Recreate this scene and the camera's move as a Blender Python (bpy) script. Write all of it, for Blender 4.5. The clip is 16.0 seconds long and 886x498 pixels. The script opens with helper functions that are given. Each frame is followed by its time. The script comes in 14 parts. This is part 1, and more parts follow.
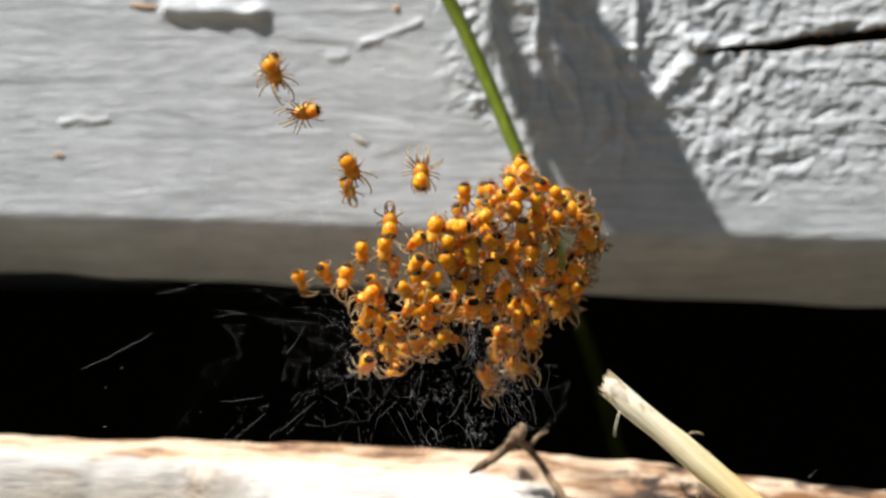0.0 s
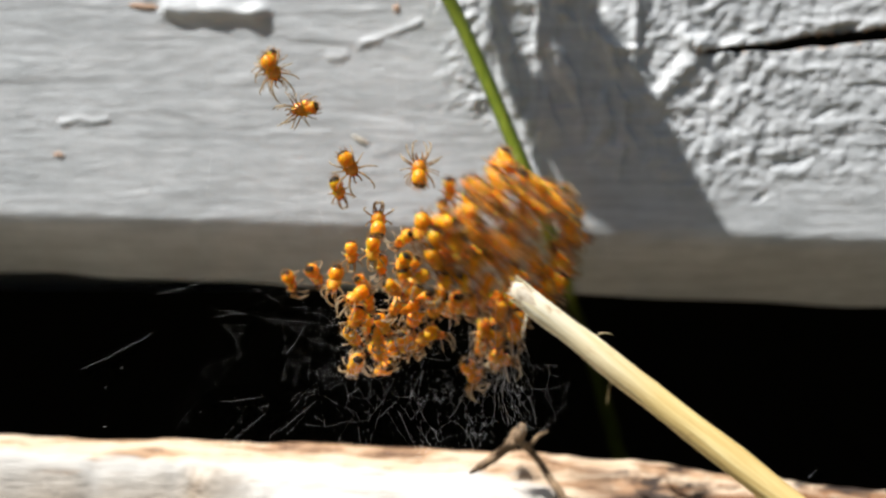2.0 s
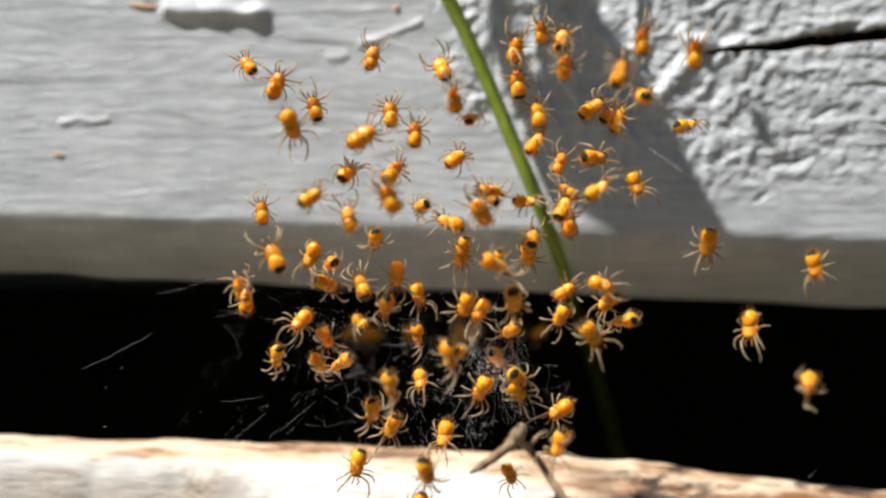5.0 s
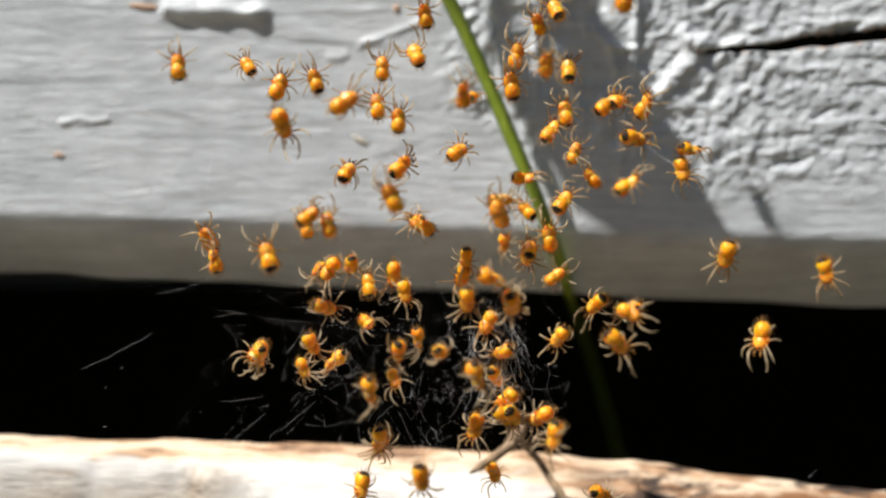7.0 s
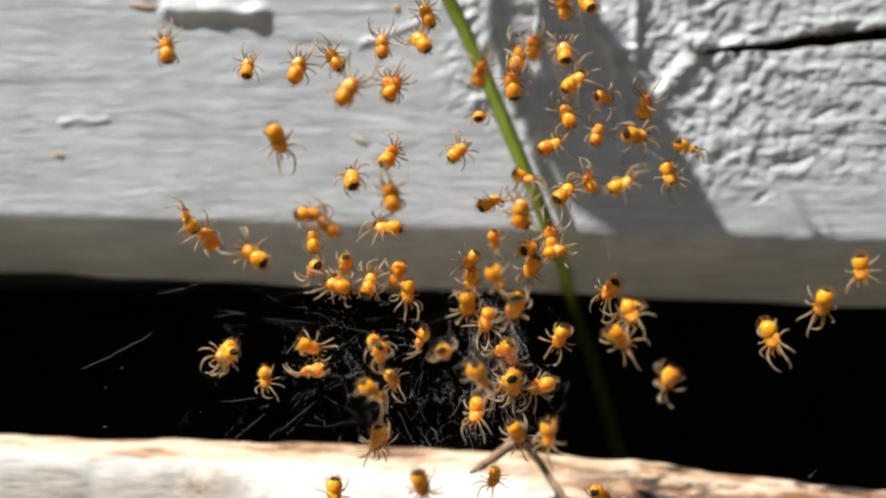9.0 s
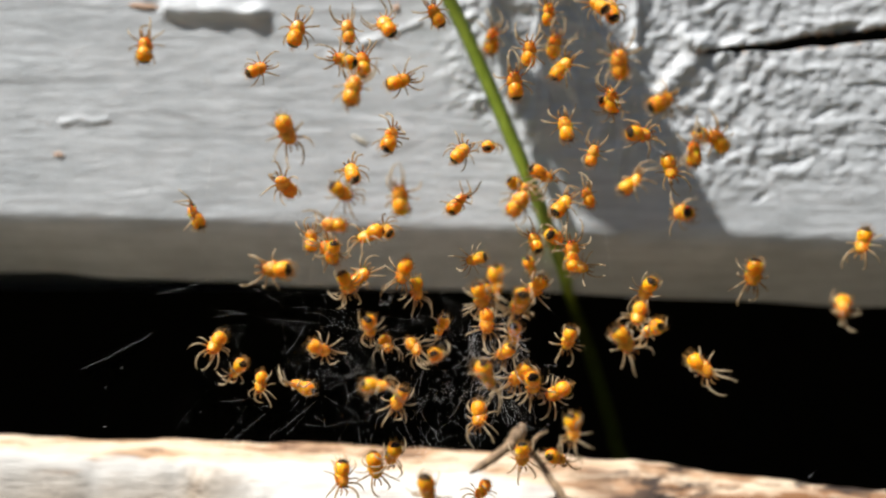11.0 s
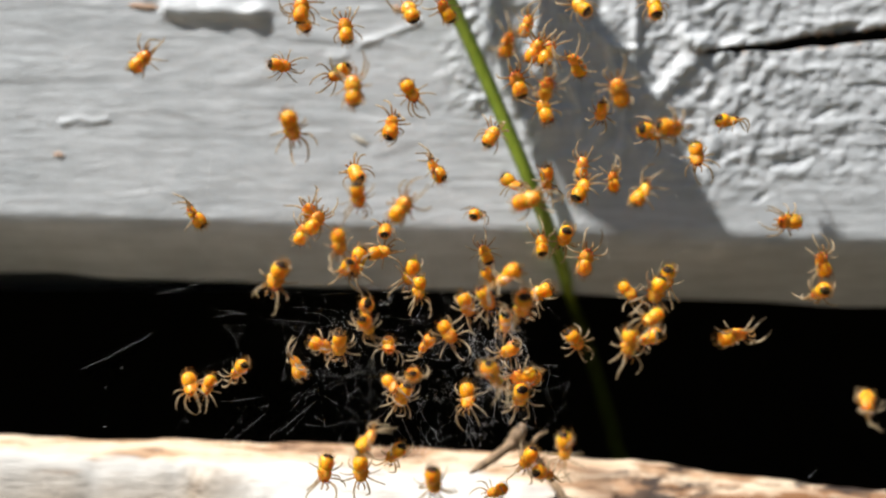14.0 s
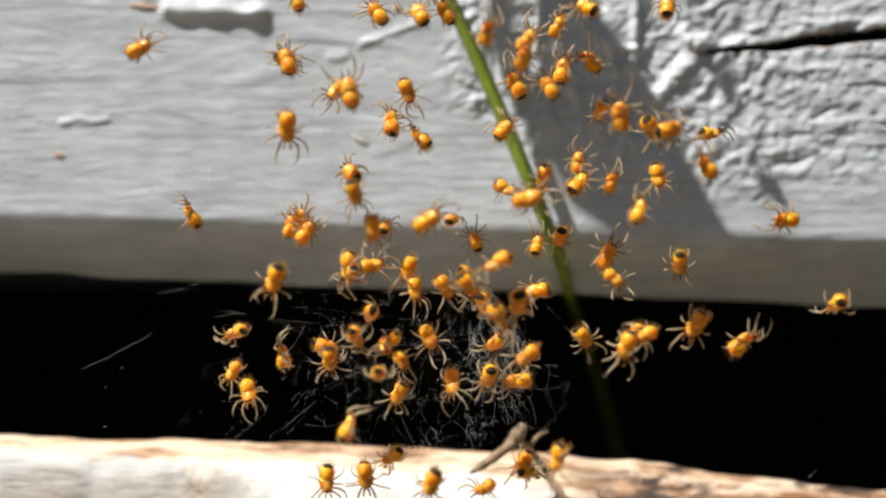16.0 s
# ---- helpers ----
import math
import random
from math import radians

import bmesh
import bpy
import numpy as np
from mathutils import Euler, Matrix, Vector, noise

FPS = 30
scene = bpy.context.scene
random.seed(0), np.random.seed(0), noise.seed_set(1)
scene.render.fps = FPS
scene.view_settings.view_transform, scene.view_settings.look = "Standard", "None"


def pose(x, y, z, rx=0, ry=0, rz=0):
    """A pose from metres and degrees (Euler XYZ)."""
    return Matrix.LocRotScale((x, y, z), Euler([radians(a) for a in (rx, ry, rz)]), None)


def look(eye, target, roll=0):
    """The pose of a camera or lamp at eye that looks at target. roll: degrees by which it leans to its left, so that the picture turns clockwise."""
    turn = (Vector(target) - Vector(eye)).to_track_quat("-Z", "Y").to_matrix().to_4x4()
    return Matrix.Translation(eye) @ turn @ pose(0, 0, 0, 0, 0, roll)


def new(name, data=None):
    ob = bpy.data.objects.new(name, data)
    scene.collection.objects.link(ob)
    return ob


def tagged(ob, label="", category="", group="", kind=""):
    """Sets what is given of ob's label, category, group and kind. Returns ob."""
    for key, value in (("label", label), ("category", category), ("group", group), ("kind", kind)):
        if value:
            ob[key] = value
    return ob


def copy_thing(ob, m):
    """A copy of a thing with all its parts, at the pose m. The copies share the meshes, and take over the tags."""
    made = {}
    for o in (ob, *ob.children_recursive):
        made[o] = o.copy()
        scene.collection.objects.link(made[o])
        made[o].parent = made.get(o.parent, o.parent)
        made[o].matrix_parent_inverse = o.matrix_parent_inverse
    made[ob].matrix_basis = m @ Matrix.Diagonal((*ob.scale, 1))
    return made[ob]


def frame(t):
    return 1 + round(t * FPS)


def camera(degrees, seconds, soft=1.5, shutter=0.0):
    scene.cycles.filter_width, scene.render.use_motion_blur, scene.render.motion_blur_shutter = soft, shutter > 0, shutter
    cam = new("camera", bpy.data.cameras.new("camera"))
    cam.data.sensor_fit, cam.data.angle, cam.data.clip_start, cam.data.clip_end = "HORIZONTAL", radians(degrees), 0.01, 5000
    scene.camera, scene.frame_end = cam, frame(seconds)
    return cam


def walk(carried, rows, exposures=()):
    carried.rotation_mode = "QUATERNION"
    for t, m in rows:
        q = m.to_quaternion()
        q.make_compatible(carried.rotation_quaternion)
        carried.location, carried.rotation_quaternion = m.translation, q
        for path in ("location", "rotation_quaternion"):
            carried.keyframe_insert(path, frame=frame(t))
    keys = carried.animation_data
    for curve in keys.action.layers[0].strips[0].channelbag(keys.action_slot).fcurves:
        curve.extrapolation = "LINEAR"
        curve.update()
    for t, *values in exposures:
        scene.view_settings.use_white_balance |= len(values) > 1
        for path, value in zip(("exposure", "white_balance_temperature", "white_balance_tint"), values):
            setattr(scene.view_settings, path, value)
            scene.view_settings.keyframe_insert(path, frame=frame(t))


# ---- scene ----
MM = 0.001

# ---- camera ----
cam = camera(45, 16.0, soft=2.4, shutter=0.9)
cam.data.dof.use_dof, cam.data.dof.focus_distance, cam.data.dof.aperture_fstop = True, 59.5 * MM, 27.0
EYE = pose(0, -66 * MM, 0, 90, 0, 0)
walk(cam, [(0.0, EYE), (16.0, EYE)], exposures=[(0.0, 0.49), (16.0, 0.49)])

# ---- daylight ----
SUN = Vector((-0.50, -0.27, 0.82)).normalized()      # towards the sun
world = bpy.data.worlds.new("sky")
scene.world = world
world.use_nodes = True
wn = world.node_tree
sky = wn.nodes.new("ShaderNodeTexSky")
sky.sky_type, sky.sun_disc = "NISHITA", False
sky.sun_elevation = math.asin(SUN.z)
sky.sun_rotation = math.atan2(SUN.x, SUN.y)
wn.links.new(sky.outputs["Color"], wn.nodes["Background"].inputs["Color"])
wn.nodes["Background"].inputs["Strength"].default_value = 0.026
sun_data = bpy.data.lights.new("sun", "SUN")
sun_data.energy, sun_data.angle, sun_data.color = 5.3, radians(0.53), (1.0, 0.97, 0.92)
sun = new("sun", sun_data)
sun.matrix_world = look(SUN * 2, (0, 0, 0))


# ---- materials ----
def mat(name, rough=0.6, **inputs):
    m = bpy.data.materials.new(name)
    m.use_nodes = True
    b = m.node_tree.nodes["Principled BSDF"]
    b.inputs["Roughness"].default_value = rough
    for k, v in inputs.items():
        b.inputs[k.replace("_", " ")].default_value = v
    return m, m.node_tree, b


def coords(nt, scale):
    """Object coordinates stretched by scale, in cycles per metre."""
    tc = nt.nodes.new("ShaderNodeTexCoord")
    mp = nt.nodes.new("ShaderNodeMapping")
    mp.inputs["Scale"].default_value = scale
    nt.links.new(tc.outputs["Object"], mp.inputs["Vector"])
    return mp.outputs["Vector"]


def tex_noise(nt, scale, detail=4.0, rough=0.55):
    n = nt.nodes.new("ShaderNodeTexNoise")
    n.inputs["Scale"].default_value, n.inputs["Detail"].default_value, n.inputs["Roughness"].default_value = 1.0, detail, rough
    nt.links.new(coords(nt, scale), n.inputs["Vector"])
    return n.outputs["Fac"]


def ramp(nt, fac, stops):
    r = nt.nodes.new("ShaderNodeValToRGB")
    e = r.color_ramp.elements
    while len(e) < len(stops):
        e.new(0.5)
    for el, (p, c) in zip(e, stops):
        el.position, el.color = p, (*c, 1)
    nt.links.new(fac, r.inputs["Fac"])
    return r.outputs["Color"]


def mix(nt, fac, a, b, how="MIX"):
    n = nt.nodes.new("ShaderNodeMix")
    n.data_type, n.blend_type = "RGBA", how
    if isinstance(fac, float):
        n.inputs["Factor"].default_value = fac
    else:
        nt.links.new(fac, n.inputs["Factor"])
    for sock, v in ((n.inputs[6], a), (n.inputs[7], b)):
        if isinstance(v, tuple):
            sock.default_value = (*v, 1)
        else:
            nt.links.new(v, sock)
    return n.outputs[2]


def bump(nt, b, height, dist, strength=1.0):
    n = nt.nodes.new("ShaderNodeBump")
    n.inputs["Distance"].default_value, n.inputs["Strength"].default_value = dist, strength
    nt.links.new(height, n.inputs["Height"])
    nt.links.new(n.outputs["Normal"], b.inputs["Normal"])


def grey_paint():
    m, nt, b = mat("grey_paint", 0.5)
    big = ramp(nt, tex_noise(nt, (120, 120, 260), 5), [(0.3, (0.60, 0.63, 0.662)), (0.7, (0.71, 0.735, 0.765))])
    streak = ramp(nt, tex_noise(nt, (180, 180, 2400), 5), [(0.35, (0.80, 0.80, 0.80)), (0.62, (1.0, 1.0, 1.0))])
    col = mix(nt, 0.8, big, streak, "MULTIPLY")
    mottle = ramp(nt, tex_noise(nt, (420, 420, 700), 4, 0.6), [(0.36, (0.84, 0.85, 0.85)), (0.60, (1.0, 1.0, 1.0))])
    col = mix(nt, 0.8, col, mottle, "MULTIPLY")
    spot = ramp(nt, tex_noise(nt, (420, 420, 520), 3), [(0.74, (0, 0, 0)), (0.80, (1, 1, 1))])
    col = mix(nt, spot, col, (0.44, 0.38, 0.32))
    nt.links.new(col, b.inputs["Base Color"])
    bump(nt, b, tex_noise(nt, (500, 900, 3000), 7, 0.62), 0.00007)
    return m


def weathered_wood():
    m, nt, b = mat("weathered_wood", 0.7)
    grain = ramp(nt, tex_noise(nt, (110, 700, 700), 6, 0.65),
                 [(0.36, (0.15, 0.075, 0.04)), (0.44, (0.50, 0.31, 0.18)), (0.53, (0.76, 0.60, 0.44))])
    tc = nt.nodes.new("ShaderNodeTexCoord")
    xyz = nt.nodes.new("ShaderNodeSeparateXYZ")
    nt.links.new(tc.outputs["Object"], xyz.inputs[0])
    def fade(axis, lo, hi):
        k = nt.nodes.new("ShaderNodeMapRange")
        k.inputs["From Min"].default_value, k.inputs["From Max"].default_value = lo, hi
        nt.links.new(xyz.outputs[axis], k.inputs["Value"])
        return k.outputs["Result"]
    def sums(how, p, q):
        k = nt.nodes.new("ShaderNodeMath")
        k.operation = how
        for s, v in zip(k.inputs, (p, q)):
            if isinstance(v, float):
                s.default_value = v
            else:
                nt.links.new(v, s)
        return k.outputs[0]
    # flaking paint, lost along the back arris and towards one end
    left = sums("MULTIPLY", fade("Y", 0.0074, 0.0058), fade("X", 0.017, 0.002))
    patchy = sums("ADD", left, sums("MULTIPLY", sums("SUBTRACT", tex_noise(nt, (80, 300, 300), 5, 0.6), 0.5), 1.6))
    worn = ramp(nt, patchy, [(0.40, (0, 0, 0)), (0.60, (1, 1, 1))])
    col = mix(nt, worn, grain, (0.63, 0.61, 0.58))
    dirt = ramp(nt, tex_noise(nt, (90, 1500, 1500), 6, 0.65), [(0.58, (0, 0, 0)), (0.70, (1, 1, 1))])
    col = mix(nt, dirt, col, (0.32, 0.21, 0.14))
    smudge = sums("MULTIPLY", ramp(nt, tex_noise(nt, (130, 420, 420), 6, 0.7), [(0.47, (0, 0, 0)), (0.58, (1, 1, 1))]), fade("X", 0.004, 0.016))
    col = mix(nt, smudge, col, (0.23, 0.105, 0.042))
    knot = sums("MULTIPLY", ramp(nt, tex_noise(nt, (230, 640, 640), 4, 0.6), [(0.51, (0, 0, 0)), (0.59, (1, 1, 1))]), fade("X", 0.008, 0.014))
    col = mix(nt, knot, col, (0.05, 0.032, 0.024))
    # bare grey wood on the broken front edge
    bare = sums("MULTIPLY", fade("Y", 0.0062, 0.0056), fade("X", -0.012, -0.017))
    grey = ramp(nt, tex_noise(nt, (500, 1100, 1100), 6, 0.7), [(0.36, (0.22, 0.165, 0.115)), (0.50, (0.48, 0.39, 0.30)), (0.64, (0.70, 0.62, 0.53))])
    col = mix(nt, bare, col, grey)
    # unseen right stretch: colour darkened to cut light bounced onto the board
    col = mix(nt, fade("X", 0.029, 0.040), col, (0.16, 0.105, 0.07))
    nt.links.new(col, b.inputs["Base Color"])
    bump(nt, b, tex_noise(nt, (250, 2200, 2200), 6, 0.65), 0.0002)
    return m


def simple(name, a, c, scale, rough=0.6, relief=0.0, **inputs):
    m, nt, b = mat(name, rough, **inputs)
    f = tex_noise(nt, scale, 4)
    nt.links.new(ramp(nt, f, [(0.3, a), (0.7, c)]), b.inputs["Base Color"])
    if relief:
        bump(nt, b, f, relief)
    return m


PAINT = grey_paint()
WOOD = weathered_wood()
# near black, so the shade of hollows is put into the colour
DARK = simple("shade_black_timber", (0.008, 0.007, 0.006), (0.015, 0.012, 0.010), (200, 200, 60), 0.95, 0.0005)
SOIL = simple("soil", (0.032, 0.028, 0.010), (0.064, 0.054, 0.024), (40, 40, 40), 0.95, 0.004)
BLADE = simple("grass_blade", (0.17, 0.25, 0.015), (0.32, 0.41, 0.045), (2600, 2600, 40), 0.4, 0.00003)


def dry_straw():
    """Fibrous straw, bleached towards the broken end."""
    m, nt, b = mat("dry_straw", 0.6)
    f = tex_noise(nt, (160, 3200, 3200), 4)
    gold = ramp(nt, f, [(0.3, (0.70, 0.47, 0.15)), (0.7, (0.97, 0.79, 0.38))])
    pale = ramp(nt, f, [(0.3, (0.86, 0.75, 0.48)), (0.7, (0.97, 0.94, 0.80))])
    tc = nt.nodes.new("ShaderNodeTexCoord")
    xyz = nt.nodes.new("ShaderNodeSeparateXYZ")
    nt.links.new(tc.outputs["Object"], xyz.inputs[0])
    along = nt.nodes.new("ShaderNodeMapRange")
    along.inputs["From Min"].default_value, along.inputs["From Max"].default_value = 0.002, 0.010
    nt.links.new(xyz.outputs["X"], along.inputs["Value"])
    stain = ramp(nt, tex_noise(nt, (500, 700, 700), 5, 0.65), [(0.63, (0, 0, 0)), (0.75, (1, 1, 1))])
    col = mix(nt, stain, mix(nt, along.outputs["Result"], pale, gold), (0.48, 0.30, 0.13))
    nt.links.new(col, b.inputs["Base Color"])
    bump(nt, b, f, 0.00008)
    return m


STRAW = dry_straw()
HUSK = simple("pale_husk", (0.50, 0.45, 0.36), (0.68, 0.63, 0.53), (900, 3000, 3000), 0.7, 0.00004)
PITH = simple("straw_pith", (0.50, 0.40, 0.27), (0.82, 0.76, 0.64), (3000, 3000, 3000), 0.8, 0.00005)
TWIG = simple("twig_bark", (0.10, 0.065, 0.04), (0.40, 0.27, 0.16), (1500, 1500, 1500), 0.8, 0.0001)
RUST = simple("rusty_wood", (0.42, 0.25, 0.16), (0.60, 0.42, 0.30), (1500, 1500, 1500), 0.8, 0.0001)
SILK = simple("spider_silk", (0.75, 0.76, 0.78), (0.9, 0.9, 0.9), (900, 900, 900), 0.35)
def flesh(name, a, c, rough, grain=2400, relief=0.000015):
    """Translucent skin, a little different on each animal."""
    m, nt, b = mat(name, rough, Specular_IOR_Level=0.35, Subsurface_Weight=1.0, Subsurface_Scale=0.00034, Subsurface_Radius=(1.0, 0.42, 0.08), Coat_Weight=0.12, Coat_Roughness=0.12)
    f = tex_noise(nt, (grain, grain, grain), 4)
    info = nt.nodes.new("ShaderNodeObjectInfo")
    own = ramp(nt, info.outputs["Random"], [(0.0, (0.98, 0.84, 0.7)), (0.4, (1.0, 1.0, 1.0)), (1.0, (1.0, 0.95, 0.85))])
    col = mix(nt, 1.0, ramp(nt, f, [(0.3, a), (0.7, c)]), own, "MULTIPLY")
    nt.links.new(col, b.inputs["Base Color"])
    bump(nt, b, tex_noise(nt, (9000, 9000, 9000), 3), relief)
    return m


AMBER = flesh("amber_abdomen", (1.0, 0.315, 0.003), (1.0, 0.52, 0.012), 0.44, 2600, 0.00003)
TAN = flesh("tan_head", (0.66, 0.21, 0.008), (1.0, 0.54, 0.08), 0.26, 3600, 0.00004)
BLACK = simple("black_mark", (0.012, 0.008, 0.005), (0.035, 0.022, 0.012), (3000, 3000, 3000), 0.6, Specular_IOR_Level=0.12)


def leg_material():
    m, nt, b = mat("leg_grey_tan", 0.35)
    f = tex_noise(nt, (3200, 3200, 3200), 4)
    tip = ramp(nt, f, [(0.35, (0.45, 0.33, 0.19)), (0.62, (0.93, 0.78, 0.55))])
    root = ramp(nt, f, [(0.35, (0.48, 0.24, 0.07)), (0.65, (0.86, 0.52, 0.18))])
    tc = nt.nodes.new("ShaderNodeTexCoord")
    xyz = nt.nodes.new("ShaderNodeSeparateXYZ")
    nt.links.new(tc.outputs["Object"], xyz.inputs[0])
    along = nt.nodes.new("ShaderNodeMapRange")
    along.inputs["From Min"].default_value, along.inputs["From Max"].default_value = 0.00010, 0.00055
    nt.links.new(xyz.outputs["X"], along.inputs["Value"])
    col = mix(nt, along.outputs["Result"], root, tip)
    nt.links.new(col, b.inputs["Base Color"])
    tr = nt.nodes.new("ShaderNodeBsdfTranslucent")
    nt.links.new(col, tr.inputs["Color"])
    mx = nt.nodes.new("ShaderNodeMixShader")
    mx.inputs["Fac"].default_value = 0.35
    nt.links.new(b.outputs["BSDF"], mx.inputs[1])
    nt.links.new(tr.outputs["BSDF"], mx.inputs[2])
    clear = nt.nodes.new("ShaderNodeBsdfTransparent")
    clear.inputs["Color"].default_value = (0.66, 0.61, 0.54, 1)
    glassy = nt.nodes.new("ShaderNodeMixShader")
    glassy.inputs["Fac"].default_value = 0.50
    nt.links.new(mx.outputs["Shader"], glassy.inputs[1])
    nt.links.new(clear.outputs["BSDF"], glassy.inputs[2])
    nt.links.new(glassy.outputs["Shader"], nt.nodes["Material Output"].inputs["Surface"])
    return m


LEG = leg_material()


# ---- mesh helpers ----
def mesh_object(name, verts, faces, material, smooth=True):
    me = bpy.data.meshes.new(name)
    me.from_pydata([tuple(v) for v in verts], [], faces)
    if smooth:
        me.polygons.foreach_set("use_smooth", [True] * len(me.polygons))
    me.materials.append(material)
    me.update()
    return new(name, me)


def part(name, bm, material, parent, label=""):
    me = bpy.data.meshes.new(name)
    bm.to_mesh(me)
    bm.free()
    me.polygons.foreach_set("use_smooth", [True] * len(me.polygons))
    me.materials.append(material)
    ob = new(name, me)
    ob.parent = parent
    return tagged(ob, label)


def grid_faces(nu, nv):
    i = np.arange(nu * nv).reshape(nv, nu)
    return np.stack([i[:-1, :-1], i[:-1, 1:], i[1:, 1:], i[1:, :-1]], -1).reshape(-1, 4).tolist()


def value_noise(u, v, seed):
    """Smooth noise in 0..1 on arrays u, v, with one cell per unit."""
    rng = np.random.RandomState(seed)
    u, v = u + 0.45 * np.sin(1.3 * v + seed), v + 0.45 * np.sin(1.1 * u + 2 * seed)
    table = rng.rand(256, 256)
    iu, iv = np.floor(u).astype(int), np.floor(v).astype(int)
    fu, fv = u - iu, v - iv
    fu, fv = fu * fu * (3 - 2 * fu), fv * fv * (3 - 2 * fv)
    g = lambda a, b: table[a % 256, b % 256]
    return (g(iu, iv) * (1 - fu) + g(iu + 1, iv) * fu) * (1 - fv) + (g(iu, iv + 1) * (1 - fu) + g(iu + 1, iv + 1) * fu) * fv


def step(a, b, x):
    k = np.clip((x - a) / (b - a), 0, 1)
    return k * k * (3 - 2 * k)


def tube(bm, points, radii, sides=6, cap=True, flat=1.0):
    """A swept tube through points (metres) with a radius at each."""
    pts = [Vector(p) for p in points]
    rings = []
    side = None
    for i, p in enumerate(pts):
        d = (pts[min(i + 1, len(pts) - 1)] - pts[max(i - 1, 0)]).normalized()
        ref = side if side is not None else (Vector((0, 0, 1)) if abs(d.z) < 0.9 else Vector((1, 0, 0)))
        a = (ref - d * ref.dot(d)).normalized()
        side = a
        c = d.cross(a)
        rings.append([bm.verts.new(p + (a * math.cos(q) * flat + c * math.sin(q)) * radii[i])
                      for q in (2 * math.pi * k / sides for k in range(sides))])
    for r, s in zip(rings, rings[1:]):
        for k in range(sides):
            bm.faces.new((r[k], r[(k + 1) % sides], s[(k + 1) % sides], s[k]))
    if cap:
        bm.faces.new(rings[0][::-1])
        bm.faces.new(rings[-1])
    return rings


# ---- painted board over the gap ----
def painted_board():
    xs = np.concatenate([[-600, -300, -150, -80, -50], np.arange(-37, 37.01, 0.125), [50, 80, 150, 300, 600]])
    up = np.concatenate([np.arange(0.0, 22.01, 0.125), [26, 34, 50, 90, 140]])          # above the lower arris
    low = np.linspace(1, 0, 34)[:-1]                                                   # down the shaded chamfer
    X, S = np.meshgrid(xs, np.concatenate([-low, up]))
    Xc = np.clip(X, -60, 60)
    zf = 0.72 - 0.0275 * Xc
    under = 3.55 + 1.2 * step(2, 22, Xc)
    zb = (-3.05 - 0.040 * Xc) * (76.45 + under) / 80
    t = np.clip(-S, 0, 1)
    Z = np.where(S >= 0, zf + S, zf + (zb - zf) * t)
    Y = np.where(S >= 0, 10.0, 10.45 + under * t ** 1.1)
    near = np.clip(1 - np.abs(S) / 1.2, 0, 1) * (S >= 0)
    Y = Y + 0.45 * near ** 2
    # paint relief, out of the board (towards -y)
    n = lambda fx, fz, s: value_noise(X * fx + 500, Z * fz + 500, s) - 0.5
    h = 0.026 * n(0.10, 1.1, 1) + 0.018 * n(0.3, 2.2, 2) + 0.022 * n(1.1, 3.2, 3) + 0.030 * n(0.4, 0.5, 4) + 0.010 * n(2.2, 0.4, 20) + 0.014 * n(0.9, 1.3, 21) + 0.016 * n(0.25, 4.5, 24)
    h += 0.30 * np.maximum(0, n(0.22, 0.9, 5) - 0.28)
    # thick, wrinkled paint
    rough = step(-2.0, 2.5, X + 0.4 * (n(0.5, 0.5, 6)) * 6) * step(-2.2, 2.4, Z - np.clip(9.6 - 0.34 * (X - 2), 4.4, 9.6) + 3 * n(0.4, 0.4, 7))
    drip = step(1.5, 4, X) * (1 - step(12.5, 15.5, X + 4 * n(0.3, 0.3, 8)))
    a = X * 0.75 + Z * 0.65
    b = -X * 0.65 + Z * 0.75
    warp = 1.5 * n(0.6, 0.6, 9)
    cell = value_noise(a * 0.95 + warp + 300, b * 1.75 + warp + 300, 10)
    lined = value_noise(X * 0.42 + warp + 300, Z * 2.1 + 0.6 * warp + 300, 25)
    far = step(21, 28, X + 5 * n(0.3, 0.5, 26))
    cell = cell * (1 - far) + lined * far
    gator = step(0.30, 0.85, cell) + 0.4 * step(0.4, 0.75, value_noise(a * 2.0 + 300, b * 3.0 + 300 + warp, 19))
    drips = step(0.40, 0.75, value_noise(X * 1.25 + 0.5 * warp + 300, Z * 0.42 + 300, 11))
    blob = value_noise(X * 1.2 + 300 + warp, Z * 1.2 + 300, 12)
    h += rough * (1 - 0.35 * far) * ((1 - drip) * 0.14 * gator + drip * 0.28 * drips + 0.17 * (blob - 0.5))
    h += rough * (0.10 * n(2.8, 3.4, 13) + 0.07 * n(1.0, 4.5, 22) + 0.045 * n(5.0, 6.0, 23))

    def worm(x0, z0, x1, z1, w, hh):
        k = np.clip(((X - x0) * (x1 - x0) + (Z - z0) * (z1 - z0)) / ((x1 - x0) ** 2 + (z1 - z0) ** 2), 0, 1)
        d = np.hypot(X - x0 - k * (x1 - x0), Z - z0 - k * (z1 - z0) + 0.45 * n(0.9, 0.9, 14))
        return hh * np.exp(-(d / w) ** 2)
    h += worm(-5.9, 14.5, -1.6, 16.2, 0.20, 0.10) * (0.3 + 1.2 * value_noise(X * 1.5 + 50, Z * 1.5 + 50, 42)) + worm(-8.0, 13.5, -7.0, 13.9, 0.3, 0.10)
    h += worm(-27.0, 9.0, -24.0, 9.2, 0.28, 0.12)
    h += worm(17.5, 14.9, 18.0, 14.6, 0.58, 0.62) + worm(15.3, 10.9, 17.4, 13.2, 0.55, 0.32)
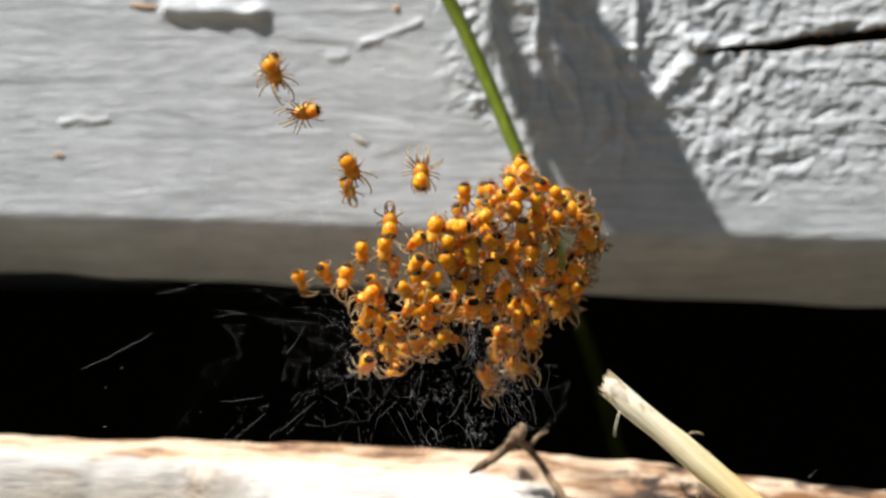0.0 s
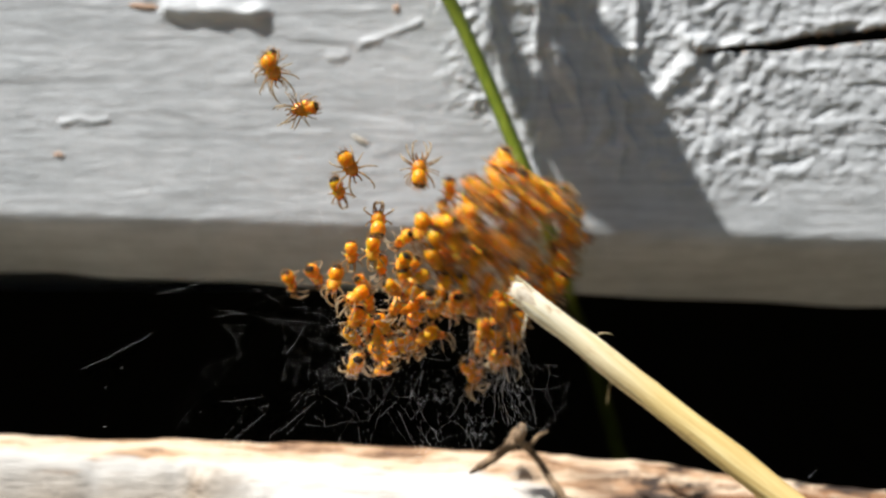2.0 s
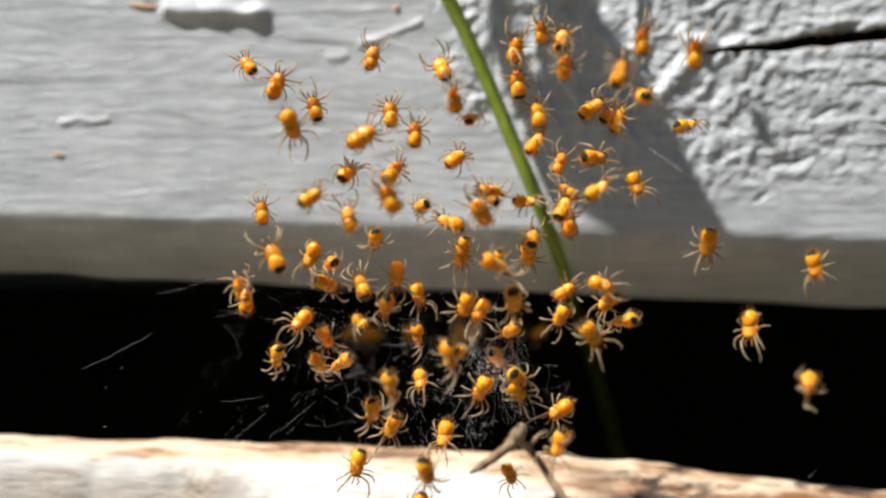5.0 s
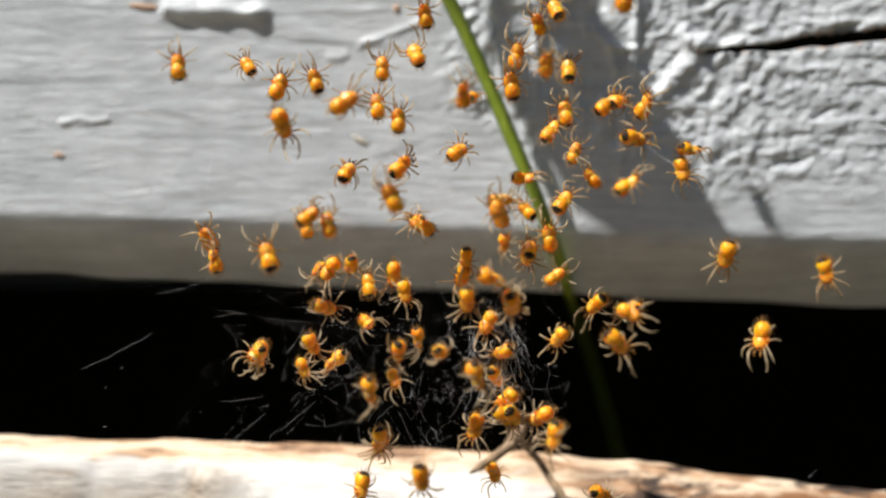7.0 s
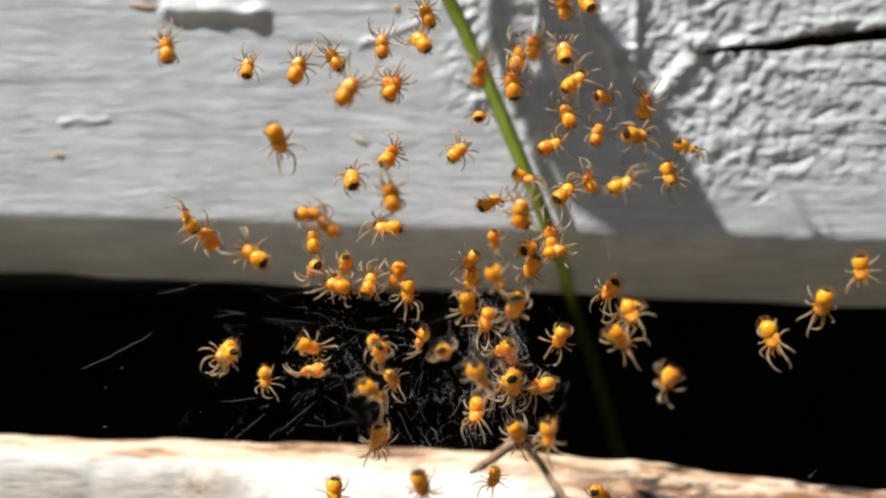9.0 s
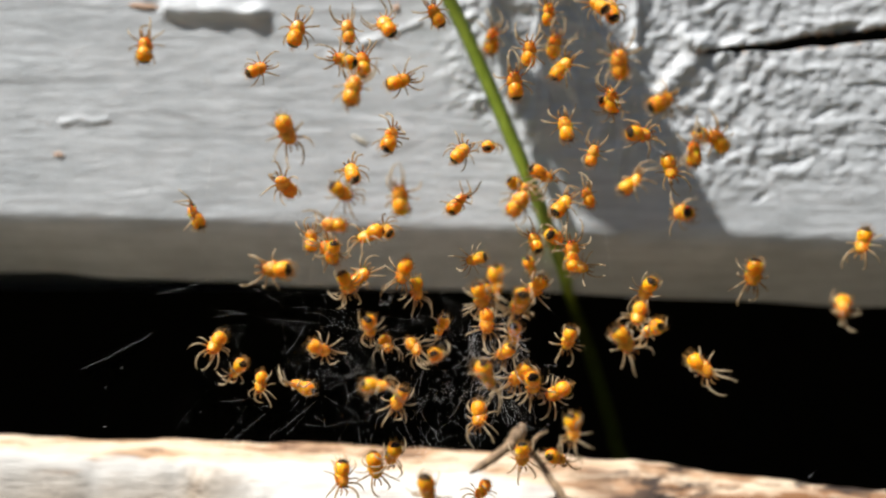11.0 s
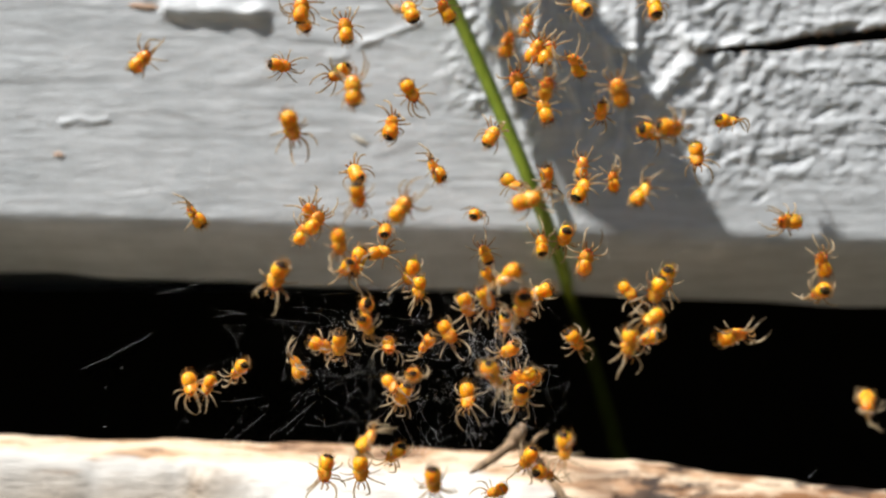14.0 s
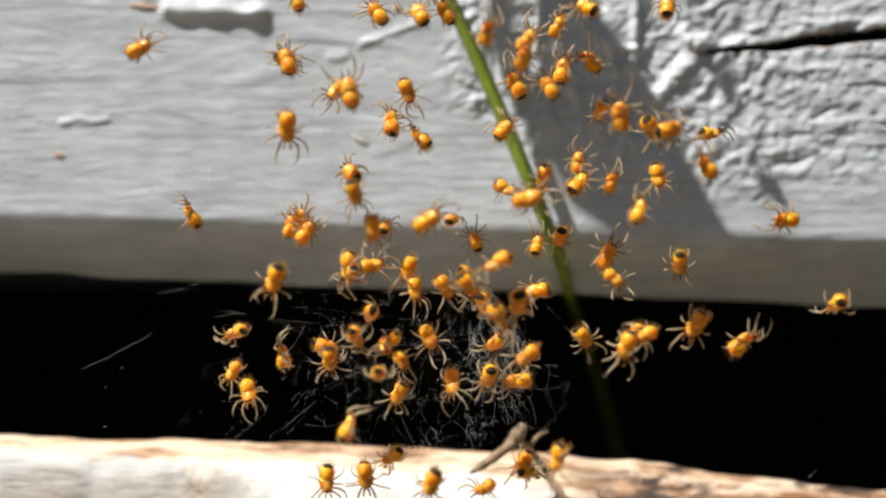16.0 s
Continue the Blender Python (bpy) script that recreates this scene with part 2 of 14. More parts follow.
    h += worm(-19.5, 17.0, -12.9, 16.7, 0.60, 0.44) * (0.65 + 0.6 * value_noise(X * 0.7 + 50, Z * 0.7 + 50, 41)) + worm(-21.0, 17.9, -15.8, 17.5, 0.5, 0.10)
    h += worm(10.7, 15.5, 11.7, 14.5, 0.28, 0.3) + worm(11.7, 14.5, 12.3, 12.8, 0.28, 0.42) + worm(13.7, 17.9, 13.5, 12.9, 0.30, 0.40)
    h += worm(12.0, 14.4, 13.7, 14.2, 0.28, 0.3) + worm(12.3, 11.6, 13.0, 10.4, 0.2, 0.2)
    # open split in the grain
    zc = 14.0 + 0.105 * (X - 19.5) + 0.25 * n(0.5, 0.01, 16)
    w = 0.13 + 0.27 * step(19.0, 29.0, X) * (0.7 + 0.6 * value_noise(X * 0.8 + 300, X * 0 + 3.5, 17))
    crack = step(17.8, 20.5, X) * np.exp(-((Z - zc) / w) ** 8)
    h -= 5.0 * crack
    # chipped hollow over the split, and short checks in the paint
    h -= 1.3 * np.exp(-((X - 28.5) / 0.9) ** 2 - ((Z - 15.7 - 0.2 * (X - 28.5)) / 0.22) ** 2)
    for cx, cz, half, tilt in ((25.0, 6.3, 0.9, 0.25), (30.5, 11.6, 1.6, 0.05), (27.0, 9.6, 0.8, 0.4), (22.6, 3.6, 0.35, 0.5), (33.0, 7.4, 1.4, 0.1)):
        h -= 0.55 * np.exp(-((X - cx) / half) ** 2 - ((Z - cz - tilt * (X - cx) + 0.3 * n(0.9, 0.01, 27)) / 0.13) ** 2)
    h += 0.14 * step(18.5, 21, X) * np.exp(-((Z - zc - 2.2 * w) / 0.4) ** 2)
    fade = np.where(S >= 0, 1.0, 0.30 * (1 - t)) * (1 - 0.75 * near)
    Y = Y - h * fade
    # wavering lower rim
    Z = Z + np.where(S < 0, t, 0) * 0.35 * (value_noise(X * 0.22 + 90, X * 0 + 2.5, 18) - 0.5)
    rows, cols = X.shape
    V = np.stack([X, Y, Z], -1).reshape(-1, 3)
    F = grid_faces(cols, rows)
    # back and underside
    k = len(V)
    back = []
    for x in (-600, 600):
        zl = zb[0, 0] if x < 0 else zb[0, -1]
        back += [(x, 32, zl), (x, 32, 140)]
    V = np.concatenate([V, np.array(back)])
    top = (rows - 1) * cols
    F += [[cols - 1, 0, k, k + 2], [top, top + cols - 1, k + 3, k + 1], [k, k + 1, k + 3, k + 2]]
    ob = mesh_object("wall_board", V * MM, F, PAINT)
    # wood inside the split, near black: the depth's shade is in the colour
    ob.data.materials.append(DARK)
    ob.data.materials.append(RUST)
    deep = np.zeros(len(V))
    deep[:rows * cols] = crack.reshape(-1)
    for f in ob.data.polygons:
        if max(deep[i] for i in f.vertices) > 0.35:
            f.material_index = 1
        elif max(deep[i] for i in f.vertices) > 0.02 and f.center.x < 0.032 and noise.noise(f.center * 900) > -0.1:
            f.material_index = 2
    return tagged(ob, "weathered wooden siding board under thick wrinkled grey paint", "siding board", kind="structure")


painted_board()


# ---- pale ledge under the gap ----
def ledge():
    xs = np.concatenate([[-600, -300, -150, -80, -50], np.arange(-37, 37.01, 0.2), [50, 80, 150, 300, 600]])
    prof_s = np.concatenate([np.linspace(-1, 0, 12)[:-1], np.linspace(0, 1, 70), [1.3, 1.8]])
    X, S = np.meshgrid(xs, prof_s)
    Xc = np.clip(X, -60, 60)
    top = -13.9 - np.where(Xc < 0, 0.036, 0.050) * Xc - 1.2 * step(10, 27, Xc)
    n = lambda fx, fs, s: value_noise(X * fx + 400, S * fs + 400, s) - 0.5
    top = top + 0.35 * (value_noise(X * 0.25 + 70, X * 0 + 1.5, 31) - 0.5) + 0.15 * (value_noise(X * 0.9 + 70, X * 0 + 1.5, 32) - 0.5)
    slope = np.clip(S, 0, 1)
    Y = np.where(S < 0, 8.0 - 2.2 * S, 8.0 - 15.0 * slope)
    Z = np.where(S < 0, top - 26 * (-S) ** 2, top - 13.5 * slope ** 1.15)
    brink = 0.32 - 0.05 * (1 - step(-19, -6, X)) - 0.155 * (1 - step(-19, -6, X + 4 * (value_noise(X * 0.35 + 20, X * 0 + 4.5, 37) - 0.5))) + 0.02 * n(0.5, 0, 38)
    Z = Z - 16.0 * step(brink, brink + 0.11, S)
    Z = np.where(S > 1, top - 29.5 - 40 * (S - 1), Z)
    h = 0.5 * n(0.10, 9, 33) + 0.30 * n(0.3, 22, 34) + 0.14 * n(0.9, 40, 35) + 0.6 * np.maximum(0, n(0.16, 8, 36) - 0.1)
    h = h * step(-0.1, 0.10, S)
    Y, Z = Y - 0.6 * h, Z + 0.7 * h
    rows, cols = X.shape
    V = np.stack([X, Y, Z], -1).reshape(-1, 3)
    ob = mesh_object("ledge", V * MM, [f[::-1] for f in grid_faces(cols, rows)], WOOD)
    return tagged(ob, "pale weathered timber ledge with flaking white paint", "ledge", kind="structure")


ledge()


# ---- hollow behind the gap, and the ground ----
def slab(name, lo, hi, material, label, category):
    bm = bmesh.new()
    bmesh.ops.create_cube(bm, size=1, matrix=Matrix.LocRotScale(
        [(a + b) / 2 * MM for a, b in zip(lo, hi)], None, [(b - a) * MM for a, b in zip(lo, hi)]))
    me = bpy.data.meshes.new(name)
    bm.to_mesh(me)
    bm.free()
    me.materials.append(material)
    return tagged(new(name, me), label, category, kind="structure")


# added walls close the cavity; their near-black colour stands in for its shade
slab("wall_inner", (-600, 300, -140), (600, 320, 150), DARK, "bare sheathing behind the open gap, shade put into its near-black colour", "wall")
slab("wall_cavity_top", (-600, 33, 120), (600, 299.9, 140), DARK, "added unseen timber closing the cavity above, near black for shade", "wall")
slab("wall_cavity_end", (-620, 15, -140), (-601, 320, 150), DARK, "added unseen timber closing the cavity end, near black for shade", "wall")
slab("wall_cavity_end", (601, 15, -140), (620, 320, 150), DARK, "added unseen timber closing the cavity end, near black for shade", "wall")


def ground():
    bm = bmesh.new()
    bmesh.ops.create_grid(bm, x_segments=40, y_segments=40, size=40)
    for v in bm.verts:
        v.co.z = -0.142 + 0.006 * noise.noise(v.co * 3)
    me = bpy.data.meshes.new("ground")
    bm.to_mesh(me)
    bm.free()
    me.materials.append(SOIL)
    tagged(new("ground", me), "bare brown soil below the wall", "ground", kind="structure")


ground()


# ---- grass growing out of the gap ----
def blade_mesh(points, widths, fold=0.6, face=(0, -1, 0)):
    """A folded blade: a strip with a raised midrib and some thickness."""
    bm = bmesh.new()
    pts = [Vector(p) * MM for p in points]
    rings = []
    for i, p in enumerate(pts):
        d = (pts[min(i + 1, len(pts) - 1)] - pts[max(i - 1, 0)]).normalized()
        f = Vector(face)
        f = (f - d * f.dot(d)).normalized()
        s = d.cross(f)
        w = widths[i] * MM / 2
        prof = [(-1, -fold), (-0.55, -0.2 * fold), (0, 0.75 * fold), (0.55, -0.1 * fold), (1, -fold * 0.8),
                (0.5, -0.55 * fold), (0, -0.25 * fold), (-0.5, -0.65 * fold)]
        rings.append([bm.verts.new(p + s * a * w + f * b * w) for a, b in prof])
    n = len(rings[0])
    for r, q in zip(rings, rings[1:]):
        for k in range(n):
            bm.faces.new((r[k], r[(k + 1) % n], q[(k + 1) % n], q[k]))
    bm.faces.new(rings[0][::-1])
    bm.faces.new(rings[-1])
    bmesh.ops.recalc_face_normals(bm, faces=bm.faces)
    return bm


def smooth_line(points, n):
    """Points of a Catmull-Rom curve through the given ones."""
    p = [Vector(q) for q in points]
    p = [2 * p[0] - p[1]] + p + [2 * p[-1] - p[-2]]
    out = []
    for i in range(1, len(p) - 2):
        for k in range(n):
            t = k / n
            out.append(0.5 * ((2 * p[i]) + (p[i + 1] - p[i - 1]) * t + (2 * p[i - 1] - 5 * p[i] + 4 * p[i + 1] - p[i + 2]) * t * t
                              + (3 * p[i] - p[i - 1] - 3 * p[i + 1] + p[i + 2]) * t ** 3))
    return out + [p[-2]]


def grass():
    root = new("grass_plant")
    root.location = Vector((24, 24, -60)) * MM
    line = smooth_line(BLADE_LINE, 6)
    n = len(line)
    widths = [0.58 + 0.40 * min(1, i / n * 2.2) for i in range(n)]
    part("blade", blade_mesh([p - Vector((24, 24, -60)) for p in line], widths), BLADE, root)
    for pts, wid in ((LEAF_LINE, LEAF_WIDTH), (SLIM_LINE, SLIM_WIDTH)):
        lf = smooth_line(pts, 6)
        wl = list(np.interp(np.linspace(0, 1, len(lf)), np.linspace(0, 1, len(wid)), wid))
        part("leaf", blade_mesh([p - Vector((24, 24, -60)) for p in lf], wl, 0.12, (-0.5, -0.4, 0.77)), BLADE, root)
    tagged(root, "green grass plant growing up past the board", "grass")


BLADE_LINE = [(50.0, 99.0, -130.0), (46.0, 96.0, -64.0), (26.9, 90.0, -32.1), (23.85, 84.0, -25.3), (19.12, 69.0, -14.9), (15.34, 52.0, -8.66), (11.2, 24.5, -4.97), (9.33, 12.8, -3.08), (8.62, 10.6, -1.38), (7.37, 8.2, 1.41), (6.03, 7.2, 4.49), (4.66, 6.9, 7.63), (3.3, 6.7, 10.79), (1.76, 6.4, 14.19), (0.49, 6.0, 16.7), (-2.0, 5, 21.5), (-5.2, 3, 32), (-9.5, 0.5, 44.4), (-16, -4, 60), (-22, -7, 72), (-24.4, -8, 76.5)]
LEAF_LINE = [(-24.5, -8, 77.6), (-26.0, -8, 78.0), (-24.9, -8, 74.8), (-24.4, -8, 72.4), (-22.7, -8, 68.4), (-20.6, -8, 65.6), (-19.6, -8, 62.4), (-18.8, -8, 59.2), (-17.6, -8, 55.9), (-16.4, -8, 53.1)]
LEAF_WIDTH = [0.8, 1.6, 2.3, 3.2, 3.6, 4.0, 5.5, 7.8, 9.0, 9.8]
SLIM_LINE = [(-24.6, -8.2, 78.0), (-29.3, -8.9, 78.6), (-30.8, -9, 73.8), (-29.7, -9, 70.2), (-28.3, -9, 67.4), (-26.9, -9, 65.0), (-25.3, -9, 62.2)]
SLIM_WIDTH = [0.6, 0.8, 0.9, 1.9, 2.8, 2.9, 2.0]
grass()


# ---- loose flecks stuck to the paint ----
def fleck(x, z, length, width, turn, material, label):
    bm = bmesh.new()
    bmesh.ops.create_icosphere(bm, subdivisions=2, radius=1)
    for v in bm.verts:
        k = 1 + 0.3 * noise.noise(v.co * 1.7 + Vector((x, z, 0)))
        v.co = Vector((v.co.x * length * k, v.co.y * 0.10, v.co.z * width * k)) * MM
    me = bpy.data.meshes.new("fleck")
    bm.to_mesh(me)
    bm.free()
    me.polygons.foreach_set("use_smooth", [True] * len(me.polygons))
    me.materials.append(material)
    ob = new("fleck", me)
    ob.matrix_world = pose(x * MM, 9.98 * MM, z * MM, 0, turn, 0)
    tagged(ob, label, "fleck")


fleck(-5.9, 7.75, 0.75, 0.15, 28, HUSK, "small straw-coloured chip stuck to the grey paint")
fleck(-27.3, 6.7, 0.42, 0.16, 5, RUST, "small rusty brown speck on the grey paint")
fleck(-3.3, 17.1, 0.25, 0.3, 0, RUST, "small rusty brown speck on the grey paint")
fleck(-21.0, 17.2, 1.5, 0.22, 4, RUST, "long bare brown scrape in the grey paint")


# ---- twig on the ledge ----
def twig():
    root = new("twig")
    o = Vector((4.8, 3.4, -12.4))
    root.location = o * MM
    def arm(name, pts, radii):
        bm = bmesh.new()
        line = smooth_line([Vector(p) - o for p in pts], 4)
        r = np.interp(np.linspace(0, 1, len(line)), np.linspace(0, 1, len(radii)), radii)
        tube(bm, [p * MM for p in line], [k * MM * (1 + 0.18 * noise.noise(p * 3)) for k, p in zip(r, line)], 7)
        part(name, bm, TWIG, root)
    arm("stub", [(1.7, 2.6, -14.4), (2.5, 2.6, -13.9), (3.6, 2.9, -13.2), (4.6, 3.2, -12.5)], [0.06, 0.30, 0.30, 0.42])
    arm("knot", [(4.3, 3.3, -12.6), (4.8, 3.3, -12.1), (5.1, 3.3, -11.6), (5.0, 3.3, -11.3)], [0.35, 0.52, 0.40, 0.12])
    arm("side_shoot", [(4.9, 3.4, -12.4), (5.6, 3.4, -12.7), (6.2, 3.4, -12.1), (6.8, 3.2, -11.8)], [0.25, 0.15, 0.13, 0.05])
    arm("stem", [(5.0, 3.5, -12.5), (6.2, 4.4, -13.8), (7.0, 3.9, -15.0), (7.6, 3.5, -15.8), (8.6, 3.0, -17.5)], [0.26, 0.24, 0.26, 0.28, 0.30])
    tagged(root, "small dry brown twig caught on the ledge", "twig")


twig()


# ---- dry straw that prods the brood ----
def straw():
    root = new("straw")                  # its tip at the origin, its length along +x
    bm = bmesh.new()
    sides, r = 14, 0.80
    xs = [0.0, 0.5, 1.2, 2.0, 3.0, 4.0, 5.2, 6.5, 8, 9.5, 11, 13, 15, 17.5, 20, 20.5, 21, 23, 26, 30, 34, 45, 60]
    ring = []
    for i, x in enumerate(xs):
        rr = r * (0.92 + 0.010 * x) * (1.16 if x == 20.5 else 1.0)
        row = []
        for k in range(sides):
            a = 2 * math.pi * k / sides
            jag = 1.1 * noise.noise(Vector((math.cos(a) * 2.2, math.sin(a) * 2.2, 4.2))) - 0.5 * math.cos(a - 2.2) + 0.25 * (k % 2) + 1.7 * max(0, math.cos(a - 2.9)) - 0.5 * noise.noise(Vector((k * 1.7, 3.1, 0))) if x < 2.2 else 0
            dent = 1 + 0.05 * math.sin(3 * a + x * 0.2) + 0.16 * noise.noise(Vector((x * 0.35, math.cos(a) * 0.7, math.sin(a) * 0.7)))
            row.append(bm.verts.new(Vector((x + jag * max(0, 1 - x / 2.4), math.cos(a) * rr * dent, math.sin(a) * rr * dent * 0.9)) * MM))
        ring.append(row)
    for p, q in zip(ring, ring[1:]):
        for k in range(sides):
            bm.faces.new((p[k], q[k], q[(k + 1) % sides], p[(k + 1) % sides]))
    bm.faces.new(ring[-1])
    part("stalk", bm, STRAW, root)
    bm = bmesh.new()
    tube(bm, [(0.55 * MM, 0, 0), (0.8 * MM, 0, 0), (1.3 * MM, 0, 0), (2.0 * MM, 0, 0), (4 * MM, 0, 0)], [0.44 * MM, 0.52 * MM, 0.54 * MM, 0.60 * MM, 0.60 * MM], 10)
    for v in bm.verts:
        if v.co.x < 2.2 * MM:
            v.co += Vector((0.7, 0.12, 0.12)) * MM * noise.noise(v.co * 2500)
    part("frayed_end", bm, PITH, root, "frayed whitish broken end")
    for k in range(3):
        bm = bmesh.new()
        x = (1.8, 5.4, 7.5)[k]
        a = (4.4, 1.2, 5.0)[k]
        d = Vector((0.25, math.cos(a), math.sin(a)))
        s = Vector((x, math.cos(a) * 0.8, math.sin(a) * 0.75))
        tube(bm, [(s + d * q + Vector((0.5, 0, -0.4)) * q * q) * MM for q in (0, 0.3, 0.6, 0.9)], [0.035 * MM, 0.03 * MM, 0.03 * MM, 0.02 * MM], 4)
        part("fibre", bm, STRAW, root)
    return tagged(root, "pale yellow dry straw with a broken end", "straw")


STRAW_THING = straw()


# ---- young spiders ----
SIZE = 1.27 * MM
def ball(bm, centre, radii, u=16, v=12, bend=0.0):
    bmesh.ops.create_uvsphere(bm, u_segments=u, v_segments=v, radius=1)
    for p in bm.verts:
        q = p.co.copy()
        k = 1 - bend * q.y
        p.co = Vector((centre[0] + q.x * radii[0] * k, centre[1] + q.y * radii[1], centre[2] + q.z * radii[2] * k)) * SIZE


HIPS = [(0.19, 0.38, 60), (0.25, 0.25, 27), (0.25, 0.10, -14), (0.20, -0.02, -50)]
LEG_LENGTH = [0.84, 0.72, 0.56, 0.68]


def leg_mesh(bend):
    """A bristly leg along +x, arched upwards and bowed sideways by bend."""
    bm = bmesh.new()
    line = smooth_line([(0, 0, 0), (0.28, 0.02 * bend, 0.17), (0.52, 0.13 * bend, 0.21), (0.80, 0.36 * bend, 0.05),
                        (0.98, 0.66 * bend, -0.14), (1.04, 0.98 * bend, -0.24)], 2)
    r = np.interp(np.linspace(0, 1, len(line)), [0, 0.22, 0.42, 0.5, 0.66, 1], [0.052, 0.062, 0.049, 0.055, 0.042, 0.020])
    tube(bm, [p * SIZE for p in line], [k * SIZE for k in r], 6)
    rnd = random.Random(2)
    for k in range(16):
        i = rnd.randrange(2, len(line) - 1)
        p = line[i].lerp(line[i + 1], rnd.random())
        d = Vector((0.5, rnd.gauss(0, 1), rnd.gauss(0, 1))).normalized()
        tube(bm, [p * SIZE, (p + d * rnd.uniform(0.07, 0.14)) * SIZE], [0.010 * SIZE, 0.003 * SIZE], 3, False)
    me = bpy.data.meshes.new("leg")
    bm.to_mesh(me)
    bm.free()
    me.polygons.foreach_set("use_smooth", [True] * len(me.polygons))
    me.materials.append(LEG)
    return me


# the fore legs bow forwards and inwards, the hind legs backwards
LEG_MESHES = {(side, k): leg_mesh(side * bow) for side in (-1, 1) for k, bow in enumerate((0.42, 0.22, -0.12, -0.36))}


def leg_pose(side, k, lift, swing):
    x, y, az = HIPS[k]
    az = az + swing
    turn = Euler((0, radians(-lift), 0)).to_matrix().to_4x4()
    m = pose(x * side * SIZE, y * SIZE, 0, 0, 0, az if side > 0 else 180 - az)
    return m @ turn


def young_spider(mark, size):
    root = new("young_spider")
    bm = bmesh.new()
    ball(bm, (0, -0.29, 0.05), (0.315, 0.39, 0.315), bend=0.12)
    abdomen = part("abdomen", bm, AMBER, root, "round glossy orange-yellow abdomen")
    bm = bmesh.new()
    bmesh.ops.create_uvsphere(bm, u_segments=44, v_segments=30, radius=1)
    drop = []
    for f in bm.faces:
        q = f.calc_center_median().normalized()
        across = math.degrees(math.asin(q.x))
        along = (math.degrees(math.atan2(q.z, -q.y)) - mark + 180) % 360 - 180
        if abs(across) > size or abs(along) > (0.55 + 0.25 * (along > 0)) * size * (1 - 0.35 * abs(across) / size):
            drop.append(f)
    bmesh.ops.delete(bm, geom=drop, context="FACES")
    for p in bm.verts:
        q = p.co.normalized() * 1.015
        w = 1 - 0.12 * q.y
        p.co = Vector((q.x * 0.315 * w, -0.29 + q.y * 0.39, 0.05 + q.z * 0.315 * w)) * SIZE
    part("dark_mark", bm, BLACK, abdomen, "black patch on the rear")
    bm = bmesh.new()
    rnd = random.Random(mark)
    for k in range(76):
        d = Vector((rnd.gauss(0, 1), rnd.gauss(-0.3, 1), rnd.gauss(0, 1))).normalized()
        p = Vector((d.x * 0.315 * (1 - 0.1 * d.y), -0.29 + d.y * 0.39, 0.05 + d.z * 0.315 * (1 - 0.1 * d.y)))
        tip = p + (d + Vector((0, -0.5, 0))) * rnd.uniform(0.09, 0.19)
        tube(bm, [p * SIZE, tip * SIZE], [0.012 * SIZE, 0.004 * SIZE], 3, False)
    part("bristles", bm, LEG, abdomen, "fine pale bristles")
    bm = bmesh.new()
    bmesh.ops.create_uvsphere(bm, u_segments=32, v_segments=14, radius=1)
    for p in bm.verts:                   # lobed where the legs join
        q = p.co.copy()
        az = math.degrees(math.atan2(q.y, abs(q.x)))
        lobe = sum(math.exp(-((az - c) / 9) ** 2) for c in (48, 18, -14, -46)) * max(0, 1 - (q.z / 0.75) ** 2)
        k = (1 - 0.22 * q.y) * (1 + 0.38 * lobe)
        p.co = Vector((q.x * 0.265 * k, 0.11 + q.y * 0.36 * (1 + 0.14 * lobe), -0.04 + q.z * 0.22)) * SIZE
    head = part("head", bm, TAN, root, "translucent amber head and thorax")
    for x in (-0.08, 0.08):
        bm = bmesh.new()
        bmesh.ops.create_icosphere(bm, subdivisions=1, radius=0.05 * SIZE, matrix=Matrix.Translation(Vector((x, 0.46, 0.12)) * SIZE))
        part("eye", bm, BLACK, head, "tiny dark eye")
    for side in (-1, 1):
        bm = bmesh.new()
        line = [(0.08 * side, 0.48, -0.02), (0.14 * side, 0.63, 0.05), (0.12 * side, 0.75, -0.06)]
        tube(bm, [Vector(p) * SIZE for p in line], [0.045 * SIZE, 0.04 * SIZE, 0.025 * SIZE], 5)
        part("feeler", bm, LEG, root)
    for side in (-1, 1):
        for k in range(4):
            leg = new("leg", LEG_MESHES[side, k])
            leg.parent = root
            leg.scale = (LEG_LENGTH[k],) * 3
            leg.matrix_basis = leg_pose(side, k, 0, 0) @ Matrix.Diagonal((*leg.scale, 1))
    return tagged(root, "tiny orange-yellow young spider with black-tipped abdomen", "spider", "brood of young spiders")


def at(x, y, z, heading, roll=0, tilt=0):
    """Pose in millimetres: heading of the head in the upright plane, roll about the body, tilt of the head towards the viewer."""
    h, t = radians(heading), radians(tilt)
    ahead = Vector((math.cos(h) * math.cos(t), -math.sin(t), math.sin(h) * math.cos(t)))
    back = Vector((0, -1, 0)) - ahead * ahead.dot(Vector((0, -1, 0)))
    back = (Matrix.Rotation(radians(roll), 3, ahead) @ back.normalized()).normalized()
    m = Matrix((ahead.cross(back), ahead, back)).transposed().to_4x4()
    m.translation = Vector((x, y, z)) * MM
    return m


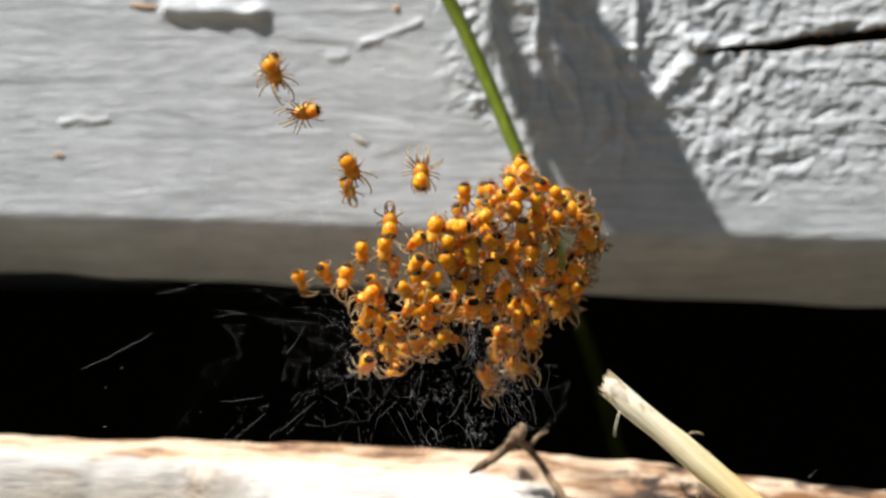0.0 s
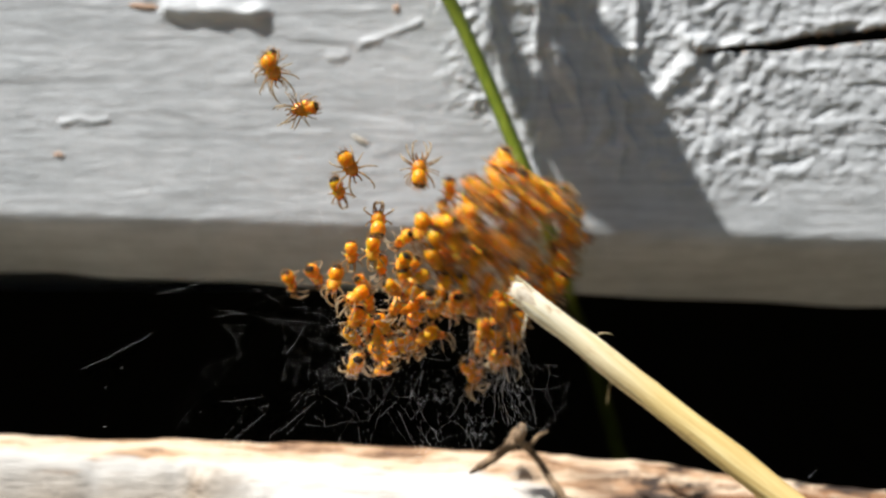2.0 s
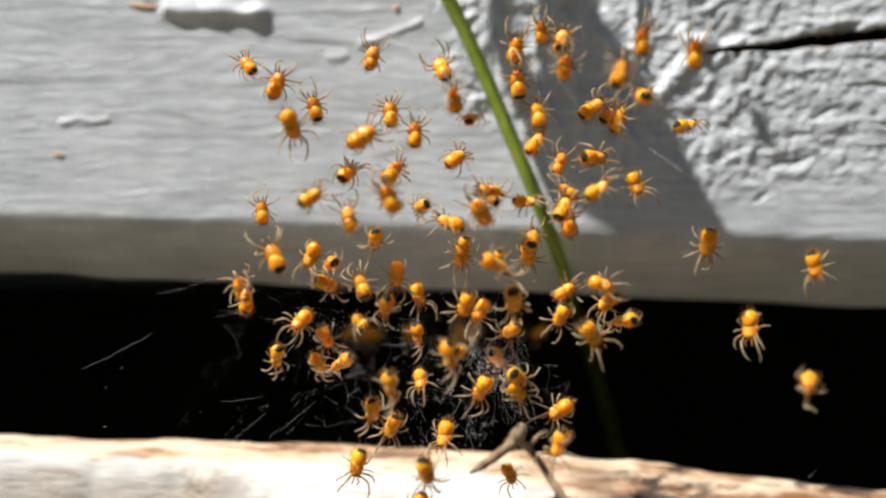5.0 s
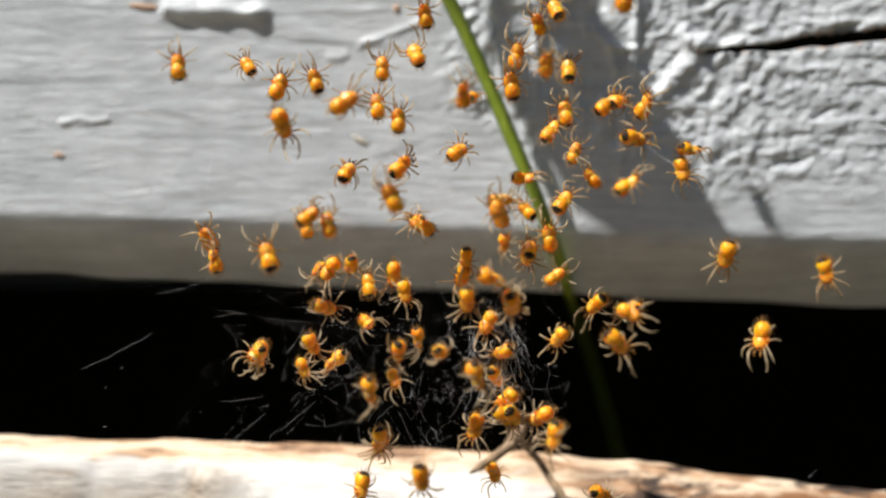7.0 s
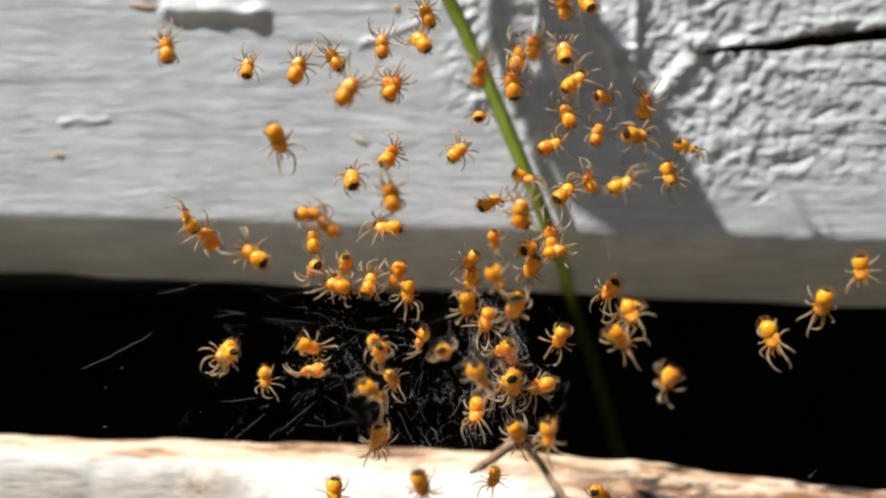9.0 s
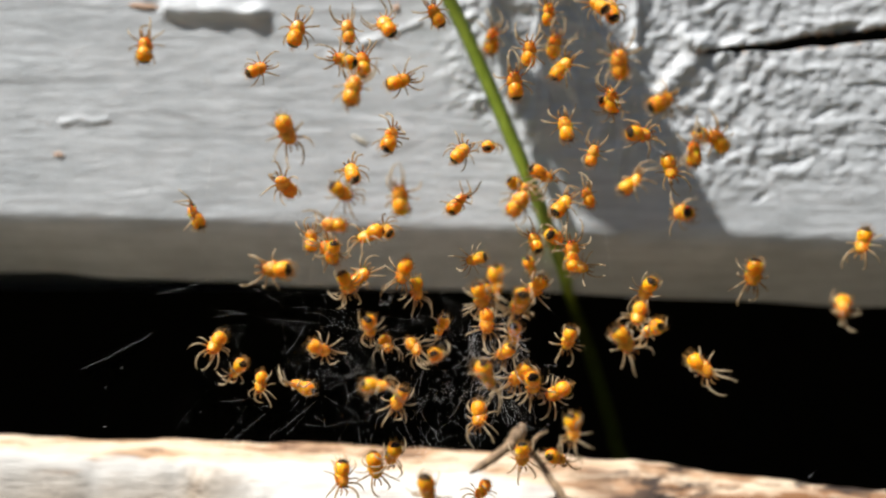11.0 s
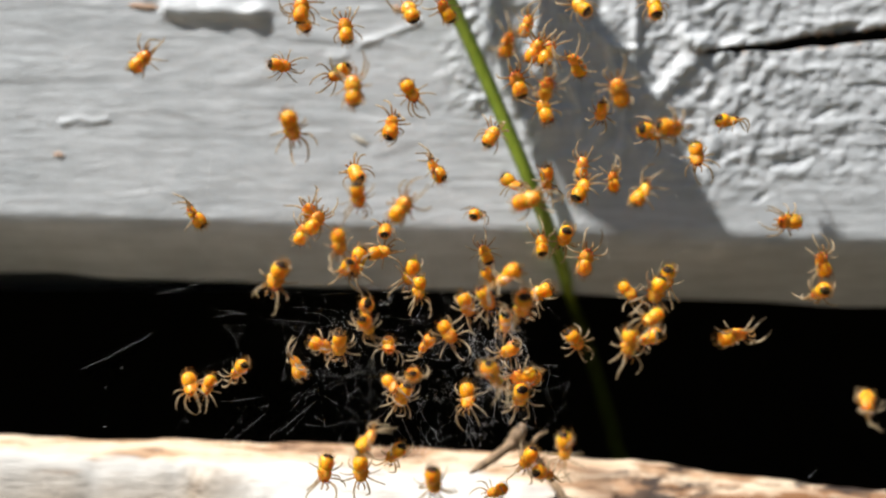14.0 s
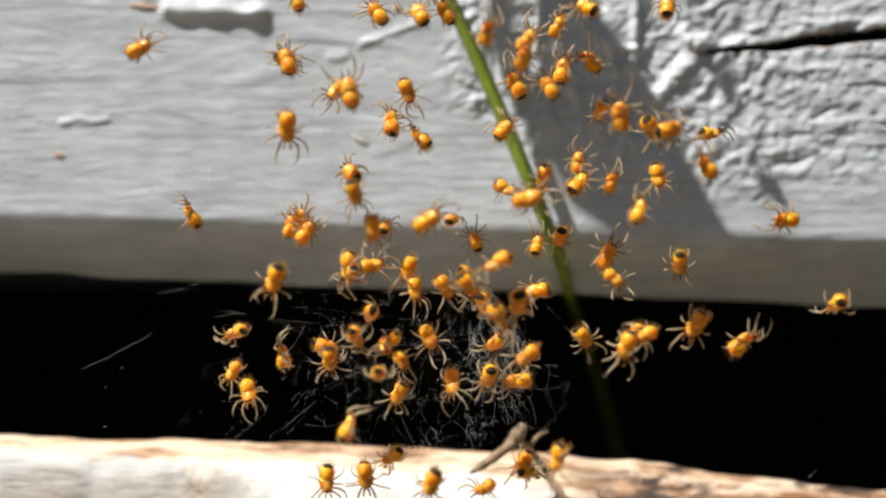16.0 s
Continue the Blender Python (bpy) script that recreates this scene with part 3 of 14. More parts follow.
# ---- silk ----
def web():
    root = new("spider_web")
    rnd = random.Random(11)
    def thread(pts, r, into):
        tube(into, [Vector(p) * MM for p in pts], [r * MM] * len(pts), 4, False)
    def sagging(a, b, sag, n=4):
        a, b = Vector(a), Vector(b)
        return [a.lerp(b, i / n) + Vector((0, 0, -sag * 4 * (i / n) * (1 - i / n))) for i in range(n + 1)]
    def kinked(a, b, wander, n):
        return [a.lerp(b, i / n) + Vector((rnd.gauss(0, wander), rnd.gauss(0, wander * 0.5), rnd.gauss(0, wander))) * (0 < i < n) for i in range(n + 1)]
    # long stays, from the board and the ledge to the heart of the web
    heart = Vector((0.5, -5, -4))
    for k in range(12):
        bm = bmesh.new()
        if k % 6:
            end = Vector((rnd.uniform(-24, 22), rnd.uniform(8.6, 9.4), rnd.uniform(2.5, 16)))
        else:
            x = rnd.uniform(-14, 12)
            end = Vector((x, rnd.uniform(-1, 3), -14.2 - 0.05 * x))
        start = heart + Vector((rnd.gauss(0, 4), rnd.gauss(0, 2), rnd.gauss(0, 3.5)))
        thread(sagging(start, end, rnd.uniform(0, 0.3)), rnd.uniform(0.0005, 0.0009), bm)
        part("stay", bm, SILK, root)
    # faint threads running up over the board
    for k in range(9):
        bm = bmesh.new()
        x = rnd.uniform(-4.5, 1.0) if k % 3 else rnd.uniform(-13, -8)
        start = Vector((x, rnd.uniform(-7, -4), rnd.uniform(-1, 3)))
        thread(sagging(start, start + Vector((rnd.uniform(-1.2, 0.8), rnd.uniform(0, 6), rnd.uniform(12, 19))), 0.05), rnd.uniform(0.0008, 0.0014), bm)
        part("stay", bm, SILK, root)
    # bright single threads
    for a, b in BRIGHT:
        bm = bmesh.new()
        thread(sagging(a, b, 0.1), 0.0024, bm)
        part("thread", bm, SILK, root)
    # matted, branching sheet under the brood, with thinner outskirts
    bm = bmesh.new()
    def knots(count, centre, size, depth):
        return [Vector((rnd.gauss(centre[0], size[0]), rnd.uniform(*depth), rnd.gauss(centre[1], size[1]))) for k in range(count)]
    def matted(nodes, reach, links, radii, wander):
        for i, p in enumerate(nodes):
            near = [q for q in nodes[:i] if 0.3 * reach < (q - p).length < reach]
            for q in rnd.sample(near, min(links, len(near))):
                if p.z > -12.6 and q.z > -12.6 and -17 < p.x < 9:
                    thread(kinked(p, q, wander, rnd.randint(2, 4)), rnd.choice(radii), bm)
            if rnd.random() < 0.16:
                bmesh.ops.create_icosphere(bm, subdivisions=1, radius=rnd.uniform(0.010, 0.026) * MM, matrix=Matrix.Translation(p * MM))
    matted(knots(190, (2.1, -7.2), (2.0, 2.6), (-7.4, -5.6)), 1.6, 2, (0.0005, 0.0009, 0.0014, 0.0024), 0.10)
    matted(knots(120, (-4.6, -6.6), (2.6, 2.7), (-7.2, -5.6)), 1.9, 1, (0.0006, 0.0009, 0.0013, 0.0019), 0.06)
    matted(knots(34, (-4.9, -5.9), (0.7, 0.7), (-6.6, -5.8)), 0.8, 2, (0.0005, 0.0008, 0.0013), 0.05)
    # open net of fine cells, and long strands across it
    net = [p for p in knots(95, (-6.0, -6.9), (4.3, 2.9), (-7.0, -5.8)) if -12.5 < p.z < -2 and -16.5 < p.x < 3]
    for p in net:
        for q in sorted(net, key=lambda e: (e - p).length)[1:rnd.choice((2, 3, 3, 4))]:
            thread(kinked(p, q, 0.03, 3), rnd.choice((0.0003, 0.0005, 0.0007, 0.0012)), bm)
    for k in range(16):
        p = Vector((rnd.uniform(-6, 0), rnd.uniform(-6.6, -5.6), rnd.uniform(-6.5, -3)))
        q = Vector((rnd.uniform(-13, -7), -6.0, rnd.uniform(-10, -2))) if k % 3 == 1 else Vector((rnd.uniform(-12, 1), -5.8, -12.4))
        thread(kinked(p, q, 0.07, 7), rnd.choice((0.0004, 0.0006, 0.0011)), bm)
    matted(knots(50, (-5.0, 1.2), (5.0, 2.2), (-7.0, -4.5)), 3.2, 1, (0.0007, 0.0012), 0.04)
    # ropy bundles hanging in it
    for k in range(13):
        p = Vector((rnd.uniform(-0.2, 4.2), rnd.uniform(-7, -5.2), rnd.uniform(-6.5, -3.5)))
        fall = Vector((rnd.gauss(0.1, 0.28), 0, rnd.uniform(-0.95, -0.55)))
        for j in range(4):
            q = [p + Vector((rnd.gauss(0, 0.10), 0, rnd.gauss(0, 0.15)))]
            for n in range(rnd.randint(4, 7)):
                q.append(q[-1] + fall * 0.8 + Vector((rnd.gauss(0, 0.16), rnd.gauss(0, 0.05), rnd.gauss(0, 0.12))))
            q = [e for e in q if e.z > -12.4]
            if len(q) > 1:
                thread(q, rnd.choice((0.0013, 0.0022, 0.0038)), bm)
    # curled wad at the edge of the gap
    for k in range(5):
        curl = [(-4.6, -1.8), (-4.0, -2.1), (-3.3, -2.2), (-2.9, -2.5), (-3.05, -3.0), (-3.6, -3.1)][k // 3:]
        thread([Vector((x + rnd.gauss(0, 0.08), -5.8, z + rnd.gauss(0, 0.08))) for x, z in curl], rnd.choice((0.0020, 0.0036)), bm)
    # short glinting lengths
    for k in range(20):
        p = Vector((rnd.uniform(-14, 8), rnd.uniform(-7.5, -4.5), rnd.uniform(-11.5, 5)))
        d = (p - heart + Vector((rnd.gauss(0, 2.5), 0, rnd.gauss(0, 2.5)))).normalized()
        thread(kinked(p, p + d * rnd.uniform(0.4, 1.6), 0.03, 3), rnd.choice((0.0016, 0.0026)), bm)
    tangle = part("tangle", bm, SILK, root, "fine tangled threads")
    tangle["kind"] = "stuff"
    bm = bmesh.new()
    for k in range(26):
        p = Vector((rnd.uniform(-22, 4), rnd.uniform(-6, 0), rnd.uniform(-12.5, -3)))
        bmesh.ops.create_icosphere(bm, subdivisions=1, radius=rnd.uniform(0.012, 0.035) * MM, matrix=Matrix.Translation(p * MM))
    dust = part("caught_dust", bm, SILK, root)
    dust["kind"] = "stuff"
    tagged(root, "tangled white silk web stretched across the gap", "web")


BRIGHT = [((-16.2, -5.5, -2.6), (-13.3, -5.5, -1.7)), ((-14.1, -5.5, 0.9), (-13.3, -5.5, -1.7)), ((-13.1, -5.5, 5.4), (-13.4, -5.5, 2.9)),
          ((7.9, -5.5, 4.7), (9.5, -5.5, 6.0)), ((10.2, -5.5, -2.9), (11.9, -5.5, -1.9)), ((15.6, -5.5, 0.4), (15.3, -5.5, -0.5)),
          ((-13.4, -5.5, 10.2), (-13.1, -5.5, 9.2)), ((-13.3, -5.5, -11.8), (-10.1, -5.5, -9.3)), ((-2.5, -5.5, -9.2), (-1.0, -5.5, -12.3)),
          ((19.7, -5.5, -13.6), (21.1, -5.5, -12.5)), ((-12.6, -5.5, -8.6), (-10.2, -5.5, -8.3)), ((-3, -5.5, -2.9), (-2.7, -5.5, 1.2)),
          ((-20.5, -5.5, -6.8), (-16.5, -5.5, -4.8)), ((9.0, -5.5, 2.2), (9.6, -5.5, -1.8)), ((-7.8, -5.5, -4.3), (-8.8, -5.5, -5.9)),
          ((-7.2, -5.5, -8.6), (-9.9, -5.5, -10.7))]
web()


# ---- loose strand that hangs between two animals ----
def mesh_from(bm, name, material):
    me = bpy.data.meshes.new(name)
    bm.to_mesh(me)
    bm.free()
    me.materials.append(material)
    return new(name, me)


def loose_strand():
    bm = bmesh.new()
    line = smooth_line([(-1.35, 0, 0.03), (-0.5, 0.05, -0.02), (0.5, 0, 0.03), (1.35, -0.05, -0.03)], 4)
    tube(bm, [p * MM for p in line], [0.011 * MM + 0.005 * MM * noise.noise(p * 4) for p in line], 5)
    ob = mesh_from(bm, "silk_strand", SILK)
    return tagged(ob, "pale loose strand of twisted spider silk", "silk")


STRAND = loose_strand()


# ---- the brood, and what moves ----
COUNT = 181
BROOD = [young_spider(*m) for m in ((-4, 40), (12, 44), (26, 42), (6, 40), (36, 44))]
while len(BROOD) < COUNT:
    BROOD.append(copy_thing(BROOD[len(BROOD) % 5], pose(0, 0, 0)))
for young in BROOD:
    young.scale = (random.uniform(0.82, 1.10),) * 3


def leg_rows(huddled, rnd, side, k):
    """Legs drawn in while the brood huddles, then spread and stepping."""
    rows = []
    times = [0.0, 1.0, 2.1] if huddled else [0.0, 2.1]
    for t in times:
        if huddled:
            rows.append((t, leg_pose(side, k, -50 + rnd.uniform(-10, 10), (26 - 20 * k) + rnd.uniform(-10, 10))))
        else:
            rows.append((t, leg_pose(side, k, rnd.uniform(-22, 14), rnd.uniform(-16, 16))))
    rest, aside = rnd.uniform(-46, 18), rnd.uniform(-24, 24)
    for t in (2.8, 3.6, 4.6, 6.4, 7.6, 8.8, 10.4, 11.8, 13.0, 14.2, 15.2, 16.0):
        rows.append((t, leg_pose(side, k, rest + rnd.uniform(-9, 9), aside + rnd.uniform(-12, 12))))
    return rows


def motions():
    b = BROOD
    HUDDLED = set(range(COUNT)) - {0, 1, 2, 5, 6, 7, 8, 31, 178, 179, 180}
    walk(b[0], [(0, at(-9.17, -7.9, 9.54, -65, 0, 0)), (0.5, at(-9.14, -7.9, 9.45, -65, 0, 0)), (1, at(-9.17, -7.9, 9.36, -65, 0, 0)), (1.5, at(-9.3, -7.9, 9.42, -65, 0, 0)), (1.8, at(-9.26, -7.9, 9.6, -65, 0, 0)), (2, at(-9.26, -7.9, 9.72, -65, 0, 0)), (2.5, at(-8.78, -8.1, 9.27, -25, 3, -1)), (3, at(-8.82, -8.3, 8.96, 39, 8, -2)), (3.5, at(-9.07, -8.5, 8.89, 79, 11, -2)), (4, at(-9.3, -8.5, 8.79, 72, 11, -2)), (6.5, at(-8.24, -8.5, 9.12, 70, 11, -2)), (7, at(-8.79, -8.5, 8.85, 71, 11, -2)), (7.5, at(-8.53, -8.5, 9.2, 72, 11, -2)), (8, at(-9.11, -8.5, 8.95, 76, 11, -2)), (8.5, at(-8.47, -8.5, 9.26, 72, 11, -2)), (9, at(-7.78, -8.5, 9.76, 71, 11, -2)), (11.5, at(-7.91, -8.5, 12.01, 77, 11, -2)), (12, at(-8.05, -8.5, 12.2, 80, 11, -2)), (12.5, at(-8.18, -8.5, 12.34, 78, 11, -2)), (13, at(-8.01, -8.5, 12.2, 78, 11, -2)), (13.5, at(-7.55, -8.5, 12.43, 89, 11, -2)), (14, at(-7.6, -8.5, 12.99, 85, 11, -2)), (14.5, at(-7.51, -8.5, 13.04, 94, 11, -2)), (15, at(-8.38, -8.5, 11.79, 101, 11, -2)), (15.5, at(-8.78, -8.5, 11.28, 103, 11, -2)), (16, at(-8.39, -8.5, 10.21, 105, 11, -2))])
    walk(b[1], [(0, at(-1.18, -5, 4.16, 90, 0, 0)), (0.5, at(-1.15, -5, 4.06, 90, 0, 0)), (1, at(-1.18, -5, 3.96, 90, 0, 0)), (1.5, at(-1.31, -5, 4.03, 90, 0, 0)), (1.94, at(-1.13, -5, 4.24, 90, 0, 0)), (2, at(-1.28, -5, 4.35, 90, 0, 0)), (2.06, at(-1.43, -5, 4.46, 90, 0, 0)), (2.5, at(0.29, -5.8, 10.84, 96, 45, -10)), (3, at(0.9, -7.4, 8.06, 109, 129, -28)), (3.5, at(0.24, -8.2, 8.79, 112, 175, -38)), (4, at(0.24, -8.2, 9.49, 112, 175, -38)), (6.5, at(-1.17, -8.2, 10.14, 112, 175, -38)), (7, at(-1.5, -8.2, 10.56, 112, 175, -38)), (7.5, at(-1.7, -8.2, 10.78, 123, 175, -38)), (8, at(-1.63, -8.2, 10.63, 118, 175, -38)), (8.5, at(-1.37, -8.2, 10.85, 111, 175, -38)), (9, at(-1.25, -8.2, 11.26, 127, 175, -38)), (11.5, at(-3.6, -8.2, 12.37, 122, 175, -38)), (12, at(-3.88, -8.2, 12.7, 115, 175, -38)), (12.5, at(-4.01, -8.2, 12.91, 111, 175, -38)), (13, at(-3.19, -8.2, 13.02, 119, 175, -38)), (13.5, at(-2.5, -8.2, 13.01, 123, 175, -38)), (14, at(-1.81, -8.2, 12.91, 113, 175, -38)), (14.5, at(-1.27, -8.2, 12.76, 100, 175, -38)), (15, at(-1.31, -8.2, 12.76, 104, 175, -38)), (15.5, at(-1.41, -8.2, 12.76, 106, 175, -38)), (16, at(-1.31, -8.2, 12.76, 117, 175, -38))])
    walk(b[2], [(0, at(-9.95, -3.6, 10.67, -113, 7, -12)), (0.5, at(-9.92, -3.6, 10.57, -113, 7, -12)), (1, at(-9.95, -3.6, 10.47, -113, 7, -12)), (1.5, at(-10.09, -3.6, 10.54, -113, 7, -12)), (1.8, at(-10.05, -3.6, 10.74, -113, 7, -12)), (2, at(-10.05, -3.6, 10.87, -113, 7, -12)), (2.5, at(-0.69, -4.9, 19.73, -154, 10, -2)), (3, at(-0.67, -7.2, 18.98, -230, 15, 16)), (3.5, at(-0.65, -8.4, 18.59, -269, 18, 26)), (4, at(-0.65, -8.4, 18.59, -272, 18, 26)), (6.5, at(-0.65, -8.4, 12.76, -269, 18, 26)), (7, at(-0.97, -8.4, 12.66, -265, 18, 26)), (7.5, at(-0.99, -8.4, 12.68, -260, 18, 26)), (8, at(-0.86, -8.4, 12.73, -249, 18, 26)), (8.5, at(-0.68, -8.4, 12.74, -251, 18, 26)), (9, at(-0.88, -8.4, 12.66, -251, 18, 26)), (11.5, at(-0.37, -8.4, 12.67, -242, 18, 26)), (12, at(-0.61, -8.4, 12.72, -244, 18, 26)), (12.5, at(-0.82, -8.4, 12.56, -248, 18, 26)), (13, at(-0.32, -8.4, 12.76, -245, 18, 26)), (13.5, at(-0.03, -8.4, 12.81, -236, 18, 26)), (14, at(0.11, -8.4, 12.9, -243, 18, 26)), (14.5, at(0.17, -8.4, 12.99, -241, 18, 26)), (15, at(0.03, -8.4, 12.85, -244, 18, 26)), (15.5, at(-0.1, -8.4, 12.85, -233, 18, 26)), (16, at(0.09, -8.4, 12.81, -239, 18, 26))])
    walk(b[3], [(0, at(4.92, -3.5, 4.23, 15, 0, -24)), (0.5, at(4.86, -3.5, 4.23, 15, 0, -24)), (1, at(4.53, -3.5, 4.29, 15, 0, -24)), (1.5, at(4.07, -3.5, 4.62, 15, 0, -24)), (1.94, at(4.63, -3.5, 4.15, 15, 0, -24)), (2, at(3.93, -3.5, 4.69, 15, 0, -24)), (2.06, at(3.23, -3.5, 5.23, 15, 0, -24)), (2.5, at(3.76, -4.6, 14.13, 38, -10, -8)), (3, at(5.6, -6.9, 10.47, 84, -29, 21)), (3.5, at(5.15, -8.1, 10.87, 109, -39, 37)), (4, at(5.53, -8.1, 11.8, 110, -39, 37)), (6.5, at(4.92, -8.1, 11.86, 110, -39, 37)), (7, at(5.14, -8.1, 12.28, 123, -39, 37)), (7.5, at(5.73, -8.1, 12.71, 128, -39, 37)), (8, at(5.84, -8.1, 13.32, 124, -39, 37)), (8.5, at(6.13, -8.1, 13.23, 122, -39, 37)), (9, at(6.52, -8.1, 13.13, 119, -39, 37)), (11.5, at(5.34, -8.1, 12.62, 88, -39, 37)), (12, at(4.85, -8.1, 12.38, 80, -39, 37)), (12.5, at(4.35, -8.1, 12.23, 77, -39, 37)), (13, at(4.31, -8.1, 12.09, 75, -39, 37)), (13.5, at(4.16, -8.1, 11.96, 79, -39, 37)), (14, at(4.56, -8.1, 12.18, 73, -39, 37)), (14.5, at(4.96, -8.1, 12.3, 72, -39, 37)), (15, at(5.42, -8.1, 12.27, 71, -39, 37)), (15.5, at(5.84, -8.1, 12.2, 75, -39, 37)), (16, at(6.26, -8.1, 12.13, 68, -39, 37))])
    walk(b[4], [(0, at(4.79, -1.4, 4.94, -73, 55, -26)), (0.5, at(4.72, -1.4, 4.94, -73, 55, -26)), (1, at(4.38, -1.4, 5.01, -73, 55, -26)), (1.5, at(3.9, -1.4, 5.35, -73, 55, -26)), (1.94, at(4.27, -1.4, 5.03, -73, 55, -26)), (2, at(3.77, -1.4, 5.42, -73, 55, -26)), (2.06, at(3.27, -1.4, 5.81, -73, 55, -26)), (2.5, at(7.45, -3.3, 19.47, -31, 36, -25)), (3, at(7.02, -7, 18.35, 56, -1, -24)), (3.5, at(6.79, -8.9, 17.75, 99, -20, -23)), (4, at(6.79, -8.9, 17.75, 104, -20, -23)), (6.5, at(6.25, -8.9, 12.92, -250, -20, -23)), (7, at(5.98, -8.9, 12.83, -244, -20, -23)), (7.5, at(6.37, -8.9, 13, -246, -20, -23)), (8, at(6.94, -8.9, 13.08, -244, -20, -23)), (8.5, at(7.38, -8.9, 13.16, -241, -20, -23)), (9, at(7.64, -8.9, 13.19, -237, -20, -23)), (11.5, at(8.31, -8.9, 13.05, -222, -20, -23)), (12, at(7.97, -8.9, 13.02, -221, -20, -23)), (12.5, at(7.62, -8.9, 12.99, -232, -20, -23)), (13, at(7.3, -8.9, 12.97, -232, -20, -23)), (13.5, at(6.97, -8.9, 12.94, -232, -20, -23)), (14, at(7.33, -8.9, 12.97, -224, -20, -23)), (14.5, at(7.68, -8.9, 12.99, -213, -20, -23)), (15, at(7.66, -8.9, 12.97, -213, -20, -23)), (15.5, at(7.63, -8.9, 12.95, -214, -20, -23)), (16, at(7.6, -8.9, 12.92, -213, -20, -23))])
    walk(b[5], [(0, at(-8.04, -5, 7.82, 195, 0, 0)), (0.5, at(-8.01, -5, 7.72, 195, 0, 0)), (1, at(-8.04, -5, 7.62, 195, 0, 0)), (1.5, at(-8.17, -5, 7.69, 195, 0, 0)), (1.8, at(-8.13, -5, 7.88, 195, 0, 0)), (2, at(-8.13, -5, 8.01, 195, 0, 0)), (2.5, at(-5.65, -5.6, 9.61, 167, 52, -1)), (3, at(-5.55, -6.6, 9.44, 114, 148, -4)), (3.5, at(-3, -7.2, 9.42, 79, 200, -5)), (4, at(-4.19, -7.2, 11.13, 76, 200, -5)), (6.5, at(-3.29, -7.2, 9.61, 85, 200, -5)), (7, at(-3.33, -7.2, 10.04, 92, 200, -5)), (7.5, at(-3.49, -7.2, 10.88, 91, 200, -5)), (8, at(-3.45, -7.2, 11.33, 95, 200, -5)), (8.5, at(-3.22, -7.2, 11.31, 94, 200, -5)), (9, at(-3.33, -7.2, 11.28, 93, 200, -5)), (11.5, at(-5.76, -7.2, 12.14, 106, 200, -5)), (12, at(-6.24, -7.2, 12.09, 112, 200, -5)), (12.5, at(-6.78, -7.2, 12.26, 115, 200, -5)), (13, at(-7.31, -7.2, 12.24, 114, 200, -5)), (13.5, at(-7.49, -7.2, 12.3, 117, 200, -5)), (14, at(-7.8, -7.2, 12.64, 122, 200, -5)), (14.5, at(-7.93, -7.2, 13.03, 120, 200, -5)), (15, at(-7.92, -7.2, 12.71, 112, 200, -5)), (15.5, at(-8.29, -7.2, 13.28, 109, 200, -5)), (16, at(-8.08, -7.2, 13.81, 111, 200, -5))])
    walk(b[6], [(0, at(-1.2, -7.9, 4.08, 90, 0, 0)), (0.5, at(-1.17, -7.9, 3.99, 90, 0, 0)), (1, at(-1.2, -7.9, 3.9, 90, 0, 0)), (1.5, at(-1.32, -7.9, 3.96, 90, 0, 0)), (1.94, at(-1.14, -7.9, 4.14, 90, 0, 0)), (2, at(-1.29, -7.9, 4.26, 90, 0, 0)), (2.06, at(-1.44, -7.9, 4.38, 90, 0, 0)), (2.5, at(-2.14, -7.4, 5.76, 86, -1, 1)), (3, at(-2.95, -6.3, 6.47, 83, -2, 3)), (3.5, at(-3.46, -5.8, 7.65, 84, -3, 4)), (4, at(-3.31, -5.8, 7.94, 97, -3, 4)), (6.5, at(-2.73, -5.8, 7.26, 96, -3, 4)), (7, at(-3.69, -5.8, 8.15, 95, -3, 4)), (7.5, at(-3.8, -5.8, 8.38, 98, -3, 4)), (8, at(-3.75, -5.8, 8.43, 89, -3, 4)), (8.5, at(-2.83, -5.8, 8.53, 97, -3, 4)), (9, at(-3.02, -5.8, 9.16, 97, -3, 4)), (11.5, at(-5.06, -5.8, 10.62, 100, -3, 4)), (12, at(-5.59, -5.8, 10.73, 88, -3, 4)), (12.5, at(-5.77, -5.8, 10.74, 94, -3, 4)), (13, at(-5.92, -5.8, 11.3, 92, -3, 4)), (13.5, at(-6.17, -5.8, 11.8, 93, -3, 4)), (14, at(-5.49, -5.8, 12.42, 99, -3, 4)), (14.5, at(-5.06, -5.8, 12.65, 112, -3, 4)), (15, at(-4.62, -5.8, 12.88, 110, -3, 4)), (15.5, at(-4.19, -5.8, 13.11, 122, -3, 4)), (16, at(-3.75, -5.8, 13.35, 128, -3, 4))])
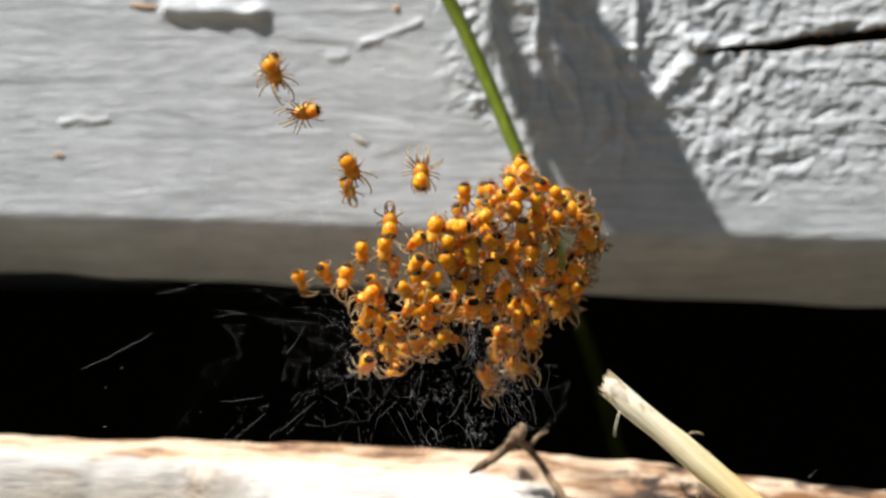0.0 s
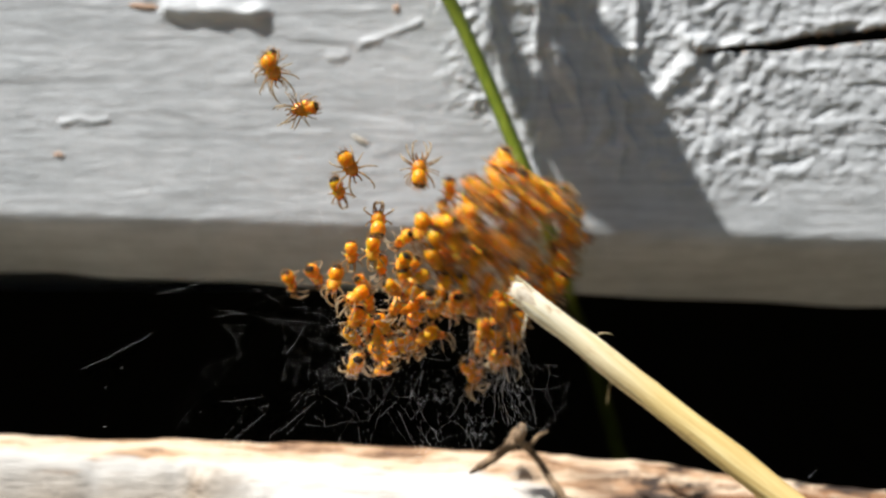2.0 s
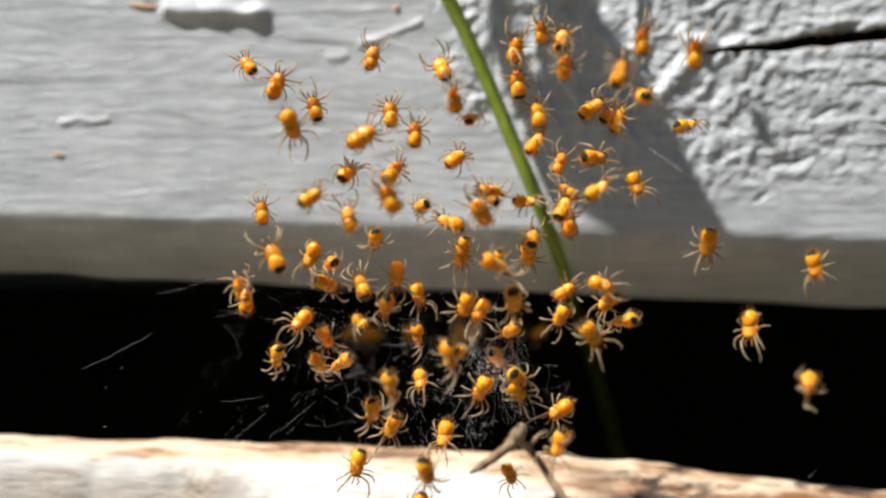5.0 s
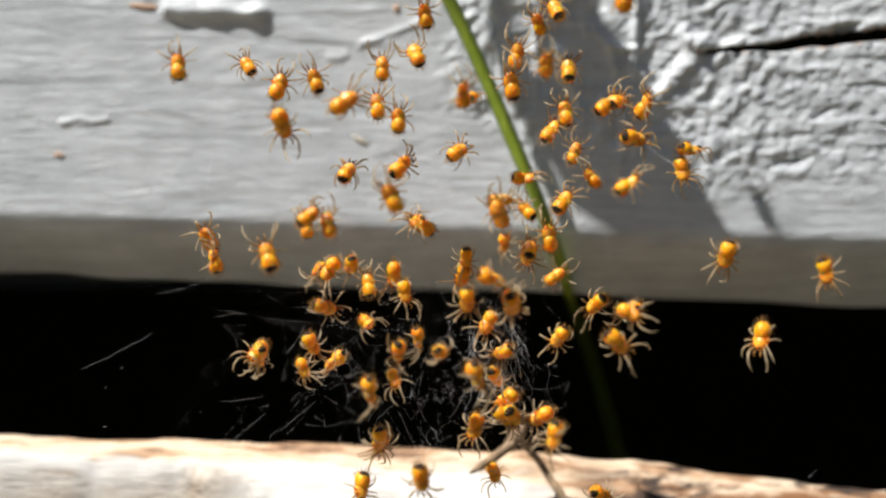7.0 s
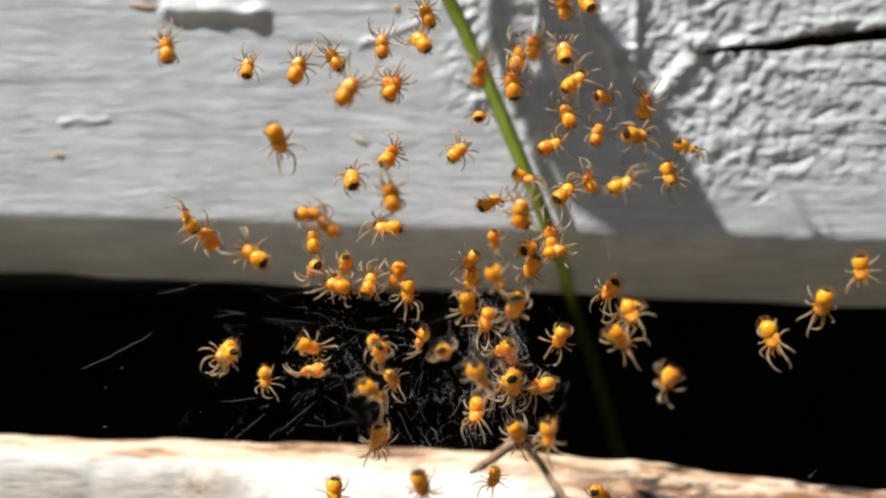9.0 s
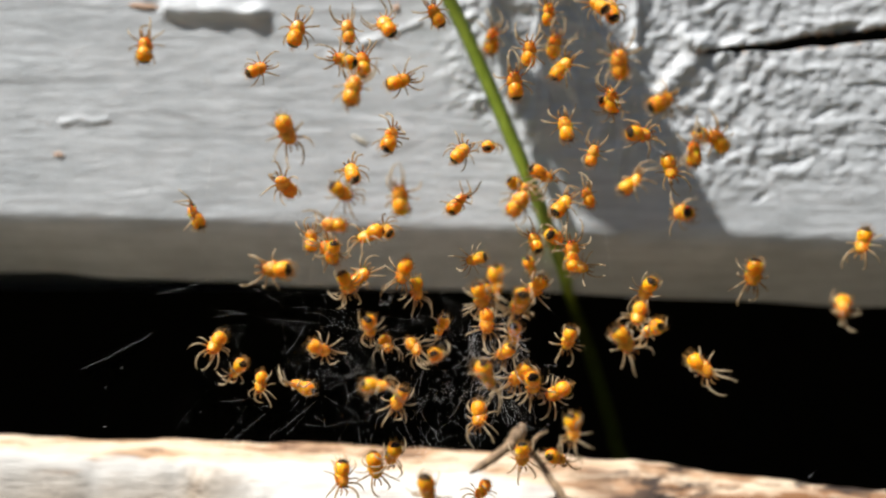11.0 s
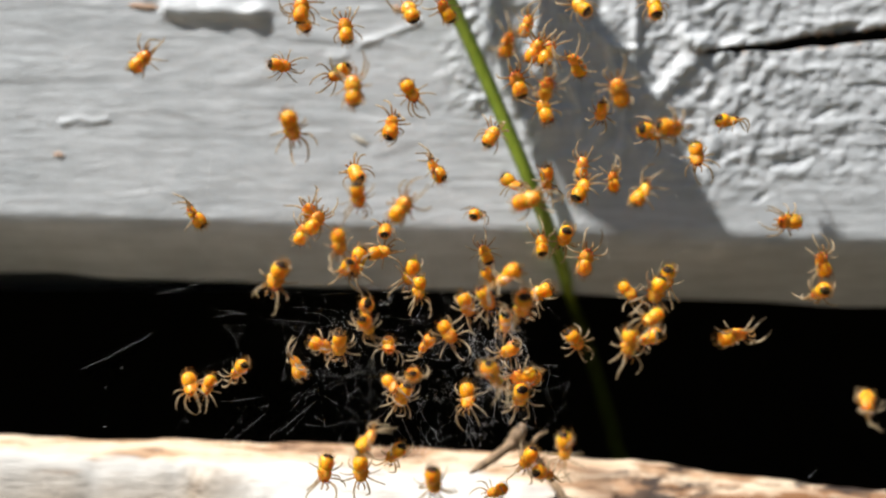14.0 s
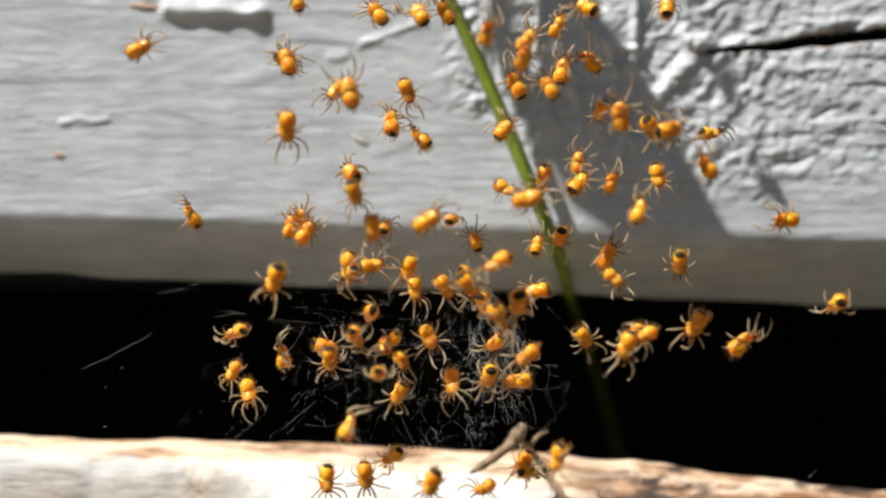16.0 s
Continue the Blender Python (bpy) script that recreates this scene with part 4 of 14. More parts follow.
    walk(b[7], [(0, at(-7.48, -7.2, 7.48, 195, 0, 0)), (0.5, at(-7.45, -7.2, 7.39, 195, 0, 0)), (1, at(-7.48, -7.2, 7.3, 195, 0, 0)), (1.5, at(-7.61, -7.2, 7.36, 195, 0, 0)), (1.8, at(-7.58, -7.2, 7.55, 195, 0, 0)), (2, at(-7.58, -7.2, 7.67, 195, 0, 0)), (2.5, at(-8.08, -6.9, 7.52, 177, 2, -3)), (3, at(-10.08, -6.4, 8.82, 153, 5, -10)), (3.5, at(-10.66, -6.1, 9.3, 138, 7, -13)), (4, at(-11, -6.1, 10.23, 128, 7, -13)), (6.5, at(-10.89, -6.1, 10.36, 128, 7, -13)), (7, at(-10.97, -6.1, 10.31, 123, 7, -13)), (7.5, at(-10.98, -6.1, 10.37, 121, 7, -13)), (8, at(-10.87, -6.1, 10.34, 109, 7, -13)), (8.5, at(-10.66, -6.1, 10.4, 101, 7, -13)), (9, at(-10.94, -6.1, 10.21, 87, 7, -13)), (11.5, at(-10.26, -6.1, 10.07, 25, 7, -13)), (12, at(-10.17, -6.1, 10.22, 25, 7, -13)), (12.5, at(-9.52, -6.1, 10.31, 23, 7, -13)), (13, at(-9.19, -6.1, 10.49, 371, 7, -13)), (13.5, at(-8.89, -6.1, 10.29, 362, 7, -13)), (14, at(-9.03, -6.1, 10.27, 355, 7, -13)), (14.5, at(-8.73, -6.1, 10.31, 342, 7, -13)), (15, at(-8.73, -6.1, 10.6, 342, 7, -13)), (15.5, at(-8.73, -6.1, 10.6, 338, 7, -13)), (16, at(-8.73, -6.1, 10.6, 345, 7, -13))])
    walk(b[8], [(0, at(-10.24, -2.2, 10.51, -65, 0, 0)), (0.5, at(-10.2, -2.2, 10.41, -65, 0, 0)), (1, at(-10.24, -2.2, 10.31, -65, 0, 0)), (1.5, at(-10.37, -2.2, 10.37, -65, 0, 0)), (1.8, at(-10.34, -2.2, 10.57, -65, 0, 0)), (2, at(-10.34, -2.2, 10.71, -65, 0, 0)), (2.5, at(-14.5, -4.6, 20.86, -19, -2, 2)), (3, at(-13.46, -9, 19.36, 63, -4, 5)), (3.5, at(-12.9, -11.4, 18.56, 104, -6, 6)), (4, at(-12.9, -11.4, 18.56, 97, -6, 6)), (6.5, at(-12.9, -11.4, 8.88, 93, -6, 6)), (7, at(-13.53, -11.4, 9.41, 95, -6, 6)), (7.5, at(-13.64, -11.4, 9.84, 89, -6, 6)), (8, at(-13.31, -11.4, 10, 94, -6, 6)), (8.5, at(-13.55, -11.4, 10.29, 96, -6, 6)), (9, at(-14.11, -11.4, 10.27, 97, -6, 6)), (11.5, at(-15.33, -11.4, 10.3, 81, -6, 6)), (12, at(-15.55, -11.4, 10.34, 75, -6, 6)), (12.5, at(-15.9, -11.4, 9.93, 73, -6, 6)), (13, at(-15.41, -11.4, 10.23, 62, -6, 6)), (13.5, at(-14.87, -11.4, 9.25, 53, -6, 6)), (14, at(-15.35, -11.4, 9.67, 51, -6, 6)), (14.5, at(-15.03, -11.4, 9.7, 44, -6, 6)), (15, at(-15.2, -11.4, 10.33, 39, -6, 6)), (15.5, at(-15.95, -11.4, 10.79, 34, -6, 6)), (16, at(-15.41, -11.4, 10.27, 33, -6, 6))])
    walk(b[9], [(0, at(-5.58, -2.8, 3.54, -70, 0, 0)), (0.5, at(-5.58, -2.8, 3.54, -70, 0, 0)), (1, at(-5.85, -2.8, 3.51, -70, 0, 0)), (1.5, at(-6.01, -2.8, 3.51, -70, 0, 0)), (1.8, at(-6.08, -2.8, 3.47, -70, 0, 0)), (2, at(-6.18, -2.8, 3.47, -70, 0, 0)), (2.5, at(-6.31, -3.8, 4.64, -114, 1, 4)), (3, at(-6.73, -5.6, 6.73, 63, 3, 12)), (3.5, at(-6.44, -6.6, 5.28, 104, 4, 16)), (4, at(-7.5, -6.6, 7.54, 105, 4, 16)), (6.5, at(-6.48, -6.6, 8.26, 102, 4, 16)), (7, at(-7.12, -6.6, 9.44, 108, 4, 16)), (7.5, at(-7.18, -6.6, 10.53, 100, 4, 16)), (8, at(-6.96, -6.6, 10.68, -246, 4, 16)), (8.5, at(-6.11, -6.6, 10.45, -238, 4, 16)), (9, at(-6.08, -6.6, 10.6, -234, 4, 16)), (11.5, at(-5.52, -6.6, 10.42, -192, 4, 16)), (12, at(-5.81, -6.6, 9.8, -185, 4, 16)), (12.5, at(-5.93, -6.6, 9.75, -172, 4, 16)), (13, at(-5.86, -6.6, 9.72, -164, 4, 16)), (13.5, at(-5.52, -6.6, 9.83, -152, 4, 16)), (14, at(-5.85, -6.6, 9.75, -147, 4, 16)), (14.5, at(-6.34, -6.6, 9.28, -139, 4, 16)), (15, at(-6.47, -6.6, 8.9, -138, 4, 16)), (15.5, at(-6.61, -6.6, 8.75, -138, 4, 16)), (16, at(-5.93, -6.6, 8.75, -133, 4, 16))])
    walk(b[10], [(0, at(-0.48, -8.6, 0.88, -108, 36, 9)), (0.5, at(-0.51, -8.6, 0.88, -108, 36, 9)), (1, at(-0.79, -8.6, 0.89, -108, 36, 9)), (1.5, at(-1.07, -8.6, 1.04, -108, 36, 9)), (1.94, at(-0.92, -8.6, 0.84, -108, 36, 9)), (2, at(-1.21, -8.6, 1.06, -108, 36, 9)), (2.06, at(-1.5, -8.6, 1.28, -108, 36, 9)), (2.5, at(-1.22, -9.8, 2.26, -72, 72, 6)), (3, at(-2.93, -11.9, 4.07, -6, 139, -1)), (3.5, at(-3.04, -13.1, 4.84, 29, 175, -4)), (4, at(-3.34, -13.1, 5.01, 34, 175, -4)), (6.5, at(-4.54, -13.1, 6.94, 28, 175, -4)), (7, at(-4.78, -13.1, 7.3, 32, 175, -4)), (7.5, at(-4.92, -13.1, 7.44, 41, 175, -4)), (8, at(-4.74, -13.1, 7.68, 47, 175, -4)), (8.5, at(-4.61, -13.1, 7.88, 51, 175, -4)), (9, at(-4.64, -13.1, 7.91, 55, 175, -4)), (11.5, at(-4.41, -13.1, 7.96, -282, 175, -4)), (12, at(-4.58, -13.1, 7.88, -281, 175, -4)), (12.5, at(-4.53, -13.1, 7.91, -279, 175, -4)), (13, at(-4.55, -13.1, 7.99, -271, 175, -4)), (13.5, at(-4.52, -13.1, 7.97, -270, 175, -4)), (14, at(-4.44, -13.1, 7.96, -268, 175, -4)), (14.5, at(-4.59, -13.1, 7.86, -262, 175, -4)), (15, at(-4.7, -13.1, 7.71, -252, 175, -4)), (15.5, at(-4.65, -13.1, 7.66, -253, 175, -4)), (16, at(-4.64, -13.1, 7.86, -257, 175, -4))])
    walk(b[11], [(0, at(1.26, -8, 0.34, -172, -19, -15)), (0.5, at(1.21, -8, 0.34, -172, -19, -15)), (1, at(0.93, -8, 0.37, -172, -19, -15)), (1.5, at(0.59, -8, 0.58, -172, -19, -15)), (1.94, at(1.13, -8, 0.08, -172, -19, -15)), (2, at(0.45, -8, 0.61, -172, -19, -15)), (2.06, at(-0.23, -8, 1.14, -172, -19, -15)), (2.5, at(-0.49, -8.2, 1.1, -200, -10, -10)), (3, at(-1.68, -8.4, 2.56, -252, 7, 1)), (3.5, at(0.05, -8.5, 4.61, -273, 17, 7)), (4, at(-0.37, -8.5, 6.28, -273, 17, 7)), (6.5, at(-2.37, -8.5, 6.24, -275, 17, 7)), (7, at(-2.4, -8.5, 7.02, -273, 17, 7)), (7.5, at(-2.61, -8.5, 7.45, -273, 17, 7)), (8, at(-2.79, -8.5, 8.01, -284, 17, 7)), (8.5, at(-2.27, -8.5, 8.38, -290, 17, 7)), (9, at(-2.64, -8.5, 8.75, -302, 17, 7)), (11.5, at(-2.23, -8.5, 9.03, 2, 17, 7)), (12, at(-2.33, -8.5, 8.84, -17, 17, 7)), (12.5, at(-2.04, -8.5, 8.54, -27, 17, 7)), (13, at(-1.78, -8.5, 8.42, -29, 17, 7)), (13.5, at(-1.69, -8.5, 8.13, -41, 17, 7)), (14, at(-1.7, -8.5, 8.4, -60, 17, 7)), (14.5, at(-1.7, -8.5, 8.39, -74, 17, 7)), (15, at(-1.73, -8.5, 8.39, -76, 17, 7)), (15.5, at(-1.9, -8.5, 8.39, -76, 17, 7)), (16, at(-1.88, -8.5, 8.39, -71, 17, 7))])
    walk(b[12], [(0, at(1.18, -7.3, 2.88, -90, 0, 0)), (0.5, at(1.14, -7.3, 2.88, -90, 0, 0)), (1, at(0.85, -7.3, 2.92, -90, 0, 0)), (1.5, at(0.5, -7.3, 3.13, -90, 0, 0)), (1.94, at(0.88, -7.3, 2.77, -90, 0, 0)), (2, at(0.37, -7.3, 3.16, -90, 0, 0)), (2.06, at(-0.14, -7.3, 3.55, -90, 0, 0)), (2.5, at(1.08, -9, 6.96, -136, 14, 8)), (3, at(0.83, -12.1, 7.24, -216, 39, 22)), (3.5, at(0.46, -13.8, 6.76, -261, 53, 30)), (4, at(0.25, -13.8, 7.35, -265, 53, 30)), (6.5, at(1.06, -13.8, 7.39, 87, 53, 30)), (7, at(0.99, -13.8, 7.61, 85, 53, 30)), (7.5, at(0.92, -13.8, 8.19, 84, 53, 30)), (8, at(1.21, -13.8, 8.37, 75, 53, 30)), (8.5, at(1.49, -13.8, 8.37, 75, 53, 30)), (9, at(1.82, -13.8, 8.63, 73, 53, 30)), (11.5, at(2.41, -13.8, 10.45, 80, 53, 30)), (12, at(2.28, -13.8, 10.57, 87, 53, 30)), (12.5, at(2.15, -13.8, 10.76, 78, 53, 30)), (13, at(2.65, -13.8, 10.62, 81, 53, 30)), (13.5, at(2.92, -13.8, 10.37, 80, 53, 30)), (14, at(3.16, -13.8, 10.08, 70, 53, 30)), (14.5, at(3.39, -13.8, 9.79, 68, 53, 30)), (15, at(2.94, -13.8, 10.05, 62, 53, 30)), (15.5, at(2.44, -13.8, 10.31, 69, 53, 30)), (16, at(2.15, -13.8, 10.62, 64, 53, 30))])
    walk(b[13], [(0, at(4.03, -6.8, 2.85, -126, -39, -34)), (0.5, at(3.97, -6.8, 2.85, -126, -39, -34)), (1, at(3.66, -6.8, 2.91, -126, -39, -34)), (1.5, at(3.23, -6.8, 3.21, -126, -39, -34)), (1.94, at(4.16, -6.8, 2.45, -126, -39, -34)), (2, at(3.1, -6.8, 3.27, -126, -39, -34)), (2.06, at(2.04, -6.8, 4.09, -126, -39, -34)), (2.5, at(4.74, -6.6, 3.17, -163, -36, -19)), (3, at(2.9, -6.3, 7.77, -229, -29, 10)), (3.5, at(1.6, -6.1, 10.42, -270, -26, 25)), (4, at(2.86, -6.1, 11.44, -275, -26, 25)), (6.5, at(4.41, -6.1, 10.95, -279, -26, 25)), (7, at(4.14, -6.1, 10.95, -276, -26, 25)), (7.5, at(4.11, -6.1, 11.02, -282, -26, 25)), (8, at(4.15, -6.1, 10.94, -287, -26, 25)), (8.5, at(4.2, -6.1, 10.87, -287, -26, 25)), (9, at(4.24, -6.1, 10.79, -277, -26, 25)), (11.5, at(4.89, -6.1, 11.1, -270, -26, 25)), (12, at(4.7, -6.1, 11.05, -272, -26, 25)), (12.5, at(4.52, -6.1, 11.04, -288, -26, 25)), (13, at(4.98, -6.1, 11.14, -286, -26, 25)), (13.5, at(5.21, -6.1, 11.18, -281, -26, 25)), (14, at(5.2, -6.1, 11.22, -293, -26, 25)), (14.5, at(5.09, -6.1, 11.26, -304, -26, 25)), (15, at(4.75, -6.1, 11.73, -304, -26, 25)), (15.5, at(4.64, -6.1, 11.72, 51, -26, 25)), (16, at(4.78, -6.1, 11.8, -303, -26, 25))])
    walk(b[14], [(0, at(4.49, -2.4, 4.73, -109, -6, 10)), (0.5, at(4.42, -2.4, 4.73, -109, -6, 10)), (1, at(4.08, -2.4, 4.79, -109, -6, 10)), (1.5, at(3.61, -2.4, 5.13, -109, -6, 10)), (1.94, at(4.02, -2.4, 4.78, -109, -6, 10)), (2, at(3.48, -2.4, 5.2, -109, -6, 10)), (2.06, at(2.94, -2.4, 5.62, -109, -6, 10)), (2.5, at(4.3, -3.9, 9.77, -63, -5, 4)), (3, at(5.99, -6.7, 10.53, -233, -3, -8)), (3.5, at(6.32, -8.1, 10.31, -280, -2, -14)), (4, at(6.32, -8.1, 12.27, -284, -2, -14)), (6.5, at(6.77, -8.1, 9.67, -277, -2, -14)), (7, at(6.8, -8.1, 9.78, -272, -2, -14)), (7.5, at(6.85, -8.1, 9.88, -277, -2, -14)), (8, at(6.46, -8.1, 10.37, -280, -2, -14)), (8.5, at(6.45, -8.1, 10.4, -271, -2, -14)), (9, at(6.58, -8.1, 10.7, -267, -2, -14)), (11.5, at(9.32, -8.1, 13.18, -257, -2, -14)), (12, at(9.32, -8.1, 13.18, -263, -2, -14)), (12.5, at(9.32, -8.1, 13.18, -264, -2, -14)), (13, at(10.03, -8.1, 13.18, -267, -2, -14)), (13.5, at(10.74, -8.1, 13.18, -269, -2, -14)), (14, at(11.45, -8.1, 13.18, -265, -2, -14)), (14.5, at(12.16, -8.1, 13.18, -262, -2, -14)), (15, at(12.16, -8.1, 13.18, -272, -2, -14)), (15.5, at(12.16, -8.1, 13.18, -279, -2, -14)), (16, at(12.16, -8.1, 13.18, -281, -2, -14))])
    walk(b[15], [(0, at(4.44, -5.1, 4.22, -141, 106, 19)), (0.5, at(4.38, -5.1, 4.22, -141, 106, 19)), (1, at(4.06, -5.1, 4.28, -141, 106, 19)), (1.5, at(3.6, -5.1, 4.6, -141, 106, 19)), (1.94, at(4.17, -5.1, 4.14, -141, 106, 19)), (2, at(3.48, -5.1, 4.67, -141, 106, 19)), (2.06, at(2.79, -5.1, 5.2, -141, 106, 19)), (2.5, at(5.49, -7, 5.58, -174, 80, 25)), (3, at(5.67, -10.4, 6.75, -234, 32, 36)), (3.5, at(6.21, -12.3, 7.78, -266, 6, 42)), (4, at(5.99, -12.3, 8.56, -271, 6, 42)), (6.5, at(6.39, -12.3, 9.43, -278, 6, 42)), (7, at(5.19, -12.3, 9.33, -272, 6, 42)), (7.5, at(4.76, -12.3, 9.52, -255, 6, 42)), (8, at(4.61, -12.3, 9.7, -266, 6, 42)), (8.5, at(4.59, -12.3, 9.67, -270, 6, 42)), (9, at(4.57, -12.3, 10.24, -272, 6, 42)), (11.5, at(5.73, -12.3, 10.29, -279, 6, 42)), (12, at(5.21, -12.3, 9.08, -270, 6, 42)), (12.5, at(5.13, -12.3, 8.68, -271, 6, 42)), (13, at(5.26, -12.3, 8.24, -273, 6, 42)), (13.5, at(5.3, -12.3, 8.14, -279, 6, 42)), (14, at(5.22, -12.3, 8.14, -282, 6, 42)), (14.5, at(5.13, -12.3, 8.26, -278, 6, 42)), (15, at(4.78, -12.3, 8.73, -279, 6, 42)), (15.5, at(4.42, -12.3, 9.2, -293, 6, 42)), (16, at(4.06, -12.3, 9.67, -289, 6, 42))])
    walk(b[16], [(0, at(7.14, -3, 2.67, -99, -29, 5)), (0.5, at(7.07, -3, 2.67, -99, -29, 5)), (1, at(6.74, -3, 2.74, -99, -29, 5)), (1.5, at(6.27, -3, 3.07, -99, -29, 5)), (1.94, at(7.09, -3, 2.41, -99, -29, 5)), (2, at(6.14, -3, 3.14, -99, -29, 5)), (2.06, at(5.19, -3, 3.87, -99, -29, 5)), (2.5, at(8.57, -3.8, 5.45, -64, -30, 5)), (3, at(6.91, -5.4, 7.5, 7, -33, 6)), (3.5, at(7.69, -6.2, 8.32, 45, -34, 6)), (4, at(7.79, -6.2, 7.79, 38, -34, 6)), (6.5, at(9.36, -6.2, 8.13, 46, -34, 6)), (7, at(9.3, -6.2, 8.13, 42, -34, 6)), (7.5, at(8.78, -6.2, 8.56, 45, -34, 6)), (8, at(8.33, -6.2, 8.85, 36, -34, 6)), (8.5, at(7.89, -6.2, 9.1, 34, -34, 6)), (9, at(7.4, -6.2, 9.39, 45, -34, 6)), (11.5, at(6.48, -6.2, 10.33, 57, -34, 6)), (12, at(6.09, -6.2, 10.5, 61, -34, 6)), (12.5, at(5.72, -6.2, 10.72, 60, -34, 6)), (13, at(5.69, -6.2, 10.93, 55, -34, 6)), (13.5, at(5.56, -6.2, 11.15, 67, -34, 6)), (14, at(5.87, -6.2, 11.05, 74, -34, 6)), (14.5, at(6.1, -6.2, 10.78, 79, -34, 6)), (15, at(6.26, -6.2, 10.55, 78, -34, 6)), (15.5, at(6.38, -6.2, 10.32, -276, -34, 6)), (16, at(6.69, -6.2, 10.08, -278, -34, 6))])
    walk(b[17], [(0, at(5.87, -4.6, 3.6, 1, -67, -59)), (0.5, at(5.81, -4.6, 3.6, 1, -67, -59)), (1, at(5.48, -4.6, 3.67, 1, -67, -59)), (1.5, at(5.03, -4.6, 3.99, 1, -67, -59)), (1.94, at(5.77, -4.6, 3.39, 1, -67, -59)), (2, at(4.9, -4.6, 4.06, 1, -67, -59)), (2.06, at(4.03, -4.6, 4.73, 1, -67, -59)), (2.5, at(5.86, -5.4, 4.52, 20, -47, -40)), (3, at(5.12, -6.8, 5.36, 57, -12, -3)), (3.5, at(4.58, -7.6, 7.46, 89, 7, 16)), (4, at(4.35, -7.6, 9.12, 92, 7, 16)), (6.5, at(3.82, -7.6, 9.07, 100, 7, 16)), (7, at(3.73, -7.6, 9.04, 99, 7, 16)), (7.5, at(3.72, -7.6, 9.04, 98, 7, 16)), (8, at(3.81, -7.6, 9.05, 101, 7, 16)), (8.5, at(3.85, -7.6, 9.07, 97, 7, 16)), (9, at(3.79, -7.6, 9.04, 96, 7, 16)), (11.5, at(3.92, -7.6, 9.07, 96, 7, 16)), (12, at(3.78, -7.6, 9.02, 98, 7, 16)), (12.5, at(3.73, -7.6, 8.98, 96, 7, 16)), (13, at(3.89, -7.6, 9, 99, 7, 16)), (13.5, at(4, -7.6, 9.08, 101, 7, 16)), (14, at(4.07, -7.6, 9.11, 106, 7, 16)), (14.5, at(4.04, -7.6, 9.04, 111, 7, 16)), (15, at(3.98, -7.6, 9.05, 111, 7, 16)), (15.5, at(3.87, -7.6, 9.02, 108, 7, 16)), (16, at(3.95, -7.6, 9.04, 114, 7, 16))])
    walk(b[18], [(0, at(4.24, -1.4, 4.66, -142, -7, -32)), (0.5, at(4.17, -1.4, 4.66, -142, -7, -32)), (1, at(3.83, -1.4, 4.73, -142, -7, -32)), (1.5, at(3.35, -1.4, 5.07, -142, -7, -32)), (1.94, at(3.76, -1.4, 4.72, -142, -7, -32)), (2, at(3.22, -1.4, 5.14, -142, -7, -32)), (2.06, at(2.68, -1.4, 5.56, -142, -7, -32)), (2.5, at(10.53, -4.5, 17.28, -174, 39, -19)), (3, at(9.56, -10.2, 15.68, -229, 123, 5)), (3.5, at(9.03, -13.2, 14.82, -265, 169, 17)), (4, at(9.03, -13.2, 14.82, -270, 169, 17)), (6.5, at(8.97, -13.2, 13.28, -267, 169, 17)), (7, at(8.96, -13.2, 12.58, -270, 169, 17)), (7.5, at(8.95, -13.2, 11.88, -270, 169, 17)), (8, at(8.96, -13.2, 12.58, -271, 169, 17)), (8.5, at(8.97, -13.2, 13.28, -269, 169, 17)), (9, at(8.98, -13.2, 13.98, -259, 169, 17)), (11.5, at(8.68, -13.2, 8.67, -264, 169, 17)), (12, at(8.68, -13.2, 8.67, -263, 169, 17)), (12.5, at(8.68, -13.2, 8.67, -261, 169, 17)), (13, at(8.68, -13.2, 8.39, -254, 169, 17)), (13.5, at(8.68, -13.2, 8.12, -256, 169, 17)), (14, at(8.68, -13.2, 7.84, -251, 169, 17)), (14.5, at(8.68, -13.2, 7.56, -252, 169, 17)), (15, at(8.7, -13.2, 7.26, -257, 169, 17)), (15.5, at(8.72, -13.2, 6.96, -265, 169, 17)), (16, at(8.74, -13.2, 6.67, -259, 169, 17))])
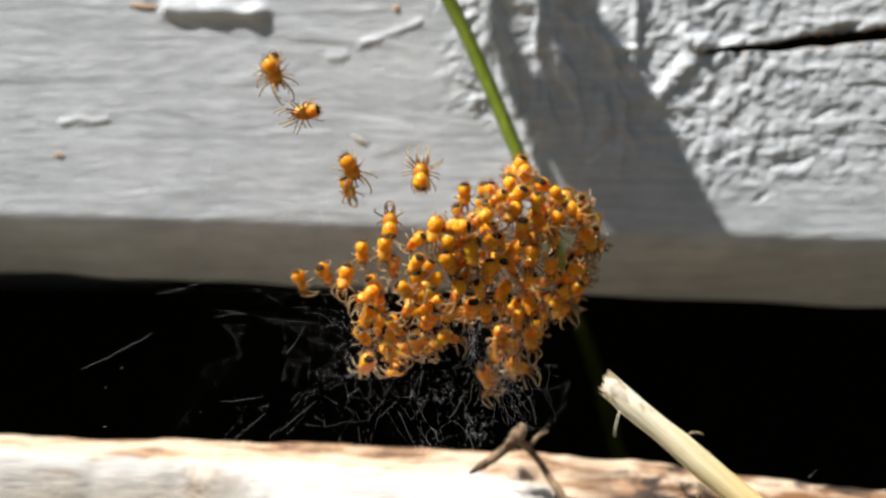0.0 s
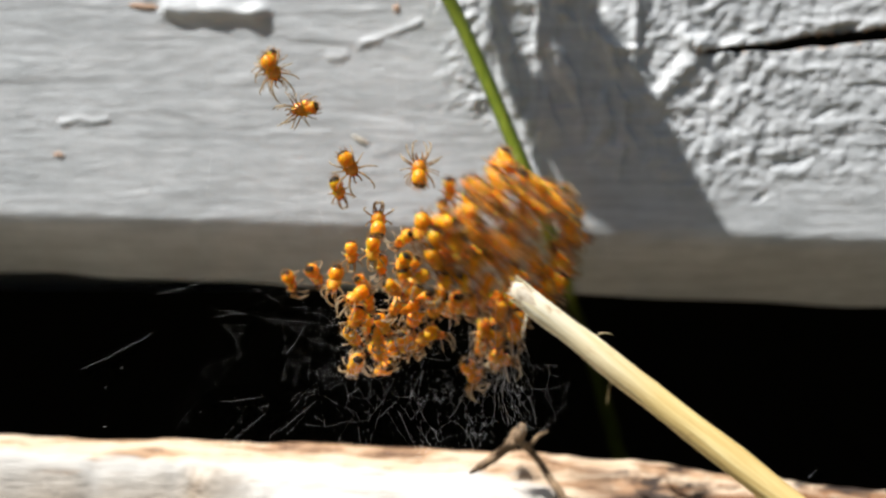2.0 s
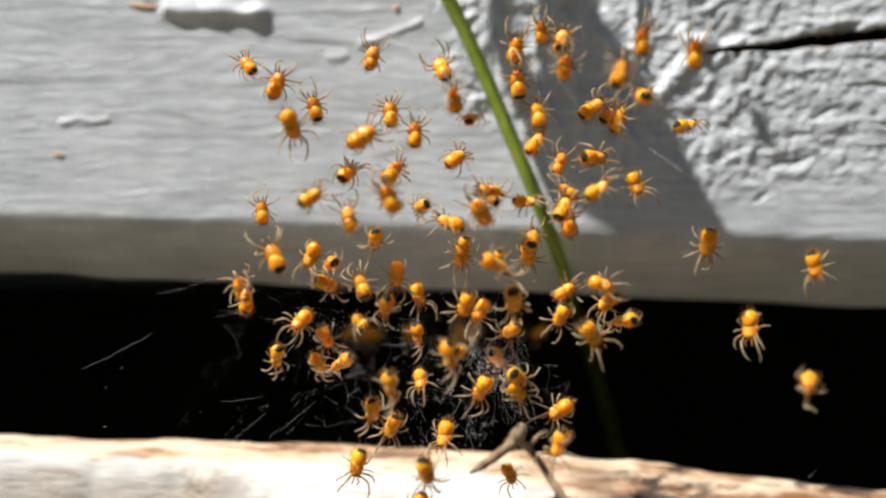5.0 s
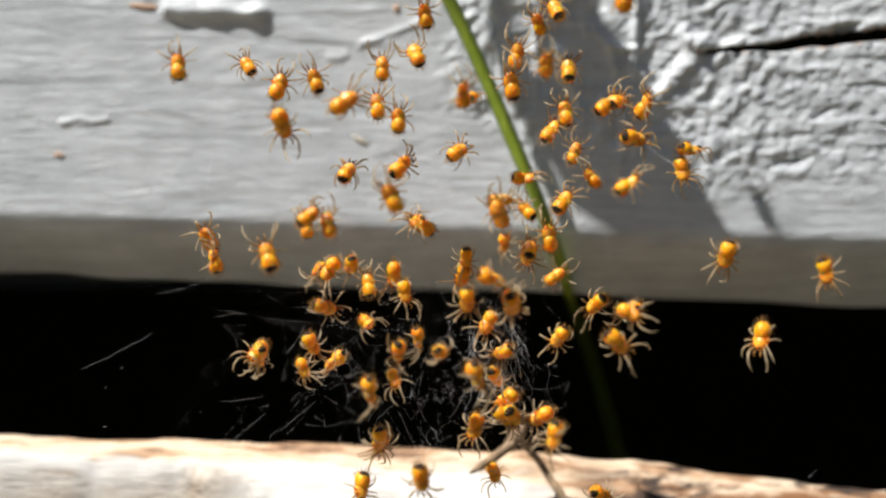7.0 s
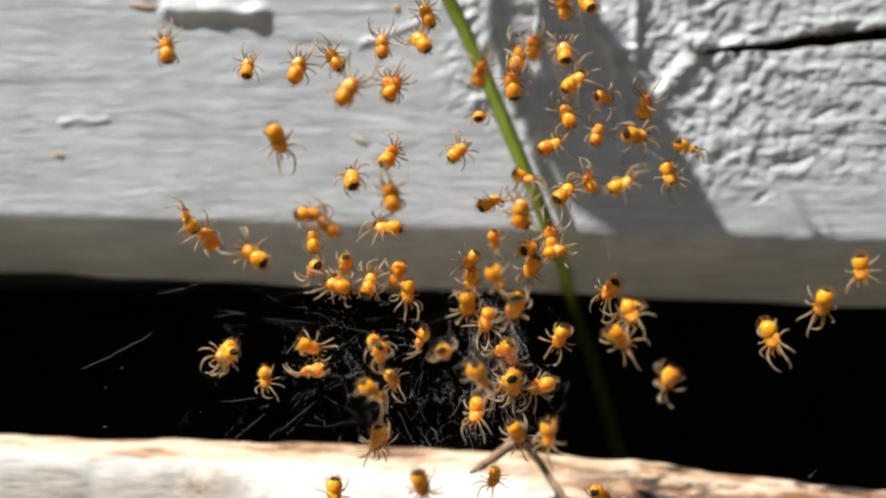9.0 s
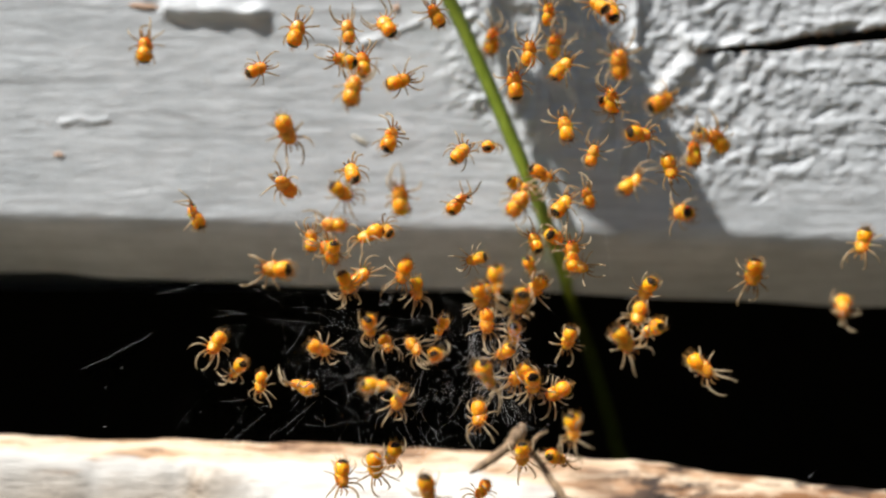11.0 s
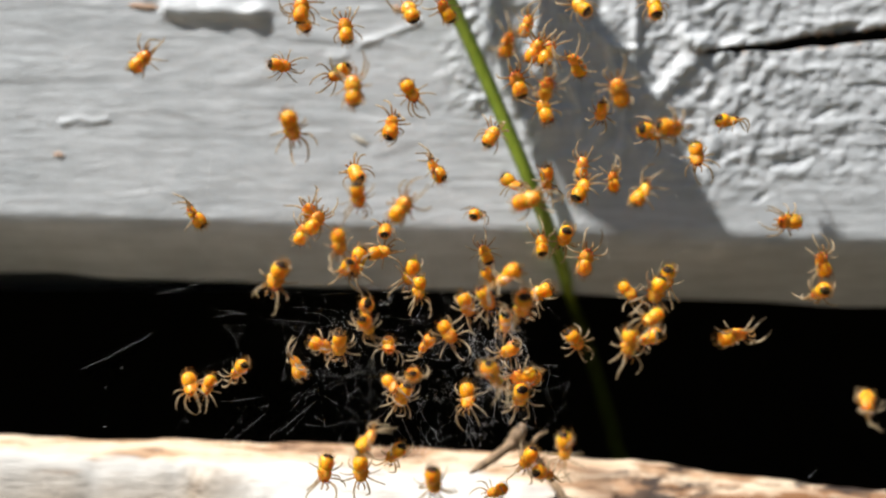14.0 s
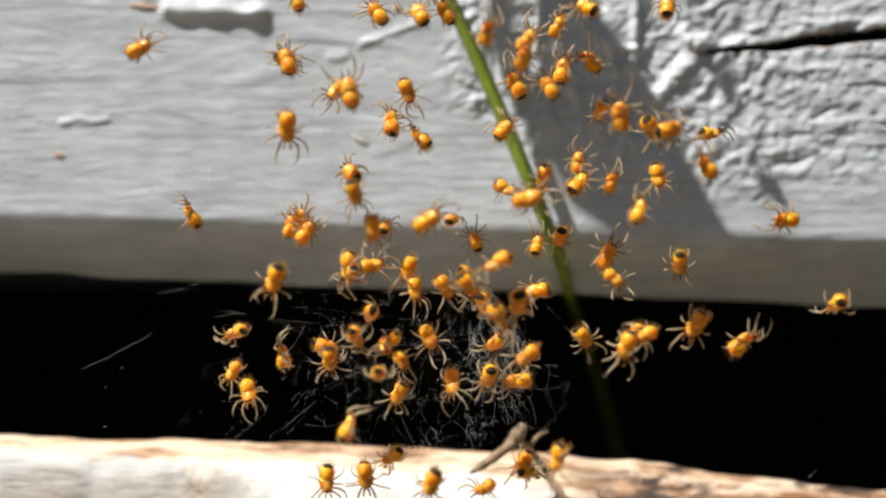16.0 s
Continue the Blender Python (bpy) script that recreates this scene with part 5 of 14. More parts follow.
    walk(b[19], [(0, at(8.37, -1.7, 2.3, -79, -21, 5)), (0.5, at(8.3, -1.7, 2.3, -79, -21, 5)), (1, at(7.96, -1.7, 2.37, -79, -21, 5)), (1.5, at(7.48, -1.7, 2.71, -79, -21, 5)), (1.94, at(8.07, -1.7, 2.22, -79, -21, 5)), (2, at(7.35, -1.7, 2.78, -79, -21, 5)), (2.06, at(6.63, -1.7, 3.34, -79, -21, 5)), (2.5, at(9.9, -1.9, 3.88, -39, -34, 14)), (3, at(10.61, -4.6, 6.15, 38, -57, 30)), (3.5, at(8.38, -6.1, 5.86, 76, -70, 39)), (4, at(8.58, -6.1, 6.25, 81, -70, 39)), (6.5, at(11.36, -7.3, 8.03, 81, -70, 39)), (7, at(11.11, -7.3, 7.94, 78, -70, 39)), (7.5, at(11.04, -7.3, 7.9, 91, -70, 39)), (8, at(11.21, -7.3, 7.92, -257, -70, 39)), (8.5, at(11.33, -7.3, 7.98, -257, -70, 39)), (9, at(11.11, -7.3, 7.94, -257, -70, 39)), (11.5, at(8.84, -7.3, 8.34, -244, -70, 39)), (12, at(8.56, -7.3, 8.39, -252, -70, 39)), (12.5, at(8.28, -7.3, 8.45, -248, -70, 39)), (13, at(7.31, -7.3, 8.82, -245, -70, 39)), (13.5, at(7.47, -7.3, 9.49, -232, -70, 39)), (14, at(7.29, -7.3, 10.19, -224, -70, 39)), (14.5, at(7.35, -7.3, 10.47, -217, -70, 39)), (15, at(7.56, -7.3, 10.52, -211, -70, 39)), (15.5, at(7.54, -7.3, 10.67, -207, -70, 39)), (16, at(8.03, -7.3, 10.39, -208, -70, 39))])
    walk(b[20], [(0, at(8.38, -1.4, 2.6, 5, 39, -14)), (0.5, at(8.31, -1.4, 2.6, 5, 39, -14)), (1, at(7.97, -1.4, 2.67, 5, 39, -14)), (1.5, at(7.49, -1.4, 3.01, 5, 39, -14)), (1.94, at(8.03, -1.4, 2.55, 5, 39, -14)), (2, at(7.35, -1.4, 3.08, 5, 39, -14)), (2.06, at(6.67, -1.4, 3.61, 5, 39, -14)), (2.5, at(9.74, -2.7, 4.05, 17, 26, -21)), (3, at(10.51, -5, 6.32, 36, 0, -32)), (3.5, at(6.24, -6.2, 6.19, 54, -14, -38)), (4, at(7.16, -6.2, 7.3, 51, -14, -38)), (6.5, at(10.35, -6.2, 7.74, 45, -14, -38)), (7, at(9.92, -6.2, 8.31, 33, -14, -38)), (7.5, at(9.64, -6.2, 8.36, 26, -14, -38)), (8, at(9.23, -6.2, 8.65, 17, -14, -38)), (8.5, at(9.2, -6.2, 8.6, 11, -14, -38)), (9, at(9.03, -6.2, 8.49, 3, -14, -38)), (11.5, at(9.28, -6.2, 7.88, -38, -14, -38)), (12, at(8.9, -6.2, 7.74, -49, -14, -38)), (12.5, at(8.56, -6.2, 7.61, -65, -14, -38)), (13, at(8.52, -6.2, 7.58, -69, -14, -38)), (13.5, at(8.67, -6.2, 7.58, -85, -14, -38)), (14, at(8.87, -6.2, 7.62, -93, -14, -38)), (14.5, at(8.78, -6.2, 7.61, -110, -14, -38)), (15, at(8.82, -6.2, 7.65, -99, -14, -38)), (15.5, at(8.72, -6.2, 7.64, -99, -14, -38)), (16, at(8.81, -6.2, 7.67, -101, -14, -38))])
    walk(b[21], [(0, at(3.75, -7.3, 1.89, -125, -23, 34)), (0.5, at(3.69, -7.3, 1.89, -125, -23, 34)), (1, at(3.39, -7.3, 1.95, -125, -23, 34)), (1.5, at(2.97, -7.3, 2.24, -125, -23, 34)), (1.94, at(4.08, -7.3, 1.34, -125, -23, 34)), (2, at(2.84, -7.3, 2.3, -125, -23, 34)), (2.06, at(1.6, -7.3, 3.26, -125, -23, 34)), (2.5, at(3.4, -6.9, 3, -159, -21, 26)), (3, at(3.67, -6.1, 4.3, -227, -17, 12)), (3.5, at(6.49, -5.7, 6.34, -260, -15, 5)), (4, at(4.44, -5.7, 7.51, -255, -15, 5)), (6.5, at(7.03, -5.7, 7.71, -255, -15, 5)), (7, at(6.89, -5.7, 7.75, -261, -15, 5)), (7.5, at(6.82, -5.7, 7.84, -261, -15, 5)), (8, at(6.96, -5.7, 7.67, -257, -15, 5)), (8.5, at(7.19, -5.7, 7.71, -251, -15, 5)), (9, at(6.99, -5.7, 7.59, -248, -15, 5)), (11.5, at(6.83, -5.7, 6.78, -256, -15, 5)), (12, at(6.58, -5.7, 6.73, -248, -15, 5)), (12.5, at(6.4, -5.7, 6.72, -252, -15, 5)), (13, at(6.71, -5.7, 6.76, -256, -15, 5)), (13.5, at(6.68, -5.7, 6.94, -251, -15, 5)), (14, at(5.69, -5.7, 7.89, -249, -15, 5)), (14.5, at(5.76, -5.7, 8.22, -237, -15, 5)), (15, at(5.8, -5.7, 8.67, -239, -15, 5)), (15.5, at(5.45, -5.7, 8.65, -236, -15, 5)), (16, at(5.92, -5.7, 9.2, -235, -15, 5))])
    walk(b[22], [(0, at(8.33, -1.4, -0.85, -33, 20, -9)), (0.5, at(8.26, -1.4, -0.85, -33, 20, -9)), (1, at(7.92, -1.4, -0.78, -33, 20, -9)), (1.5, at(7.44, -1.4, -0.44, -33, 20, -9)), (1.94, at(8.1, -1.4, -0.98, -33, 20, -9)), (2, at(7.31, -1.4, -0.37, -33, 20, -9)), (2.06, at(6.52, -1.4, 0.24, -33, 20, -9)), (2.5, at(10.17, -2, -0.6, -24, 9, -12)), (3, at(9.24, -5.5, 5.57, -6, -12, -16)), (3.5, at(7.71, -7.3, 4.95, 8, -23, -19)), (4, at(7.03, -7.3, 4.7, 6, -23, -19)), (6.5, at(10.6, -8.5, 5.77, 5, -23, -19)), (7, at(10.35, -8.5, 5.95, -2, -23, -19)), (7.5, at(10.33, -8.5, 6.06, -7, -23, -19)), (8, at(10.52, -8.5, 6.12, -4, -23, -19)), (8.5, at(10.62, -8.5, 6.18, 4, -23, -19)), (9, at(10.44, -8.5, 6.1, 2, -23, -19)), (11.5, at(10.65, -8.5, 6.18, 2, -23, -19)), (12, at(10.46, -8.5, 6.14, -1, -23, -19)), (12.5, at(10.2, -8.5, 6.1, -6, -23, -19)), (13, at(10.67, -8.5, 6.05, -6, -23, -19)), (13.5, at(11.03, -8.5, 6.06, -15, -23, -19)), (14, at(11.24, -8.5, 6.29, -6, -23, -19)), (14.5, at(11.26, -8.5, 6.25, -20, -23, -19)), (15, at(11.09, -8.5, 6.49, -25, -23, -19)), (15.5, at(11.02, -8.5, 6.36, -37, -23, -19)), (16, at(11.26, -8.5, 6.41, -45, -23, -19))])
    walk(b[23], [(0, at(8.96, -1.4, 0.38, -87, -20, 19)), (0.5, at(8.89, -1.4, 0.38, -87, -20, 19)), (1, at(8.55, -1.4, 0.45, -87, -20, 19)), (1.5, at(8.07, -1.4, 0.79, -87, -20, 19)), (1.94, at(8.62, -1.4, 0.33, -87, -20, 19)), (2, at(7.93, -1.4, 0.86, -87, -20, 19)), (2.06, at(7.24, -1.4, 1.39, -87, -20, 19)), (2.5, at(10.15, -4.6, -0.62, -45, -8, 9)), (3, at(8.82, -10.6, 5.07, 27, 13, -7)), (3.5, at(7.68, -13.8, 3.51, 72, 24, -16)), (4, at(7.35, -13.8, 2.83, 64, 24, -16)), (6.5, at(11.5, -12.6, 19.5, 62, 24, -16)), (7, at(11.55, -12.6, 19.42, 61, 24, -16)), (7.5, at(11.6, -12.6, 19.34, 53, 24, -16)), (8, at(11.65, -12.6, 19.26, 53, 24, -16)), (8.5, at(11.7, -12.6, 19.18, 56, 24, -16)), (9, at(11.75, -12.6, 19.1, 42, 24, -16)), (11.5, at(10.65, -13.8, 5.87, 13, 24, -16)), (12, at(10.65, -13.8, 5.87, -0, 24, -16)), (12.5, at(10.43, -13.8, 5.69, -5, 24, -16)), (13, at(10.86, -13.8, 5.81, -9, 24, -16)), (13.5, at(11.12, -13.8, 5.83, -9, 24, -16)), (14, at(11.2, -13.8, 5.9, -11, 24, -16)), (14.5, at(11.2, -13.8, 5.88, -21, 24, -16)), (15, at(11.02, -13.8, 5.9, -3, 24, -16)), (15.5, at(10.96, -13.8, 5.84, 4, 24, -16)), (16, at(11.15, -13.8, 5.82, 9, 24, -16))])
    walk(b[24], [(0, at(8.15, -2.5, 2.48, -85, -9, -15)), (0.5, at(8.08, -2.5, 2.48, -85, -9, -15)), (1, at(7.75, -2.5, 2.55, -85, -9, -15)), (1.5, at(7.28, -2.5, 2.89, -85, -9, -15)), (1.94, at(7.89, -2.5, 2.37, -85, -9, -15)), (2, at(7.14, -2.5, 2.95, -85, -9, -15)), (2.06, at(6.39, -2.5, 3.53, -85, -9, -15)), (2.5, at(9.6, -2.2, 4.45, -55, -26, -16)), (3, at(9.78, -4, 5.77, -2, -57, -18)), (3.5, at(10.76, -5, 7.15, 25, -73, -20)), (4, at(12.14, -5, 7.94, 27, -73, -20)), (6.5, at(14.28, -6.2, 5.32, 10, -73, -20)), (7, at(13.85, -6.2, 5.56, 7, -73, -20)), (7.5, at(13.68, -6.2, 5.66, 7, -73, -20)), (8, at(13.76, -6.2, 5.76, 15, -73, -20)), (8.5, at(13.84, -6.2, 5.85, 6, -73, -20)), (9, at(13.63, -6.2, 5.66, -6, -73, -20)), (11.5, at(14.83, -6.2, 6.54, -8, -73, -20)), (12, at(14.79, -6.2, 6.74, -1, -73, -20)), (12.5, at(14.75, -6.2, 6.83, -6, -73, -20)), (13, at(15.41, -6.2, 6.97, -10, -73, -20)), (13.5, at(15.99, -6.2, 7.14, 6, -73, -20)), (14, at(15.96, -6.2, 7.17, 11, -73, -20)), (14.5, at(15.7, -6.2, 6.96, 18, -73, -20)), (15, at(15.39, -6.2, 6.97, 21, -73, -20)), (15.5, at(14.93, -6.2, 6.69, 29, -73, -20)), (16, at(15.02, -6.2, 6.47, 18, -73, -20))])
    walk(b[25], [(0, at(6.49, -5.5, 2.91, -66, -11, 3)), (0.5, at(6.43, -5.5, 2.91, -66, -11, 3)), (1, at(6.11, -5.5, 2.97, -66, -11, 3)), (1.5, at(5.66, -5.5, 3.29, -66, -11, 3)), (1.94, at(6.53, -5.5, 2.58, -66, -11, 3)), (2, at(5.53, -5.5, 3.36, -66, -11, 3)), (2.06, at(4.53, -5.5, 4.14, -66, -11, 3)), (2.5, at(7.32, -6, 4.15, -25, 43, 1)), (3, at(7.28, -7.1, 5.07, 42, 143, -2)), (3.5, at(6.26, -7.6, 6.2, 73, 197, -4)), (4, at(5.91, -7.6, 4.49, 72, 197, -4)), (6.5, at(7.32, -7.6, 5.29, 77, 197, -4)), (7, at(7.21, -7.6, 5.33, 74, 197, -4)), (7.5, at(7.89, -7.6, 5.71, 71, 197, -4)), (8, at(8.28, -7.6, 6.5, 72, 197, -4)), (8.5, at(8.67, -7.6, 6.31, 76, 197, -4)), (9, at(8.45, -7.6, 6.35, 78, 197, -4)), (11.5, at(8.02, -7.6, 5.05, 73, 197, -4)), (12, at(7.6, -7.6, 5.05, 71, 197, -4)), (12.5, at(7.37, -7.6, 5.03, 76, 197, -4)), (13, at(7.57, -7.6, 5.02, 81, 197, -4)), (13.5, at(7.55, -7.6, 5, 79, 197, -4)), (14, at(7.61, -7.6, 4.54, 84, 197, -4)), (14.5, at(7.58, -7.6, 4.66, 81, 197, -4)), (15, at(7.53, -7.6, 4.79, 84, 197, -4)), (15.5, at(7.24, -7.6, 4.63, 86, 197, -4)), (16, at(7.37, -7.6, 4.81, 84, 197, -4))])
    walk(b[26], [(0, at(5.22, -6.5, 2.39, -81, -64, -14)), (0.5, at(5.16, -6.5, 2.39, -81, -64, -14)), (1, at(4.84, -6.5, 2.45, -81, -64, -14)), (1.5, at(4.4, -6.5, 2.77, -81, -64, -14)), (1.94, at(5.54, -6.5, 1.86, -81, -64, -14)), (2, at(4.28, -6.5, 2.83, -81, -64, -14)), (2.06, at(3.02, -6.5, 3.8, -81, -64, -14)), (2.5, at(6.62, -8, 3.1, -48, -63, -9)), (3, at(6.95, -10.7, 3.24, 10, -60, 1)), (3.5, at(6.92, -12.2, 2.97, 48, -59, 6)), (4, at(7.01, -12.2, 2.87, 43, -59, 6)), (6.5, at(9.21, -12.2, 3.3, 43, -59, 6)), (7, at(9.36, -12.2, 3.28, 42, -59, 6)), (7.5, at(9.55, -12.2, 3.3, 36, -59, 6)), (8, at(9.54, -12.2, 3.27, 37, -59, 6)), (8.5, at(9.39, -12.2, 3.29, 45, -59, 6)), (9, at(9.03, -12.2, 3.27, 35, -59, 6)), (11.5, at(9.59, -12.2, 3.36, 53, -59, 6)), (12, at(9.42, -12.2, 3.31, 58, -59, 6)), (12.5, at(9.24, -12.2, 3.3, 61, -59, 6)), (13, at(9.54, -12.2, 3.21, 48, -59, 6)), (13.5, at(9.69, -12.2, 3.16, 63, -59, 6)), (14, at(10.03, -12.2, 2.84, 62, -59, 6)), (14.5, at(10.01, -12.2, 2.65, 75, -59, 6)), (15, at(9.68, -12.2, 2.33, 76, -59, 6)), (15.5, at(9.57, -12.2, 2.14, 81, -59, 6)), (16, at(9.9, -12.2, 2, 79, -59, 6))])
    walk(b[27], [(0, at(6.38, -5.9, 1.46, -116, 58, -4)), (0.5, at(6.32, -5.9, 1.46, -116, 58, -4)), (1, at(6, -5.9, 1.52, -116, 58, -4)), (1.5, at(5.56, -5.9, 1.84, -116, 58, -4)), (1.94, at(6.76, -5.9, 0.87, -116, 58, -4)), (2, at(5.43, -5.9, 1.9, -116, 58, -4)), (2.06, at(4.1, -5.9, 2.93, -116, 58, -4)), (2.5, at(7.46, -6.2, 2.24, -104, 46, 2)), (3, at(7.29, -6.7, 0.34, -85, 22, 15)), (3.5, at(9.08, -6.9, 2.77, -74, 10, 21)), (4, at(9.42, -6.9, 3.44, -72, 10, 21)), (6.5, at(13.02, -6.9, 4.04, -76, 10, 21)), (7, at(13.23, -6.9, 4.28, -83, 10, 21)), (7.5, at(13.61, -6.9, 4.4, -78, 10, 21)), (8, at(13.32, -6.9, 4.31, -74, 10, 21)), (8.5, at(12.98, -6.9, 4.22, -83, 10, 21)), (9, at(12.53, -6.9, 4.07, -78, 10, 21)), (11.5, at(12.58, -6.9, 4.53, -76, 10, 21)), (12, at(12.74, -6.9, 4.64, -79, 10, 21)), (12.5, at(13.09, -6.9, 4.89, -78, 10, 21)), (13, at(13.66, -6.9, 5.2, -86, 10, 21)), (13.5, at(14.24, -6.9, 5.5, -83, 10, 21)), (14, at(14.02, -6.9, 5.13, -88, 10, 21)), (14.5, at(13.47, -6.9, 4.67, -87, 10, 21)), (15, at(12.78, -6.9, 3.97, -82, 10, 21)), (15.5, at(12.19, -6.9, 4.32, -67, 10, 21)), (16, at(11.88, -6.9, 3.95, -81, 10, 21))])
    walk(b[28], [(0, at(0.64, -8.6, 1.18, -178, -15, -22)), (0.5, at(0.6, -8.6, 1.18, -178, -15, -22)), (1, at(0.32, -8.6, 1.21, -178, -15, -22)), (1.5, at(-0, -8.6, 1.39, -178, -15, -22)), (1.94, at(0.39, -8.6, 1.02, -178, -15, -22)), (2, at(-0.13, -8.6, 1.42, -178, -15, -22)), (2.06, at(-0.65, -8.6, 1.82, -178, -15, -22)), (2.5, at(0.33, -8.6, 2.61, -213, 1, -23)), (3, at(-0.58, -8.5, 3.52, -280, 30, -24)), (3.5, at(-2.2, -8.4, 4.02, -315, 46, -25)), (4, at(-3.08, -8.4, 4.29, -319, 46, -25)), (6.5, at(-1.82, -8.4, 4.01, -320, 46, -25)), (7, at(-2.19, -8.4, 4.5, -322, 46, -25)), (7.5, at(-2.38, -8.4, 4.49, -321, 46, -25)), (8, at(-2.61, -8.4, 4.92, -327, 46, -25)), (8.5, at(-2.66, -8.4, 5.08, -328, 46, -25)), (9, at(-2.8, -8.4, 5.05, -313, 46, -25)), (11.5, at(-2.8, -8.4, 6.2, -297, 46, -25)), (12, at(-2.94, -8.4, 6.29, -305, 46, -25)), (12.5, at(-2.8, -8.4, 6.48, -316, 46, -25)), (13, at(-2.77, -8.4, 6.65, -315, 46, -25)), (13.5, at(-2.78, -8.4, 6.55, -302, 46, -25)), (14, at(-2.75, -8.4, 6.64, -289, 46, -25)), (14.5, at(-2.77, -8.4, 6.63, -283, 46, -25)), (15, at(-2.8, -8.4, 6.65, -278, 46, -25)), (15.5, at(-2.97, -8.4, 6.71, -276, 46, -25)), (16, at(-2.77, -8.4, 6.87, -276, 46, -25))])
    walk(b[29], [(0, at(-2.93, -6.9, 1.44, 90, 0, 0)), (0.5, at(-2.95, -6.9, 1.44, 90, 0, 0)), (1, at(-3.21, -6.9, 1.43, 90, 0, 0)), (1.5, at(-3.43, -6.9, 1.5, 90, 0, 0)), (1.8, at(-3.58, -6.9, 1.53, 90, 0, 0)), (2, at(-3.58, -6.9, 1.49, 90, 0, 0)), (2.5, at(-2.65, -8.4, 2.16, 44, 51, -8)), (3, at(-2.53, -11.1, 2.8, -43, 145, -22)), (3.5, at(-4.42, -12.5, 3.85, -82, 196, -30)), (4, at(-6.41, -12.5, 6.01, -75, 196, -30)), (6.5, at(-7.91, -12.5, 6.14, -71, 196, -30)), (7, at(-8.01, -12.5, 6.15, -72, 196, -30)), (7.5, at(-8.17, -12.5, 5.96, -64, 196, -30)), (8, at(-8.16, -12.5, 5.78, -61, 196, -30)), (8.5, at(-8.11, -12.5, 5.56, -67, 196, -30)), (9, at(-8.24, -12.5, 5.38, -70, 196, -30)), (11.5, at(-7.74, -12.5, 5.97, -70, 196, -30)), (12, at(-7.91, -12.5, 6.06, -73, 196, -30)), (12.5, at(-8.08, -12.5, 5.82, -67, 196, -30)), (13, at(-7.89, -12.5, 6.03, -63, 196, -30)), (13.5, at(-7.6, -12.5, 6.01, -79, 196, -30)), (14, at(-7.57, -12.5, 6.03, -75, 196, -30)), (14.5, at(-7.46, -12.5, 5.96, -82, 196, -30)), (15, at(-7.64, -12.5, 5.91, -82, 196, -30)), (15.5, at(-7.91, -12.5, 5.91, -87, 196, -30)), (16, at(-7.8, -12.5, 5.96, 266, 196, -30))])
    walk(b[30], [(0, at(2.02, -8, 1.56, -135, -43, 8)), (0.5, at(1.97, -8, 1.56, -135, -43, 8)), (1, at(1.68, -8, 1.6, -135, -43, 8)), (1.5, at(1.32, -8, 1.84, -135, -43, 8)), (1.94, at(2.06, -8, 1.21, -135, -43, 8)), (2, at(1.19, -8, 1.88, -135, -43, 8)), (2.06, at(0.32, -8, 2.55, -135, -43, 8)), (2.5, at(1.16, -8.2, 3.39, -89, -34, 0)), (3, at(0.94, -8.5, 4.53, -3, -16, -15)), (3.5, at(0.75, -8.6, 4.57, 40, -7, -23)), (4, at(0.65, -8.6, 4.6, 40, -7, -23)), (6.5, at(0.93, -8.6, 5.25, 41, -7, -23)), (7, at(0.85, -8.6, 5.25, 39, -7, -23)), (7.5, at(0.83, -8.6, 5.25, -314, -7, -23)), (8, at(0.87, -8.6, 5.25, -313, -7, -23)), (8.5, at(0.95, -8.6, 5.25, 40, -7, -23)), (9, at(0.85, -8.6, 5.25, -310, -7, -23)), (11.5, at(1.02, -8.6, 5.2, -310, -7, -23)), (12, at(0.93, -8.6, 5.2, -302, -7, -23)), (12.5, at(0.94, -8.6, 5.25, -297, -7, -23)), (13, at(1.11, -8.6, 5.32, -295, -7, -23)), (13.5, at(1.67, -8.6, 5.82, -297, -7, -23)), (14, at(2.64, -8.6, 6.13, -298, -7, -23)), (14.5, at(2.91, -8.6, 6.15, -300, -7, -23)), (15, at(3.06, -8.6, 6.4, -304, -7, -23)), (15.5, at(3.06, -8.6, 6.4, -309, -7, -23)), (16, at(3.3, -8.6, 6.46, -305, -7, -23))])
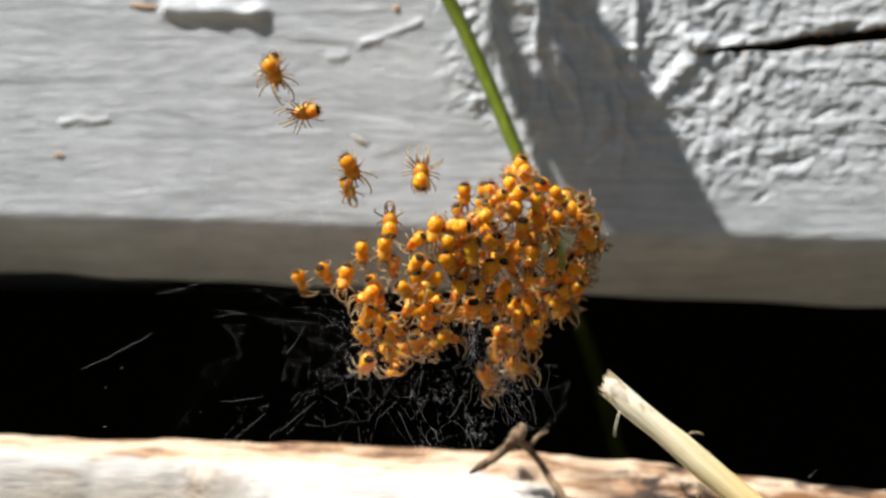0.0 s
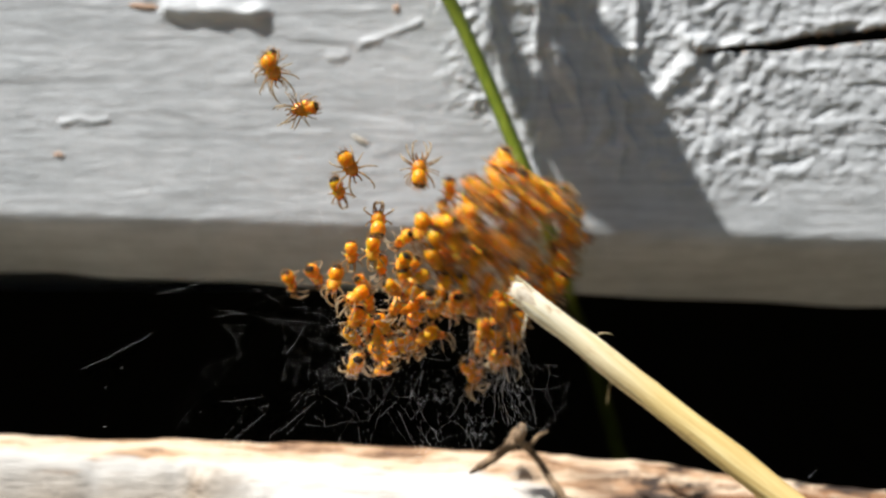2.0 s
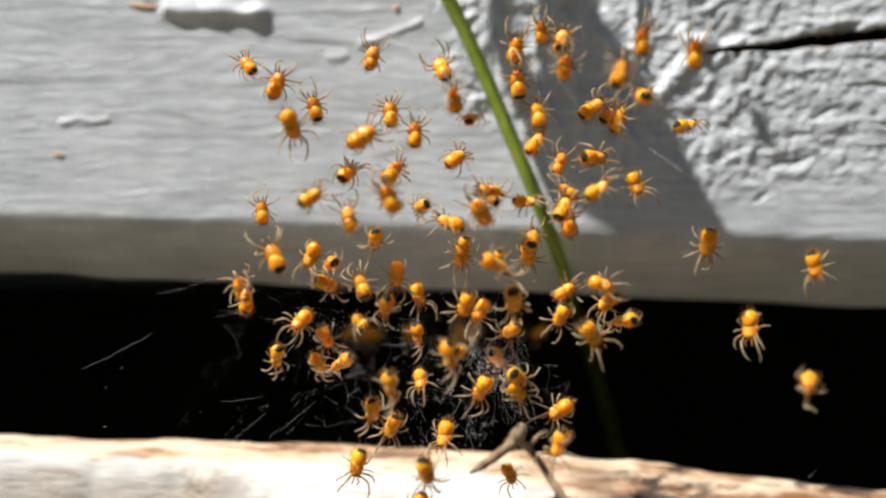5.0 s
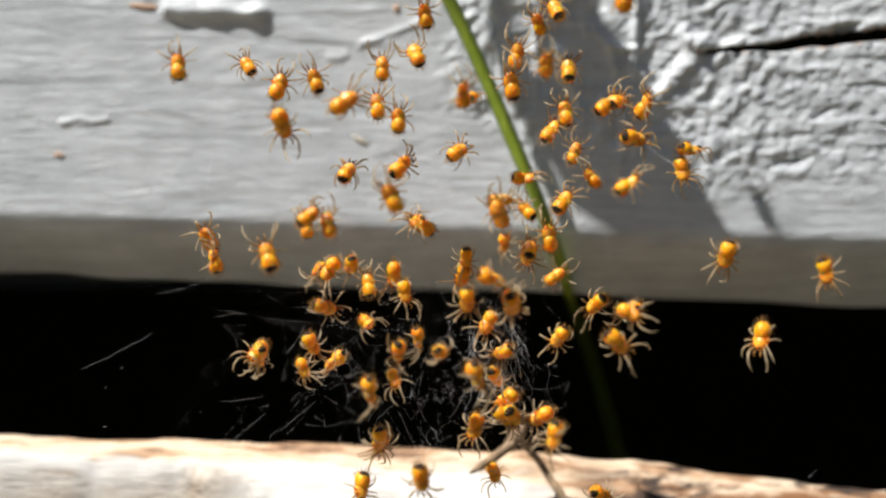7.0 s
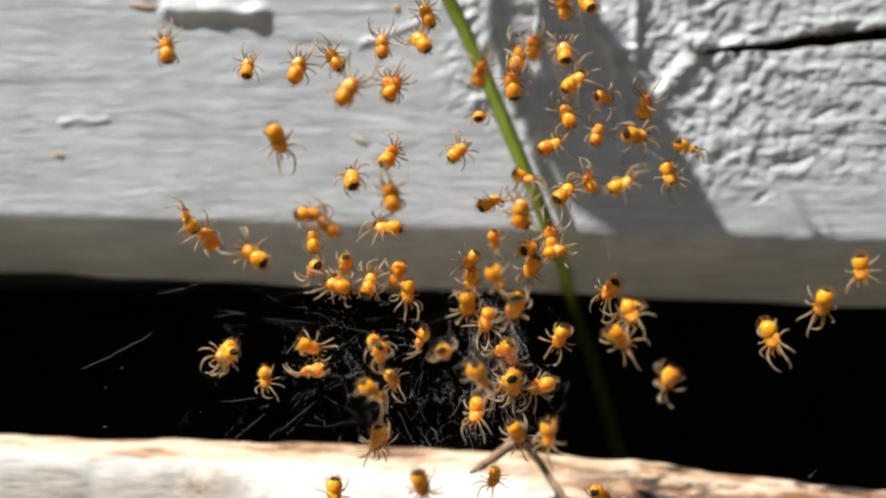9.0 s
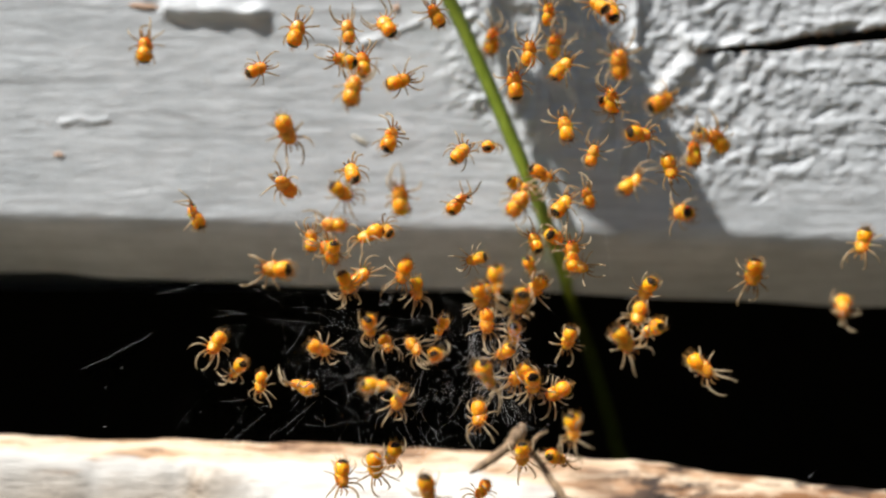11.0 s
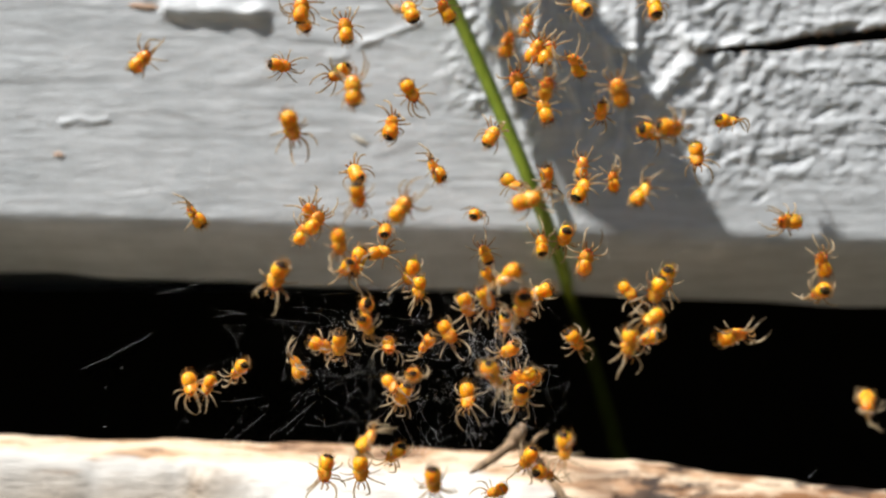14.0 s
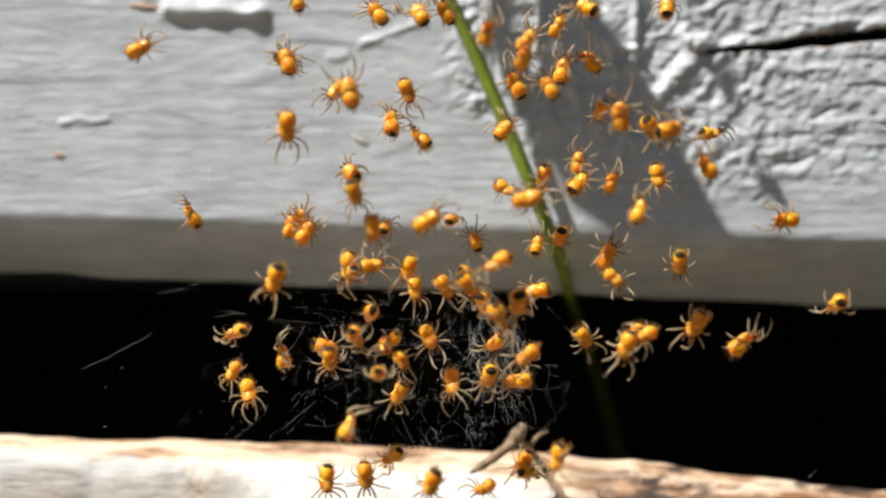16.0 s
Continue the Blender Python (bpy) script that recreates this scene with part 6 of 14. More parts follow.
    walk(b[31], [(0, at(-5, -7.5, 4.36, -60, 0, 0)), (0.5, at(-4.97, -7.5, 4.26, -60, 0, 0)), (1, at(-5, -7.5, 4.17, -60, 0, 0)), (1.5, at(-5.13, -7.5, 4.23, -60, 0, 0)), (1.8, at(-5.1, -7.5, 4.42, -60, 0, 0)), (2, at(-5.1, -7.5, 4.54, -60, 0, 0)), (2.5, at(-4.86, -7.1, 4.08, -25, -3, -9)), (3, at(-4.93, -6.2, 4.3, 27, -8, -27)), (3.5, at(-5.32, -5.7, 4.34, 62, -11, -36)), (4, at(-5.36, -5.7, 4.34, 56, -11, -36)), (6.5, at(-5.27, -5.7, 4.44, 64, -11, -36)), (7, at(-5.38, -5.7, 4.39, 69, -11, -36)), (7.5, at(-5.24, -5.7, 4.03, 81, -11, -36)), (8, at(-4.97, -5.7, 3.76, 93, -11, -36)), (8.5, at(-4.75, -5.7, 4.03, 107, -11, -36)), (9, at(-5.16, -5.7, 4.01, 106, -11, -36)), (11.5, at(-5.17, -5.7, 4.39, -235, -11, -36)), (12, at(-5.31, -5.7, 4.19, -228, -11, -36)), (12.5, at(-5.16, -5.7, 3.92, -232, -11, -36)), (13, at(-5.17, -5.7, 3.89, -238, -11, -36)), (13.5, at(-4.99, -5.7, 4.07, -233, -11, -36)), (14, at(-4.95, -5.7, 4.31, -233, -11, -36)), (14.5, at(-5, -5.7, 4.49, -231, -11, -36)), (15, at(-5.09, -5.7, 4.45, -230, -11, -36)), (15.5, at(-5.28, -5.7, 4.42, -223, -11, -36)), (16, at(-5.22, -5.7, 4.33, -224, -11, -36))])
    walk(b[32], [(0, at(-1.5, -8.2, 0.34, -129, -49, -20)), (0.5, at(-1.52, -8.2, 0.34, -129, -49, -20)), (1, at(-1.79, -8.2, 0.34, -129, -49, -20)), (1.5, at(-2.05, -8.2, 0.46, -129, -49, -20)), (1.94, at(-2.04, -8.2, 0.35, -129, -49, -20)), (2, at(-2.19, -8.2, 0.46, -129, -49, -20)), (2.06, at(-2.34, -8.2, 0.57, -129, -49, -20)), (2.5, at(-2.66, -9.4, 0.63, -175, -39, -16)), (3, at(-3.64, -11.8, 1.49, 3, -19, -10)), (3.5, at(-4.97, -13, 1.63, 41, -8, -6)), (4, at(-6, -13, 2.62, 38, -8, -6)), (6.5, at(-6.64, -13, 2.14, 39, -8, -6)), (7, at(-6.61, -13, 1.65, 42, -8, -6)), (7.5, at(-6.68, -13, 1.61, 27, -8, -6)), (8, at(-6.58, -13, 1.84, 23, -8, -6)), (8.5, at(-6.53, -13, 1.9, 19, -8, -6)), (9, at(-6.61, -13, 1.71, 4, -8, -6)), (11.5, at(-4.76, -13, 2.91, -42, -8, -6)), (12, at(-4.84, -13, 2.79, -50, -8, -6)), (12.5, at(-4.59, -13, 2.6, -53, -8, -6)), (13, at(-4.56, -13, 2.43, -60, -8, -6)), (13.5, at(-4.23, -13, 2.45, -67, -8, -6)), (14, at(-4.2, -13, 2.56, -83, -8, -6)), (14.5, at(-4.17, -13, 2.63, -80, -8, -6)), (15, at(-4.24, -13, 2.65, -74, -8, -6)), (15.5, at(-4.39, -13, 2.67, -65, -8, -6)), (16, at(-4.37, -13, 2.69, -74, -8, -6))])
    walk(b[33], [(0, at(0.18, -8.5, 0.03, -106, -3, -10)), (0.5, at(0.15, -8.5, 0.03, -106, -3, -10)), (1, at(-0.13, -8.5, 0.05, -106, -3, -10)), (1.5, at(-0.44, -8.5, 0.22, -106, -3, -10)), (1.94, at(-0.17, -8.5, -0.07, -106, -3, -10)), (2, at(-0.57, -8.5, 0.24, -106, -3, -10)), (2.06, at(-0.97, -8.5, 0.55, -106, -3, -10)), (2.5, at(-1.95, -8.4, 0.03, -146, -5, -1)), (3, at(-1.73, -14, 1.18, -220, -9, 15)), (3.5, at(-2.95, -14, 2.4, -260, -10, 24)), (4, at(-2.9, -14, 2.48, -253, -10, 24)), (6.5, at(-2.36, -14, 2.65, -239, -10, 24)), (7, at(-2.53, -14, 2.59, -243, -10, 24)), (7.5, at(-2.66, -14, 2.63, -250, -10, 24)), (8, at(-2.52, -14, 2.6, -251, -10, 24)), (8.5, at(-2.36, -14, 2.7, -252, -10, 24)), (9, at(-2.53, -14, 2.63, -253, -10, 24)), (11.5, at(-2.02, -14, 2.48, -269, -10, 24)), (12, at(-2.32, -14, 2.48, -275, -10, 24)), (12.5, at(-2.8, -14, 2.36, 72, -10, 24)), (13, at(-2.24, -14, 2.44, 63, -10, 24)), (13.5, at(-1.96, -14, 2, 59, -10, 24)), (14, at(-1.96, -14, 2.05, 55, -10, 24)), (14.5, at(-1.9, -14, 1.95, 50, -10, 24)), (15, at(-1.49, -14, 1.77, 45, -10, 24)), (15.5, at(-1.07, -14, 1.58, 44, -10, 24)), (16, at(-0.66, -14, 1.41, 35, -10, 24))])
    walk(b[34], [(0, at(2.99, -7, -0.9, -125, -38, -39)), (0.5, at(2.94, -7, -0.9, -125, -38, -39)), (1, at(2.64, -7, -0.85, -125, -38, -39)), (1.5, at(2.24, -7, -0.58, -125, -38, -39)), (1.94, at(3.15, -7, -1.34, -125, -38, -39)), (2, at(2.11, -7, -0.53, -125, -38, -39)), (2.06, at(1.07, -7, 0.28, -125, -38, -39)), (2.5, at(2.36, -7.2, -0.12, -93, -12, -29)), (3, at(1.26, -7.7, 1.88, -33, 37, -11)), (3.5, at(1.75, -7.9, 2.98, -2, 63, -1)), (4, at(2.02, -7.9, 3.57, -11, 63, -1)), (6.5, at(3.43, -7.9, 2.4, -6, 63, -1)), (7, at(3.25, -7.9, 2.64, -1, 63, -1)), (7.5, at(3.07, -7.9, 2.66, -0, 63, -1)), (8, at(3.08, -7.9, 2.64, -0, 63, -1)), (8.5, at(3.05, -7.9, 2.61, 10, 63, -1)), (9, at(2.64, -7.9, 2.55, 16, 63, -1)), (11.5, at(0.75, -7.9, 2.54, 53, 63, -1)), (12, at(0.89, -7.9, 3.24, -291, 63, -1)), (12.5, at(0.86, -7.9, 3.41, -277, 63, -1)), (13, at(0.05, -7.9, 3.64, -269, 63, -1)), (13.5, at(-0.23, -7.9, 4.09, -253, 63, -1)), (14, at(-0.42, -7.9, 4.34, -244, 63, -1)), (14.5, at(-0.89, -7.9, 4.79, -239, 63, -1)), (15, at(-1.23, -7.9, 5.19, -241, 63, -1)), (15.5, at(-1.09, -7.9, 5.4, -237, 63, -1)), (16, at(-1.29, -7.9, 6.08, -233, 63, -1))])
    walk(b[35], [(0, at(2.97, -7.5, 2.75, -130, -69, -35)), (0.5, at(2.91, -7.5, 2.75, -130, -69, -35)), (1, at(2.61, -7.5, 2.8, -130, -69, -35)), (1.5, at(2.22, -7.5, 3.07, -130, -69, -35)), (1.94, at(3.01, -7.5, 2.41, -130, -69, -35)), (2, at(2.09, -7.5, 3.12, -130, -69, -35)), (2.06, at(1.17, -7.5, 3.83, -130, -69, -35)), (2.5, at(1.67, -7.5, 4.61, -165, -61, -43)), (3, at(1.95, -7.3, 7.78, -240, -45, -57)), (3.5, at(1.61, -7.3, 6.89, -272, -37, -64)), (4, at(1.42, -7.3, 6.41, -288, -37, -64)), (6.5, at(1.68, -7.3, 8.52, -297, -37, -64)), (7, at(1.64, -7.3, 8.36, -291, -37, -64)), (7.5, at(1.74, -7.3, 8.09, -294, -37, -64)), (8, at(1.84, -7.3, 7.82, -300, -37, -64)), (8.5, at(1.94, -7.3, 7.55, -296, -37, -64)), (9, at(2.05, -7.3, 7.28, -299, -37, -64)), (11.5, at(2.57, -7.3, 5.03, -306, -37, -64)), (12, at(2.14, -7.3, 4.27, -303, -37, -64)), (12.5, at(2.2, -7.3, 3.44, -305, -37, -64)), (13, at(1.95, -7.3, 3.06, -303, -37, -64)), (13.5, at(1.9, -7.3, 2.55, -309, -37, -64)), (14, at(1.84, -7.3, 1.91, 41, -37, -64)), (14.5, at(1.27, -7.3, 1.64, 38, -37, -64)), (15, at(0.81, -7.3, 1.53, 34, -37, -64)), (15.5, at(0.53, -7.3, 1.57, 39, -37, -64)), (16, at(0.5, -7.3, 1.64, 43, -37, -64))])
    walk(b[36], [(0, at(3.77, -7, -0.12, -153, 70, -20)), (0.5, at(3.71, -7, -0.12, -153, 70, -20)), (1, at(3.4, -7, -0.07, -153, 70, -20)), (1.5, at(2.98, -7, 0.23, -153, 70, -20)), (1.94, at(4.18, -7, -0.74, -153, 70, -20)), (2, at(2.85, -7, 0.29, -153, 70, -20)), (2.06, at(1.52, -7, 1.32, -153, 70, -20)), (2.5, at(3.01, -6.7, 1.29, -190, 40, -16)), (3, at(3.04, -6, 2.57, -258, -14, -9)), (3.5, at(4.1, -5.6, 3.52, -297, -44, -5)), (4, at(4.74, -5.6, 4.5, -298, -44, -5)), (6.5, at(5.9, -5.6, 6.88, -297, -44, -5)), (7, at(6.15, -5.6, 6.74, -299, -44, -5)), (7.5, at(6.19, -5.6, 6.73, -311, -44, -5)), (8, at(6.3, -5.6, 6.57, -312, -44, -5)), (8.5, at(6.36, -5.6, 6.21, -320, -44, -5)), (9, at(6.13, -5.6, 5.85, -327, -44, -5)), (11.5, at(5.52, -5.6, 4.06, -34, -44, -5)), (12, at(5.33, -5.6, 4.06, -43, -44, -5)), (12.5, at(5.3, -5.6, 4.02, -51, -44, -5)), (13, at(5.53, -5.6, 3.95, -62, -44, -5)), (13.5, at(5.78, -5.6, 3.89, -69, -44, -5)), (14, at(5.88, -5.6, 3.87, -79, -44, -5)), (14.5, at(5.94, -5.6, 3.86, -87, -44, -5)), (15, at(5.83, -5.6, 3.97, -95, -44, -5)), (15.5, at(5.58, -5.6, 3.82, -91, -44, -5)), (16, at(5.62, -5.6, 3.92, -97, -44, -5))])
    walk(b[37], [(0, at(6.23, -5.9, 0.41, -82, -65, 49)), (0.5, at(6.16, -5.9, 0.41, -82, -65, 49)), (1, at(5.84, -5.9, 0.48, -82, -65, 49)), (1.5, at(5.4, -5.9, 0.79, -82, -65, 49)), (1.94, at(6.69, -5.9, -0.24, -82, -65, 49)), (2, at(5.27, -5.9, 0.86, -82, -65, 49)), (2.06, at(3.85, -5.9, 1.96, -82, -65, 49)), (2.5, at(6.38, -5.9, 0.98, -57, -61, 41)), (3, at(5.1, -6, 2.57, -13, -54, 27)), (3.5, at(4.78, -6.1, 2.16, 9, -50, 20)), (4, at(4.6, -6.1, 1.94, 3, -50, 20)), (6.5, at(4.88, -6.1, 3.99, 4, -50, 20)), (7, at(4.63, -6.1, 3.98, 6, -50, 20)), (7.5, at(4.62, -6.1, 3.99, -2, -50, 20)), (8, at(4.66, -6.1, 4.03, -8, -50, 20)), (8.5, at(4.79, -6.1, 4.03, -14, -50, 20)), (9, at(4.63, -6.1, 3.98, -17, -50, 20)), (11.5, at(4.17, -6.1, 3.49, -19, -50, 20)), (12, at(3.88, -6.1, 3.54, -18, -50, 20)), (12.5, at(3.83, -6.1, 3.51, -15, -50, 20)), (13, at(3.98, -6.1, 3.63, -20, -50, 20)), (13.5, at(3.98, -6.1, 3.53, -24, -50, 20)), (14, at(3.93, -6.1, 3.67, -27, -50, 20)), (14.5, at(3.73, -6.1, 3.51, -28, -50, 20)), (15, at(3.65, -6.1, 3.54, -26, -50, 20)), (15.5, at(3.37, -6.1, 3.38, -21, -50, 20)), (16, at(3.58, -6.1, 3.36, -21, -50, 20))])
    walk(b[38], [(0, at(2.51, -7.3, -1.36, -89, -32, -19)), (0.5, at(2.46, -7.3, -1.36, -89, -32, -19)), (1, at(2.16, -7.3, -1.32, -89, -32, -19)), (1.5, at(1.78, -7.3, -1.07, -89, -32, -19)), (1.94, at(2.48, -7.3, -1.67, -89, -32, -19)), (2, at(1.65, -7.3, -1.02, -89, -32, -19)), (2.06, at(0.82, -7.3, -0.37, -89, -32, -19)), (2.5, at(2.65, -7.6, -1.2, -131, 22, -9)), (3, at(1.01, -13, 0.16, -206, 121, 8)), (3.5, at(1.33, -13, 1.25, -239, 174, 18)), (4, at(1.5, -13, 1.84, -241, 174, 18)), (6.5, at(2.58, -13, 1.96, -240, 174, 18)), (7, at(2.75, -13, 1.84, -250, 174, 18)), (7.5, at(2.55, -13, 1.71, -249, 174, 18)), (8, at(3.06, -13, 1.84, -252, 174, 18)), (8.5, at(4, -13, 1.91, -258, 174, 18)), (9, at(3.87, -13, 1.88, 85, 174, 18)), (11.5, at(3.77, -13, 2.4, 42, 174, 18)), (12, at(3.6, -13, 2.4, 30, 174, 18)), (12.5, at(3.39, -13, 2.41, 27, 174, 18)), (13, at(3.84, -13, 2.42, 10, 174, 18)), (13.5, at(4.11, -13, 2.4, 5, 174, 18)), (14, at(4.26, -13, 2.43, 16, 174, 18)), (14.5, at(4.36, -13, 2.41, 11, 174, 18)), (15, at(4.23, -13, 2.52, 9, 174, 18)), (15.5, at(4.01, -13, 2.5, 8, 174, 18)), (16, at(4.3, -13, 2.5, 11, 174, 18))])
    walk(b[39], [(0, at(6.14, -5.1, -0.93, -88, -21, -17)), (0.5, at(6.08, -5.1, -0.93, -88, -21, -17)), (1, at(5.75, -5.1, -0.87, -88, -21, -17)), (1.5, at(5.3, -5.1, -0.55, -88, -21, -17)), (1.94, at(6.45, -5.1, -1.47, -88, -21, -17)), (2, at(5.18, -5.1, -0.48, -88, -21, -17)), (2.06, at(3.91, -5.1, 0.51, -88, -21, -17)), (2.5, at(5.89, -6, -1.39, -51, -24, -15)), (3, at(5.58, -7.6, 0.03, 20, -29, -11)), (3.5, at(6.19, -8.5, 1.02, 53, -32, -9)), (4, at(6.56, -8.5, 1.55, 71, -32, -9)), (6.5, at(6.38, -8.5, 2.59, 65, -32, -9)), (7, at(6.5, -8.5, 2.6, 62, -32, -9)), (7.5, at(6.5, -8.5, 3.22, 59, -32, -9)), (8, at(6.57, -8.5, 3.29, 61, -32, -9)), (8.5, at(6.68, -8.5, 3.22, 47, -32, -9)), (9, at(6.56, -8.5, 3.05, 52, -32, -9)), (11.5, at(6.36, -8.5, 2.35, 56, -32, -9)), (12, at(6.26, -8.5, 2.67, 55, -32, -9)), (12.5, at(6.33, -8.5, 2.99, 55, -32, -9)), (13, at(6.88, -8.5, 3.08, 58, -32, -9)), (13.5, at(7.17, -8.5, 3.13, 61, -32, -9)), (14, at(7.46, -8.5, 3.26, 67, -32, -9)), (14.5, at(7.7, -8.5, 3.53, 68, -32, -9)), (15, at(7.6, -8.5, 3.86, 62, -32, -9)), (15.5, at(7.28, -8.5, 3.63, 66, -32, -9)), (16, at(7.32, -8.5, 3.58, 57, -32, -9))])
    walk(b[40], [(0, at(5.52, -6.6, 1.29, -60, 3, 25)), (0.5, at(5.46, -6.6, 1.29, -60, 3, 25)), (1, at(5.14, -6.6, 1.35, -60, 3, 25)), (1.5, at(4.7, -6.6, 1.66, -60, 3, 25)), (1.94, at(6.04, -6.6, 0.59, -60, 3, 25)), (2, at(4.58, -6.6, 1.72, -60, 3, 25)), (2.06, at(3.12, -6.6, 2.85, -60, 3, 25)), (2.5, at(6.11, -7, 2.84, -105, 8, 23)), (3, at(6.21, -7.5, 2.75, -190, 16, 17)), (3.5, at(5.98, -7.9, 2.73, -232, 21, 15)), (4, at(5.88, -7.9, 2.73, -221, 21, 15)), (6.5, at(8.23, -7.9, 4, -225, 21, 15)), (7, at(8.03, -7.9, 3.92, -233, 21, 15)), (7.5, at(8.01, -7.9, 3.78, -233, 21, 15)), (8, at(8.01, -7.9, 3.65, -236, 21, 15)), (8.5, at(8.07, -7.9, 3.71, -237, 21, 15)), (9, at(7.94, -7.9, 3.67, 109, 21, 15)), (11.5, at(7.86, -7.9, 2.82, 105, 21, 15)), (12, at(8, -7.9, 3.1, 103, 21, 15)), (12.5, at(7.94, -7.9, 3.23, 95, 21, 15)), (13, at(8.44, -7.9, 3.28, 92, 21, 15)), (13.5, at(8.93, -7.9, 3.56, 89, 21, 15)), (14, at(9.28, -7.9, 3.78, 89, 21, 15)), (14.5, at(9.63, -7.9, 4.06, 75, 21, 15)), (15, at(9.57, -7.9, 4.14, 73, 21, 15)), (15.5, at(9.13, -7.9, 3.79, 73, 21, 15)), (16, at(9.17, -7.9, 3.69, 72, 21, 15))])
    walk(b[41], [(0, at(-8.44, -2.6, -1.98, -79, 48, -14)), (0.5, at(-8.44, -2.6, -1.98, -79, 48, -14)), (1, at(-8.71, -2.6, -2.01, -79, 48, -14)), (1.5, at(-8.87, -2.6, -2.01, -79, 48, -14)), (1.8, at(-8.94, -2.6, -2.04, -79, 48, -14)), (2, at(-9.04, -2.6, -2.04, -79, 48, -14)), (2.5, at(-8.16, -4, -1.67, -34, 56, -9)), (3, at(-8.63, -6.4, -2.46, 49, 70, -0)), (3.5, at(-9.18, -7.8, -2.83, 89, 78, 5)), (4, at(-9.65, -7.8, -3.2, 83, 78, 5)), (6.5, at(-12.1, -7.8, -1.13, 78, 78, 5)), (7, at(-12.43, -7.8, -0.52, 92, 78, 5)), (7.5, at(-12.82, -7.8, 0.43, 96, 78, 5)), (8, at(-12.92, -7.8, 0.67, -254, 78, 5)), (8.5, at(-13.49, -7.8, 1.19, -257, 78, 5)), (9, at(-13.87, -7.8, 1.57, -251, 78, 5)), (11.5, at(-13.47, -7.8, 1.88, -251, 78, 5)), (12, at(-13.75, -7.8, 1.93, -245, 78, 5)), (12.5, at(-13.66, -7.8, 1.72, -244, 78, 5)), (13, at(-13.66, -7.8, 1.85, -250, 78, 5)), (13.5, at(-13.52, -7.8, 1.82, -253, 78, 5)), (14, at(-13.52, -7.8, 1.84, -240, 78, 5)), (14.5, at(-13.57, -7.8, 1.81, -249, 78, 5)), (15, at(-13.57, -7.8, 1.74, -253, 78, 5)), (15.5, at(-13.81, -7.8, 1.81, -248, 78, 5)), (16, at(-13.72, -7.8, 1.88, -249, 78, 5))])
    walk(b[42], [(0, at(-6.95, -2.7, -1.57, -74, 36, -32)), (0.5, at(-6.95, -2.7, -1.57, -74, 36, -32)), (1, at(-7.22, -2.7, -1.6, -74, 36, -32)), (1.5, at(-7.39, -2.7, -1.6, -74, 36, -32)), (1.8, at(-7.46, -2.7, -1.64, -74, 36, -32)), (2, at(-7.56, -2.7, -1.64, -74, 36, -32)), (2.5, at(-8.04, -2.5, -1.88, -34, 73, -16)), (3, at(-8.64, -4.2, -2.74, 41, 142, 13)), (3.5, at(-9.53, -5.2, -3.34, 93, 179, 29)), (4, at(-9.98, -5.2, -3.59, 92, 179, 29)), (6.5, at(-13.11, -6.4, 0.66, 98, 179, 29)), (7, at(-13.11, -6.4, 0.66, -252, 179, 29)), (7.5, at(-13.11, -6.4, 0.66, -246, 179, 29)), (8, at(-13.11, -6.4, 0.66, -244, 179, 29)), (8.5, at(-13.11, -6.4, 0.66, -245, 179, 29)), (9, at(-13.11, -6.4, 0.66, -241, 179, 29)), (11.5, at(-8.35, -6.4, 3.9, -228, 179, 29)), (12, at(-8.54, -6.4, 3.61, -236, 179, 29)), (12.5, at(-9.41, -6.4, 2.91, -233, 179, 29)), (13, at(-8.4, -6.4, 3.43, -240, 179, 29)), (13.5, at(-7.68, -6.4, 2.39, -247, 179, 29)), (14, at(-7.39, -6.4, 2.02, 104, 179, 29)), (14.5, at(-7.05, -6.4, 1.65, -251, 179, 29)), (15, at(-7.39, -6.4, 1.82, 101, 179, 29)), (15.5, at(-7.74, -6.4, 2.03, 101, 179, 29)), (16, at(-7.84, -6.4, 1.65, 101, 179, 29))])
    walk(b[43], [(0, at(-4.5, -6.5, -0.28, -90, 0, 0)), (0.5, at(-4.5, -6.5, -0.28, -90, 0, 0)), (1, at(-4.76, -6.5, -0.31, -90, 0, 0)), (1.5, at(-4.94, -6.5, -0.29, -90, 0, 0)), (1.8, at(-5.02, -6.5, -0.3, -90, 0, 0)), (2, at(-5.09, -6.5, -0.31, -90, 0, 0)), (2.5, at(-5.61, -6.7, -1.22, -43, 0, 2)), (3, at(-6.73, -7, -0.44, -221, 1, 5)), (3.5, at(-9.75, -7.2, 2, -258, 1, 7)), (4, at(-10.99, -7.2, 2.38, -260, 1, 7)), (6.5, at(-7.7, -7.2, 1.53, -270, 1, 7)), (7, at(-7.5, -7.2, 1.31, -264, 1, 7)), (7.5, at(-6.96, -7.2, 0.5, -266, 1, 7)), (8, at(-6.89, -7.2, 0.53, -262, 1, 7)), (8.5, at(-6.86, -7.2, 1.12, 84, 1, 7)), (9, at(-7.13, -7.2, 0.53, -266, 1, 7)), (11.5, at(-7.33, -7.2, 0.62, -269, 1, 7)), (12, at(-7.52, -7.2, 0.71, 83, 1, 7)), (12.5, at(-7.58, -7.2, 0.5, 81, 1, 7)), (13, at(-7.73, -7.2, 0.65, 78, 1, 7)), (13.5, at(-7.7, -7.2, 0.67, 77, 1, 7)), (14, at(-7.73, -7.2, 0.89, 70, 1, 7)), (14.5, at(-7.89, -7.2, 0.96, 79, 1, 7)), (15, at(-8.39, -7.2, 1.1, 80, 1, 7)), (15.5, at(-8.57, -7.2, 1.34, 70, 1, 7)), (16, at(-8.36, -7.2, 1.34, 79, 1, 7))])
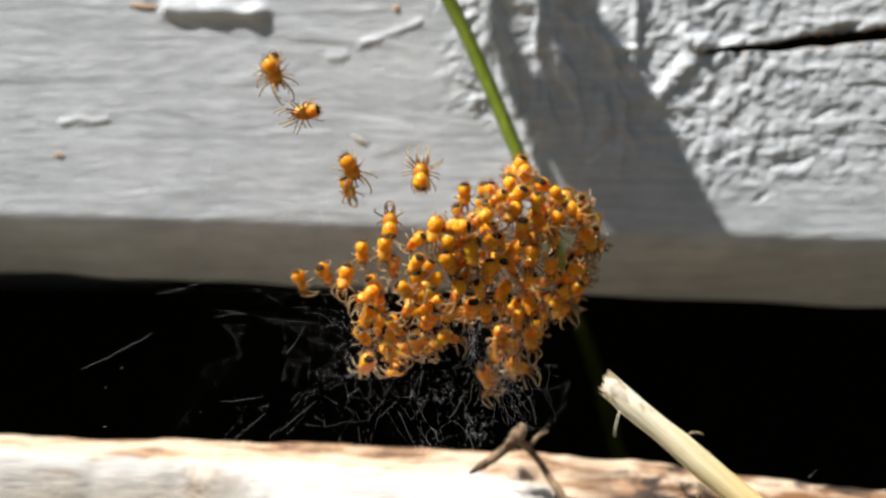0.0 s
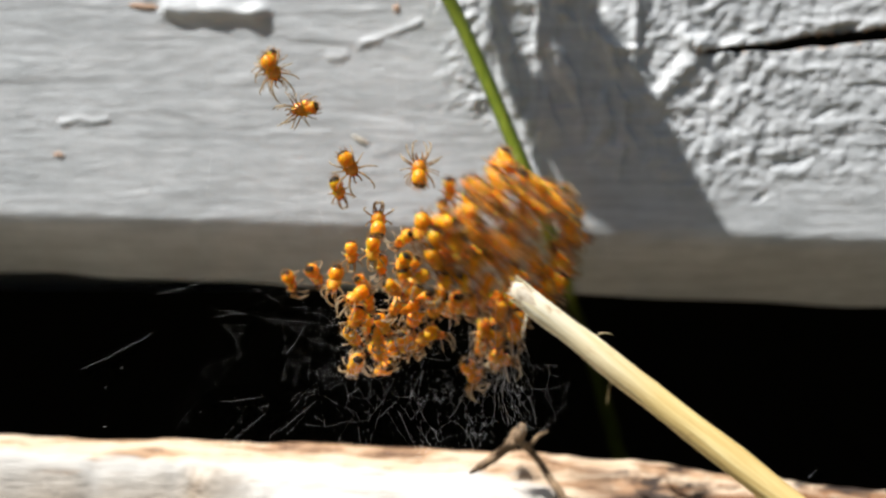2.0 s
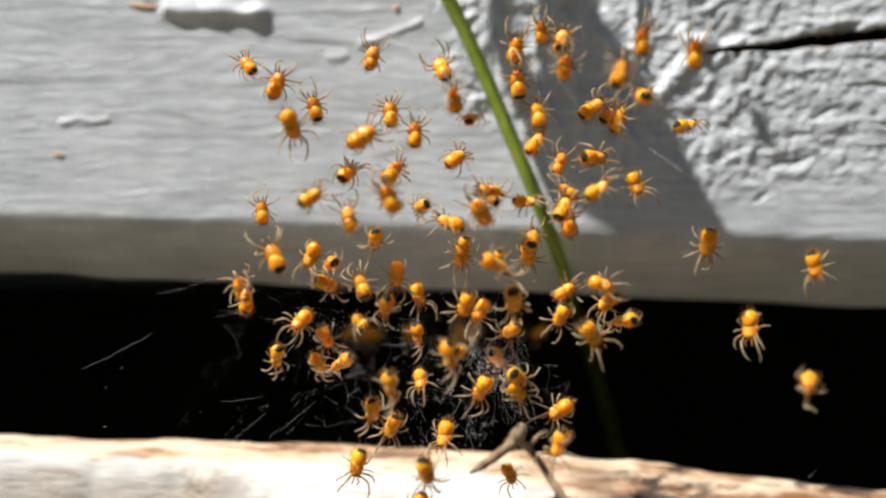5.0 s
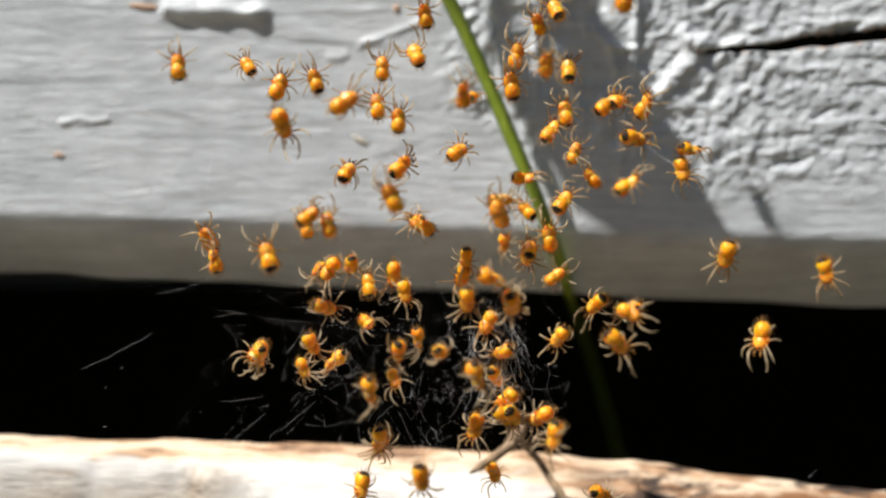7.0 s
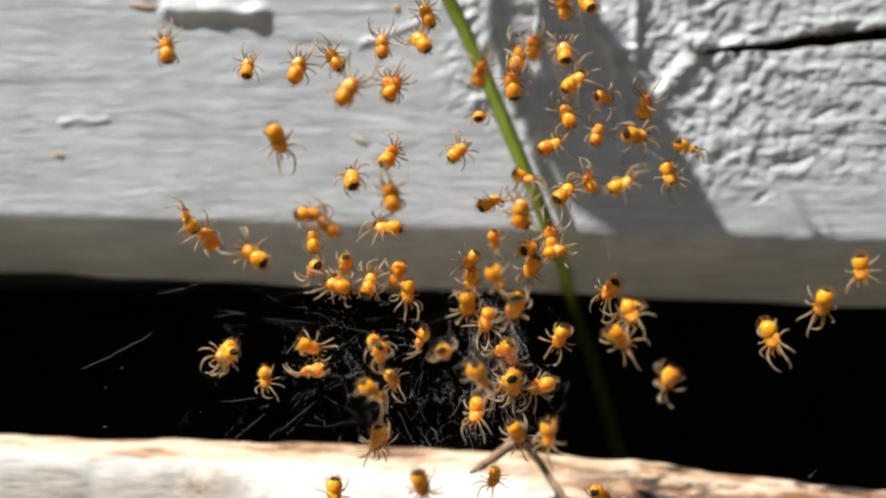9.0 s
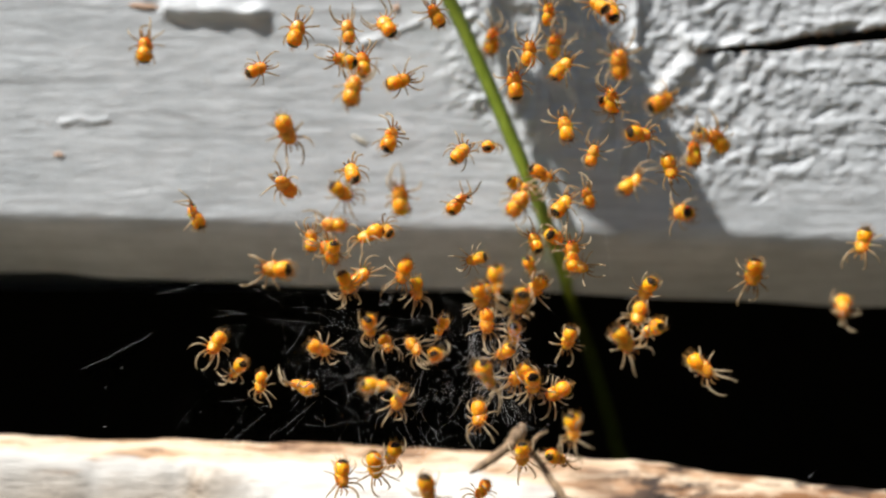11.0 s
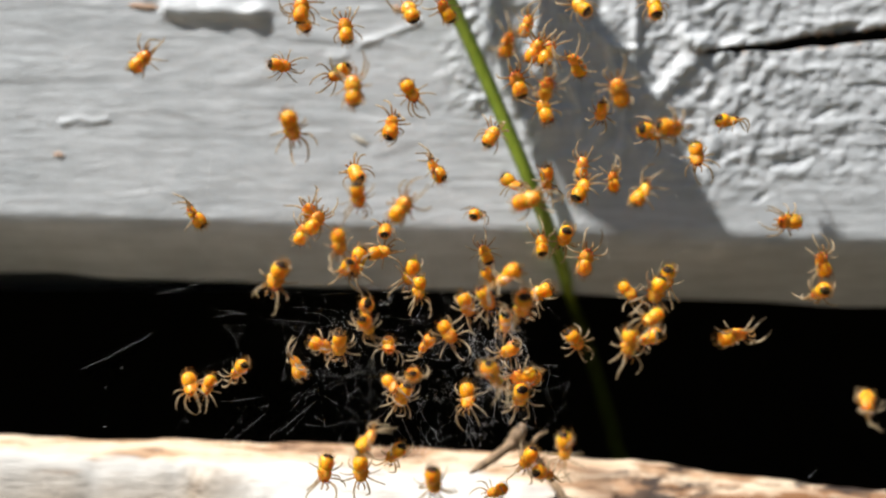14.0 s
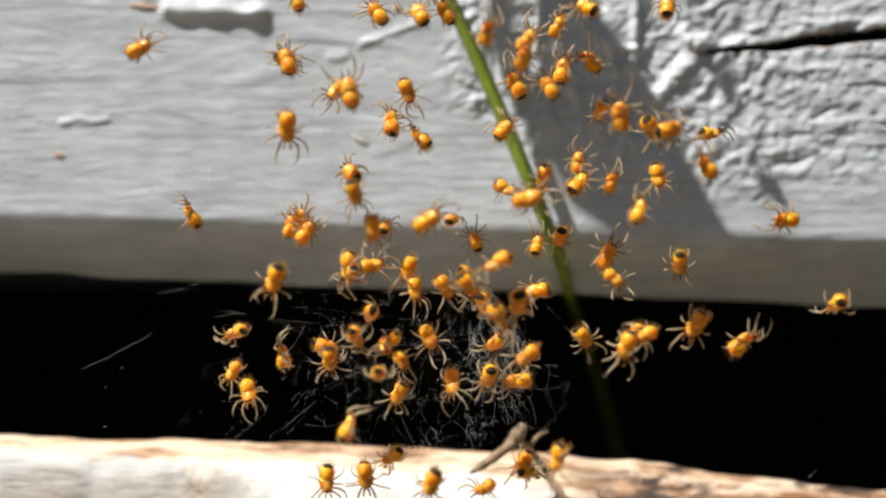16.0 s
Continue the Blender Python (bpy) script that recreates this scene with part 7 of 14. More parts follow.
    walk(b[44], [(0, at(-1.49, -8.5, -0.88, -125, 9, -21)), (0.5, at(-1.51, -8.5, -0.88, -125, 9, -21)), (1, at(-1.78, -8.5, -0.88, -125, 9, -21)), (1.5, at(-2.04, -8.5, -0.76, -125, 9, -21)), (1.94, at(-2.05, -8.5, -0.86, -125, 9, -21)), (2, at(-2.18, -8.5, -0.76, -125, 9, -21)), (2.06, at(-2.31, -8.5, -0.66, -125, 9, -21)), (2.5, at(-2.95, -9.5, 0.18, -157, 47, -18)), (3, at(-3.62, -11.5, 1.54, -210, 117, -13)), (3.5, at(-4.24, -12.5, 1.6, -244, 155, -11)), (4, at(-4.37, -12.5, 1.69, -254, 155, -11)), (6.5, at(-5.58, -12.5, 1.34, -266, 155, -11)), (7, at(-5.76, -12.5, 1.3, -261, 155, -11)), (7.5, at(-5.78, -12.5, 1.24, -242, 155, -11)), (8, at(-5.72, -12.5, 1.28, -238, 155, -11)), (8.5, at(-5.66, -12.5, 1.31, -223, 155, -11)), (9, at(-5.82, -12.5, 1.21, -225, 155, -11)), (11.5, at(-5.54, -12.5, 1.21, -167, 155, -11)), (12, at(-5.58, -12.5, 0.95, -147, 155, -11)), (12.5, at(-5.56, -12.5, 0.88, -132, 155, -11)), (13, at(-5.19, -12.5, 0.59, -114, 155, -11)), (13.5, at(-4.97, -12.5, 0.63, -104, 155, -11)), (14, at(-5.19, -12.5, 0.23, -88, 155, -11)), (14.5, at(-4.97, -12.5, 0.17, -78, 155, -11)), (15, at(-4.29, -12.5, 0.38, -75, 155, -11)), (15.5, at(-3.88, -12.5, 0.55, -87, 155, -11)), (16, at(-3.5, -12.5, 0.93, -89, 155, -11))])
    walk(b[45], [(0, at(1.55, -8.3, -0.43, -79, -30, 2)), (0.5, at(1.51, -8.3, -0.43, -79, -30, 2)), (1, at(1.22, -8.3, -0.39, -79, -30, 2)), (1.5, at(0.87, -8.3, -0.17, -79, -30, 2)), (1.94, at(1.46, -8.3, -0.7, -79, -30, 2)), (2, at(0.74, -8.3, -0.14, -79, -30, 2)), (2.06, at(0.02, -8.3, 0.42, -79, -30, 2)), (2.5, at(0.79, -8.4, 0.34, -110, -9, 2)), (3, at(-0.14, -8.4, 0.79, -170, 30, 2)), (3.5, at(0.33, -8.4, 1.54, -205, 52, 2)), (4, at(0.84, -8.4, 1.54, -206, 52, 2)), (6.5, at(-1.12, -7.2, 1.29, -208, 52, 2)), (7, at(-1.29, -7.2, 1.33, -216, 52, 2)), (7.5, at(-1.31, -7.2, 1.21, -208, 52, 2)), (8, at(-2.07, -7.2, 0.57, -198, 52, 2)), (8.5, at(-2.64, -7.2, 0.88, -186, 52, 2)), (9, at(-3.16, -7.2, 1.15, -188, 52, 2)), (11.5, at(-4.06, -8.4, 0.7, -154, 52, 2)), (12, at(-4.06, -8.4, 0.7, -144, 52, 2)), (12.5, at(-4.48, -8.4, 0.49, -134, 52, 2)), (13, at(-4.51, -8.4, 0.07, -133, 52, 2)), (13.5, at(-4.54, -8.4, -0.35, -128, 52, 2)), (14, at(-4.57, -8.4, -0.77, -109, 52, 2)), (14.5, at(-4.6, -8.4, -1.19, -107, 52, 2)), (15, at(-4.78, -8.4, -1.14, -109, 52, 2)), (15.5, at(-4.96, -8.4, -1.09, -115, 52, 2)), (16, at(-5.15, -8.4, -1.04, -106, 52, 2))])
    walk(b[46], [(0, at(2.58, -8, 0.28, -46, -0, -17)), (0.5, at(2.52, -8, 0.28, -46, -0, -17)), (1, at(2.23, -8, 0.32, -46, -0, -17)), (1.5, at(1.85, -8, 0.57, -46, -0, -17)), (1.94, at(2.78, -8, -0.2, -46, -0, -17)), (2, at(1.72, -8, 0.62, -46, -0, -17)), (2.06, at(0.66, -8, 1.44, -46, -0, -17)), (2.5, at(1.89, -7.4, 1.42, -80, -1, -26)), (3, at(0.03, -6.3, 3.03, -138, -3, -41)), (3.5, at(-0.75, -5.8, 3, -161, -4, -49)), (4, at(-1.17, -5.8, 2.97, -158, -4, -49)), (6.5, at(-1.31, -5.8, 1.51, -169, -4, -49)), (7, at(-1.5, -5.8, 1.56, -176, -4, -49)), (7.5, at(-1.51, -5.8, 1.44, -179, -4, -49)), (8, at(-2.29, -5.8, 0.78, -188, -4, -49)), (8.5, at(-2.87, -5.8, 1.1, -187, -4, -49)), (9, at(-3.4, -5.8, 1.37, -190, -4, -49)), (11.5, at(-3.22, -5.8, 1.02, 133, -4, -49)), (12, at(-3.41, -5.8, 1.02, 117, -4, -49)), (12.5, at(-3.31, -5.8, 0.99, 108, -4, -49)), (13, at(-3.39, -5.8, 1.01, 107, -4, -49)), (13.5, at(-3.26, -5.8, 1.04, 103, -4, -49)), (14, at(-3.24, -5.8, 1.12, 89, -4, -49)), (14.5, at(-3.31, -5.8, 1.05, 81, -4, -49)), (15, at(-3.29, -5.8, 1.14, 84, -4, -49)), (15.5, at(-3.31, -5.8, 1.17, 83, -4, -49)), (16, at(-3.25, -5.8, 1.3, 78, -4, -49))])
    walk(b[47], [(0, at(-1.35, -8, -1.81, -86, 23, -25)), (0.5, at(-1.37, -8, -1.81, -86, 23, -25)), (1, at(-1.64, -8, -1.8, -86, 23, -25)), (1.5, at(-1.91, -8, -1.68, -86, 23, -25)), (1.94, at(-1.94, -8, -1.76, -86, 23, -25)), (2, at(-2.05, -8, -1.67, -86, 23, -25)), (2.06, at(-2.16, -8, -1.58, -86, 23, -25)), (2.5, at(-2.29, -7.5, -1.98, -127, 11, -20)), (3, at(-4.66, -6.6, -3.17, -200, -10, -9)), (3.5, at(-4.8, -6.1, -3.05, -243, -21, -3)), (4, at(-4.9, -6.1, -2.33, -244, -21, -3)), (6.5, at(-3.93, -6.1, -1.89, -248, -21, -3)), (7, at(-4.18, -6.1, -1.93, -256, -21, -3)), (7.5, at(-4.17, -6.1, -1.95, 92, -21, -3)), (8, at(-4.03, -6.1, -1.86, 94, -21, -3)), (8.5, at(-3.94, -6.1, -1.86, 93, -21, -3)), (9, at(-4.09, -6.1, -1.87, 78, -21, -3)), (11.5, at(-4.75, -6.1, -1.26, 41, -21, -3)), (12, at(-4.95, -6.1, -0.97, 37, -21, -3)), (12.5, at(-5.13, -6.1, -0.92, 38, -21, -3)), (13, at(-4.48, -6.1, -0.62, 30, -21, -3)), (13.5, at(-4.06, -6.1, -0.57, 22, -21, -3)), (14, at(-3.5, -6.1, -0.17, 16, -21, -3)), (14.5, at(-3.23, -6.1, -0.6, 11, -21, -3)), (15, at(-3.7, -6.1, -1, 4, -21, -3)), (15.5, at(-3.89, -6.1, -0.91, 11, -21, -3)), (16, at(-3.93, -6.1, -0.92, 10, -21, -3))])
    walk(b[48], [(0, at(-1.94, -8.7, -2.24, -30, -31, -21)), (0.5, at(-1.96, -8.7, -2.24, -30, -31, -21)), (1, at(-2.22, -8.7, -2.24, -30, -31, -21)), (1.5, at(-2.46, -8.7, -2.14, -30, -31, -21)), (1.8, at(-2.65, -8.7, -2.08, -30, -31, -21)), (2, at(-2.6, -8.7, -2.14, -30, -31, -21)), (2.5, at(-3.76, -8.6, -0.58, -42, -29, -26)), (3, at(-4.22, -8.6, -0.88, -67, -24, -37)), (3.5, at(-3.63, -8.5, 0.51, -86, -22, -42)), (4, at(-3.3, -8.5, 1.25, -90, -22, -42)), (6.5, at(-4.7, -8.5, -0.93, -90, -22, -42)), (7, at(-4.92, -8.5, -0.94, -92, -22, -42)), (7.5, at(-4.93, -8.5, -0.8, -86, -22, -42)), (8, at(-4.98, -8.5, -0.86, -91, -22, -42)), (8.5, at(-4.94, -8.5, -0.82, -91, -22, -42)), (9, at(-5.22, -8.5, -0.88, -92, -22, -42)), (11.5, at(-5.93, -8.5, -0.05, -104, -22, -42)), (12, at(-5.93, -8.5, -0.05, -110, -22, -42)), (12.5, at(-5.93, -8.5, -0.05, -119, -22, -42)), (13, at(-5.68, -8.5, -0.39, -116, -22, -42)), (13.5, at(-5.44, -8.5, -0.73, -117, -22, -42)), (14, at(-5.2, -8.5, -1.07, -115, -22, -42)), (14.5, at(-4.95, -8.5, -1.42, -115, -22, -42)), (15, at(-4.95, -8.5, -1.42, -116, -22, -42)), (15.5, at(-4.95, -8.5, -1.42, -113, -22, -42)), (16, at(-4.95, -8.5, -1.42, -113, -22, -42))])
    walk(b[49], [(0, at(-5.58, -5.3, -1.73, -106, 25, 20)), (0.5, at(-5.58, -5.3, -1.73, -106, 25, 20)), (1, at(-5.84, -5.3, -1.76, -106, 25, 20)), (1.5, at(-6, -5.3, -1.76, -106, 25, 20)), (1.8, at(-6.06, -5.3, -1.8, -106, 25, 20)), (2, at(-6.16, -5.3, -1.8, -106, 25, 20)), (2.5, at(-6.36, -7, -1.37, -139, 17, 15)), (3, at(-7.21, -10.1, -0.27, -202, 2, 7)), (3.5, at(-7.65, -11.7, -0.35, -243, -5, 2)), (4, at(-8, -11.7, -0.4, -244, -5, 2)), (6.5, at(-8.91, -11.7, -0.29, -245, -5, 2)), (7, at(-8.91, -11.7, -0.29, -251, -5, 2)), (7.5, at(-9.15, -11.7, 0.17, -241, -5, 2)), (8, at(-9.36, -11.7, 0.47, -237, -5, 2)), (8.5, at(-9.57, -11.7, -0.02, -223, -5, 2)), (9, at(-9.65, -11.7, -0.29, -216, -5, 2)), (11.5, at(-8.43, -11.7, -1.1, -168, -5, 2)), (12, at(-8.69, -11.7, -1.01, -155, -5, 2)), (12.5, at(-8.92, -11.7, -1.26, -138, -5, 2)), (13, at(-8.66, -11.7, -1.04, -132, -5, 2)), (13.5, at(-8.62, -11.7, -1.28, -124, -5, 2)), (14, at(-8.46, -11.7, -1.49, -113, -5, 2)), (14.5, at(-8.77, -11.7, -1.69, -108, -5, 2)), (15, at(-9.03, -11.7, -1.45, -116, -5, 2)), (15.5, at(-8.98, -11.7, -1.74, -113, -5, 2)), (16, at(-8.57, -11.7, -1.63, -108, -5, 2))])
    walk(b[50], [(0, at(0.34, -8.3, -0.88, -68, 27, -23)), (0.5, at(0.3, -8.3, -0.88, -68, 27, -23)), (1, at(0.02, -8.3, -0.86, -68, 27, -23)), (1.5, at(-0.29, -8.3, -0.68, -68, 27, -23)), (1.94, at(-0.04, -8.3, -0.96, -68, 27, -23)), (2, at(-0.43, -8.3, -0.66, -68, 27, -23)), (2.06, at(-0.82, -8.3, -0.36, -68, 27, -23)), (2.5, at(-1.2, -7.6, -0.59, -73, 16, -16)), (3, at(-2.36, -6.4, -0.24, -84, -4, -3)), (3.5, at(-2.63, -5.7, -0.44, -87, -15, 4)), (4, at(-2.68, -5.7, -1.56, -91, -15, 4)), (6.5, at(-2.53, -5.7, -1.56, -92, -15, 4)), (7, at(-2.77, -5.7, -1.56, -88, -15, 4)), (7.5, at(-2.77, -5.7, -1.57, -82, -15, 4)), (8, at(-2.62, -5.7, -1.58, -88, -15, 4)), (8.5, at(-2.52, -5.7, -1.55, -100, -15, 4)), (9, at(-2.61, -5.7, -1.56, -105, -15, 4)), (11.5, at(-2.19, -5.7, -1.37, -104, -15, 4)), (12, at(-2.44, -5.7, -1.37, -102, -15, 4)), (12.5, at(-2.52, -5.7, -1.56, -104, -15, 4)), (13, at(-2.16, -5.7, -1.34, -105, -15, 4)), (13.5, at(-1.98, -5.7, -1.41, -114, -15, 4)), (14, at(-1.85, -5.7, -1.43, -105, -15, 4)), (14.5, at(-1.72, -5.7, -1.5, -100, -15, 4)), (15, at(-1.92, -5.7, -1.4, -102, -15, 4)), (15.5, at(-2.22, -5.7, -1.34, -97, -15, 4)), (16, at(-1.97, -5.7, -1.24, -102, -15, 4))])
    walk(b[51], [(0, at(-0.73, -8.4, -1.8, -158, 37, 27)), (0.5, at(-0.76, -8.4, -1.8, -158, 37, 27)), (1, at(-1.03, -8.4, -1.78, -158, 37, 27)), (1.5, at(-1.31, -8.4, -1.64, -158, 37, 27)), (1.94, at(-1.28, -8.4, -1.76, -158, 37, 27)), (2, at(-1.45, -8.4, -1.63, -158, 37, 27)), (2.06, at(-1.62, -8.4, -1.5, -158, 37, 27)), (2.5, at(-1.04, -8, -1.5, -136, 18, 24)), (3, at(-1.99, -7.3, -1.99, -97, -16, 19)), (3.5, at(-0.96, -6.9, -2.1, -72, -34, 16)), (4, at(-1.05, -6.9, -2.63, -73, -34, 16)), (6.5, at(-1.91, -6.9, -2.49, -68, -34, 16)), (7, at(-2.09, -6.9, -2.47, -74, -34, 16)), (7.5, at(-2.07, -6.9, -2.48, -87, -34, 16)), (8, at(-1.9, -6.9, -2.43, -89, -34, 16)), (8.5, at(-1.87, -6.9, -2.42, -97, -34, 16)), (9, at(-1.94, -6.9, -2.47, -84, -34, 16)), (11.5, at(-1.39, -6.9, -2.3, -81, -34, 16)), (12, at(-1.63, -6.9, -2.34, -87, -34, 16)), (12.5, at(-1.69, -6.9, -2.47, -97, -34, 16)), (13, at(-1.52, -6.9, -2.3, -95, -34, 16)), (13.5, at(-1.42, -6.9, -2.3, -90, -34, 16)), (14, at(-1.32, -6.9, -2.26, -88, -34, 16)), (14.5, at(-1.31, -6.9, -2.31, -93, -34, 16)), (15, at(-1.51, -6.9, -2.31, -85, -34, 16)), (15.5, at(-1.66, -6.9, -2.31, -77, -34, 16)), (16, at(-1.53, -6.9, -2.31, -81, -34, 16))])
    walk(b[52], [(0, at(4.81, -5.7, -1.88, -109, -63, -22)), (0.5, at(4.75, -5.7, -1.88, -109, -63, -22)), (1, at(4.43, -5.7, -1.82, -109, -63, -22)), (1.5, at(3.98, -5.7, -1.5, -109, -63, -22)), (1.94, at(4.94, -5.7, -2.27, -109, -63, -22)), (2, at(3.86, -5.7, -1.43, -109, -63, -22)), (2.06, at(2.78, -5.7, -0.59, -109, -63, -22)), (2.5, at(3.85, -5.8, -1.56, -107, -49, -17)), (3, at(0.78, -5.9, -0.83, -107, -24, -8)), (3.5, at(1.02, -6, 0.29, -111, -10, -3)), (4, at(0.87, -6, 0.29, -109, -10, -3)), (6.5, at(1.46, -6, -0.53, -104, -10, -3)), (7, at(1.3, -6, -0.6, -90, -10, -3)), (7.5, at(1.38, -6, -0.6, -99, -10, -3)), (8, at(1.49, -6, -0.53, -112, -10, -3)), (8.5, at(1.6, -6, -0.59, -121, -10, -3)), (9, at(1.52, -6, -0.67, -126, -10, -3)), (11.5, at(1.8, -6, -0.53, -182, -10, -3)), (12, at(1.6, -6, -0.49, -201, -10, -3)), (12.5, at(2.03, -6, -0.6, -208, -10, -3)), (13, at(2.21, -6, -0.3, -220, -10, -3)), (13.5, at(2.34, -6, -0.32, -235, -10, -3)), (14, at(2.37, -6, -0.23, -245, -10, -3)), (14.5, at(2.35, -6, -0.19, -256, -10, -3)), (15, at(2.01, -6, 0.12, -260, -10, -3)), (15.5, at(1.72, -6, 0.44, -260, -10, -3)), (16, at(1.78, -6, 0.51, -246, -10, -3))])
    walk(b[53], [(0, at(2.04, -7.4, -2.29, -57, -65, -37)), (0.5, at(2, -7.4, -2.29, -57, -65, -37)), (1, at(1.7, -7.4, -2.25, -57, -65, -37)), (1.5, at(1.33, -7.4, -2.01, -57, -65, -37)), (1.94, at(1.75, -7.4, -2.4, -57, -65, -37)), (2, at(1.2, -7.4, -1.97, -57, -65, -37)), (2.06, at(0.65, -7.4, -1.54, -57, -65, -37)), (2.5, at(1.89, -7.3, -2.45, -64, -34, -34)), (3, at(2.94, 0, -1.76, -75, 24, -28)), (3.5, at(3.31, 0, -2.45, -85, 54, -25)), (4, at(3.36, 0, -1.55, -87, 54, -25)), (6.5, at(3.78, 0, -0.26, -95, 54, -25)), (7, at(3.79, 0, 0.3, -96, 54, -25)), (7.5, at(3.87, 0, 0.73, -94, 54, -25)), (8, at(3.83, 0, 0.4, -87, 54, -25)), (8.5, at(3.58, 0, 0.41, -88, 54, -25)), (9, at(3.2, 0, 0.51, -91, 54, -25)), (11.5, at(5.66, 0, -1.45, -72, 54, -25)), (12, at(5.23, 0, -1.54, -70, 54, -25)), (12.5, at(4.56, 0, -1.71, -70, 54, -25)), (13, at(3.45, 0, -1.51, -62, 54, -25)), (13.5, at(3.15, 0, -1.63, -63, 54, -25)), (14, at(2.87, 0, -1.76, -64, 54, -25)), (14.5, at(2.58, 0, -1.88, -50, 54, -25)), (15, at(2.26, 0, -1.77, -49, 54, -25)), (15.5, at(1.92, 0, -1.66, -40, 54, -25)), (16, at(1.6, 0, -1.53, -36, 54, -25))])
    walk(b[54], [(0, at(4.39, -7, 1.03, -87, -10, -20)), (0.5, at(4.33, -7, 1.03, -87, -10, -20)), (1, at(4.02, -7, 1.09, -87, -10, -20)), (1.5, at(3.58, -7, 1.4, -87, -10, -20)), (1.94, at(4.92, -7, 0.33, -87, -10, -20)), (2, at(3.46, -7, 1.46, -87, -10, -20)), (2.06, at(2, -7, 2.59, -87, -10, -20)), (2.5, at(4.77, -6.9, 1.12, -43, -7, -24)), (3, at(5.66, -6.7, -0.72, 36, -0, -30)), (3.5, at(4.37, -6.6, 0.96, 68, 3, -33)), (4, at(4.76, -6.6, 0.91, 73, 3, -33)), (6.5, at(5.04, -6.6, 0.1, 75, 3, -33)), (7, at(4.83, -6.6, 0.03, 77, 3, -33)), (7.5, at(4.85, -6.6, 0.01, 59, 3, -33)), (8, at(4.8, -6.6, -0.18, 38, 3, -33)), (8.5, at(4.99, -6.6, 0.07, 19, 3, -33)), (9, at(4.8, -6.6, 0.03, 20, 3, -33)), (11.5, at(6.43, -6.6, 0.67, -41, 3, -33)), (12, at(6.24, -6.6, 0.67, -49, 3, -33)), (12.5, at(6.23, -6.6, 0.6, -65, 3, -33)), (13, at(6.45, -6.6, 0.61, -83, 3, -33)), (13.5, at(6.62, -6.6, 0.66, -93, 3, -33)), (14, at(6.74, -6.6, 0.61, -104, 3, -33)), (14.5, at(6.76, -6.6, 0.6, -112, 3, -33)), (15, at(6.71, -6.6, 0.62, -109, 3, -33)), (15.5, at(6.42, -6.6, 0.54, -99, 3, -33)), (16, at(6.51, -6.6, 0.6, -97, 3, -33))])
    walk(b[55], [(0, at(8.45, -4.3, 0.42, -61, -25, 2)), (0.5, at(8.38, -4.3, 0.42, -61, -25, 2)), (1, at(8.05, -4.3, 0.49, -61, -25, 2)), (1.5, at(7.6, -4.3, 0.82, -61, -25, 2)), (1.94, at(8.3, -4.3, 0.24, -61, -25, 2)), (2, at(7.47, -4.3, 0.88, -61, -25, 2)), (2.06, at(6.64, -4.3, 1.52, -61, -25, 2)), (2.5, at(8.25, -5, 0.52, -23, -17, 6)), (3, at(6.97, -6.3, 0.66, 49, -2, 13)), (3.5, at(6.82, -7, 1.12, 92, 6, 17)), (4, at(7.51, -7, 1.75, 97, 6, 17)), (6.5, at(5.82, -7, 0.91, 95, 6, 17)), (7, at(5.86, -7, 0.72, 95, 6, 17)), (7.5, at(5.72, -7, 0.77, 97, 6, 17)), (8, at(5.62, -7, 0.78, 94, 6, 17)), (8.5, at(5.76, -7, 0.93, 93, 6, 17)), (9, at(5.95, -7, 0.65, 91, 6, 17)), (11.5, at(7.21, -7, -0.16, 88, 6, 17)), (12, at(7.02, -7, -0.16, 83, 6, 17)), (12.5, at(7.02, -7, -0.2, 77, 6, 17)), (13, at(7.14, -7, -0.19, 81, 6, 17)), (13.5, at(7.51, -7, -0.28, 77, 6, 17)), (14, at(7.87, -7, -0.6, 78, 6, 17)), (14.5, at(8.67, -7, -0.73, 76, 6, 17)), (15, at(8.81, -7, -0.29, 69, 6, 17)), (15.5, at(8.82, -7, -0.28, 65, 6, 17)), (16, at(9.1, -7, -0.27, 64, 6, 17))])
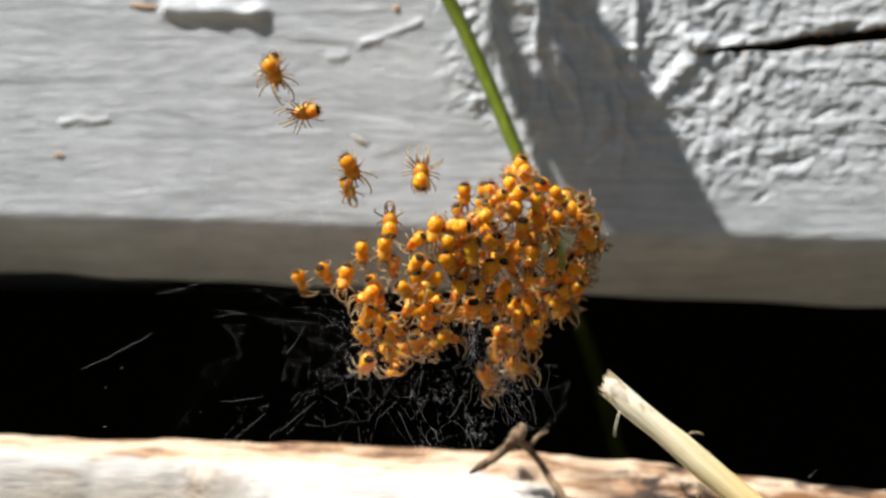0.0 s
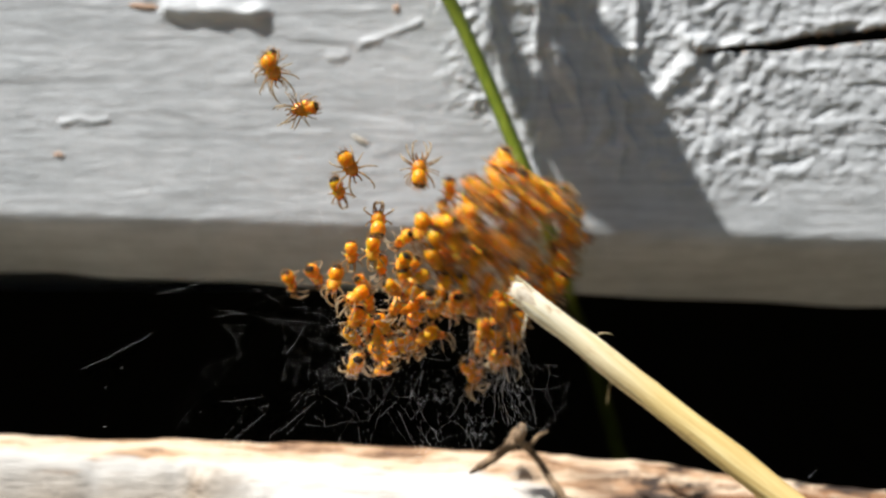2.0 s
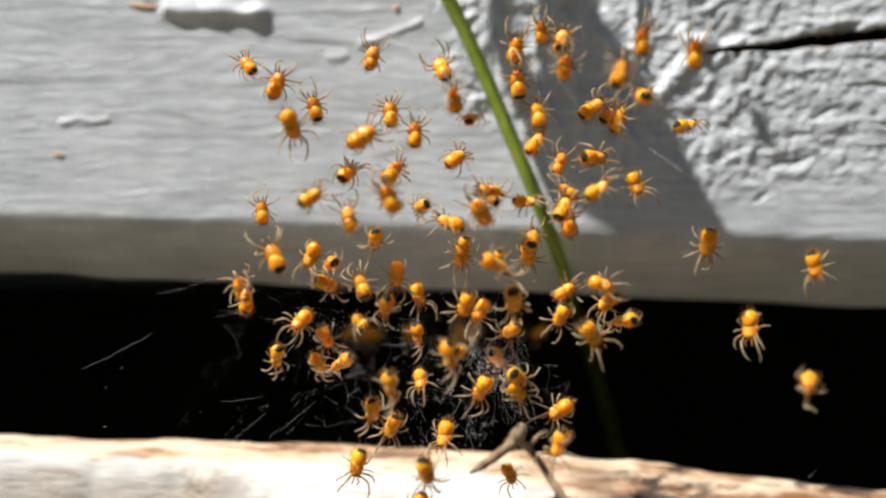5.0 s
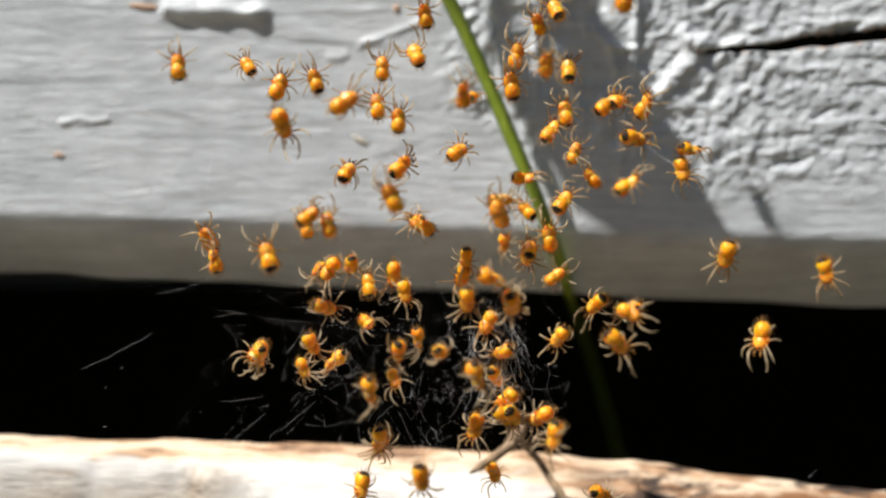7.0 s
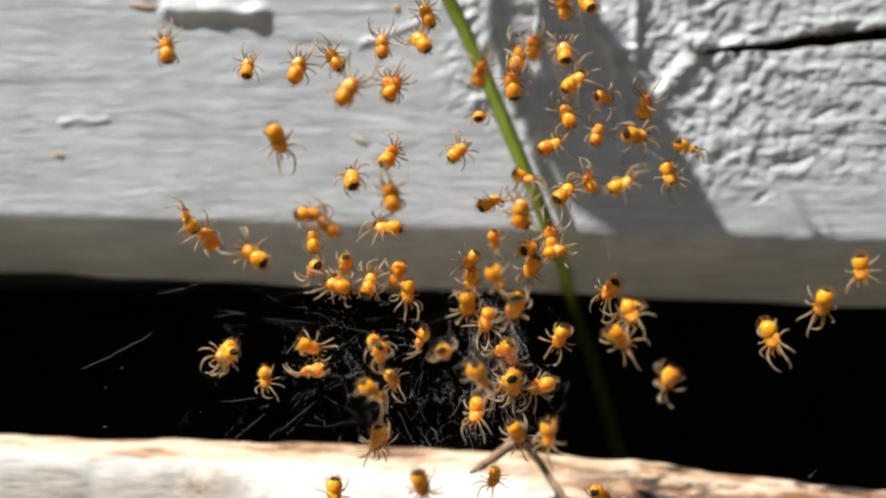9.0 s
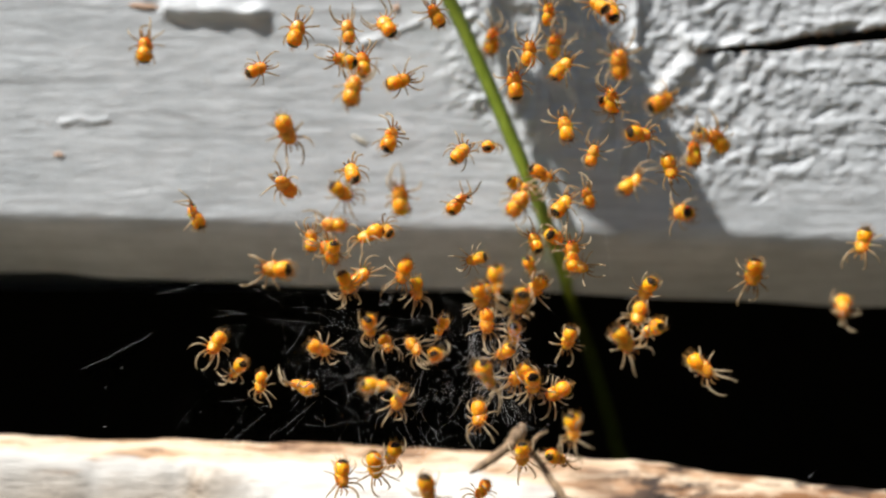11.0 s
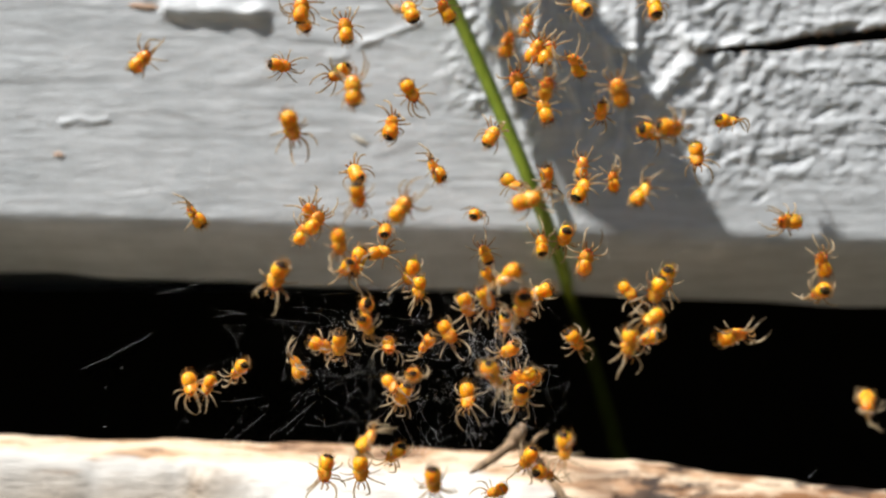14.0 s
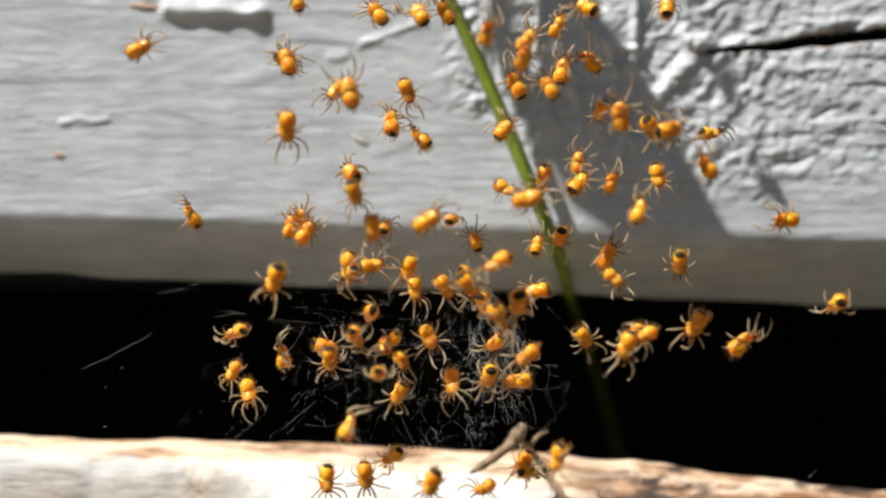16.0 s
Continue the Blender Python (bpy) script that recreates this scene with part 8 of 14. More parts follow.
    walk(b[56], [(0, at(7.06, -4.1, -2.58, -52, -20, -20)), (0.5, at(7, -4.1, -2.58, -52, -20, -20)), (1, at(6.67, -4.1, -2.52, -52, -20, -20)), (1.5, at(6.21, -4.1, -2.19, -52, -20, -20)), (1.94, at(6.79, -4.1, -2.68, -52, -20, -20)), (2, at(6.08, -4.1, -2.13, -52, -20, -20)), (2.06, at(5.37, -4.1, -1.58, -52, -20, -20)), (2.5, at(7.76, -5, -2.54, -27, 28, -14)), (3, at(7.07, -6.8, -1.69, 16, 117, -3)), (3.5, at(6.85, -7.7, -2.36, 41, 164, 3)), (4, at(6.79, -7.7, -2.74, 32, 164, 3)), (6.5, at(6.42, -7.7, -1.37, 38, 164, 3)), (7, at(6.19, -7.7, -1.45, 35, 164, 3)), (7.5, at(6.15, -7.7, -1.05, 31, 164, 3)), (8, at(6.02, -7.7, -0.82, 27, 164, 3)), (8.5, at(6.51, -7.7, 0.17, 19, 164, 3)), (9, at(6.19, -7.7, -0.12, 9, 164, 3)), (11.5, at(8.1, -7.7, -1.23, -11, 164, 3)), (12, at(8.79, -7.7, -1.56, -14, 164, 3)), (12.5, at(9.31, -7.7, -1.85, -30, 164, 3)), (13, at(9.91, -7.7, -2.12, -44, 164, 3)), (13.5, at(10.35, -7.7, -2.43, -50, 164, 3)), (14, at(10.15, -7.7, -2.38, -50, 164, 3)), (14.5, at(10.24, -7.7, -2.31, -48, 164, 3)), (15, at(9.96, -7.7, -2.06, -53, 164, 3)), (15.5, at(9.66, -7.7, -1.82, -49, 164, 3)), (16, at(9.38, -7.7, -1.66, -45, 164, 3))])
    walk(b[57], [(0, at(7.56, -5.3, 2.02, -56, 55, 12)), (0.5, at(7.5, -5.3, 2.02, -56, 55, 12)), (1, at(7.18, -5.3, 2.08, -56, 55, 12)), (1.5, at(6.73, -5.3, 2.4, -56, 55, 12)), (1.94, at(7.57, -5.3, 1.72, -56, 55, 12)), (2, at(6.6, -5.3, 2.47, -56, 55, 12)), (2.06, at(5.63, -5.3, 3.22, -56, 55, 12)), (2.5, at(8.63, -7.2, 3.8, -20, 47, 14)), (3, at(9.26, -10, 5.84, 43, 33, 18)), (3.5, at(9.02, -10, 5.3, 89, 25, 20)), (4, at(9.06, -10, 5.35, 89, 25, 20)), (6.5, at(13, -10, 21, 85, 25, 20)), (7, at(13.05, -10, 20.92, 94, 25, 20)), (7.5, at(13.1, -10, 20.84, 92, 25, 20)), (8, at(13.15, -10, 20.76, 94, 25, 20)), (8.5, at(13.2, -10, 20.68, 86, 25, 20)), (9, at(13.25, -10, 20.6, 82, 25, 20)), (11.5, at(13.14, -10, 3.36, 89, 25, 20)), (12, at(13.14, -10, 3.36, 83, 25, 20)), (12.5, at(14.37, -10, 2.1, 91, 25, 20)), (13, at(14.94, -10, 1.49, 87, 25, 20)), (13.5, at(17.1, -10, 0.21, 102, 25, 20)), (14, at(19.88, -10, -0.71, 104, 25, 20)), (14.5, at(20.29, -10, -1.74, 100, 25, 20)), (15, at(19.32, -10, -0.62, 108, 25, 20)), (15.5, at(16.27, -10, 1.87, 115, 25, 20)), (16, at(13.79, -10, 4.41, 122, 25, 20))])
    walk(b[58], [(0, at(8.33, -1.4, 2.1, -105, -43, -28)), (0.5, at(8.26, -1.4, 2.1, -105, -43, -28)), (1, at(7.92, -1.4, 2.17, -105, -43, -28)), (1.5, at(7.44, -1.4, 2.51, -105, -43, -28)), (1.94, at(8.07, -1.4, 1.99, -105, -43, -28)), (2, at(7.3, -1.4, 2.58, -105, -43, -28)), (2.06, at(6.53, -1.4, 3.17, -105, -43, -28)), (2.5, at(9.7, -3.9, 4.2, -148, -39, -14)), (3, at(10.19, -10, 5.62, -217, -31, 14)), (3.5, at(11.91, -10, 4.49, -256, -27, 28)), (4, at(12.23, -10, 4.62, -262, -27, 28)), (6.5, at(15, -10, 20, -256, -27, 28)), (7, at(15.05, -10, 19.92, -247, -27, 28)), (7.5, at(15.1, -10, 19.84, -247, -27, 28)), (8, at(15.15, -10, 19.76, -253, -27, 28)), (8.5, at(15.2, -10, 19.68, -247, -27, 28)), (9, at(15.25, -10, 19.6, -238, -27, 28)), (11.5, at(14.22, -10, 3.39, -211, -27, 28)), (12, at(14.95, -10, 2.95, -200, -27, 28)), (12.5, at(16.6, -10, 2.1, -195, -27, 28)), (13, at(17.02, -10, 1.93, -195, -27, 28)), (13.5, at(17.92, -10, 1.46, -185, -27, 28)), (14, at(18.04, -10, 1.44, -176, -27, 28)), (14.5, at(18.02, -10, 1.42, -182, -27, 28)), (15, at(17.88, -10, 1.45, -178, -27, 28)), (15.5, at(17.87, -10, 1.48, -170, -27, 28)), (16, at(17.87, -10, 1.51, -171, -27, 28))])
    walk(b[59], [(0, at(8.8, -2.4, 0.74, -101, -23, -21)), (0.5, at(8.73, -2.4, 0.74, -101, -23, -21)), (1, at(8.4, -2.4, 0.81, -101, -23, -21)), (1.5, at(7.93, -2.4, 1.15, -101, -23, -21)), (1.94, at(8.52, -2.4, 0.64, -101, -23, -21)), (2, at(7.79, -2.4, 1.21, -101, -23, -21)), (2.06, at(7.06, -2.4, 1.78, -101, -23, -21)), (2.5, at(11.62, -6.4, -3.9, -100, -5, -13)), (3, at(16.33, -11, -1.33, -92, 26, 3)), (3.5, at(17.61, -11, -0.91, -84, 44, 12)), (4, at(18.33, -11, -0.91, -86, 44, 12)), (6.5, at(19.52, -11, -0.91, -87, 44, 12)), (7, at(19.7, -11, -1.25, -84, 44, 12)), (7.5, at(20.26, -11, -1.16, -78, 44, 12)), (8, at(21.97, -11, -1.42, -84, 44, 12)), (8.5, at(21.79, -11, -1.08, -84, 44, 12)), (9, at(21.51, -11, -1.08, -95, 44, 12)), (11.5, at(21.68, -11, 0.47, -112, 44, 12)), (12, at(21.97, -11, 0.38, -113, 44, 12)), (12.5, at(21.97, -11, 1.19, -110, 44, 12)), (13, at(23.71, -11, 0.61, -116, 44, 12)), (13.5, at(24.88, -11, 0.32, -121, 44, 12)), (14, at(24.88, -11, 0.32, -129, 44, 12)), (14.5, at(24.88, -11, 0.32, -127, 44, 12)), (15, at(24.88, -11, 0.32, -129, 44, 12)), (15.5, at(24.88, -11, 0.32, -138, 44, 12)), (16, at(24.88, -11, 0.32, -140, 44, 12))])
    walk(b[60], [(0, at(0.74, -7.9, -2.43, -99, -94, 2)), (0.5, at(0.7, -7.9, -2.43, -99, -94, 2)), (1, at(0.41, -7.9, -2.4, -99, -94, 2)), (1.5, at(0.09, -7.9, -2.21, -99, -94, 2)), (1.94, at(0.26, -7.9, -2.42, -99, -94, 2)), (2, at(-0.05, -7.9, -2.18, -99, -94, 2)), (2.06, at(-0.36, -7.9, -1.94, -99, -94, 2)), (2.5, at(-0.28, -7.2, -2.2, -98, -72, -1)), (3, at(0.87, -6, -1.12, -104, -32, -7)), (3.5, at(1.13, -5.4, 0.05, -103, -10, -10)), (4, at(0.98, -5.4, 0.05, -100, -10, -10)), (6.5, at(1.23, -5.4, -1.52, -104, -10, -10)), (7, at(1.09, -5.4, -1.57, -106, -10, -10)), (7.5, at(1.34, -5.4, -1.67, -95, -10, -10)), (8, at(1.6, -5.4, -1.73, -95, -10, -10)), (8.5, at(1.76, -5.4, -1.84, -82, -10, -10)), (9, at(1.63, -5.4, -1.89, -90, -10, -10)), (11.5, at(2.4, -5.4, -2.84, -94, -10, -10)), (12, at(2.1, -5.4, -2.89, -79, -10, -10)), (12.5, at(1.92, -5.4, -2.98, -71, -10, -10)), (13, at(1.89, -5.4, -2.98, -67, -10, -10)), (13.5, at(1.63, -5.4, -3.17, -72, -10, -10)), (14, at(1.37, -5.4, -3.26, -67, -10, -10)), (14.5, at(0.96, -5.4, -3.39, -58, -10, -10)), (15, at(0.69, -5.4, -3.01, -59, -10, -10)), (15.5, at(0.42, -5.4, -2.63, -65, -10, -10)), (16, at(0.16, -5.4, -2.24, -57, -10, -10))])
    walk(b[61], [(0, at(-1.04, -8.2, -2.56, -130, -41, -20)), (0.5, at(-1.06, -8.2, -2.56, -130, -41, -20)), (1, at(-1.34, -8.2, -2.56, -130, -41, -20)), (1.5, at(-1.61, -8.2, -2.42, -130, -41, -20)), (1.94, at(-1.64, -8.2, -2.49, -130, -41, -20)), (2, at(-1.75, -8.2, -2.41, -130, -41, -20)), (2.06, at(-1.86, -8.2, -2.33, -130, -41, -20)), (2.5, at(-1.93, -8.9, -3.14, -122, -34, -16)), (3, at(-0.59, -10.3, -2.12, -118, -21, -10)), (3.5, at(0.44, -11, -2.45, -110, -14, -7)), (4, at(0.76, -11, -3.02, -106, -14, -7)), (6.5, at(1.47, -11, -2.76, -100, -14, -7)), (7, at(1.25, -11, -2.73, -88, -14, -7)), (7.5, at(1.17, -11, -2.73, -89, -14, -7)), (8, at(1.33, -11, -2.75, -84, -14, -7)), (8.5, at(1.39, -11, -2.81, -83, -14, -7)), (9, at(1.28, -11, -2.87, -84, -14, -7)), (11.5, at(2.04, -11, -2.46, -70, -14, -7)), (12, at(1.78, -11, -2.46, -71, -14, -7)), (12.5, at(1.5, -11, -2.53, -61, -14, -7)), (13, at(1.94, -11, -2.48, -64, -14, -7)), (13.5, at(2.06, -11, -2.59, -70, -14, -7)), (14, at(2.27, -11, -2.61, -62, -14, -7)), (14.5, at(2.43, -11, -2.68, -52, -14, -7)), (15, at(1.8, -11, -2.44, -52, -14, -7)), (15.5, at(1.35, -11, -2.2, -55, -14, -7)), (16, at(1.35, -11, -1.95, -49, -14, -7))])
    walk(b[62], [(0, at(4.97, -5.7, -0.61, -108, 40, 25)), (0.5, at(4.91, -5.7, -0.61, -108, 40, 25)), (1, at(4.59, -5.7, -0.54, -108, 40, 25)), (1.5, at(4.14, -5.7, -0.22, -108, 40, 25)), (1.94, at(5.42, -5.7, -1.25, -108, 40, 25)), (2, at(4.01, -5.7, -0.16, -108, 40, 25)), (2.06, at(2.6, -5.7, 0.93, -108, 40, 25)), (2.5, at(4.51, -7.6, -0.52, -103, 26, 10)), (3, at(3.81, -11, 0.03, -96, -0, -19)), (3.5, at(3.59, -12.9, -1.52, -80, -14, -34)), (4, at(3.53, -12.9, -2.36, -74, -14, -34)), (6.5, at(3.57, -12.9, -2.71, -71, -14, -34)), (7, at(3.45, -12.9, -2.78, -72, -14, -34)), (7.5, at(3.49, -12.9, -2.79, -75, -14, -34)), (8, at(3.62, -12.9, -2.84, -82, -14, -34)), (8.5, at(3.72, -12.9, -2.88, -88, -14, -34)), (9, at(3.59, -12.9, -2.92, -93, -14, -34)), (11.5, at(3.83, -12.9, -2.71, -99, -14, -34)), (12, at(3.7, -12.9, -2.75, -93, -14, -34)), (12.5, at(3.68, -12.9, -2.78, -88, -14, -34)), (13, at(3.82, -12.9, -2.82, -78, -14, -34)), (13.5, at(3.93, -12.9, -2.84, -83, -14, -34)), (14, at(3.97, -12.9, -2.86, -89, -14, -34)), (14.5, at(4.04, -12.9, -2.92, -93, -14, -34)), (15, at(3.91, -12.9, -2.93, -93, -14, -34)), (15.5, at(3.73, -12.9, -2.81, -89, -14, -34)), (16, at(3.76, -12.9, -2.78, -83, -14, -34))])
    walk(b[63], [(0, at(2.41, -6, -3.61, -93, 35, -22)), (0.5, at(2.36, -6, -3.61, -93, 35, -22)), (1, at(2.05, -6, -3.57, -93, 35, -22)), (1.5, at(1.67, -6, -3.31, -93, 35, -22)), (1.94, at(1.89, -6, -3.55, -93, 35, -22)), (2, at(1.53, -6, -3.27, -93, 35, -22)), (2.06, at(1.17, -6, -2.99, -93, 35, -22)), (2.5, at(1.77, -6.2, -4.33, -101, 74, -16)), (3, at(2.55, -6.5, -1.54, -114, 148, -5)), (3.5, at(2.11, -6.7, -2.64, -120, 187, 1)), (4, at(1.78, -6.7, -3.12, -120, 187, 1)), (6.5, at(2.5, -6.7, -4.13, -116, 187, 1)), (7, at(2.45, -6.7, -4.2, -117, 187, 1)), (7.5, at(2.54, -6.7, -3.93, -114, 187, 1)), (8, at(2.73, -6.7, -3.97, -115, 187, 1)), (8.5, at(2.72, -6.7, -4.15, -107, 187, 1)), (9, at(2.38, -6.7, -4.04, -105, 187, 1)), (11.5, at(2.5, -6.7, -4.13, -79, 187, 1)), (12, at(2.59, -6.7, -3.79, -71, 187, 1)), (12.5, at(2.54, -6.7, -3.98, -68, 187, 1)), (13, at(1.82, -6.7, -4.23, -63, 187, 1)), (13.5, at(0.9, -6.7, -4.37, -64, 187, 1)), (14, at(0.32, -6.7, -4.71, -56, 187, 1)), (14.5, at(-0.6, -6.7, -5.14, -57, 187, 1)), (15, at(-0.82, -6.7, -5.06, -66, 187, 1)), (15.5, at(-1.01, -6.7, -5.02, -63, 187, 1)), (16, at(-0.75, -6.7, -4.98, -67, 187, 1))])
    walk(b[64], [(0, at(3.24, -5.2, -3.34, -79, -89, -29)), (0.5, at(3.19, -5.2, -3.34, -79, -89, -29)), (1, at(2.87, -5.2, -3.29, -79, -89, -29)), (1.5, at(2.46, -5.2, -3, -79, -89, -29)), (1.94, at(2.83, -5.2, -3.35, -79, -89, -29)), (2, at(2.32, -5.2, -2.95, -79, -89, -29)), (2.06, at(1.81, -5.2, -2.55, -79, -89, -29)), (2.5, at(2.77, -4.9, -4.16, -77, -55, -28)), (3, at(2.47, -4.4, -5.18, -72, 7, -26)), (3.5, at(2.65, -5.2, -5.32, -67, 41, -25)), (4, at(2.76, -5.2, -5.43, -68, 41, -25)), (6.5, at(3.45, -6, -7.34, -70, 41, -25)), (7, at(2.99, -6, -7.26, -71, 41, -25)), (7.5, at(3.21, -5.9, -6.95, -66, 41, -25)), (8, at(3.42, -5.8, -6.65, -71, 41, -25)), (8.5, at(3.63, -5.6, -6.35, -80, 41, -25)), (9, at(3.84, -5.5, -6.04, -84, 41, -25)), (11.5, at(4.11, -4.1, -4.86, -102, 41, -25)), (12, at(4.11, -4.1, -4.86, -98, 41, -25)), (12.5, at(3.79, -4.1, -4.87, -96, 41, -25)), (13, at(3.76, -4.1, -4.71, -98, 41, -25)), (13.5, at(3.66, -4.1, -4.46, -106, 41, -25)), (14, at(3.61, -4.1, -4.31, -106, 41, -25)), (14.5, at(3.47, -4.1, -4.15, -108, 41, -25)), (15, at(3, -4.1, -3.8, -98, 41, -25)), (15.5, at(2.44, -4.1, -3.54, -102, 41, -25)), (16, at(2.32, -4.1, -3.24, -85, 41, -25))])
    walk(b[65], [(0, at(3.29, -6.1, -2.5, -118, 15, -1)), (0.5, at(3.23, -6.1, -2.5, -118, 15, -1)), (1, at(2.93, -6.1, -2.45, -118, 15, -1)), (1.5, at(2.51, -6.1, -2.16, -118, 15, -1)), (1.94, at(3.11, -6.1, -2.67, -118, 15, -1)), (2, at(2.38, -6.1, -2.11, -118, 15, -1)), (2.06, at(1.65, -6.1, -1.55, -118, 15, -1)), (2.5, at(3.5, -6.3, -2.65, -120, 6, -10)), (3, at(2.98, -6.6, -3.46, -125, -11, -27)), (3.5, at(2.73, -6.8, -4.22, -122, -21, -37)), (4, at(3.02, -6.8, -4.36, -127, -21, -37)), (6.5, at(4.17, -6.8, -5.46, -133, -21, -37)), (7, at(3.25, -6.8, -5.75, -144, -21, -37)), (7.5, at(3.14, -6.8, -5.69, -151, -21, -37)), (8, at(3.12, -6.8, -5.67, -139, -21, -37)), (8.5, at(3.48, -6.8, -5.8, -137, -21, -37)), (9, at(3.31, -6.8, -5.6, -134, -21, -37)), (11.5, at(3.4, -6.8, -5.79, -131, -21, -37)), (12, at(3.31, -6.8, -5.79, -123, -21, -37)), (12.5, at(3.31, -6.8, -5.91, -125, -21, -37)), (13, at(3.38, -6.8, -5.82, -120, -21, -37)), (13.5, at(3.55, -6.8, -5.74, -128, -21, -37)), (14, at(3.62, -6.8, -5.67, -131, -21, -37)), (14.5, at(3.69, -6.8, -5.6, -131, -21, -37)), (15, at(3.31, -6.8, -5.5, -135, -21, -37)), (15.5, at(2.94, -6.8, -5.29, -138, -21, -37)), (16, at(2.85, -6.8, -5.28, -129, -21, -37))])
    walk(b[66], [(0, at(-3.2, -7.7, -0.12, -95, 0, 0)), (0.5, at(-3.22, -7.7, -0.12, -95, 0, 0)), (1, at(-3.48, -7.7, -0.14, -95, 0, 0)), (1.5, at(-3.68, -7.7, -0.07, -95, 0, 0)), (1.8, at(-3.82, -7.7, -0.05, -95, 0, 0)), (2, at(-3.83, -7.7, -0.09, -95, 0, 0)), (2.5, at(-4.45, -7.6, 0.03, -81, 1, -4)), (3, at(-5.24, -7.3, -0.43, -43, 2, -11)), (3.5, at(-5.57, -7.2, -2.04, -24, 2, -15)), (4, at(-6.47, -7.2, -1.52, -24, 2, -15)), (6.5, at(-6.04, -7.2, -3.09, -20, 2, -15)), (7, at(-6.4, -7.2, -3.23, -18, 2, -15)), (7.5, at(-6.26, -7.2, -3.18, -19, 2, -15)), (8, at(-6.23, -7.2, -2.64, -30, 2, -15)), (8.5, at(-6.06, -7.2, -2.38, -40, 2, -15)), (9, at(-5.56, -7.2, -1.99, -47, 2, -15)), (11.5, at(-5.28, -7.2, -1.95, -69, 2, -15)), (12, at(-5.81, -7.2, -2.05, -68, 2, -15)), (12.5, at(-6.03, -7.2, -2.61, -68, 2, -15)), (13, at(-5.77, -7.2, -3.19, -81, 2, -15)), (13.5, at(-5.78, -7.2, -4.2, -86, 2, -15)), (14, at(-5.7, -7.2, -5.35, -93, 2, -15)), (14.5, at(-5.56, -7.2, -5.87, -107, 2, -15)), (15, at(-5.95, -7.2, -5.97, -94, 2, -15)), (15.5, at(-6.47, -7.2, -6.11, -88, 2, -15)), (16, at(-6.23, -7.2, -6.16, -92, 2, -15))])
    walk(b[67], [(0, at(-2.63, -6.7, -4.35, -70, 45, -16)), (0.5, at(-2.65, -6.7, -4.35, -70, 45, -16)), (1, at(-2.91, -6.7, -4.36, -70, 45, -16)), (1.5, at(-3.15, -6.7, -4.28, -70, 45, -16)), (1.8, at(-3.31, -6.7, -4.23, -70, 45, -16)), (2, at(-3.29, -6.7, -4.28, -70, 45, -16)), (2.5, at(-2.58, -7.8, -4.58, -81, 43, -21)), (3, at(-2.79, -9.9, -4.56, -107, 39, -29)), (3.5, at(-3.12, -11, -2.67, -123, 38, -34)), (4, at(-3.29, -11, -2.14, -122, 38, -34)), (6.5, at(-2.28, -11, -4.98, -106, 38, -34)), (7, at(-2.32, -11, -5.33, -110, 38, -34)), (7.5, at(-2.44, -11, -5.78, -107, 38, -34)), (8, at(-2.73, -11, -5.68, -112, 38, -34)), (8.5, at(-2.88, -11, -5.53, -110, 38, -34)), (9, at(-3.25, -11, -5.43, -106, 38, -34)), (11.5, at(-4, -11, -3.74, -93, 38, -34)), (12, at(-4.36, -11, -3.6, -84, 38, -34)), (12.5, at(-4.53, -11, -3.69, -91, 38, -34)), (13, at(-4.05, -11, -3.75, -99, 38, -34)), (13.5, at(-4.01, -11, -3.98, -96, 38, -34)), (14, at(-3.92, -11, -3.99, -81, 38, -34)), (14.5, at(-3.75, -11, -4.18, -70, 38, -34)), (15, at(-4.15, -11, -3.96, -75, 38, -34)), (15.5, at(-4.65, -11, -4.22, -78, 38, -34)), (16, at(-4.47, -11, -4.62, -81, 38, -34))])
    walk(b[68], [(0, at(-4.31, -6.1, -3.93, -115, -9, -10)), (0.5, at(-4.31, -6.1, -3.93, -115, -9, -10)), (1, at(-4.57, -6.1, -3.95, -115, -9, -10)), (1.5, at(-4.76, -6.1, -3.92, -115, -9, -10)), (1.8, at(-4.86, -6.1, -3.93, -115, -9, -10)), (2, at(-4.91, -6.1, -3.94, -115, -9, -10)), (2.5, at(-5.13, -5.7, -3.79, -106, -2, -10)), (3, at(-5.96, -5.1, -2.32, -85, 11, -9)), (3.5, at(-7.28, -4.8, -2.87, -74, 17, -8)), (4, at(-6.44, -4.8, -3.86, -68, 17, -8)), (6.5, at(-7.34, -5.2, -5.51, -72, 17, -8)), (7, at(-7.43, -5.2, -5.5, -70, 17, -8)), (7.5, at(-7.44, -5.2, -5.57, -64, 17, -8)), (8, at(-7.35, -5.2, -5.53, -47, 17, -8)), (8.5, at(-7.27, -5.1, -5.49, -40, 17, -8)), (9, at(-7.52, -5.2, -5.59, -25, 17, -8)), (11.5, at(-6.88, -5.2, -5.7, -30, 17, -8)), (12, at(-7.13, -5.2, -5.7, -26, 17, -8)), (12.5, at(-7.12, -5.3, -5.9, -24, 17, -8)), (13, at(-7.04, -5.2, -5.62, -26, 17, -8)), (13.5, at(-6.96, -5.2, -5.59, -21, 17, -8)), (14, at(-6.87, -5.2, -5.51, -24, 17, -8)), (14.5, at(-6.89, -5.1, -5.37, -19, 17, -8)), (15, at(-6.77, -5.1, -5.5, -17, 17, -8)), (15.5, at(-6.86, -5.2, -5.57, -15, 17, -8)), (16, at(-6.55, -5.2, -5.59, -20, 17, -8))])
